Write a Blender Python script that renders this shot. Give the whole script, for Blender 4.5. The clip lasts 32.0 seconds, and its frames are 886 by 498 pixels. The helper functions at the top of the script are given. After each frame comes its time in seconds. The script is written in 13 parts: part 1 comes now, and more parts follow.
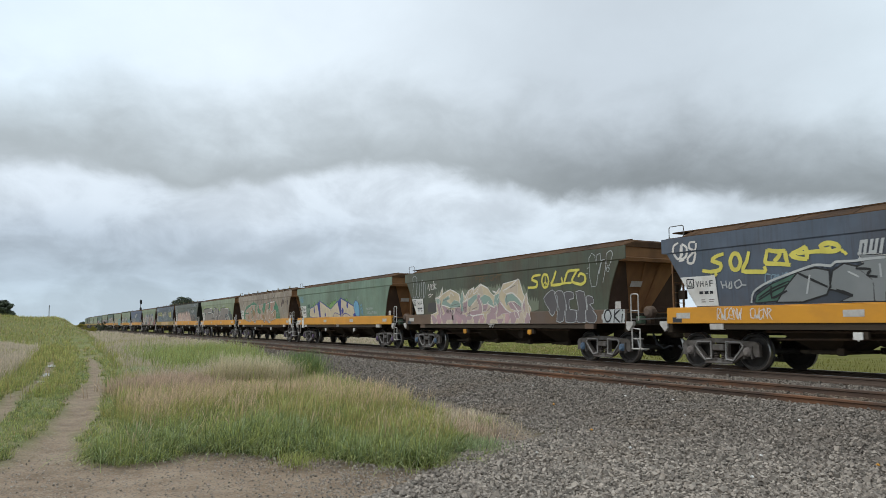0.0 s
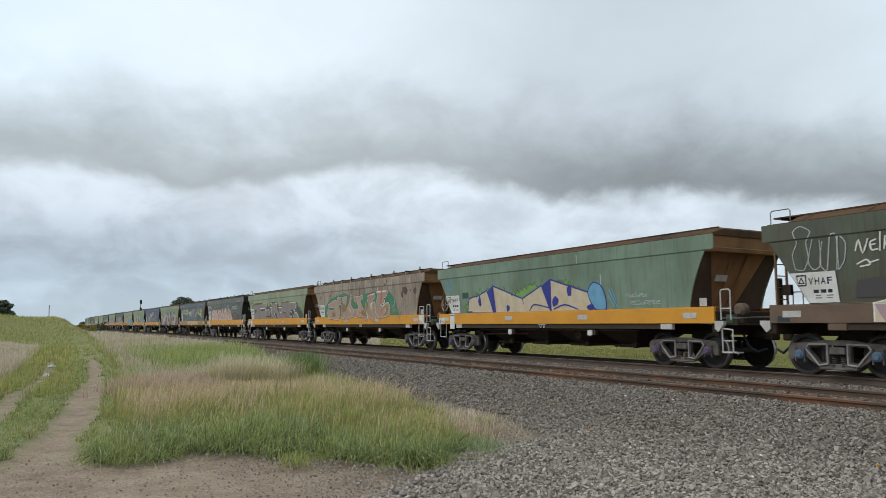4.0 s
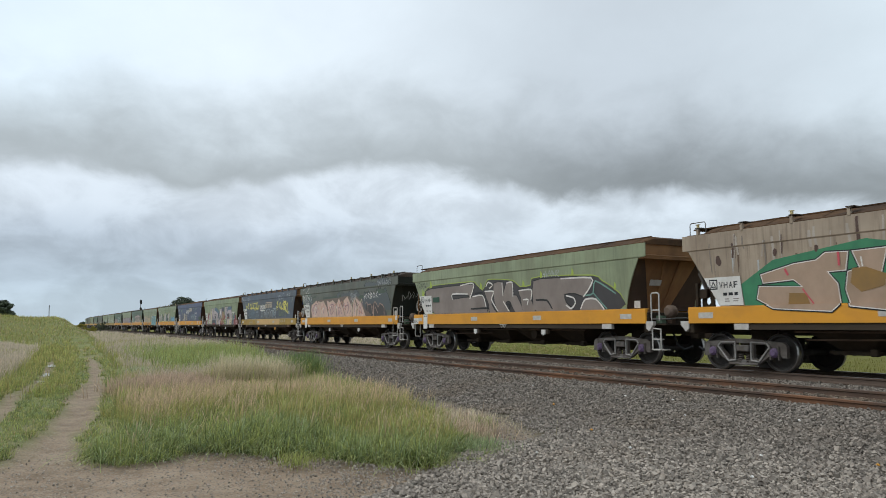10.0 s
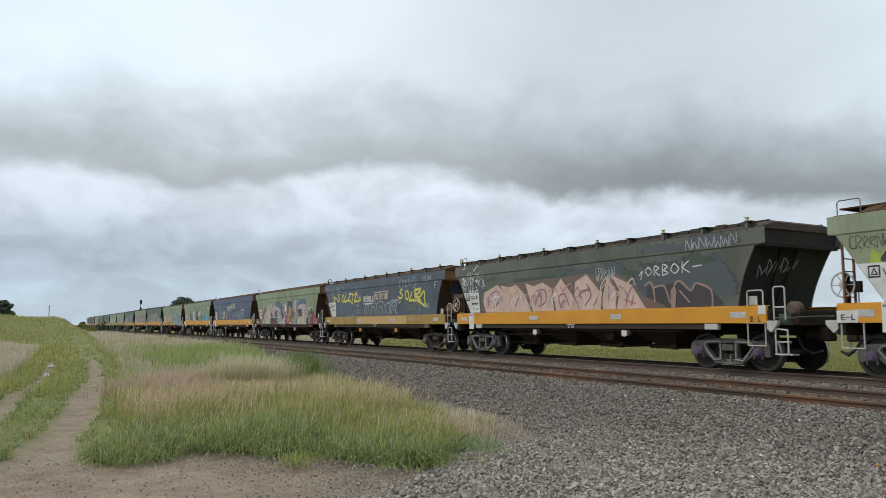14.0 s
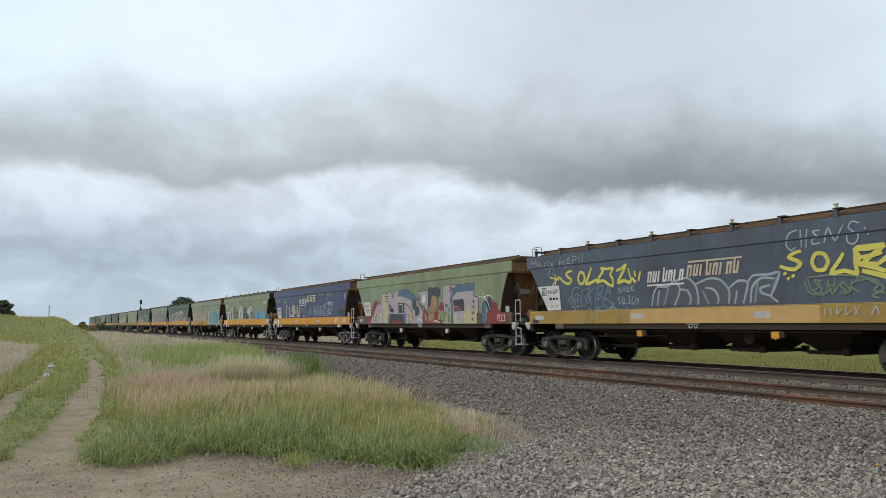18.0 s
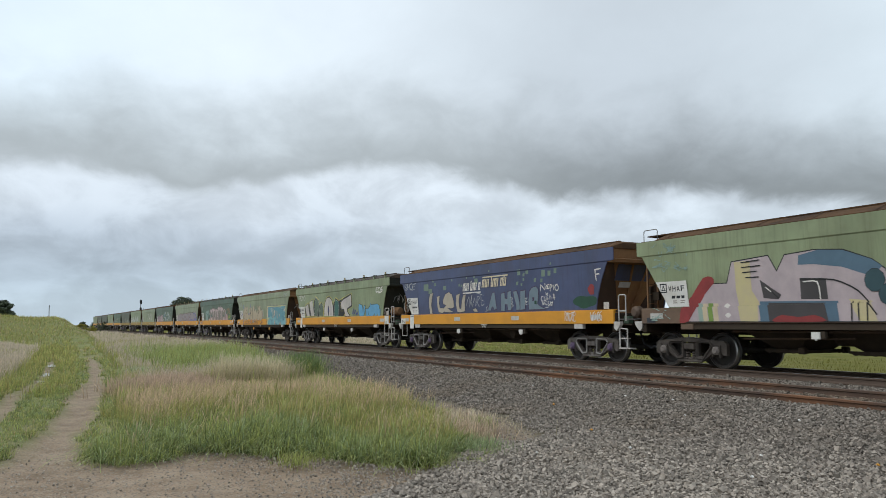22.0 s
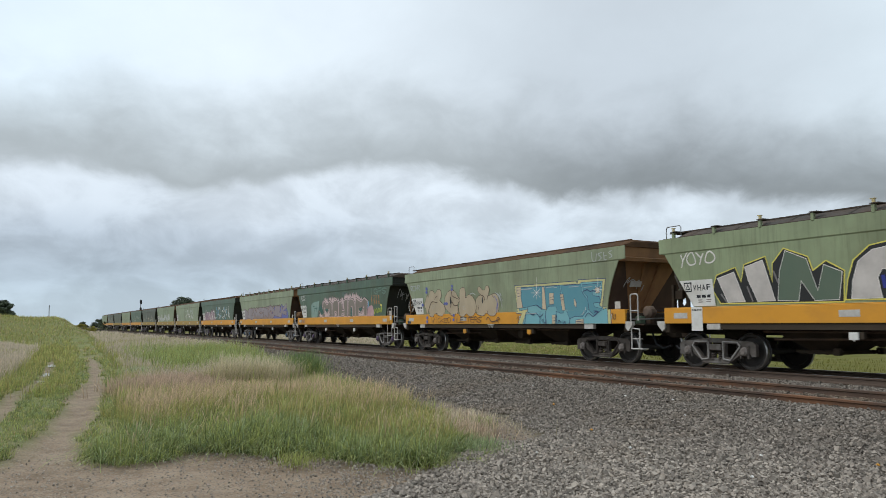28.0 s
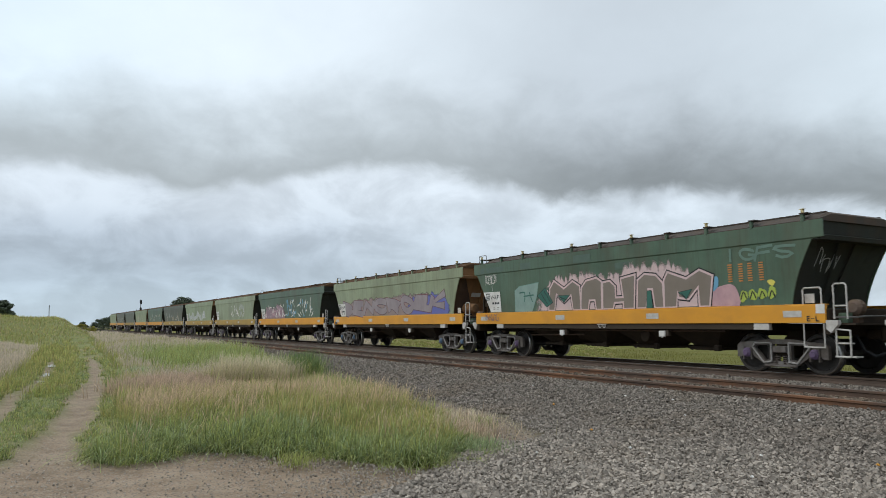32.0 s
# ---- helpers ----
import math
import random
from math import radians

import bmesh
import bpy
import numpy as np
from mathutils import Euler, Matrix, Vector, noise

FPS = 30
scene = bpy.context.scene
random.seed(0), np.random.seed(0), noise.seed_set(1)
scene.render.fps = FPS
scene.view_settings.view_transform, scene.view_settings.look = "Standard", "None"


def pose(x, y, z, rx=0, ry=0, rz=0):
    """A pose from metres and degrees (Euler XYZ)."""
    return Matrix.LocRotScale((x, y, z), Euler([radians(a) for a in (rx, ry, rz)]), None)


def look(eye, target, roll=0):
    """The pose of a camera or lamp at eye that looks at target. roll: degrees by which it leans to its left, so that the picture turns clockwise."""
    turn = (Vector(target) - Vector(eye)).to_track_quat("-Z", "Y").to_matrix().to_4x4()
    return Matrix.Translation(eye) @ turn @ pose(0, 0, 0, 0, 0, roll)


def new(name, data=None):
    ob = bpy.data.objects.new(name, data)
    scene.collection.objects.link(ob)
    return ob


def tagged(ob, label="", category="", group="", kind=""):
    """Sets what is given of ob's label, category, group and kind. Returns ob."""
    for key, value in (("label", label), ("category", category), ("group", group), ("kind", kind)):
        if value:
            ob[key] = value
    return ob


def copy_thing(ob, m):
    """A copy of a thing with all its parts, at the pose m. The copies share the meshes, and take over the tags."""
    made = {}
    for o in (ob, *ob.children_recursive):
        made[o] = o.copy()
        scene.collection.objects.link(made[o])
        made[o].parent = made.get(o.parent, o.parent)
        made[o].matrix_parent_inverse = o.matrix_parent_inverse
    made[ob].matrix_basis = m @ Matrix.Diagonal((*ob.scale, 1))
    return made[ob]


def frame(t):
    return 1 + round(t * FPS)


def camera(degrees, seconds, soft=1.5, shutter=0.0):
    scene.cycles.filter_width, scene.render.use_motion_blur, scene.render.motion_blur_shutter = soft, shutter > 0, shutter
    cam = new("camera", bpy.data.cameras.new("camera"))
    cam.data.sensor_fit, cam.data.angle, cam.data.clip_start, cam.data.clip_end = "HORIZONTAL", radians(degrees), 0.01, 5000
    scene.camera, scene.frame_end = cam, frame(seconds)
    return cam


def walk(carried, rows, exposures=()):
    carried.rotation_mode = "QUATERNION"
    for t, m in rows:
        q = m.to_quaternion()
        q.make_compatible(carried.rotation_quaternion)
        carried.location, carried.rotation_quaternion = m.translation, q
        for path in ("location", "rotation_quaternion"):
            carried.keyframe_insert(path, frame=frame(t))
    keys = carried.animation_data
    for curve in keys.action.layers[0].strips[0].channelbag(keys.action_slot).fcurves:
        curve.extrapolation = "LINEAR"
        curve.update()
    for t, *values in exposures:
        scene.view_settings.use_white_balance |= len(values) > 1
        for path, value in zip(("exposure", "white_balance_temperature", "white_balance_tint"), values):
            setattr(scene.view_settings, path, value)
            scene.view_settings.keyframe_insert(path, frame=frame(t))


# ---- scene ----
# ---------------------------------------------------------------- camera
# The camera stands still on a tripod beside the line; z = 0 is the top of the rails,
# the line runs along x, and the train rolls towards +x.
EYE = (0.0, 0.0, 1.056)
cam = camera(62.0, 32.0, soft=0.65, shutter=0.15)
TARGET = (-8.7089, 4.8059, 2.085)
walk(cam, [(0.0, look(EYE, TARGET)), (32.0, look(EYE, TARGET))])

# ---------------------------------------------------------------- world and sun
SUN_EL, SUN_AZ = radians(48), radians(-60)
world = bpy.data.worlds.new("overcast_sky")
scene.world = world
world.use_nodes = True


def nodes_of(tree):
    tree.nodes.clear()
    return tree.nodes, tree.links


def build_world():
    """An overcast sky: a bright sheet of cloud, the dark base of a nearer bank with its own ragged line, and paler layers below."""
    ns, ln = nodes_of(world.node_tree)

    def put(v, sock):
        if isinstance(v, (int, float)):
            sock.default_value = v
        else:
            ln.new(v, sock)

    def num(op, a, b=None, c=None):
        n = ns.new("ShaderNodeMath")
        n.operation = op
        for i, v in enumerate((a, b, c)):
            if v is not None:
                put(v, n.inputs[i])
        return n.outputs[0]

    def step(v, lo, hi):
        n = ns.new("ShaderNodeMapRange")
        n.interpolation_type = "SMOOTHSTEP"
        put(v, n.inputs[0])
        n.inputs[1].default_value, n.inputs[2].default_value = lo, hi
        return n.outputs[0]

    def ramp(v, stops, smooth_="B_SPLINE"):
        r = ns.new("ShaderNodeValToRGB")
        r.color_ramp.interpolation = smooth_
        while len(r.color_ramp.elements) < len(stops):
            r.color_ramp.elements.new(0.5)
        for e, (p, c) in zip(r.color_ramp.elements, stops):
            e.position = p
            e.color = (*c, 1) if isinstance(c, tuple) else (c, c, c, 1)
        put(v, r.inputs[0])
        return r.outputs[0]

    def mix(f, a, b):
        x = ns.new("ShaderNodeMix")
        x.data_type = "RGBA"
        put(f, x.inputs[0])
        for i, v in ((6, a), (7, b)):
            if isinstance(v, tuple):
                x.inputs[i].default_value = (*v, 1)
            else:
                ln.new(v, x.inputs[i])
        return x.outputs[2]

    co = ns.new("ShaderNodeTexCoord").outputs["Generated"]
    sep = ns.new("ShaderNodeSeparateXYZ")
    ln.new(co, sep.inputs[0])
    el = num("MAXIMUM", sep.outputs[2], 0.0)
    az = num("DIVIDE", num("ARCTAN2", sep.outputs[1], num("MULTIPLY", sep.outputs[0], -1.0)), radians(70))
    den = num("ADD", el, 0.09)
    flat = ns.new("ShaderNodeCombineXYZ")
    ln.new(num("DIVIDE", sep.outputs[0], den), flat.inputs[0]), ln.new(num("DIVIDE", sep.outputs[1], den), flat.inputs[1])

    def cloud(scale, detail, rough, dist, off, vec=flat.outputs[0], stretch=(1, 1, 1)):
        mp = ns.new("ShaderNodeMapping")
        mp.inputs["Location"].default_value = (off, off * 0.7, off * 0.3)
        mp.inputs["Scale"].default_value = stretch
        ln.new(vec, mp.inputs[0])
        n = ns.new("ShaderNodeTexNoise")
        n.inputs["Scale"].default_value, n.inputs["Detail"].default_value = scale, detail
        n.inputs["Roughness"].default_value, n.inputs["Distortion"].default_value = rough, dist
        ln.new(mp.outputs[0], n.inputs["Vector"])
        return num("SUBTRACT", n.outputs["Fac"], 0.5)

    big, mid = cloud(0.35, 4, 0.5, 0.5, 3.1), cloud(1.0, 6, 0.55, 0.4, 7.7)
    puff = cloud(4.6, 8, 0.50, 0.25, 2.2, co, (1, 1, 1.6))
    wisp = cloud(15.0, 8, 0.58, 0.35, 5.2, co, (1, 1, 1.35))
    # the lower line of the dark bank, round the horizon
    edge = ramp(az, [(0.0, 0.186), (0.063, 0.184), (0.118, 0.170), (0.175, 0.175), (0.235, 0.190), (0.296, 0.204), (0.359, 0.208), (0.41, 0.204), (0.455, 0.187), (0.518, 0.170), (0.579, 0.165), (0.639, 0.169), (0.697, 0.168), (0.751, 0.150), (0.803, 0.141), (0.86, 0.132), (1.0, 0.128)], "CARDINAL")
    deep = ramp(az, [(0.0, 0.44), (0.12, 0.40), (0.24, 0.375), (0.36, 0.42), (0.46, 0.37), (0.56, 0.245), (0.68, 0.24), (0.8, 0.255), (0.92, 0.28), (1.0, 0.34)])
    s = num("ADD", num("SUBTRACT", el, edge), num("ADD", num("MULTIPLY", puff, 0.045), num("MULTIPLY", wisp, 0.050)))
    bank = step(s, -0.010, 0.020)
    base = ns.new("ShaderNodeVectorMath")
    base.operation = "MULTIPLY"
    ln.new(deep, base.inputs[0])
    base.inputs[1].default_value = (0.915, 1.0, 1.02)
    rise = step(num("ADD", s, num("ADD", num("MULTIPLY", puff, 0.10), num("MULTIPLY", mid, 0.03))), 0.004, 0.145)
    top = ramp(az, [(0.0, (0.715, 0.815, 0.87)), (0.15, (0.745, 0.82, 0.86)), (0.34, (0.71, 0.78, 0.82)), (0.50, (0.55, 0.605, 0.64)), (0.62, (0.53, 0.583, 0.62)), (0.78, (0.565, 0.626, 0.66)), (0.92, (0.68, 0.765, 0.805))])
    high = mix(rise, base.outputs[0], top)
    low = ramp(num("ADD", el, num("ADD", num("MULTIPLY", puff, 0.05), num("MULTIPLY", wisp, 0.012))),
               [(0.0, (0.50, 0.60, 0.67)), (0.03, (0.50, 0.60, 0.67)), (0.055, (0.42, 0.50, 0.57)), (0.085, (0.41, 0.475, 0.535)), (0.115, (0.47, 0.535, 0.60)), (0.15, (0.62, 0.68, 0.73)), (0.22, (0.68, 0.735, 0.775))])
    cum = num("SUBTRACT", step(num("ADD", cloud(7.5, 9, 0.56, 0.5, 4.4, co, (1, 1, 2.0)), num("MULTIPLY", wisp, 0.35)), -0.16, 0.17), 0.5)
    low = mix(step(az, 0.15, 0.75), low, ramp(el, [(0.0, (0.55, 0.64, 0.70)), (0.08, (0.60, 0.68, 0.73)), (0.2, (0.66, 0.715, 0.76))]))
    lumps = ns.new("ShaderNodeVectorMath")
    lumps.operation = "SCALE"
    ln.new(low, lumps.inputs[0]), ln.new(num("MULTIPLY_ADD", cum, 0.25, 0.955), lumps.inputs["Scale"])
    col = mix(bank, lumps.outputs[0], high)
    gain = num("ADD", 1.0, num("ADD", num("MULTIPLY", puff, 0.20), num("ADD", num("MULTIPLY", wisp, 0.07), num("MULTIPLY", big, 0.12))))
    mul = ns.new("ShaderNodeVectorMath")
    mul.operation = "SCALE"
    ln.new(col, mul.inputs[0]), ln.new(gain, mul.inputs["Scale"])
    sky = ns.new("ShaderNodeTexSky")
    sky.sky_type, sky.sun_disc = "NISHITA", False
    sky.sun_elevation, sky.sun_rotation = SUN_EL, SUN_AZ
    both = ns.new("ShaderNodeVectorMath")
    both.operation = "MULTIPLY_ADD"
    ln.new(sky.outputs[0], both.inputs[0])
    both.inputs[1].default_value = (0.004, 0.004, 0.004)
    cool = ns.new("ShaderNodeVectorMath")
    cool.operation = "MULTIPLY"
    cool.inputs[1].default_value = (0.975, 1.0, 1.04)
    ln.new(mul.outputs[0], cool.inputs[0])
    ln.new(cool.outputs[0], both.inputs[2])
    bg = ns.new("ShaderNodeBackground")
    ln.new(both.outputs[0], bg.inputs[0])
    bg.inputs[1].default_value = 1.0
    out = ns.new("ShaderNodeOutputWorld")
    ln.new(bg.outputs[0], out.inputs[0])


build_world()
sun = new("sun", bpy.data.lights.new("sun", "SUN"))
sun.data.energy, sun.data.angle, sun.data.color = 1.1, radians(40), (1.0, 0.97, 0.93)
sun.matrix_world = look((0, 0, 50), (0 + 20 * math.cos(SUN_EL), 35 * math.cos(SUN_EL), 50 - 40 * math.sin(SUN_EL)))
scene.view_settings.exposure = 0.15

# ---------------------------------------------------------------- materials


def material(name, base, rough=0.7, metal=0.0, other=None, scale=3.0, amount=0.5, stretch=(1, 1, 1), bump=0.0, bump_scale=40.0,
             third=None, third_scale=0.8, third_amount=0.4, island=0.0, per_object=0.0, spec=0.4, space="Object", runs=None, runs_amount=0.5, fade=None):
    """A node material: a base colour broken by a second one in grain and by a third in stains, with fine relief."""
    m = bpy.data.materials.new(name)
    m.use_nodes = True
    ns, ln = nodes_of(m.node_tree)
    out, bsdf = ns.new("ShaderNodeOutputMaterial"), ns.new("ShaderNodeBsdfPrincipled")
    ln.new(bsdf.outputs[0], out.inputs[0])
    co = ns.new("ShaderNodeTexCoord").outputs[space]
    mp = ns.new("ShaderNodeMapping")
    mp.inputs["Scale"].default_value = stretch
    ln.new(co, mp.inputs[0])

    def noise_tex(sc, detail, vec=None):
        n = ns.new("ShaderNodeTexNoise")
        n.inputs["Scale"].default_value, n.inputs["Detail"].default_value = sc, detail
        n.inputs["Roughness"].default_value = 0.62
        ln.new(vec or mp.outputs[0], n.inputs["Vector"])
        return n.outputs["Fac"]

    def ramp_of(fac, lo, hi):
        r = ns.new("ShaderNodeMapRange")
        r.inputs[1].default_value, r.inputs[2].default_value = lo, hi
        ln.new(fac, r.inputs[0])
        return r.outputs[0]

    def mix(fac, a, b):
        x = ns.new("ShaderNodeMix")
        x.data_type = "RGBA"
        if isinstance(fac, float):
            x.inputs[0].default_value = fac
        else:
            ln.new(fac, x.inputs[0])
        for i, v in ((6, a), (7, b)):
            if isinstance(v, tuple):
                x.inputs[i].default_value = (*v, 1)
            else:
                ln.new(v, x.inputs[i])
        return x.outputs[2]

    def times(fac, k):
        x = ns.new("ShaderNodeMath")
        x.operation = "MULTIPLY"
        ln.new(fac, x.inputs[0])
        x.inputs[1].default_value = k
        return x.outputs[0]

    col = tuple(base)
    if other:
        col = mix(times(ramp_of(noise_tex(scale, 6), 0.35, 0.72), amount), col, tuple(other))
    if third:
        col = mix(times(ramp_of(noise_tex(third_scale, 4), 0.48, 0.68), third_amount), col, tuple(third))
    if fade:
        col = mix(times(ramp_of(noise_tex(0.45, 5, co), 0.42, 0.66), 0.55), col, tuple(fade))
    if runs:
        mr_ = ns.new("ShaderNodeMapping")
        mr_.inputs["Scale"].default_value = (5.0, 5.0, 0.22)
        ln.new(co, mr_.inputs[0])
        col = mix(times(ramp_of(noise_tex(2.6, 7, mr_.outputs[0]), 0.50, 0.70), runs_amount), col, tuple(runs))
    if island or per_object:
        src = ns.new("ShaderNodeNewGeometry").outputs["Random Per Island"] if island else ns.new("ShaderNodeObjectInfo").outputs["Random"]
        hs = ns.new("ShaderNodeHueSaturation")
        r = ns.new("ShaderNodeMapRange")
        k = island or per_object
        r.inputs[3].default_value, r.inputs[4].default_value = 1 - k, 1 + k
        ln.new(src, r.inputs[0])
        ln.new(r.outputs[0], hs.inputs["Value"])
        if isinstance(col, tuple):
            hs.inputs["Color"].default_value = (*col, 1)
        else:
            ln.new(col, hs.inputs["Color"])
        col = hs.outputs[0]
    if isinstance(col, tuple):
        bsdf.inputs["Base Color"].default_value = (*col, 1)
    else:
        ln.new(col, bsdf.inputs["Base Color"])
    bsdf.inputs["Roughness"].default_value, bsdf.inputs["Metallic"].default_value = rough, metal
    bsdf.inputs["Specular IOR Level"].default_value = spec
    if bump:
        b = ns.new("ShaderNodeBump")
        b.inputs["Strength"].default_value, b.inputs["Distance"].default_value = bump, 0.02
        ln.new(noise_tex(bump_scale, 5), b.inputs["Height"])
        ln.new(b.outputs[0], bsdf.inputs["Normal"])
    return m


RUST = (0.10, 0.052, 0.028)


def wagon_paint(name, base, dark, rust=0.5):
    base, dark = (tuple(c * k for c, k in zip(col, (1.34, 1.25, 1.13))) for col in (base, dark))
    return material(name, base, 0.42, 0, dark, 1.3, 0.8, (0.9, 0.9, 0.35), 0.12, 30, RUST, 1.1, rust,
                    runs=tuple(0.5 * d + 0.5 * r * 0.6 for d, r in zip(dark, RUST)), runs_amount=0.30 + 0.55 * rust, fade=tuple(min(1.35 * c + 0.012, 1) for c in base))


M_GREEN = wagon_paint("faded_green_paint", (0.190, 0.238, 0.150), (0.135, 0.172, 0.105), 0.25)
M_PALE = wagon_paint("chalky_green_paint", (0.205, 0.248, 0.168), (0.145, 0.178, 0.118), 0.25)
M_TEAL = wagon_paint("blue_green_paint", (0.135, 0.205, 0.16), (0.085, 0.13, 0.10), 0.3)
M_DARKGREEN = wagon_paint("dark_green_paint", (0.060, 0.106, 0.076), (0.040, 0.070, 0.050), 0.35)
M_BLACKGREEN = wagon_paint("grimy_green_paint", (0.062, 0.076, 0.056), (0.042, 0.048, 0.036), 0.5)
M_GREY = wagon_paint("weathered_grey_paint", (0.27, 0.228, 0.185), (0.165, 0.132, 0.105), 0.6)
M_NAVY = wagon_paint("navy_paint", (0.049, 0.066, 0.148), (0.040, 0.052, 0.100), 0.15)
M_OLDNAVY = wagon_paint("faded_navy_paint", (0.066, 0.087, 0.128), (0.046, 0.062, 0.085), 0.28)
M_YELLOW = material("yellow_paint", (0.70, 0.31, 0.025), 0.5, 0, (0.60, 0.26, 0.025), 2.0, 0.7, (0.6, 1, 1), 0.05, 30, (0.42, 0.19, 0.04), 1.4, 0.35)
M_OLDYELLOW = material("dull_yellow_paint", (0.40, 0.25, 0.045), 0.6, 0, (0.36, 0.24, 0.08), 2.0, 0.7, (0.6, 1, 1), 0.05, 30, (0.2, 0.12, 0.05), 1.4, 0.5)
M_BROWNSILL = material("brown_grimy_paint", (0.165, 0.105, 0.068), 0.7, 0, (0.09, 0.06, 0.042), 2.0, 0.7, (0.6, 1, 1), 0.1, 30, (0.16, 0.12, 0.10), 1.0, 0.5)
M_RUST = material("rusty_steel", (0.075, 0.043, 0.027), 0.85, 0, (0.045, 0.028, 0.02), 2.2, 0.8, (1, 1, 0.5), 0.25, 40, (0.16, 0.085, 0.04), 0.9, 0.5)
M_RUSTEND = material("rust_stained_end", (0.31, 0.158, 0.066), 0.85, 0, (0.17, 0.092, 0.046), 1.5, 0.85, (1, 1, 0.4), 0.2, 30, (0.05, 0.032, 0.022), 0.7, 0.5)
M_DARKEND = material("dark_grimy_end", (0.028, 0.034, 0.026), 0.8, 0, (0.02, 0.016, 0.012), 1.5, 0.8, (1, 1, 0.4), 0.2, 30, (0.07, 0.04, 0.02), 0.7, 0.45)
M_ROOFRUST = material("rusty_roof_steel", (0.105, 0.056, 0.027), 0.9, 0, (0.066, 0.038, 0.021), 2.2, 0.8, (0.6, 1, 1), 0.25, 40, (0.038, 0.024, 0.017), 1.1, 0.75, spec=0.15)
M_DULLGREEN = wagon_paint("dull_dark_green_paint", (0.098, 0.108, 0.096), (0.050, 0.068, 0.054), 0.3)
M_ROOFDARK = material("dark_roof_steel", (0.05, 0.042, 0.034), 0.85, 0, (0.085, 0.05, 0.03), 2.0, 0.8, (1, 1, 0.5), 0.2, 40)
M_UNDER = material("black_grimy_steel", (0.036, 0.028, 0.021), 0.9, 0, (0.068, 0.047, 0.031), 3.0, 0.7, (1, 1, 1), 0.3, 40, spec=0.12)
M_FRAME = material("grey_cast_steel", (0.125, 0.105, 0.090), 0.75, 0, (0.055, 0.045, 0.038), 5.0, 0.8, (1, 1, 1), 0.25, 40, (0.22, 0.21, 0.20), 3.0, 0.4)
M_RIB = material("pale_worn_steel", (0.34, 0.32, 0.30), 0.7, 0, (0.20, 0.18, 0.165), 6.0, 0.7)
M_FRAMEDARK = material("brown_cast_steel", (0.07, 0.055, 0.045), 0.8, 0, (0.04, 0.034, 0.03), 5.0, 0.8, (1, 1, 1), 0.25, 40, (0.14, 0.12, 0.10), 3.0, 0.4)
M_WHEEL = material("wheel_steel", (0.055, 0.048, 0.043), 0.65, 0.3, (0.03, 0.026, 0.023), 5.0, 0.8, (1, 1, 1), 0.1, 30)
M_TREAD = material("polished_tread", (0.48, 0.46, 0.44), 0.35, 0.9, (0.16, 0.15, 0.14), 8.0, 0.6)
M_SKIRT = material("brown_black_steel", (0.066, 0.048, 0.034), 0.85, 0, (0.042, 0.031, 0.023), 2.0, 0.7, (0.5, 1, 1), 0.2, 40, (0.042, 0.036, 0.026), 0.8, 0.4, spec=0.2)
M_NOTICE = material("dark_blue_plate", (0.030, 0.034, 0.045), 0.5, 0, (0.06, 0.065, 0.075), 30.0, 0.5)
M_STEELGREY = material("dull_grey_tube", (0.16, 0.15, 0.14), 0.6, 0.2, (0.10, 0.085, 0.07), 9.0, 0.6)
M_PIN = material("pale_yellow_paint", (0.55, 0.45, 0.22), 0.6, 0, (0.35, 0.27, 0.14), 9.0, 0.6)
M_PURPLE = material("purple_bearing_paint", (0.13, 0.085, 0.16), 0.6, 0, (0.07, 0.045, 0.075), 9.0, 0.7)
M_BLUECAP = material("blue_bearing_paint", (0.10, 0.16, 0.24), 0.6, 0, (0.06, 0.08, 0.11), 9.0, 0.7)
M_BARECAP = material("bare_bearing_steel", (0.22, 0.19, 0.17), 0.6, 0.2, (0.10, 0.08, 0.07), 9.0, 0.7)
M_WHITE = material("white_paint", (0.72, 0.70, 0.66), 0.55, 0, (0.55, 0.51, 0.46), 6.0, 0.6, third=(0.40, 0.33, 0.26), third_scale=2.0, third_amount=0.3)
M_GRIP = material("dirty_white_steel", (0.55, 0.52, 0.48), 0.6, 0, (0.30, 0.26, 0.22), 9.0, 0.6)
M_BLACK = material("black_lettering", (0.018, 0.018, 0.020), 0.6)
M_RAIL = material("rusty_rail", (0.115, 0.072, 0.050), 0.85, 0.05, (0.075, 0.052, 0.042), 3.0, 0.9, (0.5, 3, 3), 0.3, 40, (0.27, 0.115, 0.05), 0.9, 0.65)
M_RAILDARK = material("brown_used_rail", (0.125, 0.085, 0.062), 0.75, 0.1, (0.075, 0.052, 0.04), 2.0, 0.8, (0.25, 3, 3), 0.2, 40)
M_RAILTOP = material("worn_railhead", (0.22, 0.19, 0.17), 0.35, 0.8, (0.14, 0.10, 0.08), 6.0, 0.6, (0.2, 3, 3))
M_CONCRETE = material("concrete_sleeper", (0.25, 0.22, 0.175), 0.9, 0, (0.14, 0.118, 0.094), 6.0, 0.7, bump=0.3, per_object=0.15)
M_DUSTSTONE = material("dusty_ballast_stone", (0.335, 0.288, 0.241), 0.92, 0, (0.20, 0.169, 0.140), 14.0, 0.7, bump=0.3, bump_scale=60, island=0.45, third=(0.30, 0.245, 0.19), third_scale=0.6, third_amount=0.5, spec=0.2)
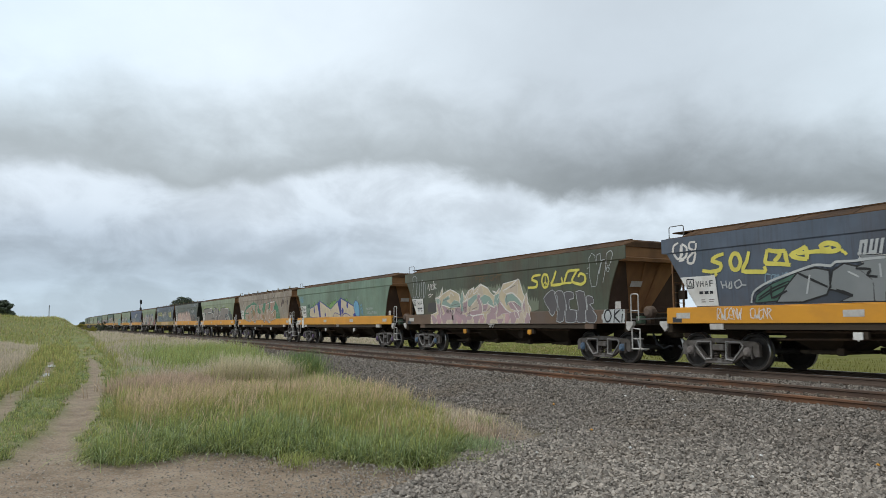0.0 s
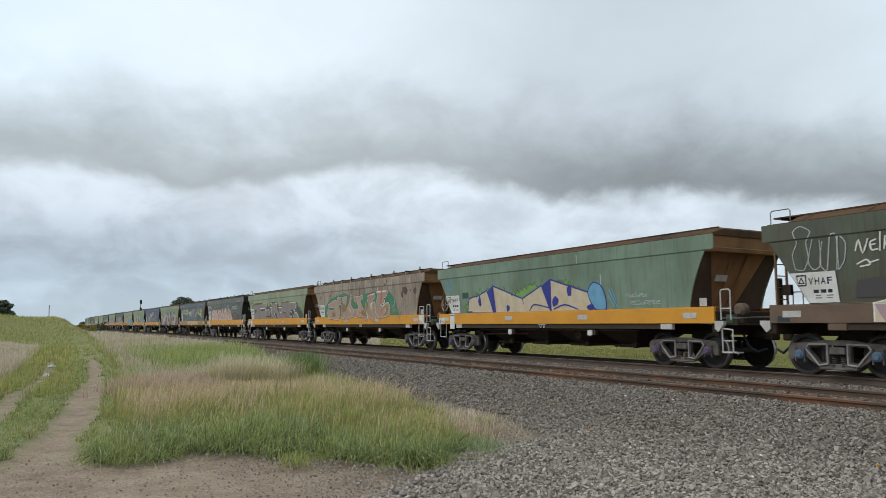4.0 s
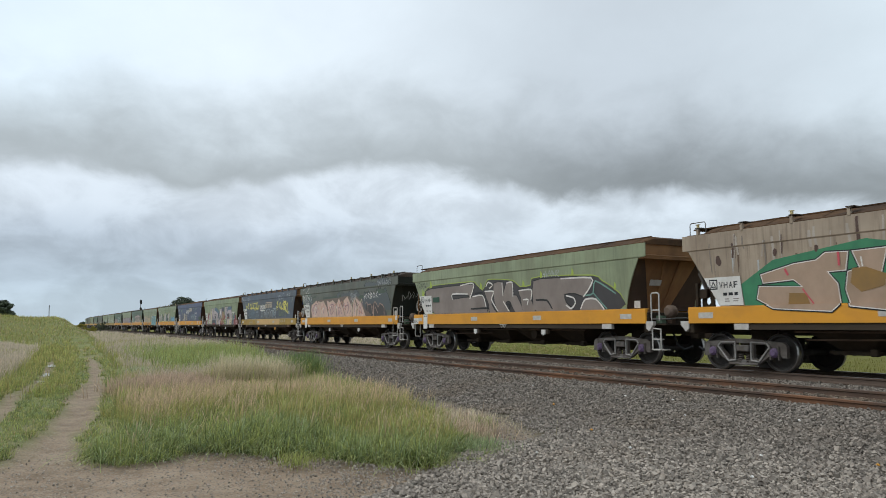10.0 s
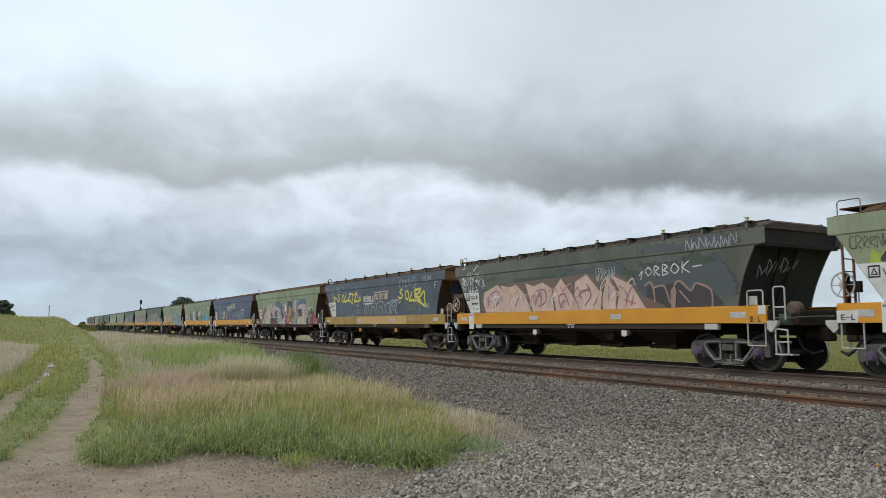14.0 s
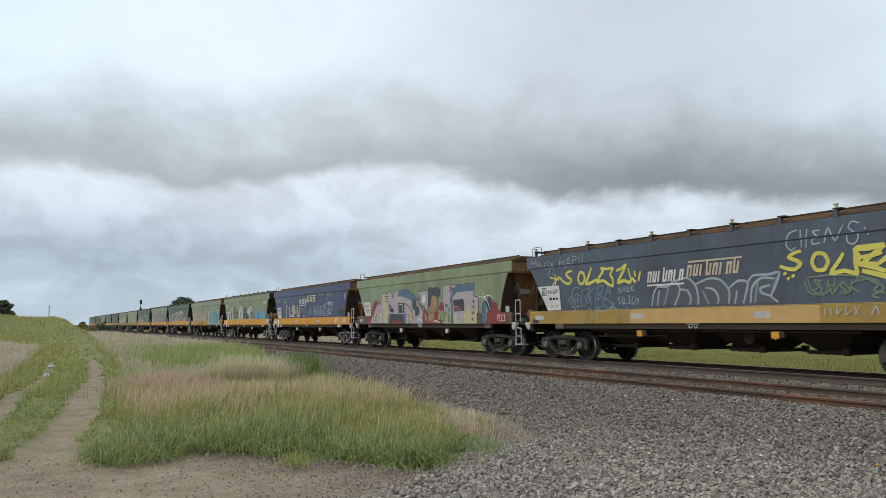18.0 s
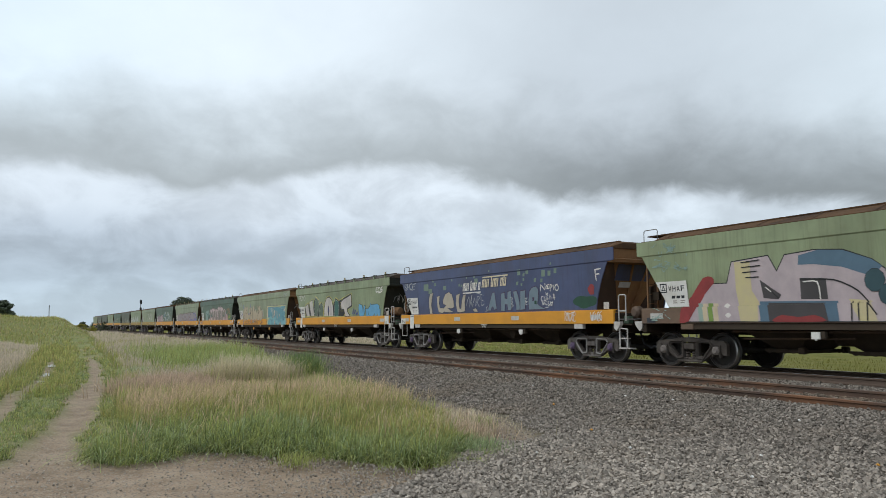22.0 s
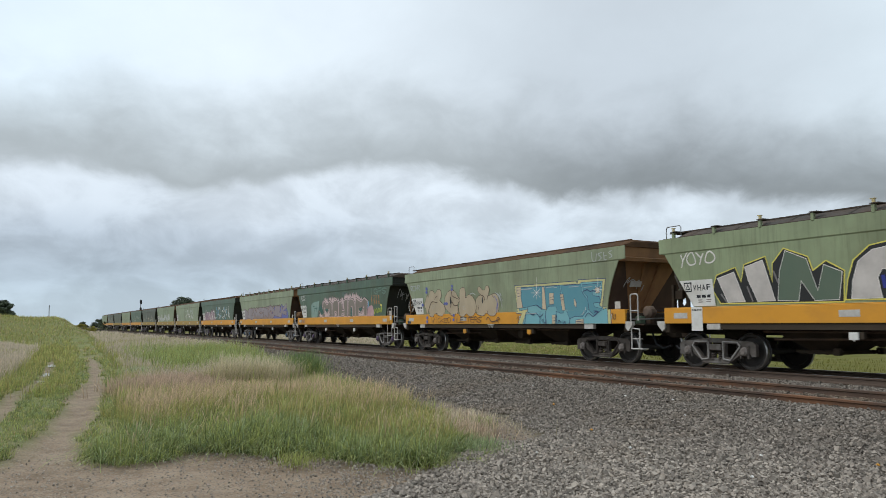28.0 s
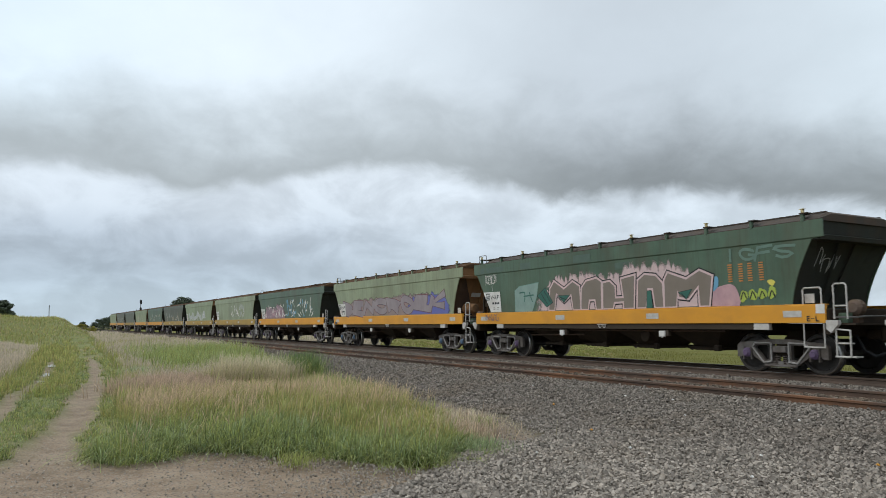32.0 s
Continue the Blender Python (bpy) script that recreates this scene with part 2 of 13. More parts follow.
M_BEDSTONE = material("rust_stained_ballast_stone", (0.175, 0.140, 0.109), 0.92, 0, (0.105, 0.081, 0.062), 14.0, 0.7, bump=0.3, bump_scale=60, spec=0.2, island=0.6, third=(0.16, 0.10, 0.06), third_scale=0.8, third_amount=0.5)
M_STONE = material("ballast_stone", (0.242, 0.205, 0.172), 0.92, 0, (0.140, 0.121, 0.10), 14.0, 0.7, bump=0.3, bump_scale=60, spec=0.2, island=0.48, third=(0.20, 0.155, 0.115), third_scale=0.6, third_amount=0.5)

# ---------------------------------------------------------------- mesh helpers


def mesh_from(name, verts, faces, mats=(), smooth=False):
    me = bpy.data.meshes.new(name)
    me.from_pydata([tuple(v) for v in verts], [], faces)
    for m in mats:
        me.materials.append(m)
    if smooth:
        me.polygons.foreach_set("use_smooth", [True] * len(me.polygons))
    me.update()
    return me


def part(name, data, mat, parent=None, label="", at=(0, 0, 0)):
    """One mesh object from a bmesh or a mesh, under a thing or a part."""
    if isinstance(data, bmesh.types.BMesh):
        me = bpy.data.meshes.new(name)
        data.to_mesh(me)
        data.free()
    else:
        me = data
    if mat is not None and not me.materials:
        me.materials.append(mat)
    ob = new(name, me)
    ob.location = at
    if parent:
        ob.parent = parent
    if label:
        ob["label"] = label
    return ob


def box(bm, x0, x1, y0, y1, z0, z1, bevel=0.0):
    r = bmesh.ops.create_cube(bm, size=1.0)
    vs = r["verts"]
    for v in vs:
        v.co = Vector(((x0 + x1) / 2 + v.co.x * (x1 - x0), (y0 + y1) / 2 + v.co.y * (y1 - y0), (z0 + z1) / 2 + v.co.z * (z1 - z0)))
    if bevel:
        es = list({e for v in vs for e in v.link_edges})
        bmesh.ops.bevel(bm, geom=es, offset=bevel, segments=1, affect="EDGES", profile=0.5)
    return vs


def boxes(*specs, bevel=0.0):
    bm = bmesh.new()
    for s in specs:
        box(bm, *s, bevel=bevel)
    return bm


def rod(bm, a, b, r, seg=8):
    a, b = Vector(a), Vector(b)
    d = b - a
    res = bmesh.ops.create_cone(bm, cap_ends=True, segments=seg, radius1=r, radius2=r, depth=d.length)
    m = Matrix.Translation((a + b) / 2) @ d.to_track_quat("Z", "Y").to_matrix().to_4x4()
    bmesh.ops.transform(bm, matrix=m, verts=res["verts"])
    return res["verts"]


def tube(points, r, seg=8, closed=False):
    bm = bmesh.new()
    pts = [Vector(p) for p in points]
    for a, b in zip(pts, pts[1:] + (pts[:1] if closed else [])):
        rod(bm, a, b, r, seg)
    for p in pts[1:-1]:
        bmesh.ops.create_uvsphere(bm, u_segments=6, v_segments=4, radius=r, matrix=Matrix.Translation(p))
    return bm


def prism(outline, y0, y1, holes=()):
    """A plate in the xz plane between y0 and y1, with holes (each a ring bridged by triangulating)."""
    bm = bmesh.new()
    loops = [outline, *holes]
    edges = []
    for lp in loops:
        vs = [bm.verts.new((x, y0, z)) for x, z in lp]
        edges += [bm.edges.new((vs[i], vs[(i + 1) % len(vs)])) for i in range(len(vs))]
    res = bmesh.ops.triangle_fill(bm, use_beauty=True, use_dissolve=False, edges=edges)
    faces = [g for g in res["geom"] if isinstance(g, bmesh.types.BMFace)]
    ext = bmesh.ops.extrude_face_region(bm, geom=faces)
    vs = [g for g in ext["geom"] if isinstance(g, bmesh.types.BMVert)]
    bmesh.ops.translate(bm, vec=(0, y1 - y0, 0), verts=vs)
    bmesh.ops.recalc_face_normals(bm, faces=bm.faces)
    return bm


def lathe(profile, seg=28, axis="y"):
    """Turns (radius, along) pairs round the y axis."""
    verts, faces = [], []
    n = len(profile)
    for i in range(seg):
        a = 2 * math.pi * i / seg
        for r, h in profile:
            verts.append((r * math.cos(a), h, r * math.sin(a)))
    for i in range(seg):
        j = (i + 1) % seg
        for k in range(n - 1):
            faces.append((i * n + k, i * n + k + 1, j * n + k + 1, j * n + k))
    return verts, faces


# ---------------------------------------------------------------- ground
TRAIN_Y, NEAR_Y = 15.60, 11.05          # centre lines of the two tracks
GAUGE = 1.60


def smooth(a, b, x):
    t = np.clip((x - a) / (b - a), 0, 1)
    return t * t * (3 - 2 * t)


def curve_shift(x):
    """The line bends gently away from the camera in the distance."""
    far = np.maximum(-x - 225.0, 0.0)
    return np.minimum(far, 500) ** 2 / 2800.0


def swell(x, y):
    return 0.5 * np.sin(0.37 * x + 1.3) * np.sin(0.41 * y + 0.4) + 0.3 * np.sin(0.83 * x + 0.7 * y) + 0.2 * np.sin(1.9 * x - 1.3 * y + 2)


def gravel_edge(x):
    """Where, across the line, the grass gives way to the ballast."""
    return np.interp(x, [-60, -45, -34, -28, -21, -17, -13.5, -10.5, -8.2, -7.2, -5.6, 6], [9.6, 9.3, 8.7, 7.6, 6.9, 6.8, 6.5, 6.0, 5.2, 4.1, 1.4, -2.0])


def ground_z(x, y):
    x, y = np.asarray(x, float), np.asarray(y, float)
    ye = y - curve_shift(x)
    base = -0.55 + 0.012 * np.clip(ye, 0, 8)
    near = np.interp(ye, [0, 5, 7.6, 9.30, 9.7, 10.1, 10.4, 12.5, 13.0, 14.2, 14.5, 17.0, 17.6, 19.2, 30, 200], [0, 0.01, 0.05, 0.28, 0.335, 0.330, 0.312, 0.312, 0.280, 0.268, 0.268, 0.270, 0.18, -0.08, -0.12, -0.12])
    z = base + near
    z = z + 0.03 * swell(x, y) * (1 - smooth(8, 9.3, ye) * (1 - smooth(18, 20, ye)))
    # the low bank beside the farm track and the rough ground beyond
    bank = smooth(-60, -92, x) * smooth(6.0, 2.0, y) * 2.35 + smooth(-22, -48, x) * smooth(0.3, -5.0, y) * 0.7 * smooth(-110, -70, x)
    strip = smooth(-24, -48, x) * smooth(2.5, 4.5, y) * (1 - smooth(8.0, 9.6, ye)) * 0.25
    mound = 0.10 * np.exp(-(((x + 11.5) / 3.0) ** 2 + ((y - 3.6) / 1.6) ** 2))
    return z + bank + strip + mound


def polyline_dist(x, y, pts):
    best = np.full(np.shape(x), 1e9)
    for (ax, ay), (bx, by) in zip(pts, pts[1:]):
        dx, dy = bx - ax, by - ay
        t = np.clip(((x - ax) * dx + (y - ay) * dy) / (dx * dx + dy * dy), 0, 1)
        best = np.minimum(best, np.hypot(x - ax - t * dx, y - ay - t * dy))
    return best


RUT_A = [(4, 0.1), (-9.0, 0.05), (-10.9, 0.2), (-12.4, 0.42), (-14.1, 0.68), (-17.7, 1.0), (-19.3, 1.2), (-25.0, 1.73), (-31.7, 2.12), (-43.5, 2.6), (-65, 3.3), (-110, 4.4)]
RUT_B = [(4, -1.7), (-9, -1.15), (-15.7, -0.5), (-19.2, -0.38), (-21.5, -0.1), (-24.5, 0.2), (-28.0, 0.45), (-33.4, 0.65), (-44.5, 0.98), (-70, 1.6), (-110, 3.0)]


def clump_front(y):
    """How near to the camera the grass clump reaches."""
    return np.interp(y, [-1.5, 0.1, 0.5, 0.75, 1.3, 1.75, 2.2, 2.6, 2.9, 3.5, 3.8, 4.5, 5.0, 5.4, 5.9, 6.4], [-10.6, -10.4, -10.1, -9.45, -9.25, -9.55, -9.3, -8.7, -8.5, -7.5, -7.0, -7.4, -7.9, -8.8, -10.2, -12.4])


def dirt_mask(x, y):
    w = 0.14 * swell(1.3 * x, 2.3 * y) + 0.13 * swell(4.1 * x + 1, 5.3 * y)
    a = polyline_dist(x, y, RUT_A) + w * 0.6
    b = polyline_dist(x, y, RUT_B) + w * 0.6
    wide = np.interp(x, [-60, -38, -25, -20, -17, -13, -9, -5], [0.055, 0.16, 0.21, 0.28, 0.31, 0.31, 0.44, 0.8])
    d = np.maximum(smooth(wide + 0.16, wide - 0.12, a), 0.95 * smooth(wide * 0.6 + 0.12, wide * 0.6 - 0.08, b)) * smooth(-50, -34, x)
    # bare earth of the verge close to the camera
    edge = clump_front(y) - 0.1 - 0.8 * smooth(0.3, 0.9, y) + 0.2 * swell(x * 1.7, y * 1.9)
    return np.maximum(np.maximum(d, bare_soil(x, y)), smooth(0, 0.5, x - edge) * smooth(5.2, 3.6, y))


def bare_soil(x, y):
    """The bare strip of earth between the end of the grass clump and the ballast."""
    d = polyline_dist(x, y, [(-12.6, 6.55), (-10.2, 6.35), (-8.7, 5.75)]) + 0.18 * swell(3.1 * x, 2.7 * y)
    return smooth(0.80, 0.32, d)


def gravel_mask(x, y):
    ye = y - curve_shift(x)
    e = gravel_edge(x) + 0.25 * swell(2.3 * x, 2.1 * y)
    return smooth(-0.2, 0.25, ye - e) * (1 - smooth(17.6, 18.6, ye)) * (1 - 0.8 * bare_soil(x, y))


def steps(a, b, d0, grow, dmax):
    out, d = [a], d0
    s = 1 if b > a else -1
    while (b - out[-1]) * s > 0:
        out.append(out[-1] + s * d)
        d = min(d * grow, dmax)
    return out


def build_ground():
    xs = np.array(sorted(set(np.round(steps(-4, -3500, 0.12, 1.024, 250) + steps(-3.9, 3500, 0.2, 1.12, 400), 4))))
    ys = np.array(sorted(set(np.round(steps(3.0, -3500, 0.12, 1.06, 300) + steps(3.1, 3500, 0.12, 1.036, 300), 4))))
    gx, gy = np.meshgrid(xs, ys, indexing="ij")
    gz = ground_z(gx, gy)
    dirt, grav = dirt_mask(gx, gy), gravel_mask(gx, gy)
    field = smooth(17.6, 19.0, gy - curve_shift(gx))
    gz = gz - 0.06 * dirt * (1 - grav)
    nx, ny = gx.shape
    co = np.stack([gx, gy, gz], -1).reshape(-1, 3)
    i = np.arange(nx * ny).reshape(nx, ny)
    f = np.stack([i[:-1, :-1], i[1:, :-1], i[1:, 1:], i[:-1, 1:]], -1).reshape(-1, 4)
    me = bpy.data.meshes.new("ground")
    me.vertices.add(len(co)), me.loops.add(f.size), me.polygons.add(len(f))
    me.vertices.foreach_set("co", co.ravel())
    me.loops.foreach_set("vertex_index", f.ravel())
    me.polygons.foreach_set("loop_start", np.arange(0, f.size, 4))
    me.polygons.foreach_set("use_smooth", np.ones(len(f), bool))
    # "bank" runs with distance along x, for ground grass painted in a lit tone
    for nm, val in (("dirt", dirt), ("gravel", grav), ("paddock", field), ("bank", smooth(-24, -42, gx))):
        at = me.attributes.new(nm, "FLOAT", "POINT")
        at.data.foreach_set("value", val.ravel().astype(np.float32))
    me.update(calc_edges=True)
    me.materials.append(ground_material())
    return tagged(new("ground", me), "rough grassy ground with a rutted dirt track and grey ballast", "ground", kind="structure")


def ground_material():
    m = bpy.data.materials.new("earth_grass_and_gravel")
    m.use_nodes = True
    ns, ln = nodes_of(m.node_tree)
    out, bsdf = ns.new("ShaderNodeOutputMaterial"), ns.new("ShaderNodeBsdfPrincipled")
    ln.new(bsdf.outputs[0], out.inputs[0])
    bsdf.inputs["Roughness"].default_value = 0.95
    bsdf.inputs["Specular IOR Level"].default_value = 0.15
    co = ns.new("ShaderNodeTexCoord").outputs["Object"]

    def nz(sc, det=6):
        n = ns.new("ShaderNodeTexNoise")
        n.inputs["Scale"].default_value, n.inputs["Detail"].default_value, n.inputs["Roughness"].default_value = sc, det, 0.65
        ln.new(co, n.inputs["Vector"])
        return n.outputs["Fac"]

    def ramp(fac, *stops):
        r = ns.new("ShaderNodeValToRGB")
        while len(r.color_ramp.elements) < len(stops):
            r.color_ramp.elements.new(0.5)
        for e, (p, c) in zip(r.color_ramp.elements, stops):
            e.position, e.color = p, (*c, 1)
        ln.new(fac, r.inputs[0])
        return r.outputs[0]

    def mix(fac, a, b):
        x = ns.new("ShaderNodeMix")
        x.data_type = "RGBA"
        ln.new(fac, x.inputs[0]), ln.new(a, x.inputs[6]), ln.new(b, x.inputs[7])
        return x.outputs[2]

    def attr(nm):
        a = ns.new("ShaderNodeAttribute")
        a.attribute_name = nm
        return a.outputs["Fac"]

    grass = ramp(nz(0.35, 8), (0.30, (0.11, 0.140, 0.042)), (0.47, (0.165, 0.185, 0.066)), (0.60, (0.25, 0.235, 0.12)), (0.75, (0.14, 0.165, 0.054)))
    earth = ramp(nz(2.2, 9), (0.3, (0.19, 0.134, 0.089)), (0.5, (0.295, 0.215, 0.148)), (0.72, (0.385, 0.297, 0.216)))
    vor = ns.new("ShaderNodeTexVoronoi")
    vor.inputs["Scale"].default_value = 30.0
    ln.new(co, vor.inputs["Vector"])
    grey = ns.new("ShaderNodeSeparateColor")
    ln.new(vor.outputs["Color"], grey.inputs[0])
    stone = ramp(grey.outputs[0], (0.0, (0.110, 0.092, 0.076)), (0.45, (0.150, 0.126, 0.106)), (0.8, (0.185, 0.158, 0.134)), (1.0, (0.24, 0.207, 0.176)))
    grit = ns.new("ShaderNodeTexVoronoi")
    grit.inputs["Scale"].default_value = 48.0
    ln.new(co, grit.inputs["Vector"])
    gs = ns.new("ShaderNodeSeparateColor")
    ln.new(grit.outputs["Color"], gs.inputs[0])
    speck = ramp(gs.outputs[0], (0.0, (0.0, 0.0, 0.0)), (0.55, (0.0, 0.0, 0.0)), (0.75, (0.75, 0.75, 0.75)))
    gravelly = ramp(gs.outputs[1], (0.0, (0.12, 0.098, 0.076)), (1.0, (0.36, 0.30, 0.235)))
    earth = mix(speck, earth, gravelly)
    olive = ramp(nz(0.6, 8), (0.3, (0.105, 0.105, 0.020)), (0.5, (0.135, 0.13, 0.028)), (0.7, (0.175, 0.16, 0.044)))
    # paler ground grass far off: the blades' lit tone put into its colour
    far_lit_grass = ramp(nz(0.5, 8), (0.3, (0.165, 0.182, 0.066)), (0.5, (0.205, 0.215, 0.088)), (0.7, (0.265, 0.25, 0.13)))
    grass = mix(attr("paddock"), mix(attr("bank"), grass, far_lit_grass), olive)
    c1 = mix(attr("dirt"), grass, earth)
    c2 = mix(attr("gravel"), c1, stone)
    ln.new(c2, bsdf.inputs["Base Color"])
    b = ns.new("ShaderNodeBump")
    b.inputs["Strength"].default_value, b.inputs["Distance"].default_value = 0.7, 0.03
    h = ns.new("ShaderNodeMath")
    h.operation = "ADD"
    ln.new(nz(18, 6), h.inputs[0]), ln.new(vor.outputs["Distance"], h.inputs[1])
    ln.new(h.outputs[0], b.inputs["Height"])
    ln.new(b.outputs[0], bsdf.inputs["Normal"])
    return m


build_ground()

# ---------------------------------------------------------------- the two tracks
RAIL_X0, RAIL_X1 = -520.0, 60.0


def rail_mesh(y0, side_mat):
    """One flat-bottomed rail swept along the line, top at z = 0."""
    half = [(0.0, -0.158), (0.07, -0.158), (0.07, -0.147), (0.018, -0.128), (0.009, -0.11), (0.009, -0.048), (0.034, -0.036), (0.036, -0.006), (0.030, 0.0)]
    prof = half + [(-a, b) for a, b in reversed(half[1:])]
    xs = [RAIL_X0 + 10 * i for i in range(30)] + [-220, RAIL_X1]
    xs = sorted(set(x for x in xs))
    verts, faces = [], []
    n = len(prof)
    for x in xs:
        s = float(curve_shift(np.array(x)))
        verts += [(x, y0 + s + a, b) for a, b in prof]
    for k in range(len(xs) - 1):
        for i in range(n):
            j = (i + 1) % n
            faces.append((k * n + i, k * n + j, (k + 1) * n + j, (k + 1) * n + i))
    me = mesh_from("rail", verts, faces, (side_mat, M_RAILTOP))
    if side_mat is M_RAILDARK:
        for p in me.polygons:
            if p.normal.z > 0.9 and p.center.z > -0.01:
                p.material_index = 1
    return me


def build_tracks():
    for nm, cy, mat, lab in (("train_track", TRAIN_Y, M_RAILDARK, "running line with polished brown rails on concrete sleepers"),
                             ("siding_track", NEAR_Y, M_RAIL, "disused line with rusty rails on concrete sleepers")):
        tr = new(nm)
        tagged(tr, lab, "railway track", kind="structure")
        for side in (-1, 1):
            part("rail", rail_mesh(cy + side * (GAUGE / 2 + 0.035), mat), None, tr, "rusty steel rail" if mat is M_RAIL else "brown steel rail")
        # sleepers: tapered concrete blocks, lying a little proud of the ballast
        sx, top, bot = 0.11, 0.105, 0.14
        v = [(-bot, -1.3, -0.30), (bot, -1.3, -0.30), (bot, 1.3, -0.30), (-bot, 1.3, -0.30),
             (-top, -1.27, -0.153), (top, -1.27, -0.153), (top, 1.27, -0.153), (-top, 1.27, -0.153)]
        me = mesh_from("sleeper", v, [(0, 3, 2, 1), (4, 5, 6, 7), (0, 1, 5, 4), (1, 2, 6, 5), (2, 3, 7, 6), (3, 0, 4, 7)], (M_CONCRETE,))
        rng = random.Random(5)
        sunk = 0.0 if cy == TRAIN_Y else 0.018
        for i in range(150):
            s = part("sleeper", me, None, tr)
            s.location = (4 - 0.69 * i + rng.uniform(-0.02, 0.02), cy + rng.uniform(-0.02, 0.02), sunk + rng.uniform(-0.004, 0.003))
            s.rotation_euler = (0, 0, rng.uniform(-0.01, 0.01))


build_tracks()

# ---------------------------------------------------------------- grain hopper wagons
HALF = 6.85            # half the length of the side sill
PITCH = 15.017
Z_SILL0, Z_SILL1, Z_CREASE, Z_TOP = 1.10, 1.50, 2.88, 3.26
W = 1.40               # half the width over the sills


def side_y(z):
    """How far the side sheet stands out at a height: leaning in a little towards the sill, upright above the crease."""
    return float(np.interp(z, [1.45, Z_CREASE - 0.015, Z_CREASE + 0.015, Z_TOP], [1.345, 1.395, 1.415, 1.415]))


def lead_x(z):
    """The leading edge of the side sheet: a long hollow curve from the sill up to the crease."""
    if z >= Z_CREASE:
        return HALF + 0.06
    k = (z - 1.45) / (Z_CREASE - 1.45)
    return HALF - 0.78 + 0.57 * k ** 1.5


def trail_x(z):
    if z >= Z_CREASE:
        return -HALF - 0.10
    k = (z - 1.45) / (Z_CREASE - 1.45)
    return -HALF + 0.98 - 0.92 * k


def side_sheet(sign):
    """One side of the hopper, pressed out a little between its seams, with the upright band along its top."""
    zs = [1.45, 1.6, 1.8, 2.0, 2.2, 2.4, 2.6, 2.75, Z_CREASE - 0.015, Z_CREASE + 0.015, 3.0, 3.15, Z_TOP]
    nx = 36
    verts, faces = [], []
    for layer in (0.0, -0.03):
        for z in zs:
            for i in range(nx + 1):
                u = i / nx
                x = trail_x(z) + (lead_x(z) - trail_x(z)) * u
                ripple = 0.005 * math.sin(x * 2.1 + 1.7 * z) * math.sin(x * 0.7 + 3 * z)
                verts.append((x, sign * (side_y(z) + layer + ripple), z))
    m, n = len(zs), nx + 1
    for L in range(2):
        o = L * m * n
        for r in range(m - 1):
            for c in range(nx):
                q = (o + r * n + c, o + r * n + c + 1, o + (r + 1) * n + c + 1, o + (r + 1) * n + c)
                faces.append(q if (L == 0) == (sign < 0) else q[::-1])
    rim = [(0, c) for c in range(n)] + [(r, n - 1) for r in range(1, m)] + [(m - 1, c) for c in range(n - 2, -1, -1)] + [(r, 0) for r in range(m - 2, 0, -1)]
    for a, b in zip(rim, rim[1:] + rim[:1]):
        ia, ib = a[0] * n + a[1], b[0] * n + b[1]
        q = (ib, ia, ia + m * n, ib + m * n)
        faces.append(q if sign < 0 else q[::-1])
    return mesh_from("side_sheet", verts, faces)


def end_edge(s, z):
    """The slanting edge along which the end sheet meets the corner plate: place along the wagon and half width at a height."""
    k = min(max((z - 1.40) / (Z_CREASE - 1.40), 0.0), 1.0)
    return (1 if s > 0 else -1) * (HALF - 0.98 + 0.64 * k), 0.34 + 0.68 * k


def end_sheet(s):
    """The sloping end of the hopper, narrowing downwards, with its stiffeners."""
    bm = bmesh.new()
    o = 1 if s > 0 else -1

    def slab(pts, th):
        vs = [bm.verts.new(p) for p in pts]
        f = bm.faces.new(vs)
        ext = bmesh.ops.extrude_face_region(bm, geom=[f])
        mv = [g for g in ext["geom"] if isinstance(g, bmesh.types.BMVert)]
        bmesh.ops.translate(bm, vec=(-o * th, 0, -th * 0.6), verts=mv)

    (xb, yb), (xt, yt) = end_edge(s, 1.40), end_edge(s, Z_CREASE)
    slab([(xb, -yb, 1.40), (xb, yb, 1.40), (xt, yt, Z_CREASE), (xt, -yt, Z_CREASE)], 0.03)
    for y in (-0.30, 0.30):
        slab([(xb + o * 0.04, y * 0.4 - 0.03, 1.42), (xb + o * 0.04, y * 0.4 + 0.03, 1.42), (xt + o * 0.04, y + 0.03, Z_CREASE - 0.03), (xt + o * 0.04, y - 0.03, Z_CREASE - 0.03)], 0.05)
    bmesh.ops.recalc_face_normals(bm, faces=bm.faces)
    return bm


def end_hood(s):
    """The transverse hood over the end sheet: a leaning face between lip and roof, with a folded lip along its foot."""
    o = 1 if s > 0 else -1
    sec = [(HALF - 0.36, Z_CREASE - 0.03), (HALF - 0.05, Z_CREASE - 0.03), (HALF - 0.02, Z_CREASE + 0.06), (HALF - 0.12, Z_CREASE + 0.09), (HALF - 0.06, Z_TOP - 0.01), (HALF - 0.36, Z_TOP - 0.01)]
    n = len(sec)
    verts = [(o * x, y, z) for y in (-1.385, 1.385) for x, z in sec]
    faces = [(i, (i + 1) % n, n + (i + 1) % n, n + i) for i in range(n)] + [tuple(range(n))[::-1], tuple(range(n, 2 * n))]
    bm = bmesh.new()
    vs = [bm.verts.new(v) for v in verts]
    for f in faces:
        bm.faces.new([vs[i] for i in f])
    bmesh.ops.recalc_face_normals(bm, faces=bm.faces)
    return bm


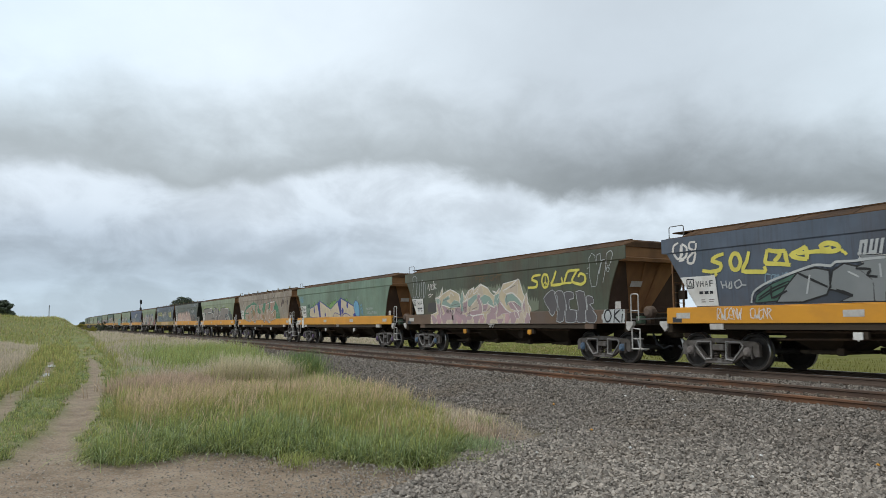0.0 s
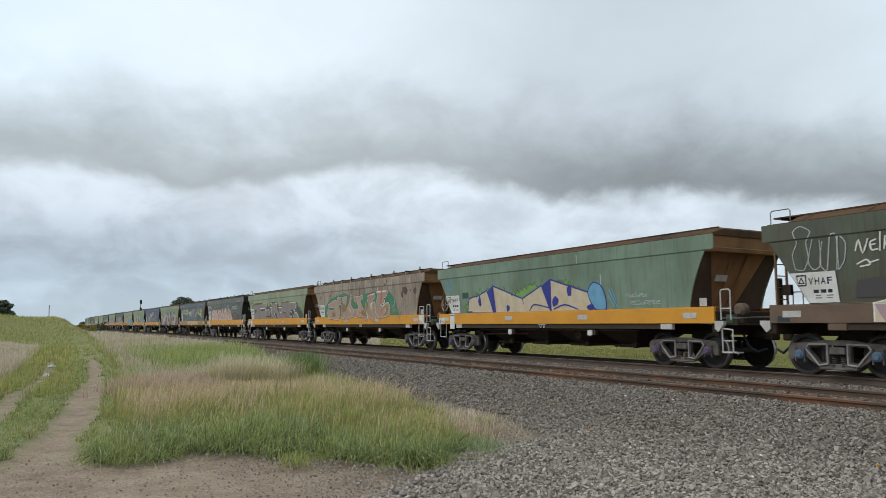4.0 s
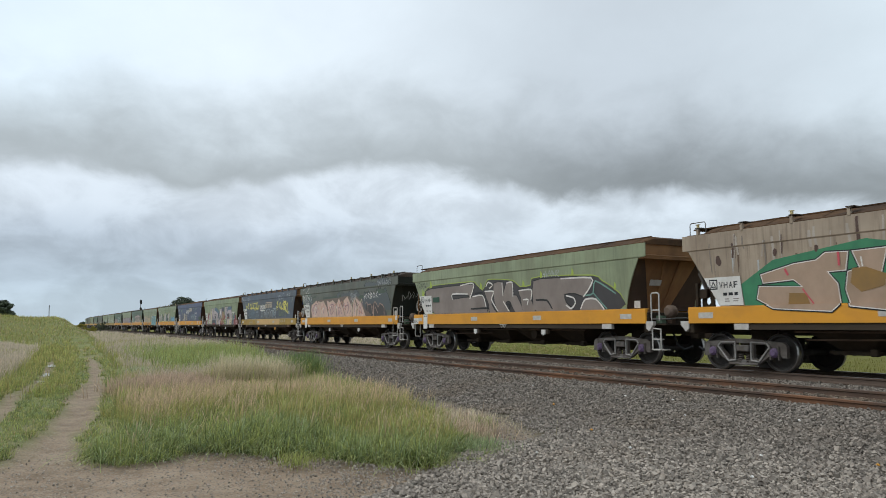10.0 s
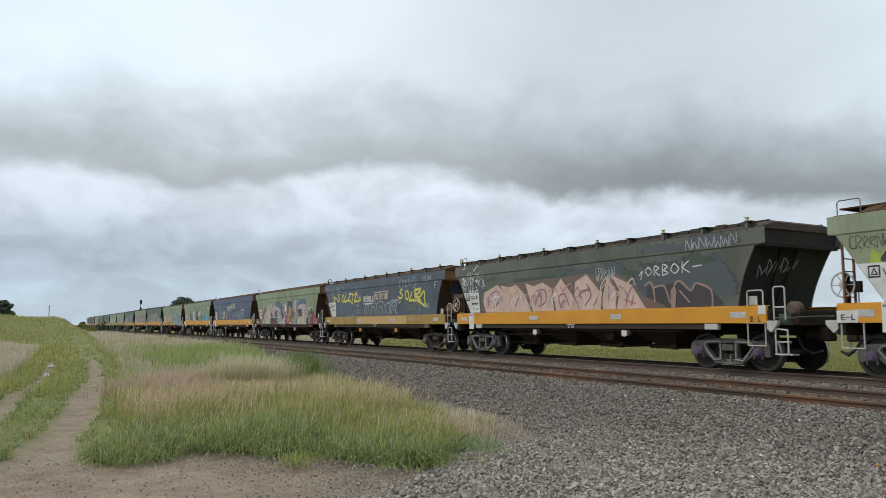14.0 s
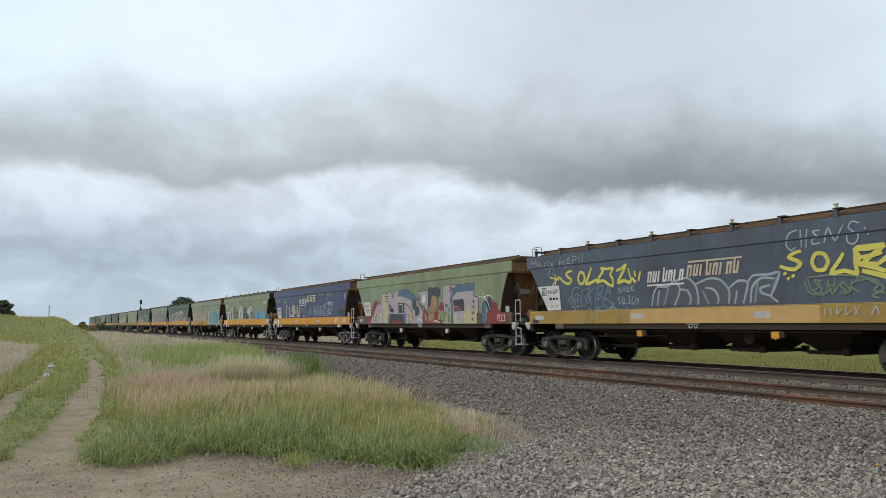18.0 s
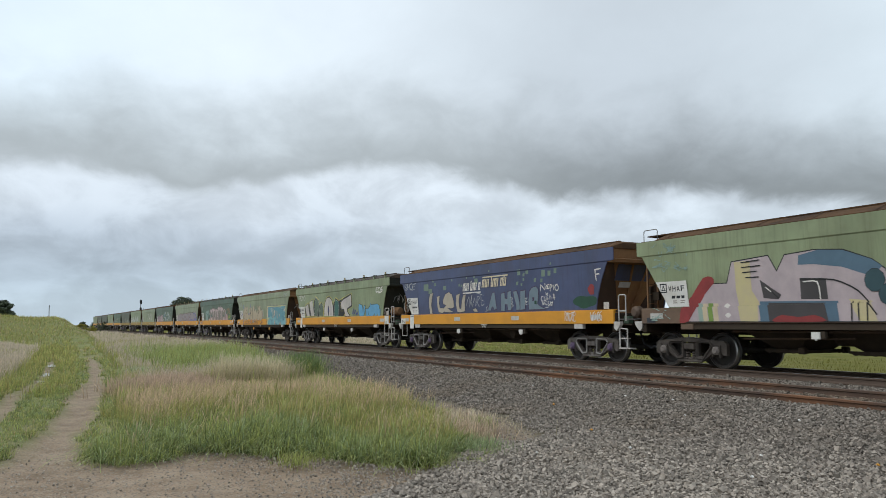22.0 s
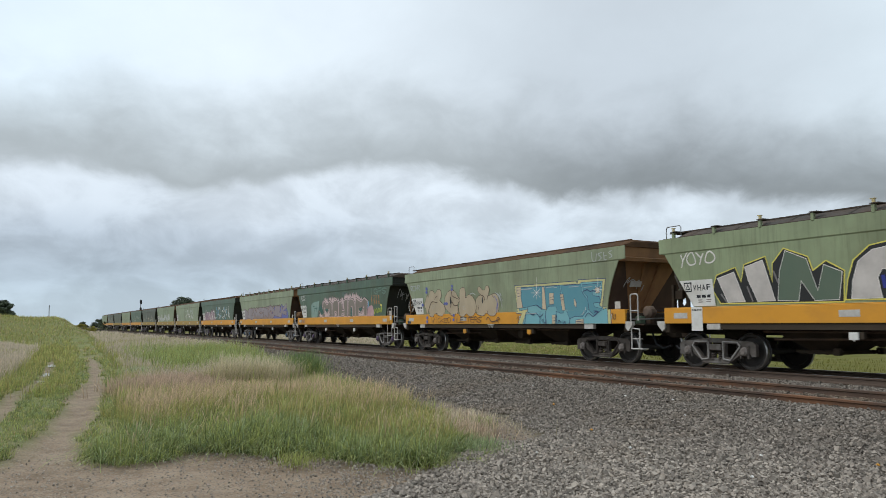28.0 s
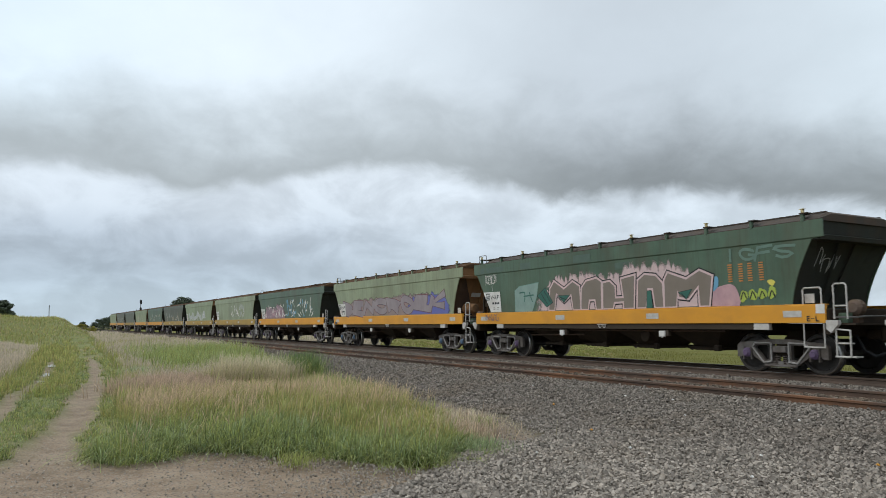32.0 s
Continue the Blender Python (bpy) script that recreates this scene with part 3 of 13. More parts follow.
def corner_plate(s, side):
    """The dark plate that closes the corner between end sheet and side sheet."""
    o = 1 if s > 0 else -1
    edge = lead_x if s > 0 else trail_x
    zs = [1.46, 1.7, 1.95, 2.2, 2.45, 2.7, Z_CREASE - 0.02]
    verts, faces = [], []
    for z in zs:
        xi, yi = end_edge(s, z)
        verts += [(xi, side * (yi + 0.004), z), (edge(z) - o * 0.035, side * (side_y(z) - 0.035), z)]
    for i in range(len(zs) - 1):
        a = 2 * i
        faces.append((a, a + 1, a + 3, a + 2))
    n = len(verts)
    return mesh_from("corner_plate", verts + [(x - o * 0.015, y, z) for x, y, z in verts], faces + [tuple(n + j for j in f[::-1]) for f in faces])


def roof_mesh(lids):
    """The roof: panels that slope up from both side sheets to a flat top, whose plate runs on past the trailing end."""
    bm = bmesh.new()
    a, z0, z1, yo, yi = HALF - 0.02, Z_TOP - 0.015, Z_TOP + 0.195, 1.395, 0.96
    sec = [(-yo, z0), (-yo, z0 + 0.035), (-yi, z1), (yi, z1), (yo, z0 + 0.035), (yo, z0)]
    rings = []
    for x in (-a + 0.55, a - 0.10, a):
        drop = 0.05 if x == a else 0.0
        rings.append([bm.verts.new((x, y, z - (drop if z > z0 + 0.1 else 0))) for y, z in sec])
    for r0, r1 in zip(rings, rings[1:]):
        for i in range(6):
            j = (i + 1) % 6
            bm.faces.new((r0[i], r0[j], r1[j], r1[i]))
    bm.faces.new(rings[0][::-1])
    bm.faces.new(rings[-1])
    # the flat plate and the folded edge strip
    box(bm, -a - 0.06, -a + 0.60, -yi - 0.10, yi + 0.10, z1 - 0.02, z1 + 0.012)
    box(bm, -a + 0.02, -a + 0.62, -yo, yo, z0 - 0.01, z0 + 0.03)
    for y in (-yi, yi):
        box(bm, -a + 0.3, a - 0.12, y - 0.035, y + 0.035, z1 - 0.005, z1 + 0.022)
    # pressed ribs across the sloping panels
    for i in range(10):
        x = -a + 0.9 + (2 * a - 1.3) * i / 9
        for s in (-1, 1):
            vs = [bm.verts.new(p) for p in ((x - 0.02, s * yo, z0 + 0.052), (x + 0.02, s * yo, z0 + 0.052), (x + 0.02, s * yi, z1 + 0.016), (x - 0.02, s * yi, z1 + 0.016))]
            bm.faces.new(vs if s < 0 else vs[::-1])
    if lids:
        rng = random.Random(2)
        x = -a + 0.35
        while x < a - 0.5:
            L = rng.uniform(0.26, 0.42)
            for s in (-1, 1):
                box(bm, x, x + L, *sorted((s * 1.24, s * 1.02)), z0 + 0.06, z1 - 0.01 + rng.uniform(-0.02, 0.02), bevel=0.01)
            x += L + rng.uniform(0.06, 0.14)
    bmesh.ops.recalc_face_normals(bm, faces=bm.faces)
    return bm


def bogie(parent, x, frame_mat, cap_mat, lab):
    """A three-piece bogie: bolster, two cast side frames, springs, bearing caps and two wheelsets."""
    R, WB, YF = 0.44, 0.845, 1.02
    bg = part("bogie", boxes((-0.16, 0.16, -1.0, 1.0, 0.36, 0.66), (-0.35, 0.35, -0.35, 0.35, 0.62, 0.95), bevel=0.02), M_UNDER, parent, lab, (x, 0, 0))
    outl = [(-1.14, 0.33), (-1.14, 0.60), (-1.06, 0.67), (-0.62, 0.70), (-0.3, 0.745), (0.3, 0.745), (0.62, 0.70), (1.06, 0.67), (1.14, 0.60), (1.14, 0.33),
            (1.03, 0.33), (0.94, 0.42), (0.76, 0.42), (0.66, 0.34), (0.40, 0.17), (0.28, 0.14), (-0.28, 0.14), (-0.40, 0.17), (-0.66, 0.34), (-0.76, 0.42), (-0.94, 0.42), (-1.03, 0.33)]
    hole = [(0.27, 0.62), (0.62, 0.61), (0.66, 0.55), (0.40, 0.27), (0.27, 0.30)]
    mid = [(-0.19, 0.26), (0.19, 0.26), (0.19, 0.64), (-0.19, 0.64)]
    for s in (-1, 1):
        bm = prism(outl, s * YF - 0.05, s * YF + 0.05, (hole, [(-a, b) for a, b in reversed(hole)], mid))
        # raised ribs that follow the two openings, as on the casting
        for sx in (-1, 1):
            ring = [(sx * a, s * (YF + 0.065), b) for a, b in ((0.22, 0.665), (0.64, 0.655), (0.715, 0.56), (0.42, 0.225), (0.22, 0.25))]
            rib = bmesh.new()
            for a, b in zip(ring, ring[1:] + ring[:1]):
                rod(rib, a, b, 0.020, 6)
            part("frame_rib", rib, M_RIB if frame_mat is M_FRAME else M_FRAMEDARK, bg)
        rod(bm, (-0.4, s * (YF + 0.06), 0.16), (0.4, s * (YF + 0.06), 0.16), 0.028, 6)
        part("side_frame", bm, frame_mat, bg)
        for dx in (-0.10, 0.10):
            coil = [(0.0, 0.17)] + [(0.074 if k % 2 else 0.050, 0.17 + 0.021 * k) for k in range(12)] + [(0.0, 0.40)]
            v, f = lathe(coil, 10)
            part("spring", mesh_from("spring", [(p[0], -p[2], p[1]) for p in v], f), M_FRAMEDARK, bg, "", (dx, s * YF, 0))
        part("bolster_end", boxes((-0.17, 0.17, *sorted((s * 0.9, s * (YF + 0.10))), 0.45, 0.60), bevel=0.02), frame_mat, bg)
        for dx in (-WB, WB):
            v, f = lathe([(0.0, 0.13), (0.06, 0.13), (0.075, 0.11), (0.105, 0.09), (0.11, -0.06), (0.0, -0.06)], 14)
            me = mesh_from("bearing_cap", [(p[0], s * p[1], p[2]) for p in v], [q if s < 0 else q[::-1] for q in f], (cap_mat,))
            part("bearing_cap", me, None, bg, at=(dx, s * (YF + 0.02), R))
            for k in (-1, 1):
                part("bearing_keeper", boxes((dx + k * 0.105 - 0.014, dx + k * 0.105 + 0.014, *sorted((s * YF, s * (YF + 0.09))), R - 0.16, R + 0.14)), frame_mat, bg)
    g = GAUGE / 2
    for dx in (-WB, WB):
        prof = [(0.075, -1.0), (0.075, -g - 0.09), (0.13, -g - 0.09), (0.13, -g - 0.03), (0.33, -g - 0.01), (0.36, -g - 0.075), (R - 0.022, -g - 0.078), (R, -g - 0.055), (R, -g + 0.035), (R + 0.028, -g + 0.05),
                (R + 0.028, -g + 0.065), (0.37, -g + 0.065), (0.34, -g + 0.02), (0.13, -g + 0.03), (0.075, -g + 0.08)]
        prof = prof + [(r, -h) for r, h in reversed(prof)]
        v, f = lathe(prof, 26)
        me = mesh_from("wheelset", v, f, (M_WHEEL, M_TREAD))
        n = len(prof) - 1
        for k, p in enumerate(me.polygons):
            if (k % n) in (6, 7, n - 8, n - 7):
                p.material_index = 1
        part("wheelset", me, None, bg, "two dark steel wheels with bright treads on an axle", (dx, 0, R))
    return bg


def panel(x0, x1, z0, z1, y, th=0.012):
    """A plate on the near or far side; y is the surface on which it sits."""
    s = 1 if y > 0 else -1
    return boxes((x0, x1, *sorted((y, y + s * th)), z0, z1))


def wagon_base(kind):
    """A hopper wagon with all parts that its kind has. kind: body, sill, end, roof, frame and cap materials and switches."""
    w = new("hopper_wagon")
    for s in (-1, 1):
        part("side_sheet", side_sheet(s), kind["body"], w)
        part("side_sill", boxes((-HALF, HALF, *sorted((s * (W - 0.09), s * W)), Z_SILL0, Z_SILL1 - 0.02), (-HALF, HALF, *sorted((s * (W - 0.16), s * (W - 0.004))), Z_SILL1 - 0.02, Z_SILL1), bevel=0.008), kind["sill"], w,
             kind["sill_label"])
        part("lower_flange", boxes((-HALF + 1.75, HALF - 1.75, *sorted((s * (W - 0.08), s * (W - 0.04))), Z_SILL0 - 0.125, Z_SILL0 - 0.004), (-HALF + 1.75, HALF - 1.75, *sorted((s * (W - 0.14), s * (W - 0.03))), Z_SILL0 - 0.14, Z_SILL0 - 0.12)), M_SKIRT, w)
    for s in (-1, 1):
        part("end_sheet", end_sheet(s), kind["end"], w)
        part("end_hood", end_hood(s), kind["end"], w)
        for side in (-1, 1):
            part("corner_plate", corner_plate(s, side), kind["corner"], w)
        part("headstock", boxes((*sorted((s * (HALF - 0.12), s * (HALF + 0.04))), -W + 0.05, W - 0.05, 0.86, 1.40), bevel=0.02), M_UNDER, w)
        part("end_deck", boxes((*sorted((s * (HALF - 1.9), s * (HALF - 0.1))), -W + 0.17, W - 0.17, 1.36, 1.42)), kind["end"], w)
        if s < 0 and kind["latches"]:
            for y in (-0.92, 0.92):
                x = -HALF + 0.05
                ear = prism([(x, 1.42), (x + 0.38, 1.42), (x + 0.38, 1.80), (x + 0.30, 1.90), (x + 0.08, 1.90), (x, 1.84)], y - 0.02, y + 0.02, [[(x + 0.12, 1.62), (x + 0.19, 1.53), (x + 0.27, 1.62), (x + 0.25, 1.76), (x + 0.15, 1.76)]])
                part("strut_bracket", ear, M_UNDER, w)
                bm = bmesh.new()
                rod(bm, (x + 0.14, y, 1.84), (x + 0.62, y * 0.8, 2.62), 0.062, 6)
                part("end_brace", bm, M_FRAMEDARK, w)
                bm = bmesh.new()
                rod(bm, (x + 0.18, y, 1.86), (x - 0.06, y, 2.36), 0.055, 6)
                rod(bm, (x - 0.06, y, 2.36), (x - 0.24, y, 2.74), 0.02, 6)
                strut = part("end_strut", bm, M_FRAMEDARK, w)
                bm = bmesh.new()
                rod(bm, (x - 0.21, y, 2.70), (x - 0.40, y, 3.08), 0.05, 8)
                part("strut_sleeve", bm, M_PIN, strut, "pale yellow sleeve of the strut")
        elif s < 0:
            for y in (-0.5, 0.5):
                bm = bmesh.new()
                rod(bm, (s * (HALF - 0.10), y * 1.1, Z_CREASE - 0.05), (s * (HALF - 0.75), y * 0.6, 1.75), 0.045, 6)
                part("end_brace", bm, kind["end"], w)
        bm = boxes((*sorted((s * (HALF + 0.04), s * (HALF + 0.44))), -0.10, 0.10, 0.76, 0.98), (*sorted((s * (HALF + 0.38), s * (HALF + 0.63))), -0.16, 0.16, 0.70, 1.02), bevel=0.03)
        part("coupler", bm, M_UNDER, w)
        part("brake_hose", tube([(s * (HALF + 0.05), -0.45, 0.85), (s * (HALF + 0.22), -0.48, 0.55), (s * (HALF + 0.42), -0.42, 0.42), (s * (HALF + 0.62), -0.36, 0.5)], 0.028, 7), M_BLACK, w)
    part("roof", roof_mesh(kind["lids"]), kind["roof"], w)
    # under the floor: centre sill, three discharge hoppers, pipes and levers
    part("centre_sill", boxes((-HALF + 0.1, HALF - 0.1, -0.24, 0.24, 0.82, 1.08), bevel=0.02), M_UNDER, w)
    for cx in (-3.07, -1.02, 1.02, 3.07):
        bm = bmesh.new()
        rings = [[bm.verts.new((cx + sx * h, sy * y, z)) for sx, sy in ((-1, -1), (1, -1), (1, 1), (-1, 1))] for h, y, z in ((1.015, 1.27, 1.14), (0.98, 1.22, 1.06), (0.30, 0.56, 0.50))]
        for a, b in zip(rings, rings[1:]):
            for i in range(4):
                j = (i + 1) % 4
                bm.faces.new((a[j], a[i], b[i], b[j]))
        bm.faces.new(rings[-1])
        hopper = part("discharge_hopper", bm, M_UNDER, w)
        part("gate_frame", boxes((cx - 0.40, cx + 0.40, -0.62, 0.62, 0.43, 0.505), bevel=0.012), M_UNDER, hopper)
        for s in (-1, 1):
            part("gate_rail", boxes((cx - 0.58, cx + 0.52, *sorted((s * 0.58, s * 0.66)), 0.46, 0.515)), M_UNDER, hopper)
            teeth = [(cx - 0.5, 0.45)] + [(cx - 0.5 + 0.05 * k, 0.45 if k % 4 in (0, 3) else 0.425) for k in range(1, 20)] + [(cx + 0.5, 0.45), (cx + 0.5, 0.475), (cx - 0.5, 0.475)]
            part("gate_rack", prism(teeth, *sorted((s * 0.665, s * 0.685))), M_UNDER, hopper)
            part("gate_gear", boxes((cx + 0.40, cx + 0.56, *sorted((s * 0.70, s * 0.84)), 0.42, 0.57), bevel=0.02), M_UNDER, hopper)
    for s in (-1, 1):
        bm = bmesh.new()
        rod(bm, (-4.1, s * 1.15, 0.92), (4.1, s * 1.15, 0.92), 0.03, 6)
        rod(bm, (-3.9, s * 1.05, 0.74), (-1.2, s * 1.05, 0.78), 0.022, 6)
        part("brake_pipe", bm, M_RUST, w)
    part("brake_cylinder", lathe_part([(0.0, -0.3), (0.16, -0.3), (0.17, 0.25), (0.10, 0.32), (0.0, 0.32)], 14), M_UNDER, w, at=(1.35, -0.75, 0.78))
    part("air_tank", lathe_part([(0.0, -0.55), (0.14, -0.52), (0.17, -0.42), (0.17, 0.42), (0.14, 0.52), (0.0, 0.55)], 14), M_UNDER, w, at=(-1.35, -0.6, 0.78)).rotation_euler = (0, 0, radians(90))
    # white jacking pads, label boxes and data panels
    for s in (-1, 1):
        for x in (-HALF + 1.55, HALF - 1.55):
            part("jacking_pad", boxes((x - 0.2, x + 0.2, *sorted((s * (W - 0.13), s * (W - 0.01))), 0.95, Z_SILL0 - 0.003), bevel=0.01), kind["pads"], w)
        for x in (-1.85, 2.3):
            part("label_box", boxes((x - 0.10, x + 0.10, *sorted((s * (W - 0.05), s * (W - 0.01))), 0.765, 0.915), (x - 0.02, x + 0.02, *sorted((s * (W - 0.045), s * (W - 0.015))), 0.735, 0.77), bevel=0.006), kind["boxes"], w)
            part("label_holder", boxes((x - 0.11, x + 0.19, *sorted((s * (W - 0.16), s * (W - 0.052))), 0.78, 0.925), bevel=0.008), M_SKIRT, w)
        for x in (-HALF + 0.55, -1.9, 2.0, HALF - 0.75):
            part("sill_plate", panel(x - 0.22, x + 0.22, 1.225, 1.365, s * W, 0.006), M_GRIP, w)
        for x in (-0.085, 0.085):
            part("tie_down_ring", tube([(x + 0.05 * math.cos(a), s * (W - 0.02), 1.035 + 0.05 * math.sin(a)) for a in (0.6 * k for k in range(-6, 2))], 0.014, 6), M_GRIP, w)
        part("tie_down_bar", boxes((-0.19, 0.19, *sorted((s * (W - 0.05), s * (W + 0.004))), 1.075, 1.096)), M_GRIP, w)
        if not kind["el"]:
            part("notice_plate", panel(-HALF + 0.20, -HALF + 0.50, 1.125, 1.255, s * W, 0.005), M_NOTICE, w, "small dark notice plate")
        # steps and grab rails at the leading end, brackets at both
        o = s * (W - 0.06)
        part("grab_rail", tube([(HALF + 0.16, o, 1.18), (HALF + 0.16, o, 1.86), (HALF + 0.20, o, 1.90), (HALF + 0.40, o, 1.90), (HALF + 0.44, o, 1.86), (HALF + 0.44, o, 1.18)], 0.018, 7), M_GRIP, w, "white tubular grab rail")
        part("grab_bar", tube([(HALF + 0.16, o, 1.45), (HALF + 0.44, o, 1.45)], 0.018, 6), M_GRIP, w)
        part("step_ladder", tube([(HALF + 0.18, o, 1.15), (HALF + 0.18, o, 0.44), (HALF + 0.20, o, 0.42), (HALF + 0.46, o, 0.42), (HALF + 0.48, o, 0.44), (HALF + 0.48, o, 0.95), (HALF + 0.18, o, 0.98)], 0.019, 7), kind["steps"], w, "white steel footstep")
        part("step_tread", boxes((HALF + 0.14, HALF + 0.58, *sorted((o, o - s * 0.22)), 0.41, 0.44)), kind["steps"], w)
        part("step_tread", boxes((HALF + 0.18, HALF + 0.48, *sorted((o, o - s * 0.12)), 0.68, 0.71)), kind["steps"], w)
        for e in (-1, 1):
            bm = prism([(e * HALF, 1.16), (e * (HALF + 0.26), 1.16), (e * (HALF + 0.26), 1.07), (e * (HALF + 0.10), 0.90), (e * HALF, 0.98)], o - 0.05, o + 0.05)
            part("corner_bracket", bm, M_GRIP, w)
    for x in (HALF - 0.2,):
        part("tag_board", panel(x - 0.32, x - 0.10, 1.52, 1.72, -(W - 0.12), 0.01), M_GRIP, w)
    # placard and paint left on the leading end sheet, reservoir on its deck
    def on_end(y0, y1, z0, z1, nm, mat, lift, lab):
        q = []
        for y, z in ((y0, z0), (y1, z0), (y1, z1), (y0, z1)):
            k = (z - 1.38) / (Z_CREASE - 1.38)
            q.append((end_edge(1, z)[0] + lift, y, z))
        part(nm, mesh_from(nm, q + [(x - 0.012, y, z) for x, y, z in q], [(0, 1, 2, 3), (7, 6, 5, 4), (0, 4, 5, 1), (1, 5, 6, 2), (2, 6, 7, 3), (3, 7, 4, 0)]), mat, w, lab)
    if kind["end"] is M_RUSTEND:
        on_end(-0.66, -0.24, 2.16, 2.32, "end_placard", M_GRIP, 0.07, "small dirty white placard")
        if kind["body"] in (M_NAVY, M_OLDNAVY):
            on_end(-0.84, 0.50, 2.36, 2.82, "paint_patch", M_NAVY, 0.02, "navy paint left on the rusty end")
    if kind["tank"]:
        t = part("brake_reservoir", lathe_part([(0.0, -0.42), (0.15, -0.40), (0.20, -0.30), (0.20, 0.30), (0.15, 0.40), (0.0, 0.42)], 18), M_RUSTEND, w, "rusty brake reservoir", (HALF - 0.40, -0.80, 1.70))
        t.rotation_euler = (0, 0, radians(90))
    if not kind["latches"]:
        for y in (-0.84, -1.20):
            part("ladder_rail", boxes((-HALF + 0.04, -HALF + 0.08, y - 0.02, y + 0.02, 1.42, Z_CREASE)), M_RUSTEND, w)
        for k in range(5):
            part("ladder_rung", boxes((-HALF + 0.045, -HALF + 0.075, -1.20, -0.84, 1.62 + 0.26 * k, 1.64 + 0.26 * k)), M_RUSTEND, w)
    # brake gear on the leading platform
    part("end_platform", boxes((HALF + 0.04, HALF + 0.50, -W + 0.22, W - 0.22, 1.06, 1.10)), M_SKIRT, w)
    part("relay_valve", lathe_part([(0.0, -0.16), (0.10, -0.16), (0.17, -0.10), (0.17, 0.06), (0.10, 0.12), (0.06, 0.20), (0.0, 0.20)], 14), M_BROWNSILL, w, "brown relay valve", (HALF + 0.26, -0.72, 1.42))
    part("valve_bracket", boxes((HALF + 0.18, HALF + 0.34, -0.80, -0.64, 1.10, 1.28), bevel=0.01), M_RUST, w)
    part("valve_box", boxes((HALF + 0.10, HALF + 0.30, -1.12, -0.94, 1.10, 1.31), bevel=0.012), M_DARKGREEN, w, "small green valve box")
    part("air_pipe", tube([(HALF + 0.10, -1.30, 1.22), (HALF + 0.46, -1.05, 1.22), (HALF + 0.40, -0.70, 1.24), (HALF + 0.40, 0.4, 1.26)], 0.02, 6), M_STEELGREY, w)
    # hand brake at the trailing end
    if kind["wheel"]:
        part("hand_brake", hand_wheel(), M_GRIP, w, "white spoked hand brake wheel", (-HALF - 0.02, -1.12, 1.88) if kind["wheel"] == "t" else (HALF + 0.34, -1.05, 1.85))
    part("brake_column", boxes((-HALF - 0.02, -HALF + 0.06, -1.1, -0.98, 1.3, 2.1), (-HALF + 0.0, -HALF + 0.3, -1.05, -0.95, 1.72, 1.95), bevel=0.01), M_UNDER, w)
    # small rail loop on the roof's trailing end
    part("roof_rail", tube([(-HALF + 0.05, -1.28, Z_TOP), (-HALF + 0.05, -1.28, Z_TOP + 0.29), (-HALF + 0.09, -1.28, Z_TOP + 0.33), (-HALF + 0.50, -1.28, Z_TOP + 0.33), (-HALF + 0.54, -1.28, Z_TOP + 0.29), (-HALF + 0.54, -1.28, Z_TOP)], 0.012, 6), M_STEELGREY, w)
    if kind["latches"]:
        for i in range(11):
            x = -HALF + 0.4 + i * (2 * HALF - 0.8) / 10
            latch = part("roof_latch", boxes((x - 0.035, x + 0.035, -1.43, -1.35, Z_TOP - 0.02, Z_TOP + 0.15), bevel=0.006), kind["body"], w)
            part("latch_plate", boxes((x - 0.05, x + 0.13, -1.45, -1.22, Z_TOP + 0.152, Z_TOP + 0.175)), M_ROOFDARK, latch)
            if i % 2 == 0:
                part("latch_pin", boxes((x - 0.02, x + 0.03, -1.42, -1.37, Z_TOP + 0.176, Z_TOP + 0.25), (x - 0.05, x + 0.05, -1.43, -1.36, Z_TOP + 0.25, Z_TOP + 0.265)), M_PIN, latch)
    if kind["el"]:
        e = -1 if kind["el"] == "t" else 1
        xa, half, foot = (e * (HALF - 0.22), 0.22, Z_SILL0 + 0.01) if kind["end"] is not M_DARKEND or kind["body"] is M_GREEN else (HALF - 0.10, 0.10, Z_SILL0 + 0.20)
        part("white_panel", panel(xa - half, xa + half, foot, (Z_SILL1 - 0.15 if e < 0 else Z_SILL1 - 0.005), -W, 0.008), M_WHITE, w, "white end panel on the sill")
        part("side_step", tube([(e * (HALF - 0.52), -W + 0.04, 1.1), (e * (HALF - 0.52), -W + 0.04, 0.60), (e * (HALF - 0.06), -W + 0.04, 0.60), (e * (HALF - 0.06), -W + 0.04, 1.1)], 0.016, 6), M_GRIP, w, "thin white under-sill step")
        if e > 0:
            part("side_grab", tube([(HALF - 0.52, -W + 0.05, 1.5), (HALF - 0.52, -W + 0.05, 1.80), (HALF - 0.48, -W + 0.05, 1.84), (HALF - 0.14, -W + 0.05, 1.84), (HALF - 0.10, -W + 0.05, 1.80), (HALF - 0.10, -W + 0.05, 1.5)], 0.018, 6), M_GRIP, w)
    if kind["notice"]:
        xa = -HALF + 1.08
        part("white_panel", panel(xa - 0.17, xa + 0.17, Z_SILL0 - 0.18, Z_SILL1, -W, 0.009), M_WHITE, w, "white notice panel on the sill")
        for k in range(6):
            part("notice_bar", panel(xa - 0.14 + 0.05 * k, xa - 0.11 + 0.05 * k, Z_SILL1 - 0.09, Z_SILL1 - 0.05, -W - 0.009, 0.003), M_BLACK, w)
    bogie(w, -5.52, kind["frame"], kind["cap"], "cast steel bogie with grey side frames")
    bogie(w, 5.52, kind["frame"], kind["cap"], "cast steel bogie with grey side frames")
    return w


def lathe_part(prof, seg):
    v, f = lathe(prof, seg)
    return mesh_from("turned", v, f)


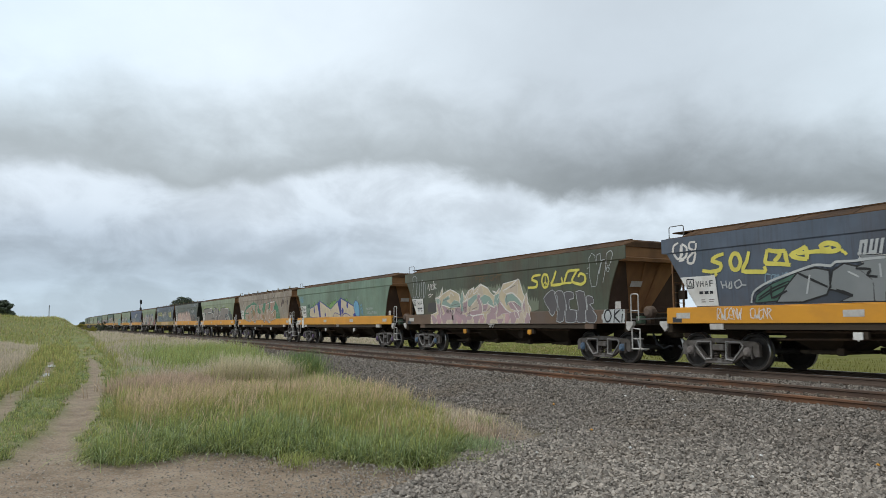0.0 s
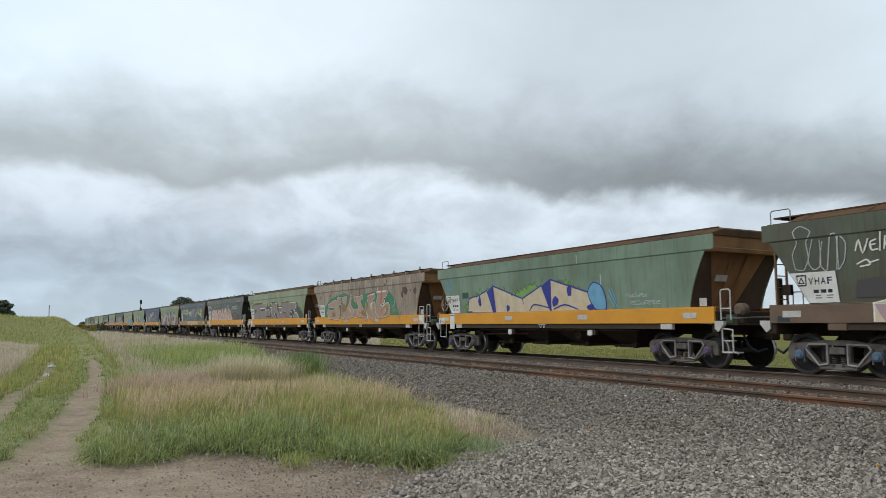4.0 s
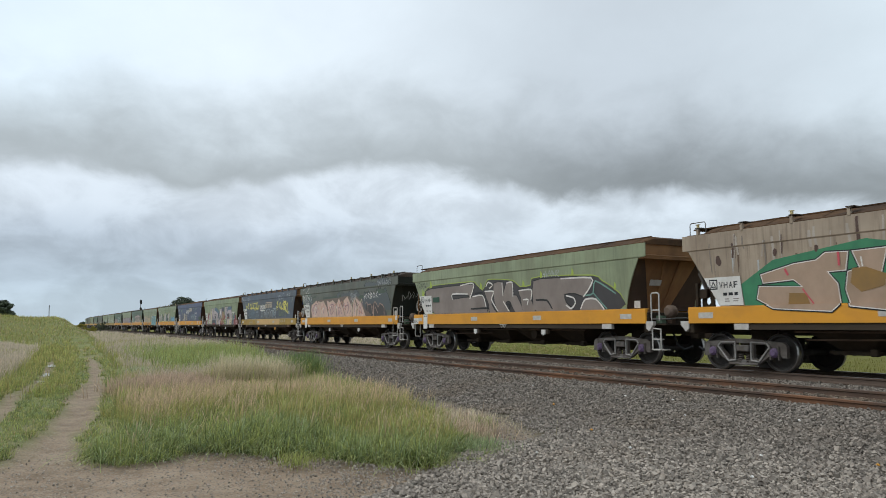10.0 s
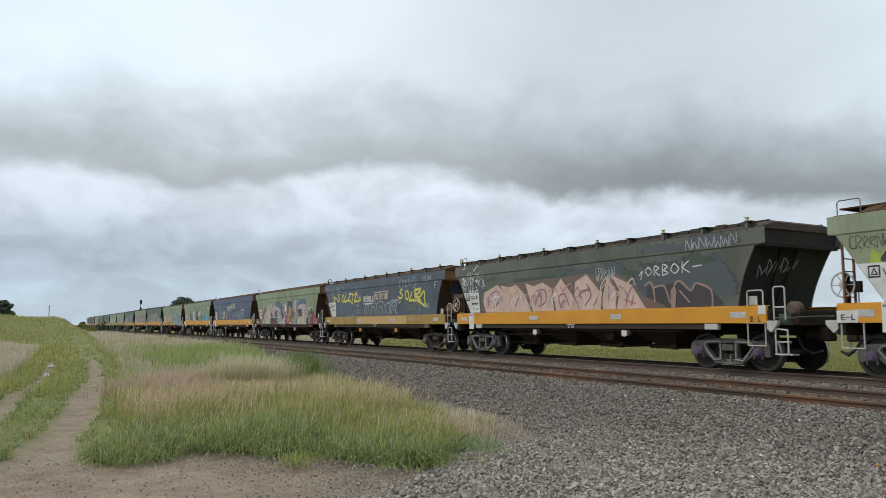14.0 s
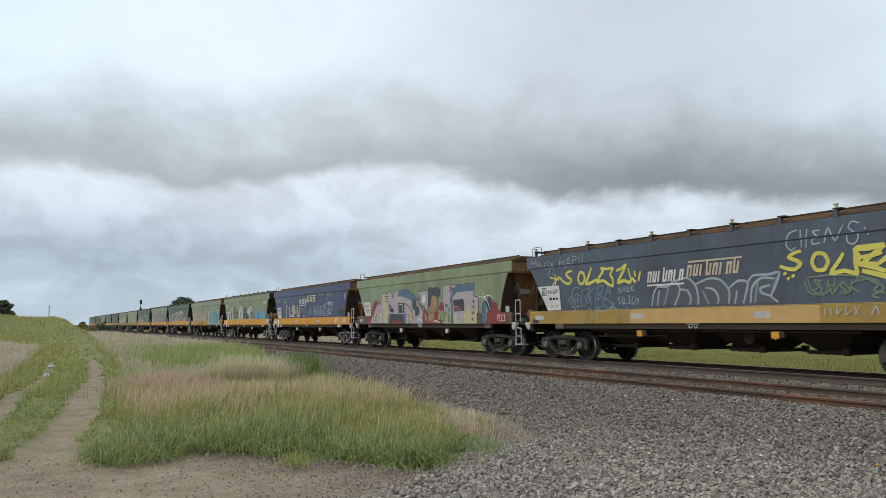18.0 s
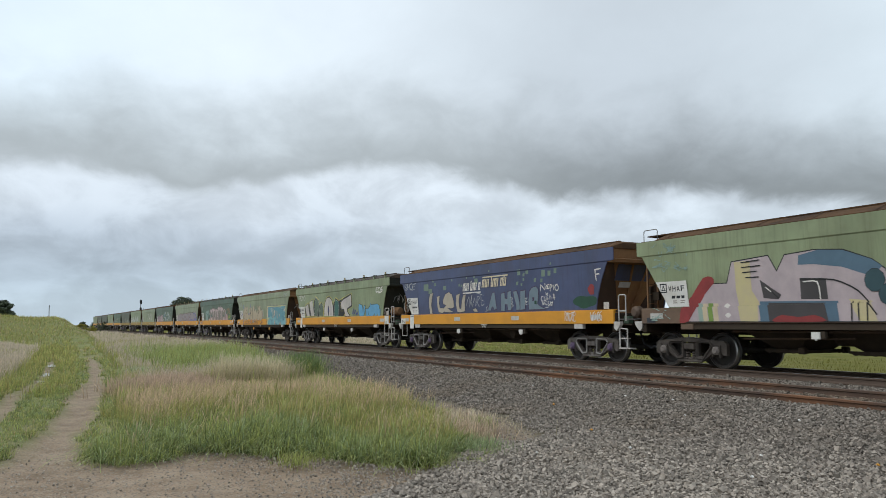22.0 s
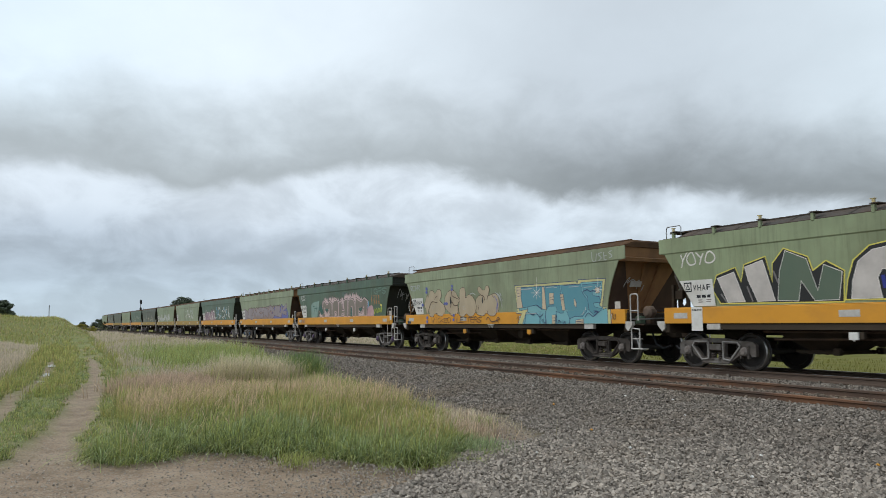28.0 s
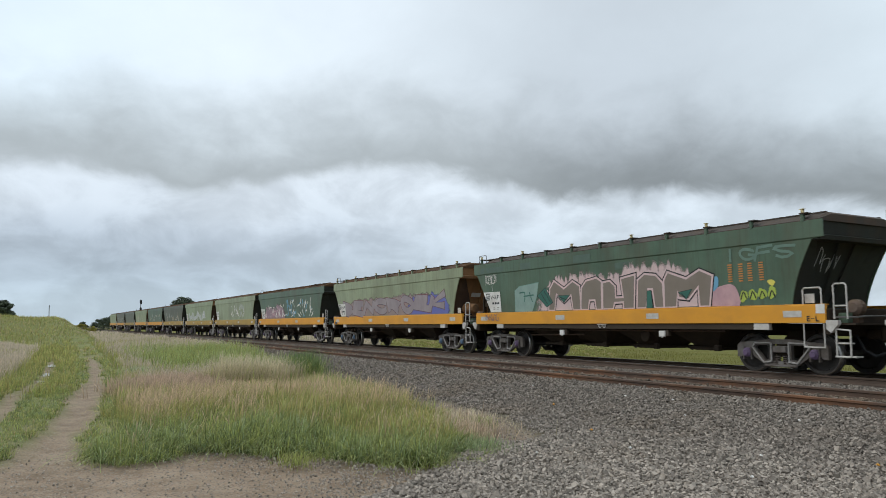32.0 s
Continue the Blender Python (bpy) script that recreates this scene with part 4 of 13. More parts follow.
def hand_wheel():
    bm = bmesh.new()
    R, n = 0.25, 18
    c = [(R * math.cos(2 * math.pi * i / n), 0, R * math.sin(2 * math.pi * i / n)) for i in range(n)]
    for i in range(n):
        rod(bm, c[i], c[(i + 1) % n], 0.018, 6)
    for i in range(0, n, 3):
        rod(bm, (0, 0.03, 0), c[i], 0.012, 5)
    bmesh.ops.create_cone(bm, cap_ends=True, segments=10, radius1=0.07, radius2=0.07, depth=0.08, matrix=Matrix.Rotation(radians(90), 4, "X"))
    return bm


def kind_of(body, sill=M_YELLOW, end=M_RUSTEND, roof=M_ROOFRUST, frame_mat=M_FRAME, cap=M_PURPLE, lids=False, latches=False, el="", wheel="", notice=False, tank=False, boxes=M_WHITE):
    yellow = sill is M_YELLOW
    return {"body": body, "sill": sill, "end": end, "roof": roof, "frame": frame_mat, "cap": cap, "lids": lids, "latches": latches, "el": el, "wheel": wheel, "notice": notice, "tank": tank,
            "corner": M_DARKEND if end is M_DARKEND else M_RUST, "pads": M_GRIP if yellow else M_BROWNSILL, "boxes": boxes, "steps": M_GRIP,
            "sill_label": "yellow painted side sill" if yellow else "weathered side sill"}


FLEET = [
    (M_OLDNAVY, dict(frame_mat=M_FRAME, cap=M_BARECAP), "navy grain hopper wagon with yellow graffiti and yellow sill", 0.36),
    (M_BLACKGREEN, dict(sill=M_BROWNSILL, cap=M_BLUECAP, boxes=M_YELLOW), "grimy dark green grain hopper wagon with pink graffiti over its sill", 0.16),
    (M_TEAL, dict(cap=M_PURPLE, el="t", wheel="t", notice=True), "blue-green grain hopper wagon with white and blue graffiti", -0.05),
    (M_GREY, dict(el="l", latches=True, cap=M_PURPLE), "rust-streaked grey grain hopper wagon with brown graffiti letters", -0.07),
    (M_PALE, dict(el="t", wheel="t", notice=True, cap=M_PURPLE), "pale green grain hopper wagon with a long grey graffiti piece", -0.22),
    (M_DULLGREEN, dict(el="l", notice=True, latches=True, lids=True, end=M_DARKEND, roof=M_ROOFDARK), "dark green grain hopper wagon with a pink graffiti piece", -0.56),
    (M_OLDNAVY, dict(sill=M_OLDYELLOW, latches=True, tank=True, wheel="l", frame_mat=M_FRAMEDARK, cap=M_BARECAP, boxes=M_YELLOW), "faded navy grain hopper wagon with dull yellow sill", -0.24),
    (M_GREEN, dict(sill=M_BROWNSILL, frame_mat=M_FRAMEDARK, cap=M_BARECAP), "green grain hopper wagon with a many-coloured mural", 0.03),
    (M_NAVY, dict(el="t", wheel="t", notice=True, cap=M_PURPLE), "navy grain hopper wagon with pale block graffiti", 0.25),
    (M_GREEN, dict(el="l", notice=True, latches=True, tank=True, end=M_DARKEND, roof=M_ROOFDARK, cap=M_BARECAP), "green grain hopper wagon with white and blue graffiti letters", 0.24),
    (M_PALE, dict(wheel="t", cap=M_BARECAP, frame_mat=M_FRAMEDARK, boxes=M_YELLOW), "pale green grain hopper wagon with tan and light blue graffiti", 0.11),
    (M_DARKGREEN, dict(el="l", latches=True, end=M_DARKEND, roof=M_ROOFDARK, cap=M_PURPLE), "dark green grain hopper wagon with pink-edged brown graffiti", -0.04),
    (M_PALE, dict(latches=True, tank=True, cap=M_BLUECAP), "pale green grain hopper wagon with purple and blue graffiti", 0.26),
    (M_DARKGREEN, dict(end=M_DARKEND, lids=True), "dark green grain hopper wagon with a white scrawled piece", -0.13),
    # dull yellow sills among these far wagons stand in for distance haze
    (M_PALE, dict(end=M_DARKEND, sill=M_OLDYELLOW), "chalky green grain hopper wagon with faint tags", 0.04),
    (M_GREEN, dict(sill=M_OLDYELLOW), "green grain hopper wagon with whitish graffiti", 0.2),
    (M_BLACKGREEN, dict(end=M_DARKEND, sill=M_OLDYELLOW), "dark grimy grain hopper wagon with pale tags", -0.1),
    (M_DARKGREEN, dict(end=M_DARKEND), "dark green grain hopper wagon with pale tags", 0.0),
    (M_GREEN, dict(), "green grain hopper wagon with pale tags", 0.0),
    (M_BLACKGREEN, dict(end=M_DARKEND, sill=M_OLDYELLOW), "grimy dark green grain hopper wagon with dull sill", 0.0),
    (M_BLACKGREEN, dict(end=M_DARKEND), "grimy dark grain hopper wagon", 0.0),
    (M_GREEN, dict(sill=M_YELLOW), "green grain hopper wagon at the tail of the train", 0.0),
]
X_START = -7.36


def train_x(t):
    """How far the train has rolled since the start; it gathers speed slowly."""
    k = t / 32.0
    return 144.87 * k + 8.49 * k * k + 2.87 * k ** 3


def line_pose(x):
    s = float(curve_shift(np.array(x)))
    far = max(-x - 225.0, 0.0)
    return pose(x, TRAIN_Y + s, 0, 0, 0, -math.degrees(math.atan(far / 1400.0)))


WAGONS = []


def build_train():
    made = {}
    for i, (body, kw, label, off) in enumerate(FLEET):
        key = (body.name, tuple(sorted((k, v if isinstance(v, (bool, str)) else v.name) for k, v in kw.items())))
        m = line_pose(X_START - i * PITCH + off)
        if key in made:
            w = copy_thing(made[key], m)
        else:
            w = made[key] = wagon_base(kind_of(body, **kw))
            w.matrix_basis = m
        tagged(w, label, "hopper wagon", "wagons of the grain train")
        WAGONS.append((w, X_START - i * PITCH + off))


build_train()

# ---------------------------------------------------------------- loose ballast, grass and what stands in the distance


def heap(name, co, quads, tris, mat, attrs=(), flat=False):
    """One mesh of very many small pieces, from arrays."""
    me = bpy.data.meshes.new(name)
    nl = quads.size + tris.size
    me.vertices.add(len(co)), me.loops.add(nl), me.polygons.add(len(quads) + len(tris))
    me.vertices.foreach_set("co", co.astype(np.float32).ravel())
    me.loops.foreach_set("vertex_index", np.concatenate([quads.ravel(), tris.ravel()]).astype(np.int32))
    starts = np.concatenate([np.arange(len(quads)) * 4, quads.size + np.arange(len(tris)) * 3])
    me.polygons.foreach_set("loop_start", starts.astype(np.int32))
    for nm, val in attrs:
        at = me.attributes.new(nm, "FLOAT", "POINT")
        at.data.foreach_set("value", val.astype(np.float32).ravel())
    me.polygons.foreach_set("use_smooth", np.full(len(quads) + len(tris), not flat))
    me.update(calc_edges=True)
    me.materials.append(mat)
    return new(name, me)


def build_ballast():
    rng = np.random.default_rng(11)
    n = 620000
    r = np.exp(rng.uniform(np.log(4.6), np.log(75), n))
    a = np.radians(rng.uniform(-6, 66, n))
    x, y = -r * np.cos(a), r * np.sin(a)
    # an even cover close by and a sparser one farther off
    cover = 1250 * np.minimum(1.0, (10.0 / r) ** 2.0)
    ok = rng.uniform(0, 1, n) < cover * r * r / (n / (np.log(75 / 4.6) * np.radians(72)))
    g = gravel_mask(x, y)
    d = dirt_mask(x, y)
    ok &= rng.uniform(0, 1, n) < g * 0.97 + (d > 0.5) * (x > clump_front(y)) * (0.05 + (0.25 + 0.3 * (swell(3 * x, 3 * y) > 0.1)) * smooth(1.2, 3.6, y)) * (r < 12) * (1 - 0.9 * bare_soil(x, y))
    ye = y - curve_shift(x)
    for cy in (TRAIN_Y, NEAR_Y):
        dy = np.abs(ye - cy)
        ok &= np.abs(dy - GAUGE / 2 - 0.035) > (0.085 if cy == TRAIN_Y else 0.055)
        ok &= ~((dy < (1.28 if cy == TRAIN_Y else 0.75)) & (np.abs(((x - 4.0 + 0.345) % 0.69) - 0.345) < 0.085))
    ok &= (ye < 16.2) & (r < 55)
    x, y, r, ye_kept = x[ok], y[ok], r[ok], ye[ok]
    n = len(x)
    size = rng.uniform(0.0095, 0.0185, n) * np.clip(r / 15, 1, 1.35) * np.where(rng.uniform(0, 1, n) < 0.05, 1.45, 1.0)
    size = np.where(gravel_mask(x, y) < 0.5, size * 0.5, size)
    cube = np.array([(sx, sy, sz) for sz in (-1, 1) for sy in (-1, 1) for sx in (-1, 1)], float)
    v = cube[None] * (1 + rng.uniform(-0.40, 0.22, (n, 8, 3))) * rng.uniform(0.72, 1.18, (n, 1, 3)) * size[:, None, None]
    q = rng.normal(size=(n, 4))
    q /= np.linalg.norm(q, axis=1)[:, None]
    w_, a_, b_, c_ = q.T
    rot = np.stack([np.stack([1 - 2 * (b_ * b_ + c_ * c_), 2 * (a_ * b_ - c_ * w_), 2 * (a_ * c_ + b_ * w_)], -1),
                    np.stack([2 * (a_ * b_ + c_ * w_), 1 - 2 * (a_ * a_ + c_ * c_), 2 * (b_ * c_ - a_ * w_)], -1),
                    np.stack([2 * (a_ * c_ - b_ * w_), 2 * (b_ * c_ + a_ * w_), 1 - 2 * (a_ * a_ + b_ * b_)], -1)], 1)
    v = np.einsum("nij,nkj->nki", rot, v)
    v[..., 2] *= 0.95
    z = ground_z(x, y) + size * rng.uniform(-0.3, 1.6, n)
    v += np.stack([x, y, z], -1)[:, None]
    f = np.array([(0, 2, 3, 1), (4, 5, 7, 6), (0, 1, 5, 4), (1, 3, 7, 5), (3, 2, 6, 7), (2, 0, 4, 6)])
    dusty = (rng.uniform(0, 1, n) < smooth(8.2, 4.6, y - 0.25 * (x + 8))) | (gravel_mask(x, y) < 0.5)
    bed = (np.abs(ye_kept - NEAR_Y) < 1.0) | (np.abs(ye_kept - TRAIN_Y) < 0.9)
    dusty &= ~bed
    for sel, mat, lab in ((bed, M_BEDSTONE, "rust-stained brown ballast between the rails"), (~dusty & ~bed, M_STONE, "loose grey crushed ballast stones beside the rails"), (dusty, M_DUSTSTONE, "dusty pale ballast stones at the foot of the bed")):
        k = int(sel.sum())
        quads = (np.arange(k)[:, None, None] * 8 + f[None]).reshape(-1, 4)
        tagged(heap("ballast_stones", v[sel].reshape(-1, 3), quads, np.zeros((0, 3), int), mat, flat=True), lab, "ballast", kind="stuff")


build_ballast()


def build_litter():
    """Pale scraps scattered on the ballast."""
    rng = random.Random(8)
    mats = (M_WHITE, M_WHITE, M_WHITE, M_YELLOW)
    for i, (x, y) in enumerate(((-7.9, 8.4), (-8.9, 9.2), (-6.4, 8.9), (-10.5, 8.0), (-6.9, 6.4), (-5.6, 7.1), (-9.9, 9.1), (-8.2, 6.9), (-5.0, 6.2), (-12.5, 9.0), (-7.3, 5.3), (-4.6, 7.6))):
        bm = bmesh.new()
        bmesh.ops.create_icosphere(bm, subdivisions=1, radius=0.022)
        for v in bm.verts:
            v.co = Vector((v.co.x * rng.uniform(0.7, 1.3), v.co.y * rng.uniform(0.7, 1.2), v.co.z * rng.uniform(0.5, 0.9)))
        ob = part("litter", bm, mats[i % 4], None, at=(x, y, float(ground_z(x, y)) + 0.035))
        tagged(ob, "small pale scrap lying on the ballast" if i % 4 < 3 else "small yellow scrap lying on the ballast", "litter", "scraps on the ballast")


build_litter()


def grass_material(name, low, mid, tip, vary=0.35):
    m = bpy.data.materials.new(name)
    m.use_nodes = True
    ns, ln = nodes_of(m.node_tree)
    out, bsdf = ns.new("ShaderNodeOutputMaterial"), ns.new("ShaderNodeBsdfPrincipled")
    bsdf.inputs["Roughness"].default_value, bsdf.inputs["Specular IOR Level"].default_value = 0.65, 0.25
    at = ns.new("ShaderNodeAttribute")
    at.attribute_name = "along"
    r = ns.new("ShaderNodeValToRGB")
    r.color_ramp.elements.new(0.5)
    # the dark foot of each ramp is shade among the stems, painted in
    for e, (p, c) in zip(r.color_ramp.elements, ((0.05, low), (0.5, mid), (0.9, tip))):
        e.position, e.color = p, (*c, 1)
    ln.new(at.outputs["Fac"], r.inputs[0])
    hs = ns.new("ShaderNodeHueSaturation")
    geo = ns.new("ShaderNodeNewGeometry")
    mr = ns.new("ShaderNodeMapRange")
    mr.inputs[3].default_value, mr.inputs[4].default_value = 1 - vary, 1 + vary
    ln.new(geo.outputs["Random Per Island"], mr.inputs[0])
    ln.new(mr.outputs[0], hs.inputs["Value"])
    ln.new(r.outputs[0], hs.inputs["Color"])
    ln.new(hs.outputs[0], bsdf.inputs["Base Color"])
    tr = ns.new("ShaderNodeBsdfTranslucent")
    ln.new(hs.outputs[0], tr.inputs[0])
    mx = ns.new("ShaderNodeMixShader")
    mx.inputs[0].default_value = 0.35
    ln.new(bsdf.outputs[0], mx.inputs[1]), ln.new(tr.outputs[0], mx.inputs[2])
    ln.new(mx.outputs[0], out.inputs[0])
    return m


def blades(name, x, y, height, width, mat, rng, lean=0.35, droop=0.25, wind=(0.12, 0.05), head=0.0, away=None, few=False):
    """Bent blades, each a tapering strip; head swells the strip towards its tip into a seed head; away: the side to which each leans."""
    n = len(x)
    ang = rng.uniform(0, 2 * np.pi, n)
    sx, sy = np.cos(ang), np.sin(ang)
    ld = rng.uniform(0, 2 * np.pi, n) if away is None else away + rng.normal(0, 0.5, n)
    amt = height * lean * np.abs(rng.normal(0, 0.7, n))
    lx, ly = np.cos(ld) * amt + wind[0] * height, np.sin(ld) * amt + wind[1] * height
    z0 = ground_z(x, y) - 0.02
    ts = np.array([0.0, 0.6, 1.0]) if few else np.array([0.0, 0.42, 0.76, 1.0])
    ws = np.array([0.9, 0.9 + head, 0.15]) if few else np.array([0.8, 1.0, 0.75 + 1.1 * head, 0.12])
    rows = []
    for t, w in zip(ts, ws):
        b = t ** 1.8
        cx, cy = x + lx * b, y + ly * b
        cz = z0 + height * (t - droop * t ** 3 * amt / np.maximum(height, 1e-3))
        rows.append(np.stack([np.stack([cx - sx * width * w / 2, cy - sy * width * w / 2, cz], -1), np.stack([cx + sx * width * w / 2, cy + sy * width * w / 2, cz], -1)], 1))
    v = np.concatenate(rows, 1)
    k = 2 * len(ts)
    f = np.array([(i, i + 1, i + 3, i + 2) for i in range(0, k - 2, 2)])
    quads = (np.arange(n)[:, None, None] * k + f[None]).reshape(-1, 4)
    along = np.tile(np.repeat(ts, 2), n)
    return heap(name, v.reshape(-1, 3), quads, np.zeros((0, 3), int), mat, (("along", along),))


def tufted(rng, cx, cy, per, spread):
    """Blades gathered round tufts: their places, the side to which each leans, and a height for each tuft."""
    k = np.repeat(np.arange(len(cx)), per)
    a, d = rng.uniform(0, 2 * np.pi, len(k)), np.abs(rng.normal(0, 1, len(k))) * spread
    tall = rng.uniform(0.6, 1.3, len(cx))[k]
    return cx[k] + np.cos(a) * d, cy[k] + np.sin(a) * d, a, tall


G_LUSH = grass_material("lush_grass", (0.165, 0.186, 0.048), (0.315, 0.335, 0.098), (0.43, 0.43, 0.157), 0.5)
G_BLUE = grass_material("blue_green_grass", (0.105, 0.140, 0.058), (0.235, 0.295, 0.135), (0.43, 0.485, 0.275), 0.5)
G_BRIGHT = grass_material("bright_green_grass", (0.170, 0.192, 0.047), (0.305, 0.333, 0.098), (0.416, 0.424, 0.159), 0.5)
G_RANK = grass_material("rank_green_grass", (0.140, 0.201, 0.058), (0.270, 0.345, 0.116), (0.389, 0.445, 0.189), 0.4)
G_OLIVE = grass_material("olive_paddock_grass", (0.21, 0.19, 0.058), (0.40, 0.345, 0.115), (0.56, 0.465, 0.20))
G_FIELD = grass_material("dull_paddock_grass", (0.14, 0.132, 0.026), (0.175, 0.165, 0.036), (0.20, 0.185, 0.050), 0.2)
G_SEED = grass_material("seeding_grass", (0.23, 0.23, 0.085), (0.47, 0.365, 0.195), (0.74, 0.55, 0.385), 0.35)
# foot colour lowered further, painted shade between the front tufts
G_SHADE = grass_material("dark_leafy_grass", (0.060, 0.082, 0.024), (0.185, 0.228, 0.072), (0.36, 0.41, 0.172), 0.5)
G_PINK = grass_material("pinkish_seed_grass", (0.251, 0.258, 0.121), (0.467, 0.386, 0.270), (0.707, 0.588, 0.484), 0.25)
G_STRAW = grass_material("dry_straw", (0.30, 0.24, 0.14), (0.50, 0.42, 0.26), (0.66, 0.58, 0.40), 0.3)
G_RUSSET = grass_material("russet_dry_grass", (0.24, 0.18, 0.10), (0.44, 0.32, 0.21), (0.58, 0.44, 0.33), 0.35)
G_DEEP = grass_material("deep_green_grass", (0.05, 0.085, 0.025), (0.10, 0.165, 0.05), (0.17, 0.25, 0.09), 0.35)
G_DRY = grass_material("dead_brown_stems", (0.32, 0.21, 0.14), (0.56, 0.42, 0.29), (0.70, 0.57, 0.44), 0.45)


def clump_noise(x, y, k=1.0):
    return 0.5 + 0.5 * swell(k * x * 1.6 + 5, k * y * 1.9 - 3)


def scatter(rng, n, r0, r1, a0, a1):
    """Places spread evenly over a ring sector, denser close by."""
    r = np.exp(rng.uniform(np.log(r0), np.log(r1), n))
    a = np.radians(rng.uniform(a0, a1, n))
    return -r * np.cos(a), r * np.sin(a), r


def grassy(x, y):
    return (1 - gravel_mask(x, y)) * (1 - dirt_mask(x, y))


def in_clump(x, y):
    """The thick clump of tall grass between the farm track and the ballast."""
    lo = np.interp(x, [-20, -16, -13.8, -11, -10], [2.15, 1.55, 1.15, 0.85, 0.62])
    hi = gravel_edge(x) - 0.1
    w = 0.25 * swell(x * 2.2, y * 2.5)
    near = clump_front(y) + 0.5 * w
    return smooth(-0.05, 0.25, y - lo + w) * smooth(-0.1, 0.45, hi - y + w) * smooth(-17.2, -15.0, x + w) * smooth(0.02, -0.30, x - near)


def build_grass():
    rng = np.random.default_rng(3)

    def keep(p, *arrs):
        ok = rng.uniform(0, 1, len(arrs[0])) < p
        return [a[ok] for a in arrs]

    made = []
    # the thick clump: dark leafy tufts along its front, olive grass behind, reddish seed heads over the back
    x, y, r = scatter(rng, 22000, 7.0, 21.0, 0, 50)
    x, y, r = keep(in_clump(x, y) * (r / 21.0) ** 0.5, x, y, r)
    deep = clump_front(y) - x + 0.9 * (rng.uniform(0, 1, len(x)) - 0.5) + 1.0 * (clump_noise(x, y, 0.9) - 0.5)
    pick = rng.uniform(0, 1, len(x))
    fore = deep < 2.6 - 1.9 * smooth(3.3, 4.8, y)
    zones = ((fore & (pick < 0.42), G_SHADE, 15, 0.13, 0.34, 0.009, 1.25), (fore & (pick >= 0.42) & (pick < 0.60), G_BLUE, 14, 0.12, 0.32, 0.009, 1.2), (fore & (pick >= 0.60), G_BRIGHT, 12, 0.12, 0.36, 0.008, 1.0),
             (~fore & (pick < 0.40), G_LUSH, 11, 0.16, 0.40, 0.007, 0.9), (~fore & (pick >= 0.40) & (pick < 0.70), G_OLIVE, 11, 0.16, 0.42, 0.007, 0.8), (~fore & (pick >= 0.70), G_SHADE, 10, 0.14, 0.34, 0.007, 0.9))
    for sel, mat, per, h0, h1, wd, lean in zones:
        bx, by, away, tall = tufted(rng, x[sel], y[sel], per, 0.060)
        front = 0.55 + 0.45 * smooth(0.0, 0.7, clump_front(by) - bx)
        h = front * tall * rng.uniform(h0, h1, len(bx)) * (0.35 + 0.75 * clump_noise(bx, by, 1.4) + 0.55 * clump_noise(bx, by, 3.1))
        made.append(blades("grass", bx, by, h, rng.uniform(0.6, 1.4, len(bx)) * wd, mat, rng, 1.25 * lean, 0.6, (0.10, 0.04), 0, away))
    # pale broken stems lying through the front
    x, y, r = scatter(rng, 900, 7.5, 12.5, 3, 42)
    x, y, r = keep(in_clump(x, y) * 0.5, x, y, r)
    made.append(blades("dry_grass", x, y, rng.uniform(0.15, 0.38, len(x)), rng.uniform(0.004, 0.007, len(x)), G_STRAW, rng, 1.6, 0.5))
    x, y, r = scatter(rng, 20000, 7.4, 21.0, 3, 50)
    back = smooth(-10.2, -13.0, x + 0.30 * (y - 3.5))
    x, y, r = keep(in_clump(x, y) * in_clump(x + 0.5, y - 0.3) * (0.02 + (0.50 + 0.5 * smooth(3.6, 5.0, y)) * back * (0.10 + 0.90 * smooth(0.35, 0.75, clump_noise(x, y, 0.8)))), x, y, r)
    ex, ey = rng.normal(-18.9, 0.8, 2200), rng.normal(3.05, 0.5, 2200)
    x, y = np.concatenate([x, ex]), np.concatenate([y, ey])
    red = np.arange(len(x)) >= len(x) - 2200
    for sel, mat, h0, h1, nm, wd in ((~red, G_SEED, 0.30, 0.54, "seed_grass", 0.0048), (red, G_RUSSET, 0.15, 0.44, "dry_grass", 0.009)):
        bx, by, away, tall = tufted(rng, x[sel], y[sel], 6, 0.08)
        h = rng.uniform(h0, h1, len(bx)) * (0.5 + 0.5 * tall)
        made.append(blades(nm, bx, by, h, rng.uniform(0.7, 1.3, len(bx)) * wd, mat, rng, 0.5, 0.35, (0.14, 0.06), 0.7, away))
    # thin outliers on the clump's front and tip
    x, y, r = scatter(rng, 2600, 6.6, 12.0, 0, 40)
    x, y, r = keep(smooth(0.35, 0.05, np.abs(x - clump_front(y))) * (y > 0.5) * (y < 5.2) * (0.25 + 0.6 * (swell(2.4 * x, 3.1 * y) > 0.15)), x, y, r)
    bx, by, away, tall = tufted(rng, x, y, 14, 0.05)
    made.append(blades("turf", bx, by, tall * rng.uniform(0.04, 0.15, len(bx)), rng.uniform(0.003, 0.006, len(bx)), G_BRIGHT, rng, 0.9, 0.5, (0.1, 0.05), 0, away))
    # rough short turf on and beside the track, out to the distance
    x, y, r = scatter(rng, 16000, 7.0, 75.0, -5, 42)
    x, y, r = keep(grassy(x, y) * (1 - in_clump(x, y)) * np.clip(r / 24, 0.45, 1.0), x, y, r)
    shade = rng.uniform(0, 1, len(x)) * 0.6 + 0.4 * clump_noise(x, y, 0.5)
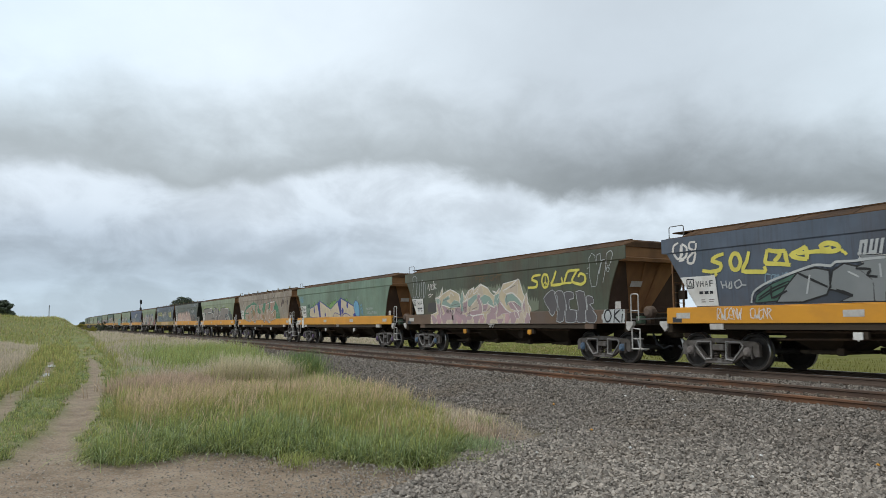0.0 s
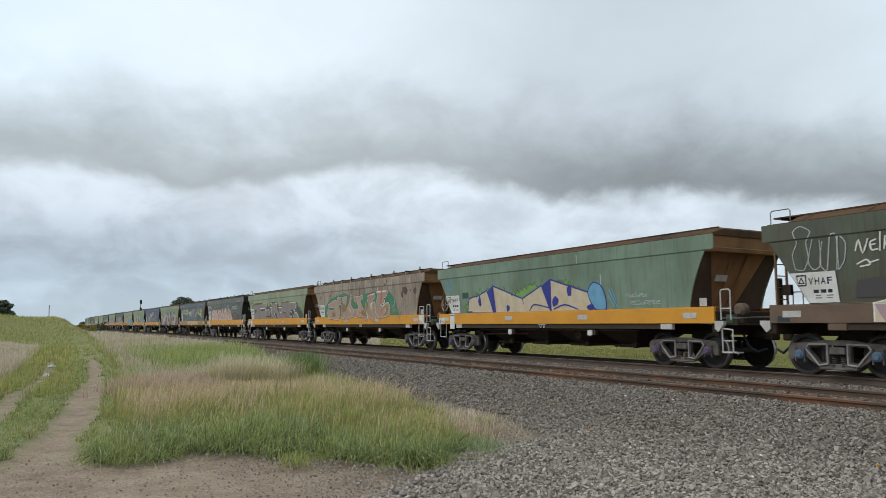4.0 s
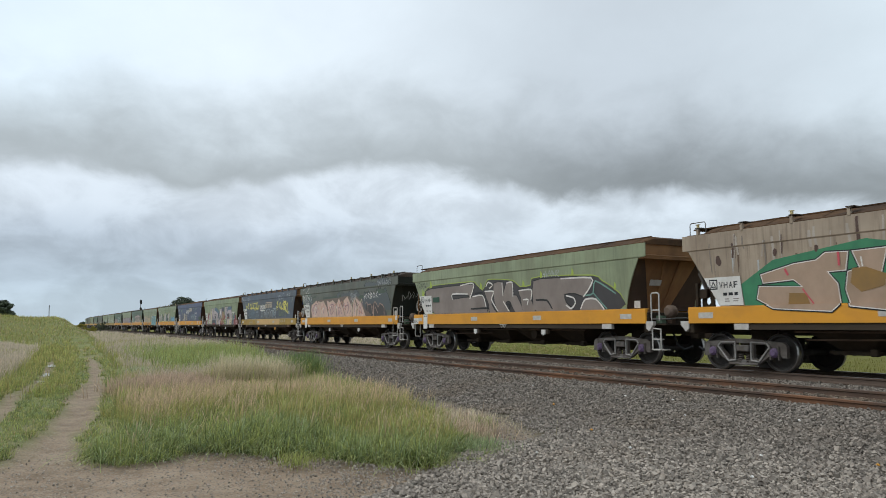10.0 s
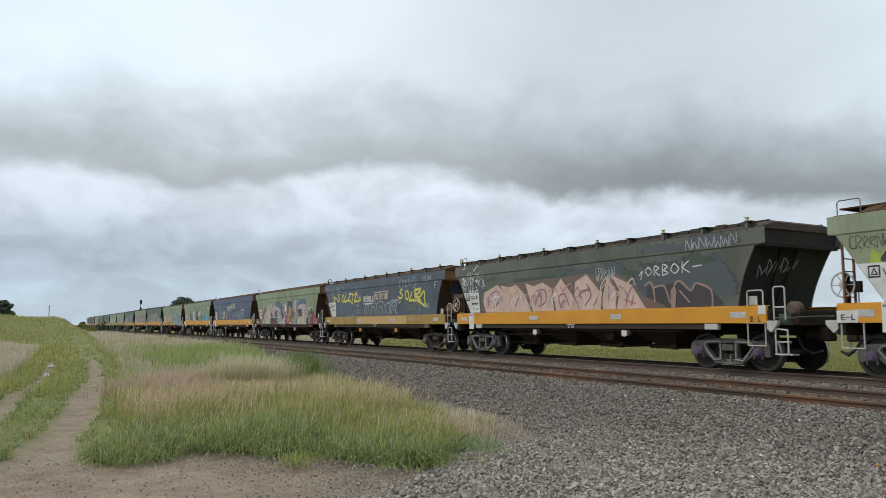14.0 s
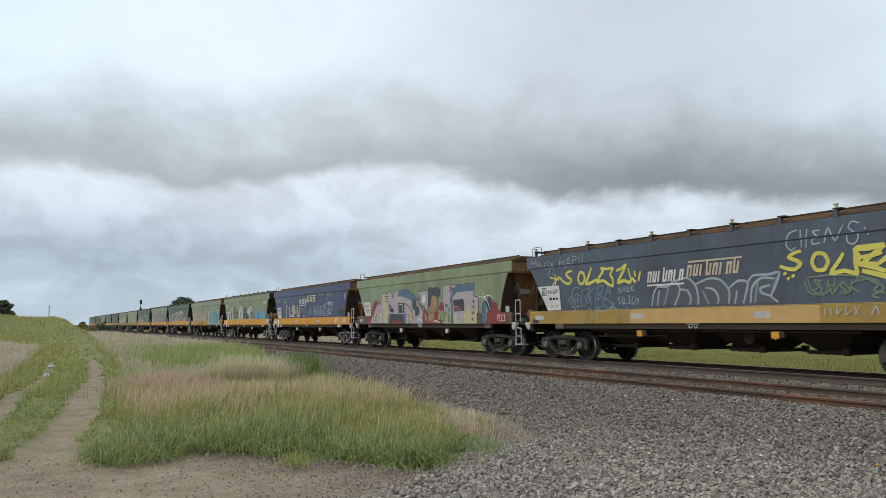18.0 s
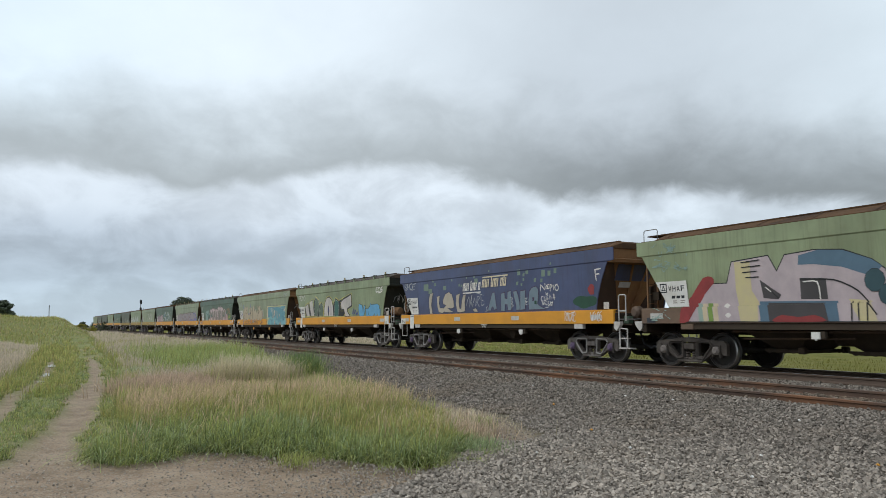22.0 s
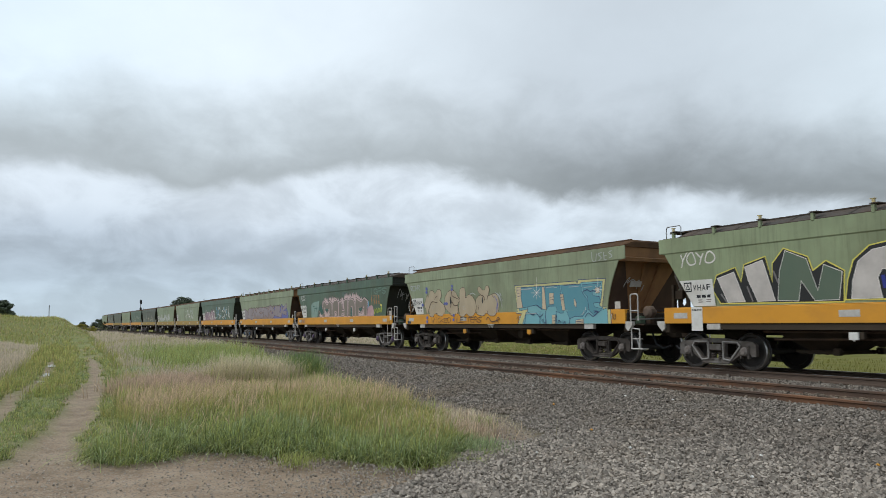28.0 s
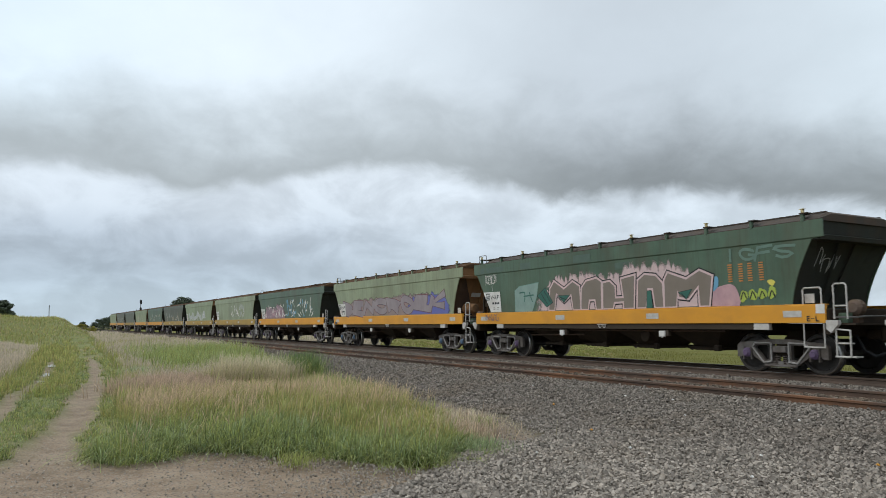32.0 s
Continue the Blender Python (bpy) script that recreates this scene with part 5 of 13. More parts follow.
    for sel, mat in ((shade < 0.40, G_LUSH), ((shade >= 0.40) & (shade < 0.62), G_BRIGHT), ((shade >= 0.62) & (shade < 0.74), G_SEED), (shade >= 0.74, G_OLIVE)):
        bx, by, away, tall = tufted(rng, x[sel], y[sel], 10, 0.09)
        d = np.hypot(bx, by)
        ok = grassy(bx, by) > rng.uniform(0.1, 0.7, len(bx))
        bx, by, away, tall, d = bx[ok], by[ok], away[ok], tall[ok], d[ok]
        h = tall * rng.uniform(0.04, 0.15, len(bx)) * (0.4 + 1.0 * clump_noise(bx, by, 0.7)) * np.clip(0.6 + d / 60, 0.6, 1.4)
        made.append(blades("turf", bx, by, h, rng.uniform(0.004, 0.008, len(bx)) * np.clip(d / 14, 0.8, 4), mat, rng, 0.9, 0.4, (0.12, 0.05), 0, away, True))
    # green turf between and beside the ruts close by
    x, y, r = scatter(rng, 15000, 9.6, 40.0, -10, 9)
    x, y, r = keep(grassy(x, y) * (1 - in_clump(x, y)) * (0.40 + 0.60 * clump_noise(x, y, 1.2)), x, y, r)
    kind = rng.uniform(0, 1, len(x)) * 0.7 + 0.3 * clump_noise(x, y, 0.6)
    for k, mat in ((kind < 0.34, G_LUSH), ((kind >= 0.34) & (kind < 0.52), G_BRIGHT), ((kind >= 0.52) & (kind < 0.72), G_SHADE), (kind >= 0.72, G_BLUE)):
        bx, by, away, tall = tufted(rng, x[k], y[k], 9, 0.07)
        ok = grassy(bx, by) > rng.uniform(0.15, 0.75, len(bx))
        bx, by, away, tall = bx[ok], by[ok], away[ok], tall[ok]
        d = np.hypot(bx, by)
        made.append(blades("turf", bx, by, tall * rng.uniform(0.03, 0.12, len(bx)) * (0.3 + 1.2 * clump_noise(bx, by, 1.0)), rng.uniform(0.006, 0.011, len(bx)) * np.clip(d / 16, 1, 2.2), mat, rng, 1.0, 0.5, (0.12, 0.05), 0, away, True))
    # tall seeding grass: the verge between track and railway, and the field beyond the far rut
    x, y, r = scatter(rng, 200000, 16.0, 130.0, -6, 24)
    a = polyline_dist(x, y, RUT_A)
    b = polyline_dist(x, y, RUT_B)
    right = smooth(0.5, 1.6, a) * (y > np.interp(-x, [0, 20, 36, 60, 110], [0.1, 1.3, 2.0, 2.6, 4.0])) * (x < -19.5)
    left = smooth(0.7, 1.5, b) * (y < np.interp(-x, [0, 20, 43, 70, 110], [-1.7, 0.1, 1.2, 2.1, 3.3]) - 0.4) * (x < -17) * smooth(-66, -50, x)
    p = (right * (0.2 + 0.85 * clump_noise(x, y, 0.35)) * (1 - 0.8 * np.exp(-((x + 30) / 7) ** 2 - ((y - 6.2) / 2.2) ** 2)) + 1.2 * left) * (1 - gravel_mask(x, y)) * np.clip(r / 34, 0.3, 1)
    x, y, r = keep(p, x, y, r)
    h = rng.uniform(0.22, 0.52, len(x)) * (0.65 + 0.6 * clump_noise(x, y, 0.6))
    made.append(blades("seed_grass", x, y, h, rng.uniform(0.005, 0.010, len(x)) * np.clip(r / 20, 0.8, 5), G_PINK, rng, 0.45, 0.3, (0.12, 0.10), 0.5, None, True))
    # green mixed through it
    x, y, r = scatter(rng, 190000, 17.0, 150.0, -6, 24)
    a = polyline_dist(x, y, RUT_A)
    p = grassy(x, y) * smooth(0.3, 1.0, a) * (0.3 + 0.7 * clump_noise(x, y, 0.45)) * (x < -19) * np.clip(r / 45, 0.2, 1)
    x, y, r = keep(p * 0.8, x, y, r)
    h = rng.uniform(0.16, 0.40, len(x)) * (0.7 + 0.5 * clump_noise(x, y, 0.9))
    sel = rng.uniform(0, 1, len(x)) < 0.6
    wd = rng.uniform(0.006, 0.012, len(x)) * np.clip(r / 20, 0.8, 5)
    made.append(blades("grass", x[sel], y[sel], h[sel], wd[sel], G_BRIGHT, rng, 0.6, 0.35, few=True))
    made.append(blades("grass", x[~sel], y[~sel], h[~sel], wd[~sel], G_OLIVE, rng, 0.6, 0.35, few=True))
    x, y, r = scatter(rng, 26000, 15.0, 27.0, 5, 32)
    x, y, r = keep((1 - in_clump(x, y)) * grassy(x, y) * smooth(0.4, 1.2, polyline_dist(x, y, RUT_A)) * (y > 1.5), x, y, r)
    sel = rng.uniform(0, 1, len(x)) < 0.35 + 0.5 * clump_noise(x, y)
    for k, mat, nm in ((sel, G_BRIGHT, "grass"), (~sel, G_SEED, "seed_grass")):
        bx, by, away, tall = tufted(rng, x[k], y[k], 4, 0.08)
        made.append(blades(nm, bx, by, tall * rng.uniform(0.12, 0.34, len(bx)), rng.uniform(0.005, 0.010, len(bx)), mat, rng, 0.8, 0.4, (0.12, 0.05), 0.2, away, True))
    # rank green growth at the foot of the ballast
    n = 40000
    x, y = rng.normal(-29.5, 4.5, n), rng.normal(6.0, 1.4, n)
    x, y = keep((1 - gravel_mask(x, y)) * (y > 3.6) * (0.25 + 0.75 * clump_noise(x, y, 0.7)), x, y)
    sel = rng.uniform(0, 1, len(x)) < 0.35 + 0.4 * clump_noise(x, y, 1.1)
    for k, mat in ((sel, G_RANK), (~sel, G_LUSH)):
        made.append(blades("rank_grass", x[k], y[k], rng.uniform(0.22, 0.80, k.sum()) * (0.45 + 0.8 * clump_noise(x[k], y[k], 0.9)), rng.uniform(0.010, 0.022, k.sum()), mat, rng, 0.6, 0.35, few=True))
    # straw tussock, dark tuft and the dead stalks at the clump's end
    for nm, cx, cy, s, n, h0, h1, m, wd, ln_ in (("tussock", -18.6, 4.3, 0.42, 1100, 0.45, 1.0, G_STRAW, 0.011, 0.6), ("tussock", -18.4, 5.0, 0.45, 1000, 0.45, 0.95, G_STRAW, 0.011, 0.6), ("tussock", -18.9, 4.6, 0.5, 700, 0.3, 0.7, G_BRIGHT, 0.012, 0.6), ("tussock", -19.3, 5.75, 0.35, 700, 0.35, 0.7, G_DRY, 0.011, 0.6),
                                                 ("tuft", -19.8, 6.45, 0.34, 1300, 0.35, 0.95, G_DEEP, 0.012, 0.6), ("tuft", -19.7, 6.35, 0.40, 700, 0.3, 0.8, G_BRIGHT, 0.012, 0.6), ("tuft", -20.2, 5.5, 0.25, 900, 0.35, 0.7, G_DEEP, 0.013, 0.5), ("tuft", -24.8, 2.9, 0.35, 900, 0.2, 0.38, G_BLUE, 0.014, 0.5),
                                                 ("dead_stalks", -9.1, 5.35, 0.30, 700, 0.12, 0.38, G_DRY, 0.006, 0.8), ("dead_stalks", -9.4, 5.55, 0.35, 350, 0.12, 0.34, G_STRAW, 0.006, 0.8), ("dead_stalks", -8.6, 5.25, 0.2, 200, 0.10, 0.30, G_DRY, 0.006, 0.8), ("dead_stalks", -10.6, 5.8, 0.5, 700, 0.08, 0.24, G_DRY, 0.006, 0.9),
                                                 ("tuft", -9.45, 5.8, 0.15, 350, 0.10, 0.24, G_BRIGHT, 0.007, 0.7), ("tuft", -9.5, 5.82, 0.12, 250, 0.08, 0.18, G_DEEP, 0.007, 0.7), ("tuft", -8.05, 4.9, 0.25, 700, 0.10, 0.22, G_BLUE, 0.006, 0.7),
                                                 ("tuft", -8.3, 2.65, 0.14, 300, 0.06, 0.16, G_BRIGHT, 0.006, 0.8)):
        x, y = rng.normal(cx, s, n), rng.normal(cy, s * 0.7, n)
        made.append(blades(nm, x, y, rng.uniform(h0, h1, n), rng.uniform(0.7, 1.3, n) * wd, m, rng, ln_, 0.35))
    # the paddock on the far side of the line
    x, y, r = scatter(rng, 90000, 20, 140, 5, 66)
    x, y, r = keep((y - curve_shift(x) > 18.2) * (y < 34) * np.clip(r / 45, 0.3, 1), x, y, r)
    made.append(blades("paddock_grass", x, y, rng.uniform(0.06, 0.16, len(x)) * (0.6 + 0.8 * clump_noise(x, y, 0.4)), rng.uniform(0.010, 0.018, len(x)) * np.clip(r / 40, 1, 3), G_FIELD, rng, 0.35, 0.3, few=True))
    # the low bank beside the track
    x, y, r = scatter(rng, 60000, 40, 150, -7, 9)
    x, y, r = keep((ground_z(x, y) > 0.1) * np.clip(r / 70, 0.3, 1), x, y, r)
    sel = rng.uniform(0, 1, len(x)) < 0.30 + 0.5 * clump_noise(x, y, 0.2)
    made.append(blades("bank_grass", x[sel], y[sel], rng.uniform(0.06, 0.18, sel.sum()), rng.uniform(0.03, 0.06, sel.sum()), G_LUSH, rng, 1.2, 0.3, few=True))
    made.append(blades("bank_grass", x[~sel], y[~sel], rng.uniform(0.06, 0.22, (~sel).sum()), rng.uniform(0.02, 0.045, (~sel).sum()), G_SEED, rng, 1.2, 0.3, few=True))
    labels = {"grass": "long green grass growing in a thick clump", "seed_grass": "tall grass with pale pinkish seed heads", "dry_grass": "dry reddish brown grass at the clump's edge",
              "turf": "short rough green turf beside the wheel ruts", "rank_grass": "rank bright green grass beside the ballast", "tussock": "pale straw tussock of dead grass",
              "tuft": "small green tuft of grass by the ballast", "dead_stalks": "dead brown stalks at the ballast's edge", "paddock_grass": "green paddock grass beyond the railway",
              "bank_grass": "mixed green and tan grass on the bank"}
    for ob in made:
        tagged(ob, labels[ob.name.split(".")[0]], "grass", kind="stuff")


build_grass()

M_BARK = material("grey_bark", (0.11, 0.085, 0.065), 0.9, 0, (0.06, 0.045, 0.035), 2.0, 0.7, bump=0.3)
M_LEAF = material("dark_foliage", (0.066, 0.082, 0.048), 0.7, 0, (0.045, 0.057, 0.034), 0.5, 0.7, island=0.4)
M_GORSE = material("yellow_bush_flowers", (0.30, 0.25, 0.04), 0.8, 0, (0.15, 0.16, 0.035), 1.2, 0.8, island=0.4)
# muddy water whose base colour is raised to stand in for reflected sky
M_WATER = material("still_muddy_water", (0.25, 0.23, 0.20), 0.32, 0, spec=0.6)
M_MAST = material("galvanised_steel", (0.20, 0.20, 0.20), 0.5, 0.5, (0.12, 0.12, 0.12), 3.0, 0.5)


def tree(x, y, z, height, spread, seed, label, clumps=26, leaves=70, mat=M_LEAF, size=0.45, name="tree", low=0.35):
    """A tapered trunk with limbs, and a crown of many leaves gathered in uneven clumps."""
    rng = np.random.default_rng(seed)
    t = new(name)
    t.location = (x, y, z)
    bm = bmesh.new()
    base = bmesh.ops.create_cone(bm, cap_ends=True, segments=9, radius1=height * 0.045, radius2=height * 0.02, depth=height * 0.6, matrix=Matrix.Translation((0, 0, height * 0.3)))
    cs = []
    for i in range(clumps):
        a, k = rng.uniform(0, 2 * np.pi), rng.uniform(0.05, 1) ** 0.6
        h = rng.uniform(low, 1.0)
        wide = math.sqrt(max(1 - ((h - low) / (1 - low)) ** 2.2, 0.05))
        cs.append((math.cos(a) * k * spread * wide, math.sin(a) * k * spread * wide, h * height * 0.95))
    for c in cs[:8]:
        rod(bm, (0, 0, height * rng.uniform(0.25, 0.5)), c, height * 0.011, 5)
    part("trunk", bm, M_BARK, t)
    n = clumps * leaves
    cen = np.repeat(np.array(cs), leaves, 0)
    d = rng.normal(size=(n, 3))
    d /= np.linalg.norm(d, axis=1)[:, None]
    rad = spread * 0.30 * rng.uniform(0.35, 1.0, n) ** 0.5
    p = cen + d * rad[:, None] * np.array([1, 1, 0.7])
    u = np.cross(d, rng.normal(size=(n, 3)))
    u /= np.linalg.norm(u, axis=1)[:, None]
    w = np.cross(d, u)
    s = size * rng.uniform(0.5, 1.3, n)[:, None]
    v = np.stack([p - u * s * 0.5, p + w * s * 0.3, p + u * s * 0.5, p - w * s * 0.3 + d * s * 0.2], 1).reshape(-1, 3)
    crown = heap("crown", v, np.arange(n * 4).reshape(-1, 4), np.zeros((0, 3), int), mat)
    crown.parent = t
    return tagged(t, label, "bush" if name == "bush" else "tree")


def build_distance():
    tree(-412, -13.5, 0.5, 12.4, 5.0, 1, "dark spreading gum tree on the skyline", 60, 150, size=0.8)
    tree(-420, -22, 0.5, 11.8, 6.5, 2, "dark spreading gum tree on the skyline", 60, 150, size=0.8)
    tree(-424, 71, -0.6, 16.8, 8.0, 3, "broad dark tree behind the railway", 70, 130, size=0.8, low=0.45)
    for i, (x, y, h, s) in enumerate(((-599, 31.5, 4.0, 3), (-598, 41, 5.5, 4.5), (-598, 46, 7, 5.5), (-597, 52, 9, 6.5), (-596, 59, 10.5, 7), (-595, 68, 11.5, 8), (-594, 80, 11, 8), (-593, 92, 10, 8))):
        tree(x, y, -0.6, h, s, 10 + i, "distant dark tree beyond the railway", 24, 70, size=0.9, low=0.15)
    tree(-112, 5.6, 0.05, 1.1, 1.1, 30, "low yellow-flowering bush beside the track", 16, 60, M_GORSE, 0.16, "bush", 0.15)
    tree(-121, 7.6, -0.1, 0.9, 0.8, 31, "low yellow-flowering bush beside the track", 14, 60, M_GORSE, 0.16, "bush", 0.15)
    tree(-150, 11.2, -0.3, 2.0, 1.3, 32, "small dark bush beside the railway", 14, 50, M_LEAF, 0.2, "bush", 0.15)
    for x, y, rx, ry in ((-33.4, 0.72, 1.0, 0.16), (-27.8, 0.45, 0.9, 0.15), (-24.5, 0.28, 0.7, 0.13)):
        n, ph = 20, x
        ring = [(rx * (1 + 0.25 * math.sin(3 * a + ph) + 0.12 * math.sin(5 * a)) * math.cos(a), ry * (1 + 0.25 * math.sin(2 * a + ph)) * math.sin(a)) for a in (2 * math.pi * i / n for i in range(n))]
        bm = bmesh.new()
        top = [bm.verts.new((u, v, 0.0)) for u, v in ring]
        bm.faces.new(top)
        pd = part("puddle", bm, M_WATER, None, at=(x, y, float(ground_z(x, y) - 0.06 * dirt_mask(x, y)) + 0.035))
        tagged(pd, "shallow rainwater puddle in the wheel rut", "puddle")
    # colour-light signal on its post beyond the line
    sg = new("railway_signal")
    sg.location = (-169, 19.7, -0.6)
    bm = bmesh.new()
    rod(bm, (0, 0, 0), (0, 0, 6.8), 0.08, 10)
    part("post", bm, M_MAST, sg)
    for z in (4.95, 6.6):
        v, f = lathe([(0.0, -0.06), (0.28, -0.06), (0.30, -0.02), (0.30, 0.02), (0.28, 0.06), (0.0, 0.06)], 20)
        me = mesh_from("backing_disc", [(p[1], p[0] * 0.75, p[2] + (0.2 if p[2] > 0 else -0.2)) for p in v], f, (M_BLACK,))
        disc = part("backing_disc", me, None, sg, "black oval signal backing", (0.2, 0, z))
        for dz in (-0.22, 0.22):
            bm = bmesh.new()
            rod(bm, (0, 0, dz), (0.28, 0, dz), 0.10, 10)
            part("lamp_hood", bm, M_BLACK, disc)
    part("ladder", tube([(-0.25, 0, 0.0), (-0.2, 0, 6.6)], 0.03, 6), M_MAST, sg)
    tagged(sg, "two-headed black railway signal on a grey post", "signal")
    # slim mast on the skyline
    ms = new("radio_mast")
    ms.location = (-800, 12, 0)
    for a in range(3):
        bm = bmesh.new()
        c, s = math.cos(a * 2.094), math.sin(a * 2.094)
        rod(bm, (0.5 * c, 0.5 * s, 0), (0.28 * c, 0.28 * s, 20), 0.10, 5)
        part("mast_leg", bm, M_MAST, ms)
    for k in range(12):
        bm = bmesh.new()
        for a in range(3):
            p = [(0.45 * math.cos((a + j) * 2.094), 0.45 * math.sin((a + j) * 2.094), 1.6 * k + 1.6 * j) for j in range(2)]
            rod(bm, p[0], p[1], 0.05, 4)
        part("lattice", bm, M_MAST, ms)
    tagged(ms, "slim grey lattice mast on the skyline", "mast")


build_distance()

# ---------------------------------------------------------------- paint on the wagons: data panels, lettering and graffiti
from mathutils.geometry import tessellate_polygon

GLYPHS, PAINTS = {}, {}


def glyph(ch, fat):
    """A letter of the built-in font as flat points and faces, scaled so that the plain letter fills a unit square."""
    if (ch, fat) in GLYPHS:
        return GLYPHS[ch, fat]
    cu = bpy.data.curves.new("letter", "FONT")
    cu.body, cu.size, cu.resolution_u = ch, 1.0, 3
    ob = bpy.data.objects.new("letter", cu)
    me = bpy.data.meshes.new_from_object(ob)
    pts = np.array([v.co[:2] for v in me.vertices])
    lo, hi = pts.min(0), pts.max(0)
    bpy.data.meshes.remove(me)
    cu.offset = fat
    ob.data = cu
    me = bpy.data.meshes.new_from_object(ob)
    v = np.array([p.co[:2] for p in me.vertices])
    size = np.maximum(hi - lo, (0.22, 0.25))
    v = (v - (lo + hi) / 2) / size
    f = [tuple(p.vertices) for p in me.polygons]
    bpy.data.meshes.remove(me)
    bpy.data.objects.remove(ob)
    bpy.data.curves.remove(cu)
    GLYPHS[ch, fat] = (v, f)
    return v, f


def paint(a, b=None, scale=3.0):
    """Spray paint of one or two colours."""
    key = (a, b, scale)
    a = tuple(min(c * k, 0.8) for c, k in zip(a, (1.20, 1.13, 1.04)))
    b = b and tuple(c * k for c, k in zip(b, (1.06, 1.0, 0.93)))
    if key not in PAINTS:
        b2 = b or tuple(c * 0.72 for c in a)
        PAINTS[key] = material("spray_paint", a, 0.42, 0, b2, scale, 0.8, (1, 1, 0.8), 0.05, 30)
    return PAINTS[key]


def side_depth(z, band):
    if band == 0:
        return W
    return float(np.interp(z, [1.45, Z_CREASE - 0.015], [1.345, 1.395])) if band == 1 else 1.415


def on_side(name, verts, faces, mat, wagon, layer, label="", cover=None):
    """Lays a flat drawing (x along the wagon, z up) on the near side, following sill, side sheet and top band."""
    out_v, out_f, out_c = [], [], []
    lim = ((1.09, Z_SILL1), (Z_SILL1 + 0.003, Z_CREASE - 0.018), (Z_CREASE + 0.018, Z_TOP))
    zs = [v[1] for v in verts]
    for band, (lo, hi) in enumerate(lim):
        if max(zs) < lo or min(zs) > hi:
            continue
        bm = bmesh.new()
        lay = bm.verts.layers.float.new("cover")
        vs = [bm.verts.new((x, 0, z)) for x, z in verts]
        for v, c in zip(vs, cover or ()):
            v[lay] = c
        for f in faces:
            try:
                bm.faces.new([vs[i] for i in f])
            except ValueError:
                pass
        for z, nrm in ((lo, -1), (hi, 1)):
            geom = list(bm.verts) + list(bm.edges) + list(bm.faces)
            bmesh.ops.bisect_plane(bm, geom=geom, dist=1e-5, plane_co=(0, 0, z), plane_no=(0, 0, nrm), clear_outer=True)
        bm.verts.ensure_lookup_table()
        bm.verts.index_update()
        o = len(out_v)
        eps = 0.0045 + 0.0022 * layer
        for v in bm.verts:
            x = v.co.x
            if band == 1:
                x = min(max(x, trail_x(v.co.z) + 0.01), lead_x(v.co.z) - 0.01)
            else:
                x = min(max(x, -HALF + 0.01), HALF - 0.01)
            out_c.append(v[lay])
            out_v.append((x, -side_depth(v.co.z, band) - eps, v.co.z))
        for f in bm.faces:
            idx = [o + v.index for v in f.verts]
            out_f.append(idx if f.normal.y < 0 else idx[::-1])
        bm.free()
    if out_f:
        me = mesh_from(name, out_v, out_f)
        if cover:
            me.attributes.new("cover", "FLOAT", "POINT").data.foreach_set("value", out_c)
        return part(name, me, mat, wagon, label)


def stencil(wagon, text, x0, x1, z0, z1, mat, layer, name="panel_letter"):
    """Plain printed letters."""
    cell = (x1 - x0) / len(text)
    for i, ch in enumerate(text):
        v, f = glyph(ch, 0.015)
        p = v * np.array([cell * 0.72, (z1 - z0) * (0.2 if ch == "-" else 1.0)]) + np.array([x0 + cell * (i + 0.5), (z0 + z1) / 2])
        on_side(name, [tuple(q) for q in p], f, mat, wagon, layer)


def bow(cx, cy, rx, ry, a0, a1, n=9):
    return [(cx + rx * math.cos(radians(a0 + (a1 - a0) * i / n)), cy + ry * math.sin(radians(a0 + (a1 - a0) * i / n))) for i in range(n + 1)]


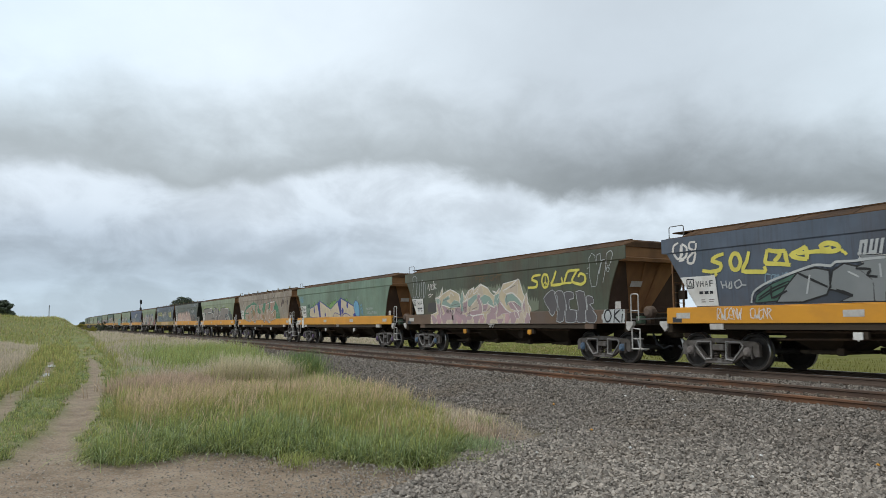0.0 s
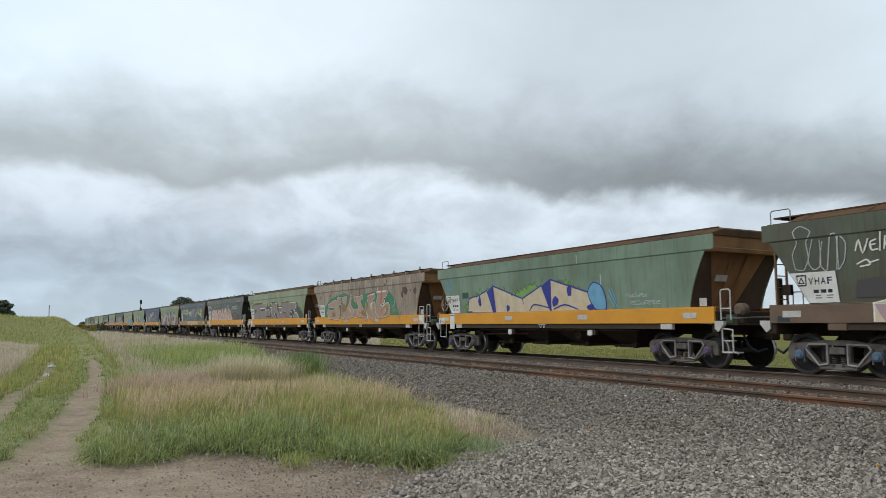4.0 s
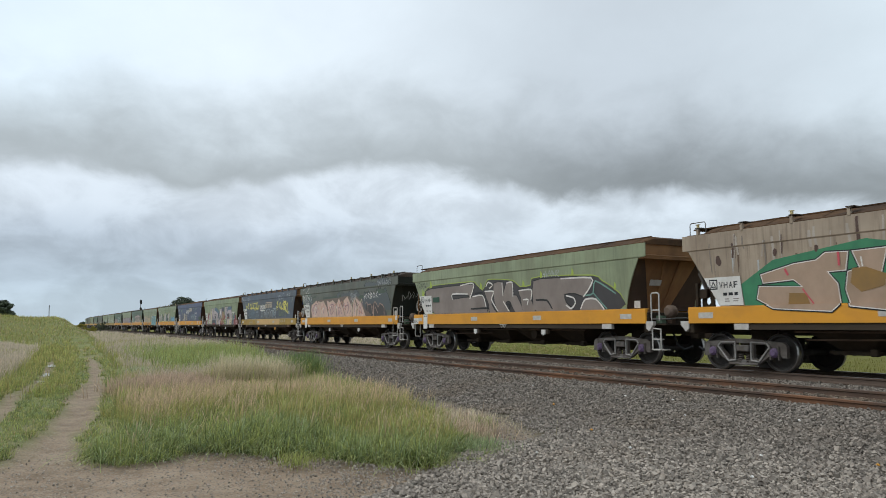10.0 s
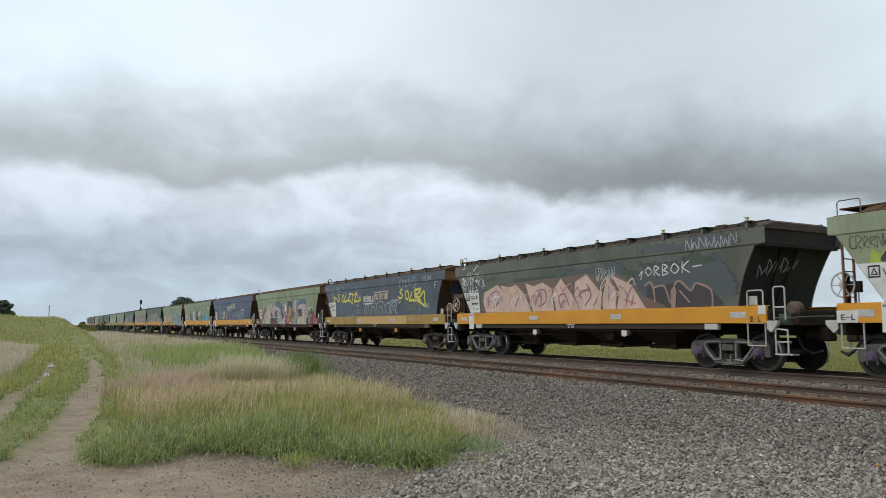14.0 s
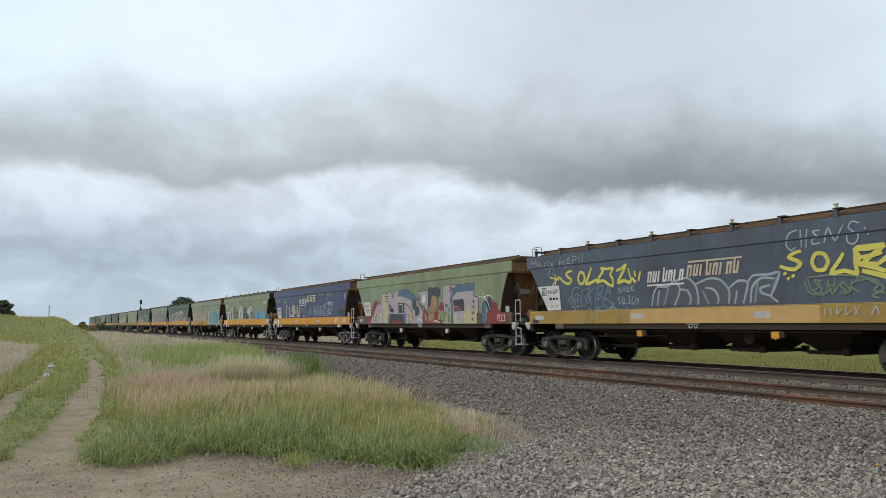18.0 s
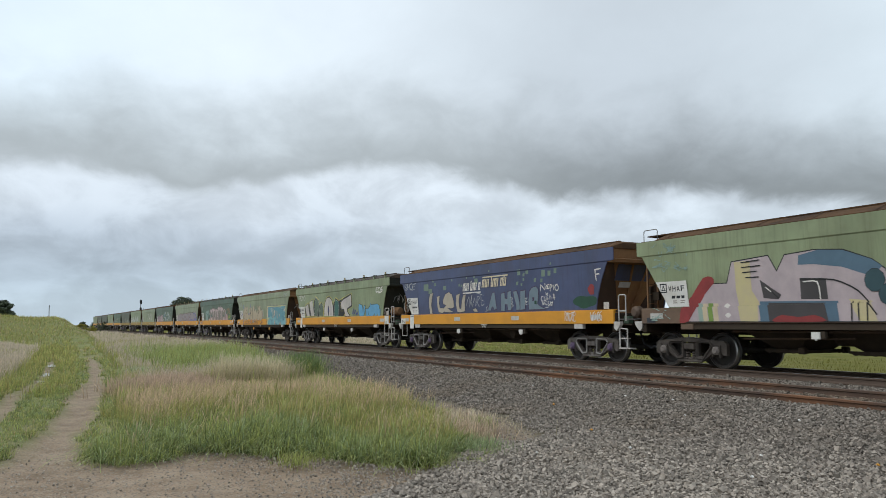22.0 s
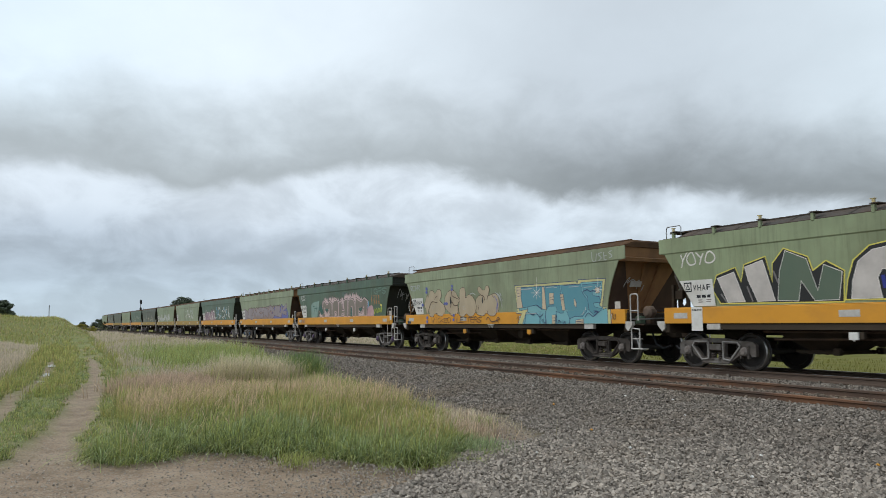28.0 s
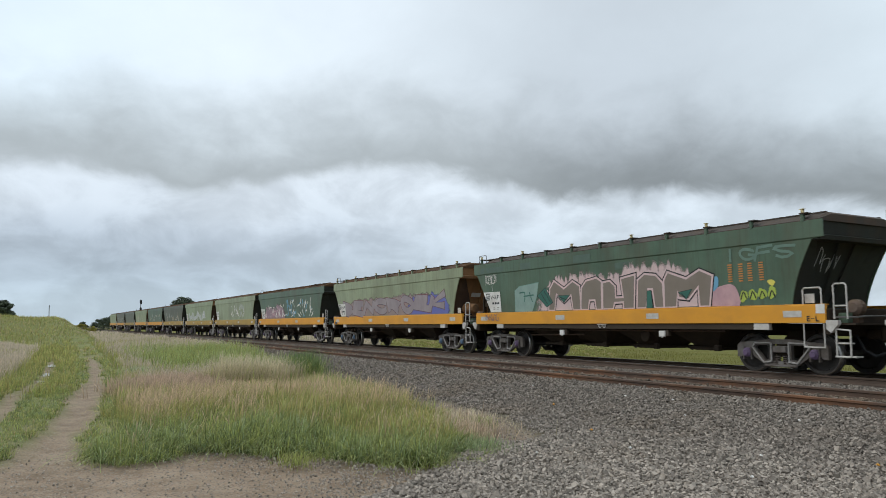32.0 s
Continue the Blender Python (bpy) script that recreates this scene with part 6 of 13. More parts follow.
# the brush lines of each letter in a unit square
LINES = {
    "A": [[(0, 0), (0.42, 1), (0.62, 1), (1, 0)], [(0.2, 0.35), (0.82, 0.35)]],
    "B": [[(0, 0), (0, 1), (0.6, 1), (0.85, 0.8), (0.6, 0.55), (0.1, 0.52)], [(0.5, 0.53), (1, 0.3), (0.7, 0), (0, 0)]],
    "C": [bow(0.55, 0.5, 0.55, 0.5, 50, 320, 12)],
    "D": [[(0, 0), (0, 1), (0.5, 1), (1, 0.7), (1, 0.3), (0.5, 0), (0, 0)]],
    "E": [[(1, 1), (0.05, 0.92), (0, 0.05), (1, 0)], [(0.05, 0.5), (0.8, 0.55)]],
    "F": [[(1, 1), (0.05, 0.95), (0, 0)], [(0.05, 0.52), (0.75, 0.55)]],
    "G": [bow(0.5, 0.5, 0.5, 0.5, 45, 330, 12) + [(0.98, 0.48), (0.6, 0.48)]],
    "H": [[(0, 0), (0.05, 1)], [(1, 0), (0.92, 1)], [(0.04, 0.5), (0.95, 0.52)]],
    "I": [[(0.5, 0), (0.5, 1)]],
    "K": [[(0, 0), (0.05, 1)], [(1, 1), (0.12, 0.48), (1, 0)]],
    "L": [[(0.05, 1), (0, 0.02), (1, 0.1)]],
    "M": [[(0, 0), (0.12, 1), (0.5, 0.35), (0.88, 1), (1, 0)]],
    "N": [[(0, 0), (0.08, 1), (0.92, 0.05), (1, 1)]],
    "O": [bow(0.5, 0.5, 0.5, 0.5, 90, 450, 14)],
    "P": [[(0, 0), (0.03, 1), (0.7, 1), (1, 0.75), (0.7, 0.45), (0.05, 0.45)]],
    "R": [[(0, 0), (0.03, 1), (0.7, 1), (1, 0.75), (0.7, 0.48), (0.1, 0.48)], [(0.45, 0.48), (1, 0)]],
    "S": [[(1, 0.92), (0.6, 1), (0.15, 0.9), (0.02, 0.7), (0.3, 0.53), (0.75, 0.45), (0.97, 0.25), (0.75, 0.05), (0.35, 0), (0, 0.12)]],
    "T": [[(0, 0.93), (1, 1)], [(0.5, 0.96), (0.45, 0)]],
    "U": [[(0, 1), (0.02, 0.35), (0.25, 0), (0.7, 0), (0.95, 0.3), (1, 1)]],
    "V": [[(0, 1), (0.5, 0), (1, 1)]],
    "W": [[(0, 1), (0.25, 0), (0.5, 0.6), (0.75, 0), (1, 1)]],
    "Y": [[(0, 1), (0.5, 0.5), (1, 1)], [(0.5, 0.5), (0.45, 0)]],
    "Z": [[(0, 0.95), (1, 1), (0.05, 0.03), (1, 0.08)]],
    "*": [[(0.1, 0.1), (0.9, 0.9)], [(0.1, 0.9), (0.9, 0.1)], [(0.5, 0), (0.5, 1)]],
}


def strip(pts, width, closed=False):
    """A ribbon of even width along points, mitred at its bends."""
    vs, fs = [], []
    n = len(pts)
    for i, (x, z) in enumerate(pts):
        a = pts[(i - 1) % n] if closed or i else None
        b = pts[(i + 1) % n] if closed or i < n - 1 else None
        d0 = Vector((x - a[0], z - a[1])).normalized() if a else None
        d1 = Vector((b[0] - x, b[1] - z)).normalized() if b else None
        d0, d1 = d0 or d1, d1 or d0
        m = d0 + d1
        m = m.normalized() if m.length > 0.2 else d0
        k = width / 2 / max(m.dot(d0), 0.55)
        nx, nz = -m.y * k, m.x * k
        ex, ez = (0.0, 0.0)
        if not closed and (a is None or b is None):
            sgn = -1 if a is None else 1
            ex, ez = m.x * width * 0.35 * sgn, m.y * width * 0.35 * sgn
        vs += [(x + nx + ex, z + nz + ez), (x - nx + ex, z - nz + ez)]
        if i:
            o = 2 * i
            fs.append((o - 2, o - 1, o + 1, o))
    if closed:
        o = 2 * n
        fs.append((o - 2, o - 1, 1, 0))
    return vs, fs


def letters(wagon, text, x0, x1, z0, z1, coats, rng, slant=0.0, wobble=0.06, label="", layer=1, rise=0.0, turn=5.0, flare=0.25):
    """A word in hand-drawn letters that fill a field; coats: (thickness, colour) from the back to the front."""
    n = len(text)
    cell = (x1 - x0) / n
    unit = min(cell, z1 - z0)
    broad = [(0.13 + 1.9 * f) * unit for f, _ in coats]
    most = max(broad)
    for i, ch in enumerate(text):
        a, sx, sz, dz, ph, fl = rng.uniform(-turn, turn), rng.uniform(0.96, 1.14), rng.uniform(0.88, 1.03), rng.uniform(-0.04, 0.04), rng.uniform(0, 6.28), rng.uniform(-flare, flare)
        if ch not in LINES:
            continue
        bw, bh = max(cell * 1.02 * sx - most, cell * 0.25), max((z1 - z0) * sz - most, (z1 - z0) * 0.3)
        c, s = math.cos(radians(a)), math.sin(radians(a))
        for li, line in enumerate(LINES[ch]):
            shut = math.dist(line[0], line[-1]) < 1e-6
            fine = []
            src = line[:-1] if shut else line
            for u, v in src:
                du, dv = (u - 0.5), (v - 0.5)
                du *= 1 + fl * dv * 2
                px, pz = du * bw, dv * bh
                px += wobble * unit * math.sin(4 * dv + ph)
                pz += wobble * unit * math.sin(4 * du + 2 * ph)
                px, pz = px * c - pz * s, px * s + pz * c
                fine.append((px + slant * pz + x0 + cell * (i + 0.5), pz + (z0 + z1) / 2 + dz * (z1 - z0) + rise * (i / max(n - 1, 1) - 0.5)))
            for k, (w, (_, mat)) in enumerate(zip(broad, coats)):
                vs, fs = strip(fine, w, shut)
                on_side("graffiti_letter", vs, fs, mat, wagon, layer + k + 0.16 * li + 0.05 * (i % 3), label if k == len(coats) - 1 and li == 0 else "")


def haze(wagon, x0, x1, z0, z1, mat, rng, spike=0.15, layer=0, n=64, label="", low=0.0):
    """A field of sprayed colour with a jagged upper edge that thins out."""
    vs, fs, fade = [], [], []
    for i in range(n + 1):
        u = i / n
        env = min(1.0, 6 * u, 6 * (1 - u))
        jag = rng.uniform(-1, 1) * spike + spike * 0.6 * math.sin(9 * u + 1.3) + 0.4 * spike * math.sin(23 * u)
        top = max(z0 + (z1 - z0) * (0.35 + 0.65 * env) + jag * env, z0 + 0.06)
        x = x0 + (x1 - x0) * u
        end = min(1.0, 10 * u, 10 * (1 - u))
        for k, fd in ((0.0, 1.0), (0.55, 1.0), (0.82, 0.7), (1.0, 0.0)):
            vs.append((x, z0 + (top - z0) * k))
            fade.append(fd * end)
        if i:
            for k in range(3):
                o = 4 * i + k
                fs.append((o - 4, o, o + 1, o - 3))
    on_side("graffiti_field", vs, fs, soft(mat), wagon, layer, label, fade)


SOFT = {}


def soft(mat):
    """The same paint, thinning out to nothing where it was sprayed from farther off."""
    if mat.name in SOFT:
        return SOFT[mat.name]
    m = mat.copy()
    m.name = "thin_" + mat.name
    ns, ln = m.node_tree.nodes, m.node_tree.links
    out = next(n for n in ns if n.type == "OUTPUT_MATERIAL")
    bsdf = next(n for n in ns if n.type == "BSDF_PRINCIPLED")
    at = ns.new("ShaderNodeAttribute")
    at.attribute_name = "cover"
    co = ns.new("ShaderNodeTexCoord")
    nz = ns.new("ShaderNodeTexNoise")
    nz.inputs["Scale"].default_value, nz.inputs["Detail"].default_value = 9.0, 8
    ln.new(co.outputs["Object"], nz.inputs["Vector"])
    ad = ns.new("ShaderNodeMath")
    ad.operation = "ADD"
    ln.new(at.outputs["Fac"], ad.inputs[0]), ln.new(nz.outputs["Fac"], ad.inputs[1])
    mr = ns.new("ShaderNodeMapRange")
    mr.inputs[1].default_value, mr.inputs[2].default_value = 0.55, 1.05
    ln.new(ad.outputs[0], mr.inputs[0])
    tr, mx = ns.new("ShaderNodeBsdfTransparent"), ns.new("ShaderNodeMixShader")
    ln.new(mr.outputs[0], mx.inputs[0]), ln.new(tr.outputs[0], mx.inputs[1]), ln.new(bsdf.outputs[0], mx.inputs[2])
    ln.new(mx.outputs[0], out.inputs[0])
    SOFT[mat.name] = m
    return m


def shards(wagon, x0, x1, z0, z1, mats, rng, count, layer=1, size=0.5, name="graffiti_flash", label=""):
    """Many interlocking angular flashes of several colours, as in wild lettering."""
    for k, mat in enumerate(mats):
        for i in range(count):
            cx, cz = rng.uniform(x0, x1), rng.uniform(z0, z1)
            L, w, a = size * rng.uniform(0.5, 1.3), size * rng.uniform(0.06, 0.22), radians(rng.choice((35, 50, 70, 110, 130, 150, 0, 90)) + rng.uniform(-12, 12))
            c, s = math.cos(a), math.sin(a)
            q = [(-L / 2, -w / 2), (L * 0.2, -w * 0.6), (L / 2, 0), (L * 0.15, w * 0.55), (-L / 2, w / 2), (-L * 0.35, 0)]
            vs = [(min(max(cx + px * c - pz * s, x0 - 0.1), x1 + 0.1), min(max(cz + px * s + pz * c, z0 - 0.02), z1 + 0.12)) for px, pz in q]
            on_side(name, vs, [tuple(range(6))], mat, wagon, layer + k, label if i == 0 and k == 0 else "")


def blob(wagon, cx, cz, rx, rz, mat, rng, layer=1, rough=0.12, n=22, name="graffiti", label=""):
    ph = [rng.uniform(0, 6.28) for _ in range(3)]
    vs = []
    for i in range(n):
        a = 2 * math.pi * i / n
        k = 1 + rough * (math.sin(2 * a + ph[0]) + 0.7 * math.sin(3 * a + ph[1]) + 0.5 * math.sin(5 * a + ph[2]))
        vs.append((cx + rx * k * math.cos(a), cz + rz * k * math.sin(a)))
    on_side(name, vs, [tuple(range(n))], mat, wagon, layer, label)


BLOCKS = [0]


def round_off(pts, closed, times=1):
    """A line that runs through the points in smooth curves, as a swept arm draws it."""
    n = len(pts)
    if n < 3 or not times:
        return list(pts)
    at = (lambda i: pts[i % n]) if closed else (lambda i: pts[min(max(i, 0), n - 1)])
    cuts = (0.0, 0.33, 0.67) if times > 1 else (0.0, 0.5)
    out = []
    for i in range(n if closed else n - 1):
        a, b, c, d = at(i - 1), at(i), at(i + 1), at(i + 2)
        for t in cuts:
            h = (2 * t ** 3 - 3 * t * t + 1, -2 * t ** 3 + 3 * t * t, 0.38 * (t ** 3 - 2 * t * t + t), 0.38 * (t ** 3 - t * t))
            out.append(tuple(h[0] * b[k] + h[1] * c[k] + h[2] * (c[k] - a[k]) + h[3] * (d[k] - b[k]) for k in (0, 1)))
    return out if closed else out + [pts[-1]]


def fill(pts):
    """Triangles that fill an outline of any shape."""
    return [tuple(t) for t in tessellate_polygon([[Vector((x, z, 0)) for x, z in pts]])]


def block(wagon, pts, rims, mat, layer, label="", shade=0.0, foot=1.505, soften=0):
    """One letter of a graffiti piece: a filled outline with rims of other colours round it, and a dark flank on its right."""
    pts = round_off(pts, True, soften)
    up = lambda vs: [(x, max(z, foot)) for x, z in vs]
    pts = up(pts)
    BLOCKS[0] += 1
    k = layer + 0.05 * (BLOCKS[0] % 9)
    if shade:
        on_side("graffiti_shade", up([(x + shade, z - 0.03) for x, z in pts]), fill(pts), P_BLACK, wagon, k)
    for i, (width, rim) in enumerate(rims):
        vs, fs = strip(pts, width, True)
        on_side("graffiti_outline", up(vs), fs, rim, wagon, k + 0.5 + 0.5 * i + (1.2 if i == len(rims) - 1 and i else 0.0))
    on_side("graffiti_letter", pts, fill(pts), mat, wagon, k + 0.55 + 0.5 * len(rims), label)


def patch(wagon, x0, x1, z0, z1, mat, layer=1, skew=0.0, name="paint_patch", label=""):
    on_side(name, [(x0, z0), (x1, z0), (x1 + skew, z1), (x0 + skew, z1)], [(0, 1, 2, 3)], mat, wagon, layer, label)


STROKES = [0]


def ring(wagon, pts, width, mat, layer=2):
    """A closed brush line, swept round."""
    vs, fs = strip(round_off(pts, True, 2), width, True)
    on_side("graffiti", vs, fs, mat, wagon, layer)


def stroke(wagon, pts, width, mat, layer=2, name="graffiti", label=""):
    """A brush line through points, a little broader in its middle than at its ends."""
    STROKES[0] += 1
    layer = layer + 0.05 * (STROKES[0] % 11)
    vs, fs = [], []
    pts = round_off(list(pts), False, 2 if len(pts) < 12 else 0)
    for i, (x, z) in enumerate(pts):
        a, b = pts[max(i - 1, 0)], pts[min(i + 1, len(pts) - 1)]
        d = Vector((b[0] - a[0], b[1] - a[1])).normalized()
        k = width / 2 * (0.82 + 0.26 * math.sin(math.pi * i / max(len(pts) - 1, 1)))
        vs += [(x - d.y * k, z + d.x * k), (x + d.y * k, z - d.x * k)]
        if i:
            o = 2 * i
            fs.append((o - 2, o - 1, o + 1, o))
    on_side(name, vs, fs, mat, wagon, layer, label)


def scrawl(wagon, x0, x1, z0, z1, mat, rng, loops=5, width=0.03, layer=2):
    """An unreadable tag: one looping line."""
    n = loops + 1
    cell = (x1 - x0) / n
    for i in range(n):
        l, k = x0 + cell * i, rng.randrange(5)
        u = lambda p, q: (l + cell * (p + rng.uniform(-0.12, 0.12)), z0 + (z1 - z0) * min(max(q + rng.uniform(-0.15, 0.15), 0), 1))
        shape = ((u(0, 0.1), u(0.1, 0.9), u(0.9, 0.8), u(0.3, 0.4), u(1, 0)), (u(0.9, 0.9), u(0, 0.8), u(0.05, 0.1), u(0.9, 0.1), u(0.9, 0.5)), (u(0, 0.9), u(0.2, 0), u(0.5, 0.6), u(0.8, 0), u(1, 1)),
                 (u(0.1, 0.5), u(0.9, 0.55), u(0.6, 1), u(0.1, 0.7), u(0.2, 0), u(1, 0.1)), (u(0.1, 0), u(0.15, 1), u(0.9, 0.1), u(0.95, 1)))[k]
        stroke(wagon, list(shape), width, mat, layer + 0.05 * (i % 4))


P_YEL = paint((0.62, 0.58, 0.12), (0.52, 0.46, 0.10))
P_WHITE = paint((0.66, 0.66, 0.66), (0.48, 0.48, 0.48))
P_PALE = paint((0.42, 0.45, 0.47), (0.30, 0.33, 0.36))
P_BLACK = paint((0.02, 0.02, 0.022))
P_GREY = paint((0.232, 0.20, 0.19), (0.165, 0.138, 0.13), 1.2)
P_SILVER = paint((0.50, 0.48, 0.48), (0.30, 0.285, 0.28), 1.6)
P_BLUE = paint((0.025, 0.035, 0.26))
P_LBLUE = paint((0.14, 0.34, 0.52), (0.10, 0.26, 0.42))
P_CYAN = paint((0.15, 0.36, 0.43), (0.19, 0.42, 0.48), 1.5)
P_CREAM = paint((0.52, 0.45, 0.33), (0.42, 0.36, 0.26))
P_PINK = paint((0.58, 0.43, 0.38), (0.44, 0.30, 0.27), 2.4)
P_ROSE = paint((0.46, 0.30, 0.33), (0.36, 0.22, 0.27))
P_MAUVE = paint((0.26, 0.17, 0.22), (0.19, 0.12, 0.17))
P_SAGE = paint((0.22, 0.26, 0.16), (0.16, 0.20, 0.12))
P_TEAL = paint((0.16, 0.30, 0.27), (0.12, 0.24, 0.22))
P_GREEN = paint((0.045, 0.21, 0.11), (0.035, 0.15, 0.09))
P_DKGREEN = paint((0.022, 0.07, 0.045))
P_LIME = paint((0.34, 0.44, 0.075), (0.28, 0.36, 0.08))
P_RED = paint((0.26, 0.040, 0.042), (0.16, 0.028, 0.03))
P_BROWN = paint((0.14, 0.10, 0.085), (0.20, 0.155, 0.13), 1.5)
P_HALO = paint((0.55, 0.42, 0.44), (0.48, 0.40, 0.42))
P_PLUM = paint((0.13, 0.085, 0.12), (0.18, 0.13, 0.16), 1.5)
P_SAGEDEEP = paint((0.085, 0.125, 0.095), (0.12, 0.16, 0.12), 1.5)
P_TEALDEEP = paint((0.035, 0.13, 0.105), (0.03, 0.10, 0.09))
P_SKYBLUE = paint((0.11, 0.33, 0.55), (0.09, 0.28, 0.50))
P_COAL = paint((0.045, 0.042, 0.046), (0.07, 0.065, 0.07), 1.5)
P_OCHRE = paint((0.25, 0.15, 0.05), (0.20, 0.13, 0.06))
P_DRIP = paint((0.52, 0.09, 0.12), (0.42, 0.07, 0.09))
P_RUNOFF = paint((0.36, 0.33, 0.30), (0.26, 0.23, 0.20))
P_BLOTCH = paint((0.085, 0.05, 0.042), (0.06, 0.035, 0.03))
P_DUSK = paint((0.055, 0.050, 0.058), (0.075, 0.065, 0.06), 1.5)
P_DUST = paint((0.33, 0.24, 0.20), (0.25, 0.19, 0.18))
P_SALMON = paint((0.48, 0.24, 0.17), (0.40, 0.21, 0.17))
P_SLATE = paint((0.085, 0.15, 0.22), (0.07, 0.125, 0.19))
P_YELLOWISH = paint((0.46, 0.42, 0.24), (0.44, 0.38, 0.30), 2.0)
P_INK = paint((0.045, 0.05, 0.075), (0.07, 0.075, 0.10))
P_LEAF = paint((0.16, 0.26, 0.06), (0.13, 0.22, 0.06))
P_MAUVEPINK = paint((0.33, 0.235, 0.27), (0.40, 0.30, 0.32), 2.0)
P_TEALPALE = paint((0.22, 0.315, 0.285), (0.28, 0.36, 0.33), 2.0)
P_SHADE = paint((0.15, 0.15, 0.16), (0.20, 0.18, 0.19))
P_INKBROWN = paint((0.075, 0.045, 0.035), (0.11, 0.06, 0.04))
P_BUFF = paint((0.40, 0.34, 0.25), (0.34, 0.285, 0.205), 1.5)
P_PERIWINKLE = paint((0.10, 0.12, 0.38), (0.13, 0.15, 0.40))
P_PALEYEL = paint((0.52, 0.50, 0.24), (0.44, 0.44, 0.24))
P_INKBLUE = paint((0.03, 0.045, 0.13), (0.05, 0.07, 0.16))
P_ICE = paint((0.33, 0.385, 0.43), (0.26, 0.31, 0.37))
P_NIGHT = paint((0.02, 0.025, 0.06))
P_MOSS = paint((0.062, 0.090, 0.066), (0.05, 0.072, 0.055))
P_ASH = paint((0.115, 0.122, 0.115), (0.095, 0.10, 0.095))
P_UMBER = paint((0.17, 0.145, 0.125), (0.24, 0.21, 0.185), 1.6)
P_MIST = paint((0.22, 0.32, 0.30), (0.17, 0.26, 0.25))
P_ORANGE = paint((0.45, 0.20, 0.06))
P_ASHRUN = paint((0.19, 0.165, 0.145), (0.14, 0.12, 0.105))
P_SEAGREEN = paint((0.060, 0.135, 0.105), (0.045, 0.10, 0.08))
P_STEEL = paint((0.165, 0.185, 0.20), (0.23, 0.25, 0.265), 1.2)
P_VIOLETGREY = paint((0.085, 0.08, 0.09), (0.125, 0.115, 0.12), 2.0)
P_GHOST = paint((0.115, 0.075, 0.035), (0.075, 0.06, 0.04))
P_SKYTAG = paint((0.17, 0.26, 0.34), (0.13, 0.21, 0.28))
P_SLATEGREY = paint((0.085, 0.095, 0.115), (0.115, 0.12, 0.13), 1.5)
P_SAGETAG = paint((0.17, 0.20, 0.17), (0.14, 0.20, 0.12))
P_WINE = paint((0.065, 0.032, 0.075), (0.05, 0.03, 0.08))
P_SAGETILE = paint((0.16, 0.225, 0.185), (0.13, 0.19, 0.16))
P_GREYBLUE = paint((0.155, 0.215, 0.27), (0.13, 0.18, 0.23))
P_TEALSKY = paint((0.085, 0.25, 0.33), (0.12, 0.31, 0.38), 1.5)
P_SAGEMID = paint((0.15, 0.175, 0.13), (0.19, 0.215, 0.165), 2.0)
P_BUFFPINK = paint((0.47, 0.42, 0.33), (0.46, 0.36, 0.33))
P_OLDCREAM = paint((0.40, 0.37, 0.31), (0.33, 0.30, 0.25), 2.0)
P_TANDARK = paint((0.36, 0.265, 0.205), (0.27, 0.20, 0.145), 1.6)
P_LILACGREY = paint((0.40, 0.35, 0.385), (0.34, 0.295, 0.33))
P_SLATEDEEP = paint((0.035, 0.075, 0.095))
P_DUSTTAN = paint((0.34, 0.22, 0.13), (0.26, 0.16, 0.09))
P_DULLBLUE = paint((0.078, 0.092, 0.11), (0.09, 0.105, 0.105), 1.5)


def data_panel(wagon, rng, top=2.22, dark=False):
    """The white data panel at the trailing end: recycling-like mark in a square, class letters and bars for the number."""
    z0, z1 = 1.52, top
    mat = M_WHITE
    on_side("data_panel", [(trail_x(z0) + 0.02, z0), (-5.22, z0), (-5.28, z1), (trail_x(z1) + 0.02, z1)], [(0, 1, 2, 3)], mat, wagon, 6, "white stencilled data panel")
    s, cx, cz = 0.24, -6.05, z1 - 0.17
    t = 0.03
    for a, b, c, d in ((cx - s / 2, cx + s / 2, cz + s / 2 - t, cz + s / 2), (cx - s / 2, cx + s / 2, cz - s / 2, cz - s / 2 + t), (cx - s / 2, cx - s / 2 + t, cz - s / 2, cz + s / 2), (cx + s / 2 - t, cx + s / 2, cz - s / 2, cz + s / 2)):
        patch(wagon, a, b, c, d, M_BLACK, 7, name="panel_mark")
    on_side("panel_mark", [(cx - 0.08, cz - 0.07), (cx + 0.08, cz - 0.07), (cx, cz + 0.085), (cx - 0.04, cz - 0.045), (cx + 0.04, cz - 0.045), (cx, cz + 0.03)], [(0, 1, 4, 3), (1, 2, 5, 4), (2, 0, 3, 5)], M_BLACK, wagon, 7)
    stencil(wagon, "VHAF", -5.90, -5.34, z1 - 0.26, z1 - 0.12, M_BLACK, 7)
    for x0, x1 in ((-5.78, -5.66), (-5.62, -5.50), (-5.46, -5.36)):
        patch(wagon, x0, x1, z1 - 0.44, z1 - 0.37, M_BLACK, 7, name="number_bar")
    for x0, x1, z in ((-5.74, -5.62, 1.66), (-5.50, -5.34, 1.66), (-5.74, -5.60, 1.61), (-5.50, -5.36, 1.61)):
        patch(wagon, x0, x1, z, z + 0.022, P_GREY, 7, name="number_bar")


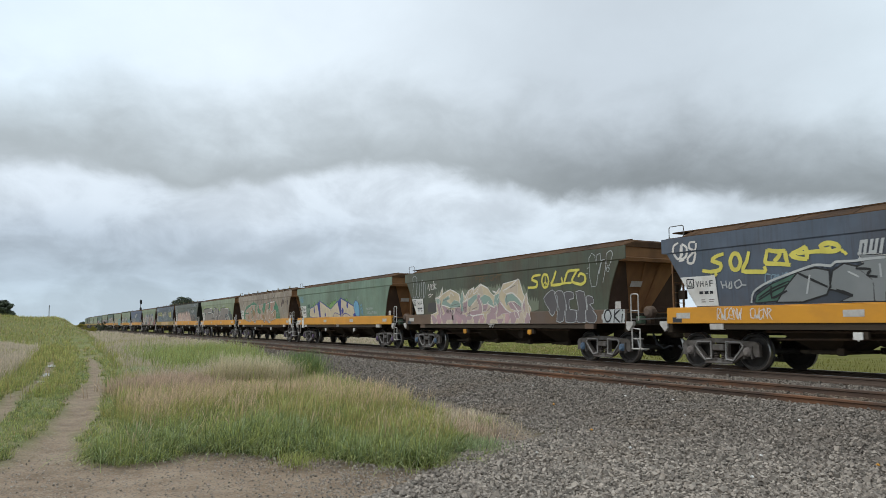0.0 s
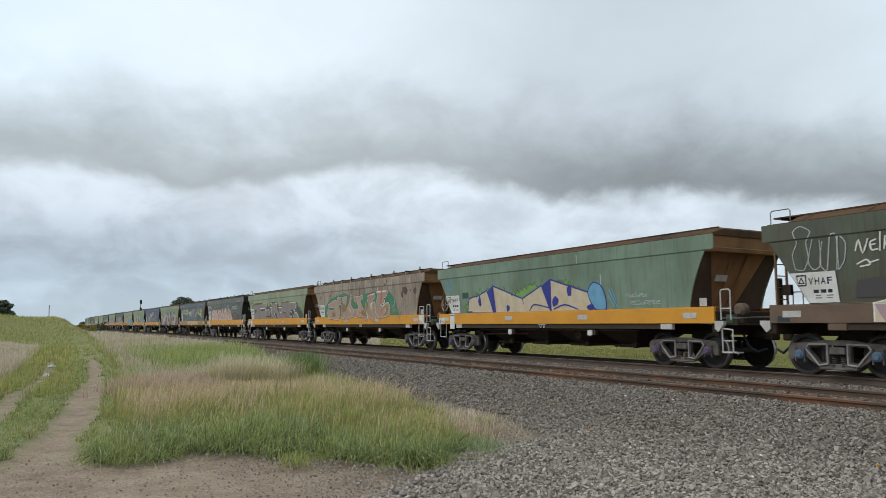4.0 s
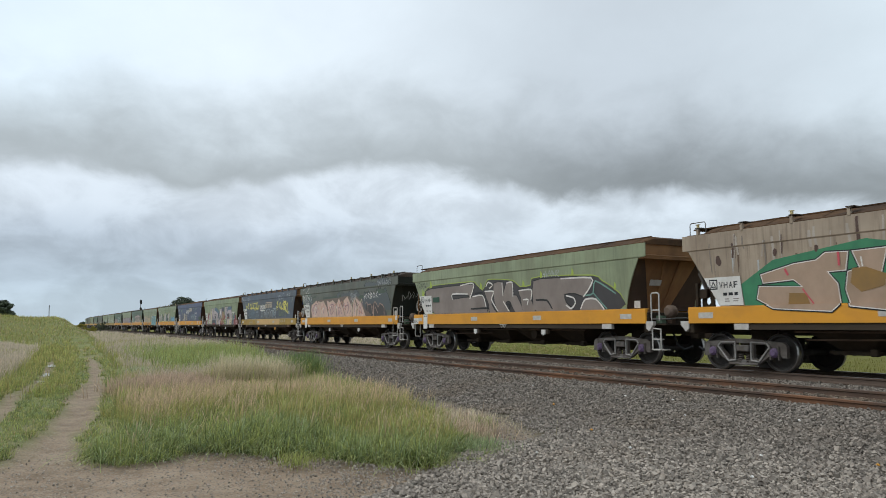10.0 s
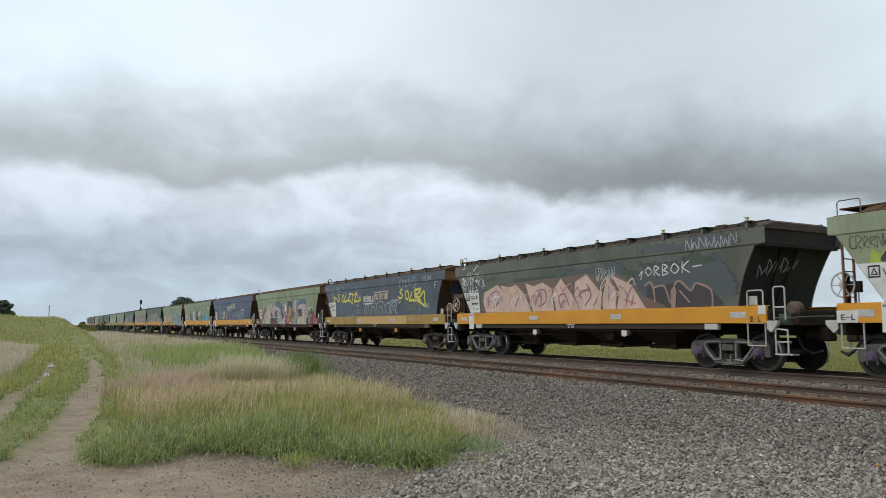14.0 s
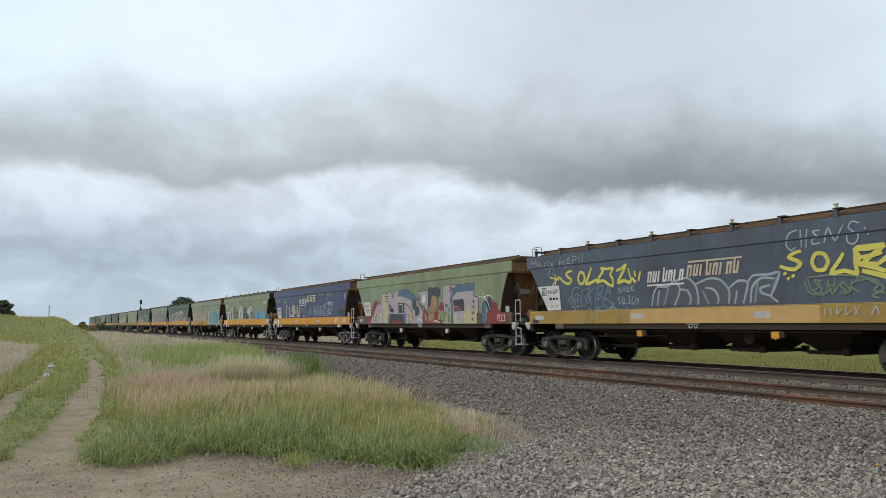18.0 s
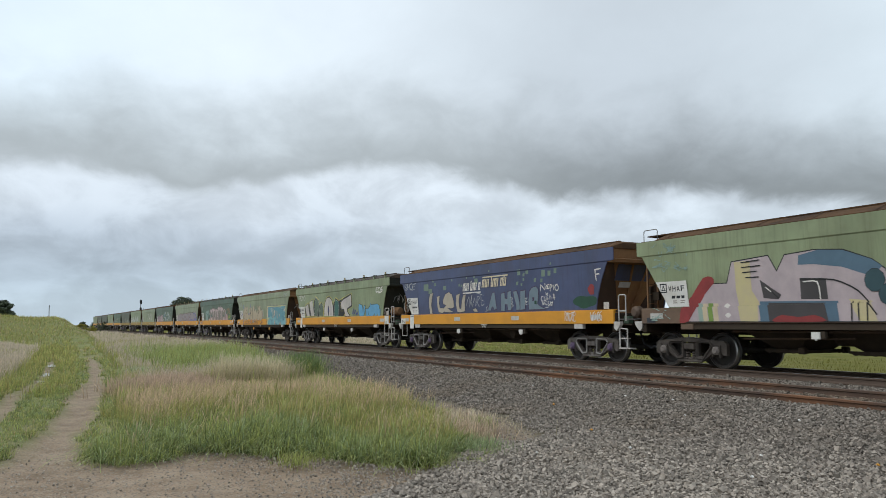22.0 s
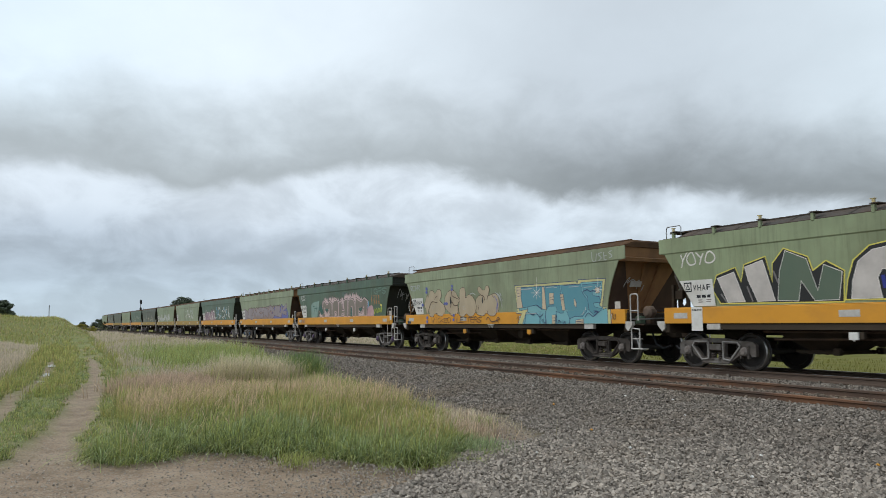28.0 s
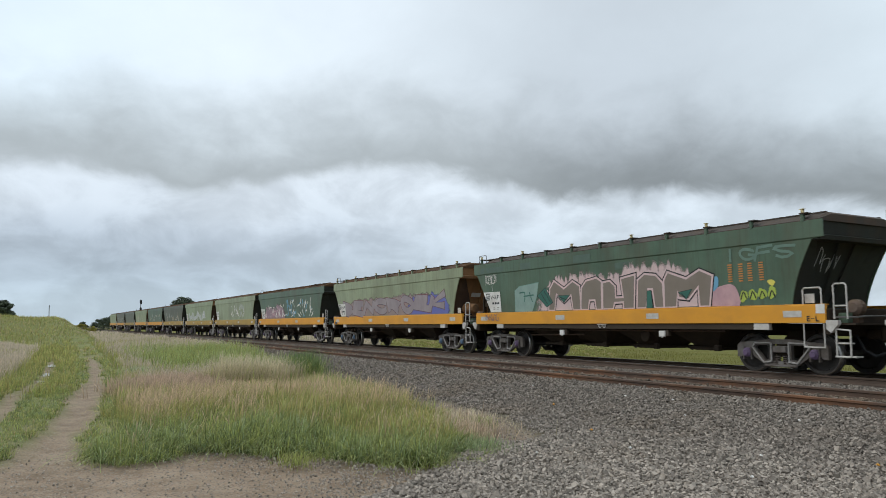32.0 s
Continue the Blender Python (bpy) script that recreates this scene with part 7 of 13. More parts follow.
def brand_marks(wagon, x0, x1, z, mat, mat2):
    """The operator's mark as plain slanting bars and boxes, with a line under one half and over the other."""
    xm = x0 + (x1 - x0) * 0.46
    for a, b, zz, mm, cnt in ((x0, xm - 0.08, z, mat, 7), (xm, x1, z + 0.08, mat2, 8)):
        for i in range(cnt):
            c = (b - a) / cnt
            xa, wd, h, t = a + c * i, c * 0.78, 0.29 * (1.25 if i in (3, 7) else 1.0), c * 0.30
            patch(wagon, xa, xa + t, zz, zz + h, mm, 5, 0.07, "brand_bar")
            if i % 3 != 2:
                patch(wagon, xa + wd - t, xa + wd, zz, zz + 0.29, mm, 5, 0.07, "brand_bar")
                e = 0.0 if i % 2 else 0.22
                patch(wagon, xa + 0.24 * e, xa + wd + 0.24 * e, zz + e, zz + e + 0.07, mm, 5.2, 0.016, "brand_bar")
    patch(wagon, x0, xm - 0.08, z - 0.10, z - 0.055, mat, 5, 0, "brand_bar")
    patch(wagon, xm + 0.08, x1 + 0.10, z + 0.42, z + 0.465, mat2, 5, 0, "brand_bar")


def el_mark(wagon, end):
    if end == "t":
        stencil(wagon, "E-L", -HALF + 0.08, -HALF + 0.40, 1.16, 1.27, M_BLACK, 4)
    else:
        stencil(wagon, "E-L", HALF - 0.42, HALF - 0.12, 1.14, 1.25, M_BLACK, 4)


def weather(wagon, rng, mats, n=9):
    """Runs and blotches on the upper side."""
    for i in range(n):
        x, z1 = rng.uniform(-6, 6.2), rng.uniform(2.5, 3.2)
        w, L = rng.uniform(0.02, 0.07), rng.uniform(0.2, 0.7)
        mat = rng.choice(mats)
        on_side("paint_run", [(x - w / 2, z1), (x - w / 3, z1 - L), (x + w / 4, z1 - L * rng.uniform(0.6, 1)), (x + w / 2, z1)], [(0, 1, 2, 3)], mat, wagon, 0)


def paint_train():
    ws = [w for w, _ in WAGONS]
    R = random.Random(42)
    for i in range(16):
        data_panel(ws[i], R, R.uniform(2.16, 2.30))
        if FLEET[i][1].get("el"):
            el_mark(ws[i], FLEET[i][1]["el"])
    out = lambda fat: (fat, P_BLACK)
    # 0: navy, yellow tag with an arrow, a long blue-grey piece with green at its end
    w = ws[0]
    haze(w, -4.4, 5.6, 1.52, 2.30, paint((0.045, 0.055, 0.075)), R, 0.08, 1)
    stroke(w, [(-4.99, 2.74), (-5.22, 2.69), (-5.35, 2.6), (-5.09, 2.5), (-5.14, 2.37), (-5.4, 2.34), (-5.66, 2.38)], 0.095, P_YEL, 3)
    stroke(w, [(-4.29, 2.73), (-4.36, 2.52), (-4.49, 2.3), (-4.15, 2.26), (-3.89, 2.25), (-3.91, 2.37)], 0.095, P_YEL, 3)
    stroke(w, [(-3.8, 2.73), (-3.86, 2.53), (-3.85, 2.43), (-3.51, 2.39), (-3.25, 2.35)], 0.095, P_YEL, 3)
    stroke(w, [(-3.8, 2.72), (-3.56, 2.67), (-3.35, 2.67)], 0.095, P_YEL, 3)
    stroke(w, [(-3.36, 2.66), (-3.35, 2.53), (-3.32, 2.37)], 0.095, P_YEL, 3)
    stroke(w, [(-3.47, 2.63), (-3.55, 2.53), (-3.65, 2.46)], 0.095, P_YEL, 3)
    stroke(w, [(-2.86, 2.72), (-3.03, 2.64), (-3.23, 2.56), (-3.05, 2.48), (-2.85, 2.44)], 0.095, P_YEL, 3)
    stroke(w, [(-2.87, 2.71), (-2.85, 2.57), (-2.85, 2.44)], 0.095, P_YEL, 3)
    stroke(w, [(-3.08, 2.58), (-2.64, 2.59), (-2.27, 2.56), (-2.13, 2.6), (-2.18, 2.69), (-2.38, 2.74), (-2.53, 2.69), (-2.44, 2.61), (-2.3, 2.63)], 0.095, P_YEL, 3)
    ring(w, [(-4.53, 2.51), (-4.62, 2.35), (-4.76, 2.36), (-4.82, 2.54), (-4.73, 2.71), (-4.59, 2.69)], 0.1, P_YEL, 3)
    stroke(w, [(-5.42, 2.19), (-5.35, 2.24)], 0.1, P_YEL, 3)
    stroke(w, [(-5.29, 2.24), (-5.22, 2.29)], 0.1, P_YEL, 3)
    stroke(w, [(-2.09, 2.53), (-2.04, 2.57)], 0.1, P_YEL, 3)
    stroke(w, [(-2.03, 2.48), (-1.98, 2.52)], 0.1, P_YEL, 3)
    stroke(w, [(-6.36, 3.13), (-6.52, 3.06), (-6.54, 2.88), (-6.41, 2.72), (-6.26, 2.83), (-6.25, 3.05)], 0.06, P_WHITE, 4)
    stroke(w, [(-6.27, 3.07), (-6.32, 2.72), (-6.14, 2.77), (-6.09, 2.98), (-6.25, 3.09)], 0.06, P_WHITE, 4)
    stroke(w, [(-5.81, 3.1), (-5.99, 3.1), (-6.01, 2.97), (-5.84, 2.85), (-5.92, 2.6), (-6.08, 2.6), (-6.08, 2.73), (-5.82, 2.91), (-5.79, 3.07)], 0.06, P_WHITE, 4)
    stroke(w, [(-6.38, 2.67), (-6.21, 2.68)], 0.06, P_WHITE, 4)
    stroke(w, [(-5.12, 2.1), (-5.07, 1.92)], 0.035, P_PALE, 4)
    stroke(w, [(-4.98, 2.1), (-4.95, 1.92)], 0.035, P_PALE, 4)
    stroke(w, [(-5.1, 2), (-4.95, 2)], 0.035, P_PALE, 4)
    stroke(w, [(-4.86, 2.07), (-4.9, 1.93), (-4.82, 1.93), (-4.82, 2.08)], 0.035, P_PALE, 4)
    stroke(w, [(-4.58, 2.11), (-4.73, 2.04), (-4.68, 1.91), (-4.54, 1.98), (-4.58, 2.1)], 0.035, P_PALE, 4)
    stroke(w, [(-4.54, 1.98), (-4.41, 1.97)], 0.035, P_PALE, 4)
    block(w, [(-4.19, 1.57), (-4.15, 1.72), (-3.75, 1.95), (-3.14, 2.16), (-3.08, 2.02), (-3.39, 1.61)], [(0.05, P_BLACK)], P_SEAGREEN, 3, "dark green striped end of a graffiti piece")
    stroke(w, [(-4.1, 1.67), (-3.74, 1.86), (-3.31, 2.01)], 0.035, P_BLACK, 6)
    stroke(w, [(-4.12, 1.61), (-3.7, 1.81), (-3.36, 1.93)], 0.035, P_BLACK, 6)
    block(w, [(-3.62, 1.57), (-3.37, 1.89), (-3.07, 2.18), (-2.67, 2.23), (-2.39, 2.16), (-2.4, 1.85), (-2.48, 1.7), (-3.03, 1.56)], [(0.075, P_BLACK)], P_STEEL, 4, "blue-grey graffiti letter with black edges")
    block(w, [(-2.38, 1.8), (-2.29, 2.15), (-2.05, 2.28), (-1.81, 2.21), (-1.49, 1.92), (-1.5, 1.53), (-2.15, 1.54), (-1.92, 1.63), (-2.25, 1.77)], [(0.075, P_BLACK)], P_STEEL, 4, "blue-grey graffiti letter with black edges")
    block(w, [(-1.79, 2.2), (-1.51, 2.29), (-1.22, 2.29), (-1.28, 1.52), (-1.48, 1.53), (-1.48, 1.93)], [(0.075, P_BLACK)], P_STEEL, 4, "blue-grey graffiti letter with black edges")
    stroke(w, [(-4.3, 1.56), (-4.22, 1.81), (-3.83, 2.01), (-3.11, 2.21), (-2.67, 2.31), (-2.34, 2.27), (-2.21, 2.34), (-1.81, 2.33), (-1.51, 2.35), (-1.22, 2.35)], 0.05, P_PALE, 7)
    stroke(w, [(-3.76, 1.93), (-3.76, 1.66), (-3.52, 1.74), (-3.37, 1.8)], 0.05, P_BLACK, 8)
    stroke(w, [(-3.11, 2.18), (-2.82, 2.03), (-2.43, 1.84)], 0.05, P_BLACK, 8)
    stroke(w, [(-2.37, 2.2), (-2.37, 1.81)], 0.05, P_BLACK, 8)
    stroke(w, [(-1.81, 2.18), (-1.52, 2.14), (-1.59, 2.03), (-1.39, 1.99)], 0.05, P_BLACK, 8)
    stroke(w, [(-2.25, 1.78), (-1.91, 1.64), (-2.13, 1.75)], 0.05, P_BLACK, 8)
    stroke(w, [(-2.81, 2.11), (-2.87, 1.87), (-2.91, 1.71)], 0.04, P_PALE, 8)
    stroke(w, [(-1.98, 2.13), (-1.76, 2.01)], 0.04, P_PALE, 8)
    stroke(w, [(-1.33, 2.24), (-1.32, 1.98), (-1.32, 2.09)], 0.04, P_PALE, 8)
    letters(w, "ENO", -1.6, 5.4, 1.54, 2.36, [(0.20, P_WHITE), (0.185, P_BLACK), (0.16, P_STEEL)], R, 0.25, 0.08, "blue-grey graffiti piece with black edges", 3, 0.05, 14)
    brand_marks(w, -1.75, 1.6, 2.44, P_PALE, P_PALE)
    scrawl(w, -5.25, -4.55, 1.18, 1.46, P_WHITE, R, 5, 0.022)
    scrawl(w, -4.3, -3.75, 1.18, 1.44, P_WHITE, R, 4, 0.022)
    scrawl(w, -3.9, -3.3, 1.95, 2.2, P_SKYTAG, R, 3, 0.03, 2)
    # 1: grimy dark green, wild pink and teal piece across the sill
    w = ws[1]
    block(w, [(-4.5, 1.12), (-4.5, 1.48), (-4.08, 1.57), (-4.15, 2.15), (-3.83, 2.2), (-3.57, 2.54), (-3.59, 2.26), (-2.96, 2.43), (-2.28, 2.23), (-2.19, 2), (-2.01, 2.34), (-1.82, 2.07), (-1.56, 2.33), (-1.19, 2.43), (-1.17, 2.33), (-0.7, 2.54), (-0.22, 2.38), (-0.06, 2.21), (0.18, 2.08), (0.53, 2.32), (0.54, 2.13), (0.11, 2.26), (0.53, 2.12), (0.79, 2.47), (1.75, 2.58), (1.95, 2.11), (2.37, 1.59), (2.34, 1.12)], [(0.06, P_WHITE)], P_CREAM, 1, "cream ground of a wild-lettered graffiti piece", foot=1.115)
    block(w, [(-4.15, 2.3), (-4.08, 2.43), (-3.98, 2.28), (-3.9, 2.47), (-3.81, 2.34), (-3.73, 2.46), (-3.61, 2.38), (-3.53, 2.5), (-3.42, 2.39), (-3.35, 2.53), (-3.27, 2.42), (-3.2, 2.5), (-3.13, 2.39), (-3.06, 2.5), (-2.99, 2.41), (-2.92, 2.5), (-2.85, 2.38), (-2.8, 2.46), (-2.72, 2.35), (-2.65, 2.44), (-2.58, 2.32), (-2.51, 2.48), (-2.42, 2.32), (-2.36, 2.43), (-2.26, 2.32), (-2.2, 2.5), (-2.09, 2.37), (-2.02, 2.48), (-1.95, 2.34), (-1.9, 2.47), (-1.81, 2.36), (-1.76, 2.46), (-1.67, 2.34), (-1.6, 2.45), (-1.54, 2.32), (-1.47, 2.43), (-1.4, 2.37), (-1.35, 2.47), (-1.27, 2.38), (-1.2, 2.52), (-1.14, 2.41), (-1.09, 2.51), (-1.01, 2.42), (-0.95, 2.58), (-0.88, 2.42), (-0.81, 2.59), (-0.76, 2.43), (-0.7, 2.59), (-0.64, 2.44), (-0.58, 2.51), (-0.53, 2.44), (-0.47, 2.57), (-0.42, 2.39), (-0.37, 2.48), (-0.31, 2.35), (-0.26, 2.45), (-0.2, 2.38), (-0.16, 2.47), (-0.1, 2.4), (-0.06, 2.49), (0, 2.37), (0.05, 2.52), (0.1, 2.36), (0.14, 2.45), (0.2, 2.34), (0.25, 2.47), (0.29, 2.34), (0.35, 2.44), (0.37, 1.87), (-4.16, 1.55), (-4.24, 2.11)], [], P_SAGEMID, 0, "spiky sage ground of the wild piece")
    block(w, [(0.33, 2.4), (0.39, 2.53), (0.51, 2.4), (0.56, 2.52), (0.67, 2.33), (0.76, 2.47), (0.84, 2.38), (0.92, 2.51), (1.01, 2.37), (1.07, 2.51), (1.15, 2.33), (1.23, 2.46), (1.3, 2.35), (1.36, 2.52), (1.44, 2.38), (1.51, 2.48), (1.61, 2.34), (1.66, 2.49), (1.78, 2.34), (1.85, 2.51), (1.95, 2.33), (2, 2.42), (2.18, 2.17), (2.25, 2.33), (2.25, 1.87), (2.32, 1.99), (2.39, 1.84), (2.46, 2), (2.53, 1.83), (2.59, 2), (2.65, 1.81), (2.72, 1.96), (2.77, 1.78), (2.83, 1.89), (2.79, 1.57), (2.49, 1.29), (0.27, 1.64)], [], P_SAGEMID, 0, "spiky sage ground of the wild piece")
    block(w, [(-4.14, 2.14), (-3.87, 2.12), (-3.73, 2), (-3.81, 1.9), (-4.06, 1.93)], [(0.022, P_WHITE)], P_TEALPALE, 3, "", foot=1.12)
    block(w, [(-3.68, 1.88), (-3.55, 2.07), (-3.11, 2.21), (-3, 2.09), (-3.28, 2.01), (-2.93, 1.87), (-2.66, 2.03), (-2.32, 1.96), (-2.2, 1.85), (-2.24, 1.75), (-2.68, 1.75), (-2.99, 1.73), (-3.35, 1.83)], [(0.022, P_WHITE)], P_TEALPALE, 3, "", foot=1.12)
    block(w, [(-4.07, 1.91), (-3.8, 1.89), (-3.64, 1.63), (-3.45, 1.28), (-3.84, 1.28), (-3.96, 1.55)], [(0.022, P_WHITE)], P_MAUVEPINK, 3, "", foot=1.12)
    block(w, [(-3.75, 1.86), (-3.41, 1.8), (-3.15, 1.66), (-2.69, 1.63), (-2.62, 1.27), (-3.29, 1.27), (-3.48, 1.62)], [(0.022, P_WHITE)], P_MAUVEPINK, 3, "", foot=1.12)
    block(w, [(-2.63, 1.73), (-2.24, 1.73), (-2.01, 1.56), (-1.85, 1.26), (-2.57, 1.27), (-2.63, 1.51)], [(0.022, P_WHITE)], P_MAUVEPINK, 3, "", foot=1.12)
    block(w, [(-2.23, 1.88), (-2.11, 2.17), (-1.99, 2.35), (-1.93, 2.03), (-2.02, 1.91), (-2.01, 1.58), (-2.2, 1.59), (-2.13, 1.83)], [(0.022, P_WHITE)], P_TEALPALE, 3, "", foot=1.12)
    block(w, [(-1.95, 1.87), (-1.66, 1.98), (-1.71, 1.57), (-1.88, 1.5), (-1.99, 1.62)], [(0.022, P_WHITE)], P_MAUVEPINK, 3, "", foot=1.12)
    block(w, [(-1.62, 1.97), (-1.2, 2.15), (-0.98, 2.19), (-0.95, 2.06), (-1.13, 1.95), (-1.45, 1.77), (-1.63, 1.76)], [(0.022, P_WHITE)], P_TEALPALE, 3, "", foot=1.12)
    block(w, [(-1.62, 1.73), (-1.41, 1.76), (-1.23, 1.84), (-1, 1.97), (-0.85, 1.78), (-0.99, 1.63), (-1.33, 1.61), (-1.47, 1.53), (-1.65, 1.53)], [(0.022, P_WHITE)], P_BUFFPINK, 3, "", foot=1.12)
    block(w, [(-1.6, 1.51), (-1.33, 1.59), (-0.96, 1.61), (-0.88, 1.47), (-1.18, 1.4), (-1.36, 1.25), (-1.67, 1.26)], [(0.022, P_WHITE)], P_MAUVEPINK, 3, "", foot=1.12)
    block(w, [(-0.92, 2.17), (-0.78, 2.18), (-0.64, 1.89), (-0.62, 1.54), (-0.73, 1.28), (-0.89, 1.28), (-0.93, 1.55), (-0.83, 1.78), (-0.96, 2.02)], [(0.022, P_WHITE)], P_MAUVEPINK, 3, "", foot=1.12)
    block(w, [(-0.75, 2.05), (-0.42, 2.16), (-0.08, 2.06), (0.06, 1.93), (0.18, 1.7), (-0.06, 1.78), (-0.25, 1.84), (-0.56, 1.81), (-0.63, 1.92)], [(0.022, P_WHITE)], P_TEALPALE, 3, "", foot=1.12)
    block(w, [(-0.56, 1.78), (-0.21, 1.82), (-0.3, 1.64), (-0.39, 1.55), (-0.58, 1.56)], [(0.022, P_WHITE)], P_MAUVEPINK, 3, "", foot=1.12)
    block(w, [(-0.34, 1.61), (-0.17, 1.79), (-0.04, 1.71), (-0.19, 1.53), (-0.26, 1.42), (-0.19, 1.53)], [(0.022, P_WHITE)], P_BUFFPINK, 3, "", foot=1.12)
    block(w, [(-0.03, 1.71), (0.19, 1.67), (0.35, 1.8), (0.35, 1.26), (0.05, 1.27), (-0.13, 1.45)], [(0.022, P_WHITE)], P_MAUVEPINK, 3, "", foot=1.12)
    block(w, [(-0.94, 2.25), (-0.67, 2.5), (-0.52, 2.34), (-0.58, 2.11), (-0.77, 2.2)], [(0.022, P_WHITE)], P_BUFFPINK, 4, "", foot=1.12)
    block(w, [(0.19, 1.97), (0.25, 2.1), (0.49, 2.17), (0.53, 1.91), (0.34, 1.73), (0.17, 1.78)], [(0.022, P_WHITE)], P_TEALPALE, 3, "", foot=1.12)
    block(w, [(0.39, 1.64), (0.58, 1.91), (0.9, 1.62), (1.2, 1.48), (0.76, 1.45), (0.42, 1.32)], [(0.022, P_WHITE)], P_MAUVEPINK, 3, "", foot=1.12)
    block(w, [(0.96, 1.71), (0.87, 1.94), (0.99, 2.11), (1.37, 2.12), (1.66, 1.95), (1.85, 1.77), (1.84, 1.67), (1.45, 1.87), (1.19, 1.88), (1.02, 1.83)], [(0.022, P_WHITE)], P_TEALPALE, 3, "", foot=1.12)
    block(w, [(1.07, 1.8), (1.24, 1.85), (1.45, 1.83), (1.84, 1.65), (1.88, 1.55), (1.48, 1.55), (1.22, 1.62)], [(0.022, P_WHITE)], P_MAUVEPINK, 3, "", foot=1.12)
    block(w, [(0.78, 2.21), (1.23, 2.36), (1.7, 2.59), (1.62, 2.08), (1.32, 2.19), (0.99, 2.15)], [(0.022, P_WHITE)], P_BUFFPINK, 4, "", foot=1.12)
    block(w, [(1.9, 1.72), (2.18, 2.09), (2.24, 1.59), (2.16, 1.3), (1.97, 1.47)], [(0.022, P_WHITE)], P_BUFFPINK, 4, "", foot=1.12)
    block(w, [(1.91, 1.68), (2.05, 1.89), (2.05, 1.59), (2.02, 1.47)], [(0.022, P_WHITE)], P_MAUVEPINK, 5, "", foot=1.12)
    block(w, [(1.48, 1.52), (1.88, 1.52), (1.81, 1.28), (1.61, 1.3)], [(0.022, P_WHITE)], P_MAUVEPINK, 3, "", foot=1.12)
    block(w, [(0.31, 1.46), (0.65, 1.41), (0.98, 1.29), (0.42, 1.28)], [(0.022, P_WHITE)], P_BUFFPINK, 3, "", foot=1.12)
    block(w, [(1.2, 1.48), (1.48, 1.52), (1.45, 1.28), (1.19, 1.29)], [(0.022, P_WHITE)], P_MAUVEPINK, 3, "", foot=1.12)
    stroke(w, [(-4.17, 2.14), (-3.89, 2.13), (-3.57, 2.52), (-3.58, 2.3), (-3.86, 2.14)], 0.036, P_WHITE, 8)
    stroke(w, [(-3.58, 2.28), (-2.93, 2.44), (-2.29, 2.24), (-2.23, 2), (-2.18, 1.84)], 0.036, P_WHITE, 8)
    stroke(w, [(-3.03, 2.13), (-2.89, 2.33), (-2.65, 2.19)], 0.036, P_WHITE, 8)
    stroke(w, [(-3.87, 2.11), (-3.76, 1.63), (-3.62, 1.28)], 0.036, P_WHITE, 8)
    stroke(w, [(-3.68, 1.85), (-3.36, 1.81), (-2.99, 1.73), (-2.66, 1.43), (-2.67, 1.27)], 0.036, P_WHITE, 8)
    stroke(w, [(-1.78, 2.14), (-1.54, 2.33), (-1.62, 2.1), (-1.74, 2.02)], 0.036, P_WHITE, 8)
    stroke(w, [(-1.46, 2.17), (-1.18, 2.43), (-1.21, 2.22), (-0.98, 2.29), (-0.67, 2.51), (-0.2, 2.37)], 0.036, P_WHITE, 8)
    stroke(w, [(-0.79, 2.05), (-0.61, 1.73), (-0.63, 1.53)], 0.036, P_WHITE, 8)
    stroke(w, [(-2.03, 1.91), (-1.65, 2.02), (-1.38, 2.08)], 0.036, P_WHITE, 8)
    stroke(w, [(-1.22, 1.39), (-0.88, 1.43), (-0.4, 1.46)], 0.036, P_WHITE, 8)
    stroke(w, [(-1.57, 1.41), (-1.39, 1.44), (-1.14, 1.38)], 0.036, P_WHITE, 8)
    stroke(w, [(-0.55, 1.27), (-0.41, 1.46)], 0.036, P_WHITE, 8)
    stroke(w, [(-0.16, 1.9), (-0.25, 1.83), (0.19, 1.68)], 0.036, P_WHITE, 8)
    stroke(w, [(-0.65, 2.53), (-0.15, 2.38)], 0.036, P_WHITE, 8)
    stroke(w, [(0.78, 2.25), (1.23, 2.38), (1.72, 2.61)], 0.036, P_WHITE, 8)
    stroke(w, [(0.41, 1.96), (0.54, 2.09), (0.44, 2.28)], 0.036, P_WHITE, 8)
    stroke(w, [(0.99, 2.11), (1.37, 2.15), (1.9, 1.81), (1.86, 1.55)], 0.036, P_WHITE, 8)
    stroke(w, [(1.9, 1.71), (2.18, 2.12), (2.25, 1.5)], 0.036, P_WHITE, 8)
    stroke(w, [(1.29, 1.85), (1.72, 1.47), (1.81, 1.3)], 0.036, P_WHITE, 8)
    stroke(w, [(0.58, 1.86), (0.95, 1.58), (1.31, 1.48)], 0.036, P_WHITE, 8)
    stroke(w, [(0.31, 1.46), (0.39, 1.68), (0.29, 1.87)], 0.036, P_WHITE, 8)
    stroke(w, [(-3.79, 2.04), (-3.75, 1.72)], 0.03, P_SHADE, 7)
    stroke(w, [(-3.56, 2.02), (-3.16, 2.1)], 0.03, P_SHADE, 7)
    stroke(w, [(-2.88, 1.82), (-2.32, 1.88)], 0.03, P_SHADE, 7)
    stroke(w, [(-1.99, 1.87), (-1.94, 1.5)], 0.03, P_SHADE, 7)
    stroke(w, [(-0.95, 2.03), (-0.87, 1.82)], 0.03, P_SHADE, 7)
    stroke(w, [(-1.33, 1.64), (-0.98, 1.72)], 0.03, P_SHADE, 7)
    stroke(w, [(-0.27, 1.57), (-0.04, 1.7)], 0.03, P_SHADE, 7)
    stroke(w, [(-0.58, 1.58), (-0.38, 1.64)], 0.03, P_SHADE, 7)
    stroke(w, [(0.99, 2.07), (1.02, 1.75)], 0.03, P_SHADE, 7)
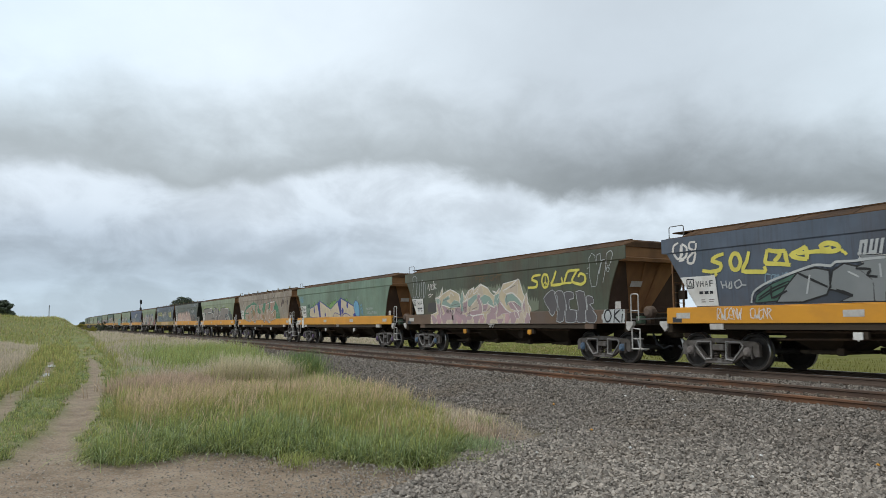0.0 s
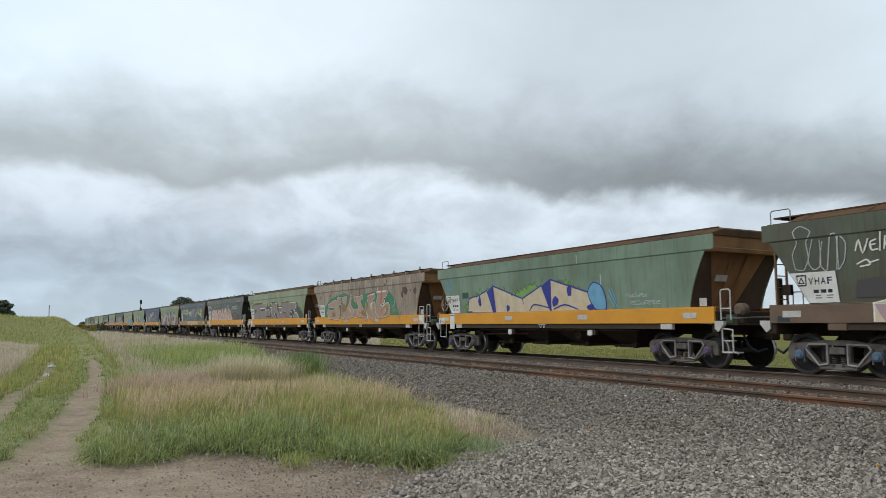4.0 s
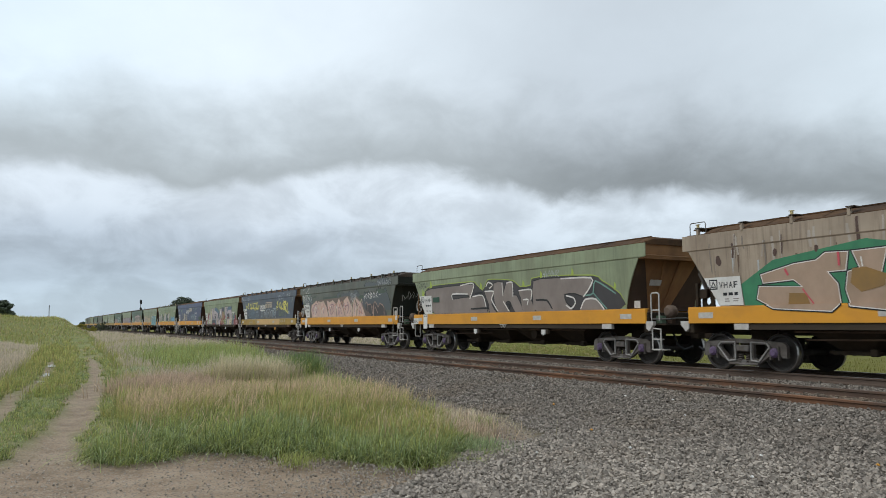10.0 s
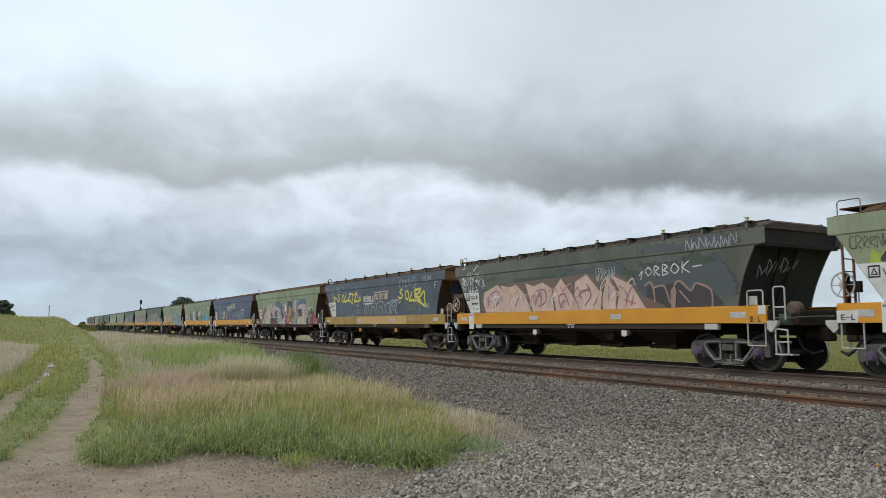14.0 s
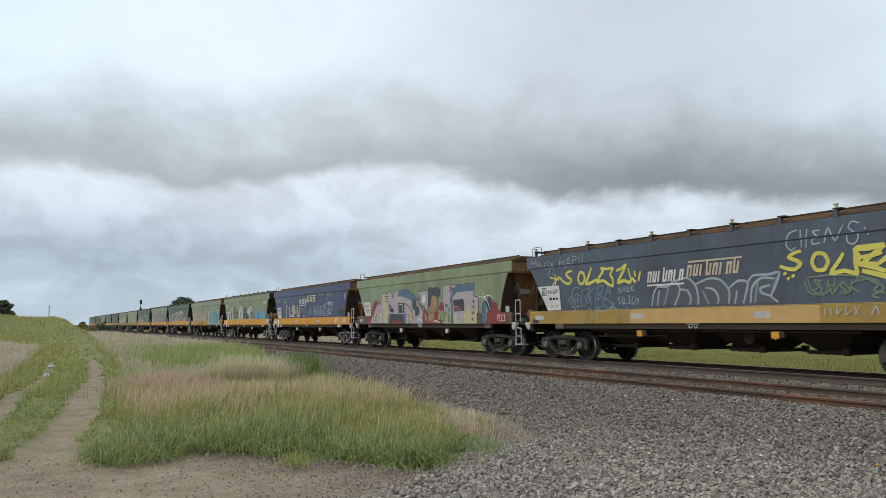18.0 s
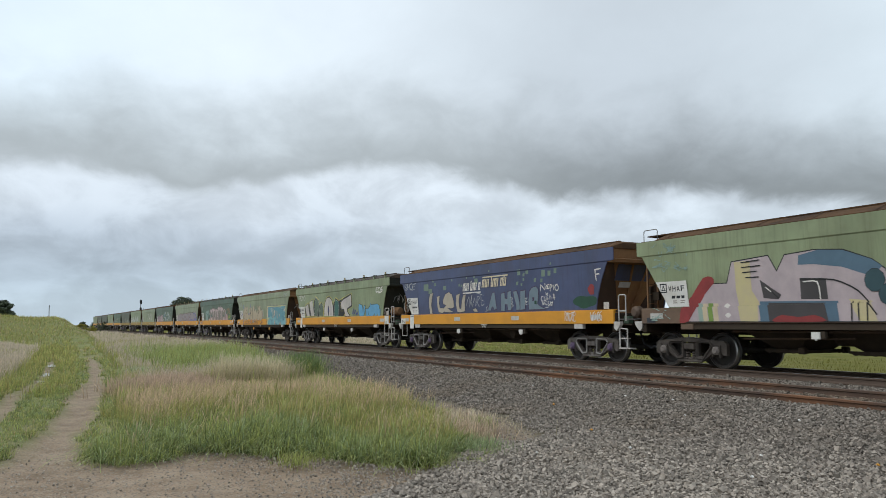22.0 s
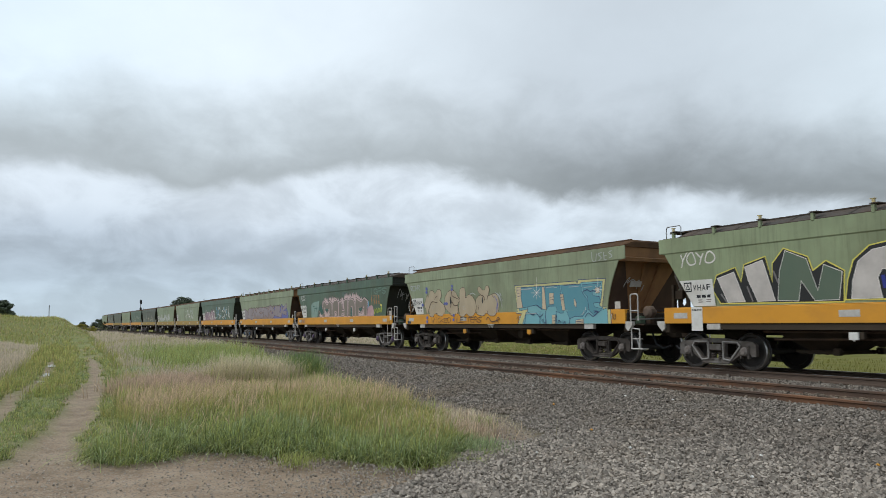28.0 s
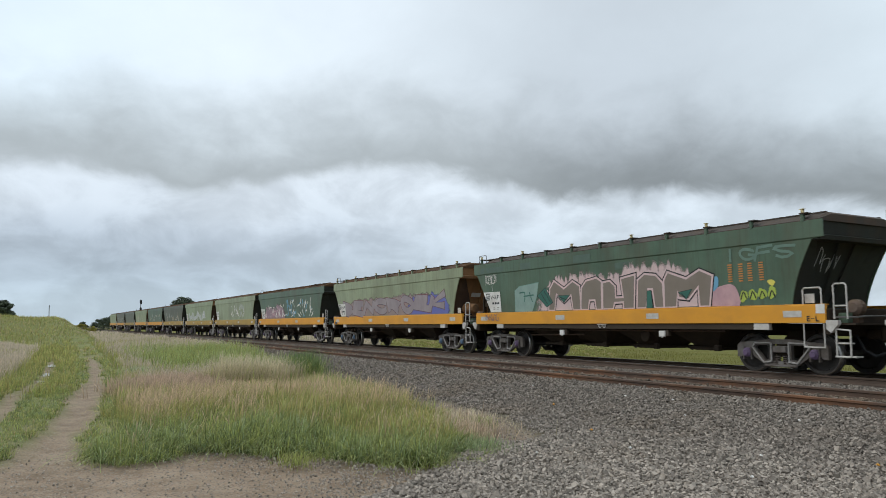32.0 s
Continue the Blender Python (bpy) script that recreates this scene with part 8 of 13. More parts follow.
    stroke(w, [(1.45, 1.82), (1.82, 1.66)], 0.03, P_SHADE, 7)
    stroke(w, [(1.22, 2.32), (1.55, 2.41)], 0.03, P_SHADE, 7)
    stroke(w, [(0.52, 1.86), (0.39, 1.64)], 0.03, P_SHADE, 7)
    stroke(w, [(-3.29, 1.71), (-3.23, 1.53), (-3.15, 1.72)], 0.02, P_COAL, 9)
    stroke(w, [(-3.13, 1.53), (-3.12, 1.68), (-3.01, 1.7)], 0.02, P_COAL, 9)
    stroke(w, [(-3.13, 1.61), (-3.04, 1.62)], 0.02, P_COAL, 9)
    stroke(w, [(-2.98, 1.55), (-2.98, 1.7), (-2.89, 1.68), (-2.98, 1.62), (-2.89, 1.55)], 0.02, P_COAL, 9)
    stroke(w, [(-2.84, 1.71), (-2.79, 1.63), (-2.72, 1.72)], 0.02, P_COAL, 9)
    stroke(w, [(-2.79, 1.63), (-2.81, 1.54)], 0.02, P_COAL, 9)
    stroke(w, [(-2.23, 1.77), (-2.43, 1.74), (-2.46, 1.59), (-2.25, 1.55)], 0.02, P_COAL, 9)
    stroke(w, [(-2.14, 1.75), (-2.1, 1.48), (-2.03, 1.5)], 0.02, P_COAL, 9)
    stroke(w, [(-1.96, 1.69), (-1.72, 1.75)], 0.02, P_COAL, 9)
    stroke(w, [(-1.82, 1.72), (-1.83, 1.53)], 0.02, P_COAL, 9)
    stroke(w, [(-1.54, 1.76), (-1.38, 1.77)], 0.02, P_COAL, 9)
    stroke(w, [(-1.45, 1.77), (-1.48, 1.57)], 0.02, P_COAL, 9)
    stroke(w, [(-1.55, 1.54), (-1.35, 1.4), (-1.53, 1.43)], 0.02, P_COAL, 9)
    # the foot of the piece, over the sill
    for k in range(17):
        x, d = -4.3 + 0.40 * k, R.uniform(-0.25, 0.25)
        block(w, [(x, 1.12), (x + d * 0.6, 1.30), (x + d, 1.46), (x + d + 0.20, 1.46), (x + 0.34, 1.28), (x + 0.22, 1.12)], [(0.02, P_WHITE)], (P_MAUVEPINK, P_ROSE, P_MAUVEPINK, P_BUFFPINK)[k % 4], 3, foot=1.12)
    stroke(w, [(2.99, 2.67), (2.62, 2.65), (2.51, 2.54), (2.79, 2.44), (2.71, 2.29), (2.26, 2.29)], 0.085, P_YEL, 4)
    stroke(w, [(3.8, 2.75), (3.66, 2.51), (3.53, 2.32), (4.07, 2.33), (4.05, 2.53)], 0.085, P_YEL, 4)
    stroke(w, [(4.17, 2.33), (4.28, 2.55), (4.42, 2.7), (4.93, 2.71)], 0.085, P_YEL, 4)
    stroke(w, [(4.84, 2.71), (4.65, 2.53), (4.56, 2.37), (4.97, 2.27), (5.17, 2.36), (5.15, 2.53), (4.96, 2.59), (4.86, 2.5)], 0.085, P_YEL, 4)
    stroke(w, [(4.06, 2.34), (4.52, 2.34)], 0.085, P_YEL, 4)
    ring(w, [(3.4, 2.45), (3.3, 2.27), (3.12, 2.27), (3.04, 2.47), (3.14, 2.66), (3.32, 2.65)], 0.075, P_YEL, 4)
    stroke(w, [(3.23, 2.66), (3.21, 2.26)], 0.04, P_YEL, 4)
    stroke(w, [(3.09, 2.31), (3.22, 2.44), (3.33, 2.3)], 0.04, P_YEL, 4)
    stroke(w, [(5.38, 2.67), (5.41, 3.01), (5.53, 3.15), (5.68, 3.06), (5.7, 2.82), (5.77, 3.09), (5.9, 3.12), (5.93, 2.91), (5.76, 2.53), (5.65, 2.19), (5.45, 2.17), (5.38, 2.44), (5.38, 2.67)], 0.022, P_PALE, 4)
    stroke(w, [(5.8, 2.53), (5.94, 2.88), (6.09, 2.91), (6.07, 2.63), (5.94, 2.27)], 0.022, P_PALE, 4)
    stroke(w, [(6.16, 2.76), (6.16, 3.06), (6.34, 3.16), (6.42, 3.04), (6.25, 2.74), (6.16, 2.76)], 0.022, P_PALE, 4)
    stroke(w, [(5.28, 2.72), (5.39, 2.75)], 0.022, P_PALE, 4)
    stroke(w, [(5.22, 2.57), (5.34, 2.59)], 0.022, P_PALE, 4)
    ring(w, [(6.24, 2.64), (6.21, 2.58), (6.14, 2.59), (6.12, 2.64), (6.15, 2.7), (6.22, 2.69)], 0.02, P_PALE, 4)
    block(w, [(3.1, 1.91), (3.56, 2.17), (3.82, 1.92), (3.75, 1.52), (3.58, 1.34), (3.34, 1.58)], [(0.05, P_DUSK), (0.022, P_PALE)], P_VIOLETGREY, 2, "grey-violet bubble letter", soften=1, foot=1.115)
    block(w, [(3.67, 2.06), (4.06, 2.11), (4.22, 1.74), (4.15, 1.19), (3.81, 1.18), (3.87, 1.57)], [(0.05, P_DUSK), (0.022, P_PALE)], P_VIOLETGREY, 2, "grey-violet bubble letter", soften=1, foot=1.115)
    block(w, [(4.15, 2.06), (4.58, 2.05), (4.6, 1.86), (4.38, 1.83), (4.41, 1.53), (4.75, 1.5), (4.72, 1.16), (4.26, 1.16), (4.25, 1.63)], [(0.05, P_DUSK), (0.022, P_PALE)], P_VIOLETGREY, 2, "grey-violet bubble letter", soften=1, foot=1.115)
    block(w, [(4.72, 2.06), (5.09, 2.04), (5.18, 1.6), (5.16, 1.14), (4.79, 1.16), (4.8, 1.61)], [(0.05, P_DUSK), (0.022, P_PALE)], P_VIOLETGREY, 2, "grey-violet bubble letter", soften=1, foot=1.115)
    block(w, [(5.19, 1.91), (5.46, 1.88), (5.5, 1.7), (5.33, 1.66), (5.68, 1.32), (5.55, 1.12), (5.21, 1.18), (5.22, 1.6)], [(0.05, P_DUSK), (0.022, P_PALE)], P_VIOLETGREY, 2, "grey-violet bubble letter", soften=1, foot=1.115)
    block(w, [(5.92, 1.31), (6.01, 1.5), (6.34, 1.53), (6.73, 1.54), (7.07, 1.54), (7.11, 1.11), (5.93, 1.12)], [], P_PALE, 3, "pale grey painted corner of the sill", foot=1.115)
    ring(w, [(6.29, 1.32), (6.21, 1.17), (6.08, 1.17), (6.01, 1.32), (6.09, 1.47), (6.22, 1.47)], 0.05, P_BLACK, 5)
    stroke(w, [(6.44, 1.49), (6.4, 1.13)], 0.05, P_BLACK, 5)
    stroke(w, [(6.64, 1.48), (6.43, 1.31), (6.65, 1.13)], 0.05, P_BLACK, 5)
    stroke(w, [(6.75, 1.38), (6.71, 1.13)], 0.05, P_BLACK, 5)
    stroke(w, [(6.84, 1.45), (7.06, 1.46), (6.84, 1.17), (7.1, 1.18)], 0.05, P_BLACK, 5)
    stroke(w, [(6.75, 1.49), (6.76, 1.44)], 0.05, P_BLACK, 5)
    stroke(w, [(-6.17, 2.24), (-6.22, 2.55), (-6.1, 2.81), (-6.17, 3.04), (-5.99, 3.15), (-5.76, 3.01), (-5.89, 2.8), (-5.85, 2.47), (-5.97, 2.22), (-6.17, 2.24)], 0.022, P_PALE, 4)
    stroke(w, [(-5.73, 2.88), (-5.86, 2.39), (-5.74, 2.21), (-5.58, 2.32), (-5.58, 2.83)], 0.022, P_PALE, 4)
    stroke(w, [(-5.52, 2.79), (-5.6, 2.33), (-5.45, 2.19), (-5.35, 2.85), (-5.2, 2.88), (-5.24, 2.18)], 0.022, P_PALE, 4)
    stroke(w, [(-5.2, 2.18), (-5.18, 2.86), (-5.02, 2.71), (-5.07, 2.35), (-5.2, 2.18)], 0.022, P_PALE, 4)
    stroke(w, [(-4.83, 2.52), (-4.75, 2.74), (-4.68, 2.47), (-4.56, 2.75)], 0.035, P_WHITE, 4)
    stroke(w, [(-4.4, 2.72), (-4.52, 2.67), (-4.5, 2.52), (-4.37, 2.53)], 0.035, P_WHITE, 4)
    stroke(w, [(-4.51, 2.62), (-4.41, 2.63)], 0.035, P_WHITE, 4)
    stroke(w, [(-4.31, 2.88), (-4.34, 2.48)], 0.035, P_WHITE, 4)
    stroke(w, [(-4.22, 2.77), (-4.26, 2.51)], 0.035, P_WHITE, 4)
    stroke(w, [(-4.08, 2.72), (-4.23, 2.62), (-4.07, 2.52)], 0.035, P_WHITE, 4)
    stroke(w, [(-4.82, 2.26), (-4.62, 2.34), (-4.55, 2.24), (-4.76, 2.21)], 0.035, P_WHITE, 4)
    stroke(w, [(-4.55, 2.28), (-4.37, 2.32)], 0.035, P_WHITE, 4)
    letters(w, "FREIGHT", -1.03, 0.68, 2.62, 2.86, [(0.02, P_GHOST)], R, 0.1, 0.02, "faint brown ghost lettering", 2)
    block(w, [(-4.9, 1.6), (-4.84, 1.94), (-4.43, 1.99), (-4.14, 1.96), (-4.17, 1.6)], [], P_DUSK, 1, "")
    # 2: blue-green, white and blue letters with a lime glow
    w = ws[2]
    haze(w, -5.0, 2.6, 1.52, 2.36, paint((0.17, 0.32, 0.08), (0.12, 0.24, 0.09)), R, 0.16, 0, 90)
    block(w, [(-4.64, 1.57), (-4.54, 2.01), (-4.08, 2.1), (-3.77, 1.6)], [(0.10, P_BLUE)], P_CREAM, 2, "cream graffiti letter with blue outline")
    block(w, [(-4.34, 1.53), (-4.47, 1.94), (-3.32, 2.27), (-2.91, 1.51)], [(0.10, P_BLUE)], P_CREAM, 2, "cream graffiti letter with blue outline")
    block(w, [(-2.79, 1.51), (-2.87, 2.41), (-1.12, 1.92), (-0.94, 1.49)], [(0.10, P_BLUE)], P_CREAM, 2, "cream graffiti letter with blue outline")
    block(w, [(-1, 1.49), (-1.06, 1.93), (-0.03, 2.3), (0.4, 1.47)], [(0.10, P_BLUE)], P_CREAM, 2, "cream graffiti letter with blue outline")
    block(w, [(0.46, 1.47), (0.48, 2.46), (2.29, 1.99), (2.49, 1.47)], [(0.10, P_BLUE)], P_CREAM, 2, "cream graffiti letter with blue outline")
    block(w, [(-3.25, 2.27), (-2.87, 2.47), (-2.72, 1.51), (-2.93, 1.51)], [], P_BLUE, 6, "")
    block(w, [(-0.03, 2.3), (0.46, 2.52), (0.48, 1.47), (0.39, 1.5)], [], P_BLUE, 6, "")
    blob(w, 1.39, 2.11, 0.1, 0.2, P_BLUE, R, 7, 0.12)
    blob(w, 0.68, 1.8, 0.15, 0.16, P_BLUE, R, 7, 0.12)
    blob(w, -1.96, 1.64, 0.11, 0.1, P_BLUE, R, 7, 0.12)
    blob(w, -3.79, 1.92, 0.1, 0.18, P_BLUE, R, 7, 0.12)
    blob(w, 2.35, 1.58, 0.14, 0.1, P_BLUE, R, 7, 0.12)
    stroke(w, [(-0.71, 1.52), (-0.44, 1.73), (0.4, 1.6)], 0.04, P_BLUE, 7)
    stroke(w, [(0.57, 1.55), (1.14, 1.69), (1.78, 1.53)], 0.04, P_BLUE, 7)
    stroke(w, [(-2.53, 2.35), (-2.32, 2.28)], 0.04, P_BLUE, 7)
    stroke(w, [(-1.8, 2.17), (-1.67, 2.04)], 0.04, P_BLUE, 7)
    stroke(w, [(0.78, 2.44), (1.05, 2.33)], 0.04, P_BLUE, 7)
    block(w, [(2.26, 2.05), (2.48, 2.28), (2.78, 2.2), (2.96, 1.93), (2.99, 1.53), (2.56, 1.54), (2.35, 1.78)], [(0.07, P_BLUE)], P_LBLUE, 3, "light blue graffiti character", soften=2)
    stroke(w, [(3.14, 2.08), (3.48, 1.56)], 0.05, P_LBLUE, 3)
    stroke(w, [(3.26, 2.11), (3.43, 1.75)], 0.05, P_LBLUE, 3)
    stroke(w, [(3.11, 1.89), (3.37, 1.56)], 0.05, P_LBLUE, 3)
    patch(w, -5.05, -4.6, 2.06, 2.28, P_DKGREEN, 1, label="dark green paint-out patch")
    scrawl(w, -6.35, -5.8, 2.4, 2.8, P_LBLUE, R, 3, 0.018)
    scrawl(w, 3.83, 4.65, 1.81, 1.92, P_PALE, R, 5, 0.018)
    scrawl(w, 3.99, 5.12, 1.6, 1.72, P_PALE, R, 5, 0.018)
    weather(w, R, (P_PALE, paint((0.16, 0.20, 0.16))), 9)
    # 3: grey-brown, tan block letters on green
    w = ws[3]
    block(w, [(-5.2, 1.5), (-5.26, 2), (-4.4, 2.49), (-2.28, 2.76), (-0.85, 2.46), (0.72, 2.62), (2.12, 2.66), (3.23, 2.69), (3.87, 2.32), (4.33, 1.68), (4.4, 1.45)], [], P_GREEN, 0, "green painted field")
    block(w, [(-4.72, 2.18), (-3.88, 2.37), (-3.36, 2.41), (-3.15, 2.55), (-2.66, 2.53), (-2.73, 2.16), (-3.12, 2.15), (-2.92, 1.9), (-2.88, 1.48), (-3.06, 1.34), (-4.41, 1.42), (-4.85, 1.64), (-4.78, 1.92), (-3.71, 1.87), (-3.91, 2.03), (-4.67, 1.99)], [(0.07, P_BLACK), (0.02, P_WHITE)], P_TANDARK, 2, "tan graffiti letter with black and white edges", foot=1.12)
    block(w, [(-2.69, 2.13), (-2.44, 2.19), (-2.57, 2.53), (-1.88, 2.55), (-2.09, 1.82), (-1.68, 2.09), (-1.34, 2.68), (-1.23, 2.47), (-1.33, 2.08), (-1.02, 1.9), (-1.04, 1.51), (-1.84, 1.34), (-2.67, 1.44), (-2.76, 1.78)], [(0.07, P_BLACK), (0.02, P_WHITE)], P_TANDARK, 2, "tan graffiti letter with black and white edges", foot=1.12)
    block(w, [(-0.95, 2.5), (0.23, 2.53), (0.27, 2.4), (-0.11, 2.24), (0.42, 1.82), (0.95, 1.42), (0.81, 1.27), (0.3, 1.45), (-0.37, 1.51), (-0.36, 1.44), (-0.92, 1.46), (-1.05, 1.89), (-0.43, 1.86), (-0.38, 2.01), (-0.56, 2.27), (-0.89, 2.27)], [(0.07, P_BLACK), (0.02, P_WHITE)], P_TANDARK, 2, "tan graffiti letter with black and white edges", foot=1.12)
    block(w, [(0.66, 2), (0.94, 2.5), (1.75, 2.6), (1.81, 2.44), (1.52, 2.21), (1.14, 2.05), (1.72, 2.2), (1.72, 1.76), (1.87, 1.55), (1.87, 1.23), (1.31, 1.4), (0.95, 1.46), (0.5, 1.79)], [(0.07, P_BLACK), (0.02, P_WHITE)], P_TANDARK, 2, "tan graffiti letter with black and white edges", foot=1.12)
    block(w, [(1.77, 2), (2.07, 2.38), (1.95, 2.62), (3.08, 2.65), (3.25, 2.63), (3.18, 2.5), (2.96, 2.31), (2.82, 2.33), (2.87, 2.09), (2.36, 1.99), (2.34, 1.83), (3.03, 2.09), (3.27, 2.12), (3.45, 1.93), (3.43, 1.51), (2.36, 1.37), (1.87, 1.56), (1.76, 1.75)], [(0.07, P_BLACK), (0.02, P_WHITE)], P_TANDARK, 2, "tan graffiti letter with black and white edges", foot=1.12)
    block(w, [(-2.59, 2.19), (-2.31, 2.2), (-1.91, 2.04), (-1.97, 1.82), (-2.44, 1.71), (-2.65, 1.9)], [], P_OCHRE, 6, "")
    block(w, [(-0.19, 1.76), (0.35, 1.8), (0.82, 1.42), (0.53, 1.48), (-0.13, 1.6)], [], P_OCHRE, 6, "")
    block(w, [(0.67, 2.15), (0.96, 2.19), (0.87, 1.94), (0.56, 1.69), (0.5, 1.82)], [], P_OCHRE, 6, "")
    block(w, [(2.72, 1.91), (3.15, 2.03), (3.21, 1.75), (2.99, 1.53), (2.75, 1.55)], [], P_OCHRE, 6, "")
    block(w, [(-4.03, 1.75), (-3.62, 1.73), (-3.56, 1.49), (-4.07, 1.5)], [], P_OCHRE, 6, "")
    stroke(w, [(1.82, 2.56), (0.84, 2.47)], 0.035, P_WHITE, 8)
    stroke(w, [(1.98, 2.63), (2.65, 2.63), (3.08, 2.64)], 0.07, P_WHITE, 8)
    stroke(w, [(1.13, 2.03), (1.72, 2.18)], 0.03, P_WHITE, 8)
    stroke(w, [(2.35, 1.98), (2.72, 1.97), (2.95, 2.28)], 0.03, P_WHITE, 8)
    stroke(w, [(2.41, 1.85), (3.03, 2.08), (3.26, 2.07)], 0.03, P_WHITE, 8)
    stroke(w, [(1.76, 1.74), (1.87, 1.56), (1.91, 1.23)], 0.035, P_WHITE, 8)
    stroke(w, [(-1.4, 1.84), (-1.31, 1.63)], 0.025, P_WHITE, 8)
    stroke(w, [(1.23, 2.03), (1.3, 1.77), (1.37, 2.07), (1.42, 1.97)], 0.025, P_WHITE, 8)
    stroke(w, [(-0.18, 1.76), (-0.08, 1.6), (0.04, 1.6)], 0.025, P_WHITE, 8)
    stroke(w, [(2.83, 1.91), (2.88, 1.67), (3.02, 1.96), (3.06, 1.85)], 0.025, P_WHITE, 8)
    stroke(w, [(2.54, 2.83), (2.52, 2.4), (2.42, 2.07)], 0.1, P_DRIP, 8.4, "paint_run")
    stroke(w, [(2.45, 2.37), (2.42, 2.12)], 0.03, P_DRIP, 8.4, "paint_run")
    stroke(w, [(1.14, 2.68), (1.05, 2.24)], 0.09, P_DRIP, 8.4, "paint_run")
    stroke(w, [(-0.7, 2.59), (-0.61, 1.99)], 0.08, P_DRIP, 8.4, "paint_run")
    stroke(w, [(-1.64, 2.61), (-1.71, 2.09)], 0.06, P_DRIP, 8.4, "paint_run")
    stroke(w, [(-2.86, 2.54), (-2.86, 2.26)], 0.06, P_DRIP, 8.4, "paint_run")
    stroke(w, [(1.26, 1.7), (1.3, 1.19)], 0.03, P_DRIP, 8.4, "paint_run")
    stroke(w, [(2.47, 1.89), (2.52, 1.59)], 0.07, P_DRIP, 8.4, "paint_run")
    stroke(w, [(2.58, 1.82), (2.57, 1.66)], 0.03, P_DRIP, 8.4, "paint_run")
    stroke(w, [(-0.15, 1.78), (-0.08, 1.63)], 0.04, P_DRIP, 8.4, "paint_run")
    stroke(w, [(-1.86, 1.81), (-1.8, 1.62)], 0.035, P_DRIP, 8.4, "paint_run")
    stroke(w, [(-3.71, 1.83), (-3.46, 1.49)], 0.035, P_DRIP, 8.4, "paint_run")
    stroke(w, [(-4.1, 2.28), (-4.03, 2.13)], 0.06, P_DRIP, 8.4, "paint_run")
    stroke(w, [(3.61, 1.98), (3.62, 1.88), (3.71, 1.9), (3.71, 1.98), (3.61, 1.98)], 0.022, P_MIST, 4)
    stroke(w, [(3.8, 2), (3.79, 1.88), (3.89, 1.9), (3.81, 1.94), (3.88, 1.98), (3.8, 2)], 0.022, P_MIST, 4)
    stroke(w, [(3.59, 1.83), (3.75, 1.83)], 0.022, P_MIST, 4)
    stroke(w, [(3.66, 1.83), (3.68, 1.71)], 0.022, P_MIST, 4)
    stroke(w, [(3.81, 1.82), (3.8, 1.72), (3.88, 1.72)], 0.022, P_MIST, 4)
    stroke(w, [(3.92, 1.82), (3.93, 1.72), (4.02, 1.76), (3.92, 1.82)], 0.022, P_MIST, 4)
    stroke(w, [(4.1, 1.7), (4.11, 1.69)], 0.022, P_MIST, 4)
    stroke(w, [(4.18, 1.7), (4.19, 1.69)], 0.022, P_MIST, 4)
    stroke(w, [(-0.18, 1.75), (-0.15, 1.64)], 0.06, P_DRIP, 8, "paint_run")
    stroke(w, [(1.23, 2.06), (1.24, 1.83)], 0.035, P_WHITE, 7, "paint_run")
    stroke(w, [(1.38, 2.09), (1.39, 1.88)], 0.035, P_WHITE, 7, "paint_run")
    stroke(w, [(2.74, 1.84), (2.81, 1.59)], 0.035, P_WHITE, 7, "paint_run")
    stroke(w, [(2.93, 1.86), (2.98, 1.64)], 0.035, P_WHITE, 7, "paint_run")
    stroke(w, [(-2.4, 2.41), (-2.38, 2.21)], 0.035, P_WHITE, 7, "paint_run")
    stroke(w, [(-0.51, 1.82), (-0.47, 1.6)], 0.035, P_WHITE, 7, "paint_run")
    stroke(w, [(-0.06, 1.75), (0.01, 1.59)], 0.035, P_WHITE, 7, "paint_run")
    stroke(w, [(-1.51, 1.98), (-1.46, 1.79)], 0.035, P_WHITE, 7, "paint_run")
    stroke(w, [(0.63, 2.15), (0.63, 1.79)], 0.035, P_WHITE, 7, "paint_run")
    stroke(w, [(2.11, 2.25), (2.1, 1.97)], 0.035, P_WHITE, 7, "paint_run")
    stroke(w, [(1.89, 3.18), (1.86, 2.69)], 0.06, P_RUNOFF, 0, "paint_run")
    stroke(w, [(0.67, 3.16), (0.65, 2.63), (0.72, 2.47)], 0.04, P_RUNOFF, 0, "paint_run")
    stroke(w, [(3.28, 3.11), (3.34, 2.62)], 0.05, P_RUNOFF, 0, "paint_run")
    stroke(w, [(4.39, 3.01), (4.33, 2.4)], 0.05, P_RUNOFF, 0, "paint_run")
    stroke(w, [(-5.36, 3), (-5.44, 2.41)], 0.04, P_RUNOFF, 0, "paint_run")
    stroke(w, [(-4.6, 2.95), (-4.67, 2.59)], 0.04, P_RUNOFF, 0, "paint_run")
    stroke(w, [(-2.99, 2.99), (-3.02, 2.65)], 0.03, P_RUNOFF, 0, "paint_run")
    stroke(w, [(-0.74, 3.09), (-0.77, 2.71)], 0.03, P_RUNOFF, 0, "paint_run")
    blob(w, 5.01, 2.59, 0.24, 0.17, P_BLOTCH, R, 1, name="rust_blotch")
    blob(w, 4.73, 2.42, 0.12, 0.14, P_BLOTCH, R, 1, name="rust_blotch")
    blob(w, 5.99, 2.53, 0.17, 0.13, P_BLOTCH, R, 1, name="rust_blotch")
    blob(w, 2.93, 2.92, 0.14, 0.06, P_BLOTCH, R, 1, name="rust_blotch")
    blob(w, -5.87, 2.58, 0.08, 0.12, P_BLOTCH, R, 1, name="rust_blotch")
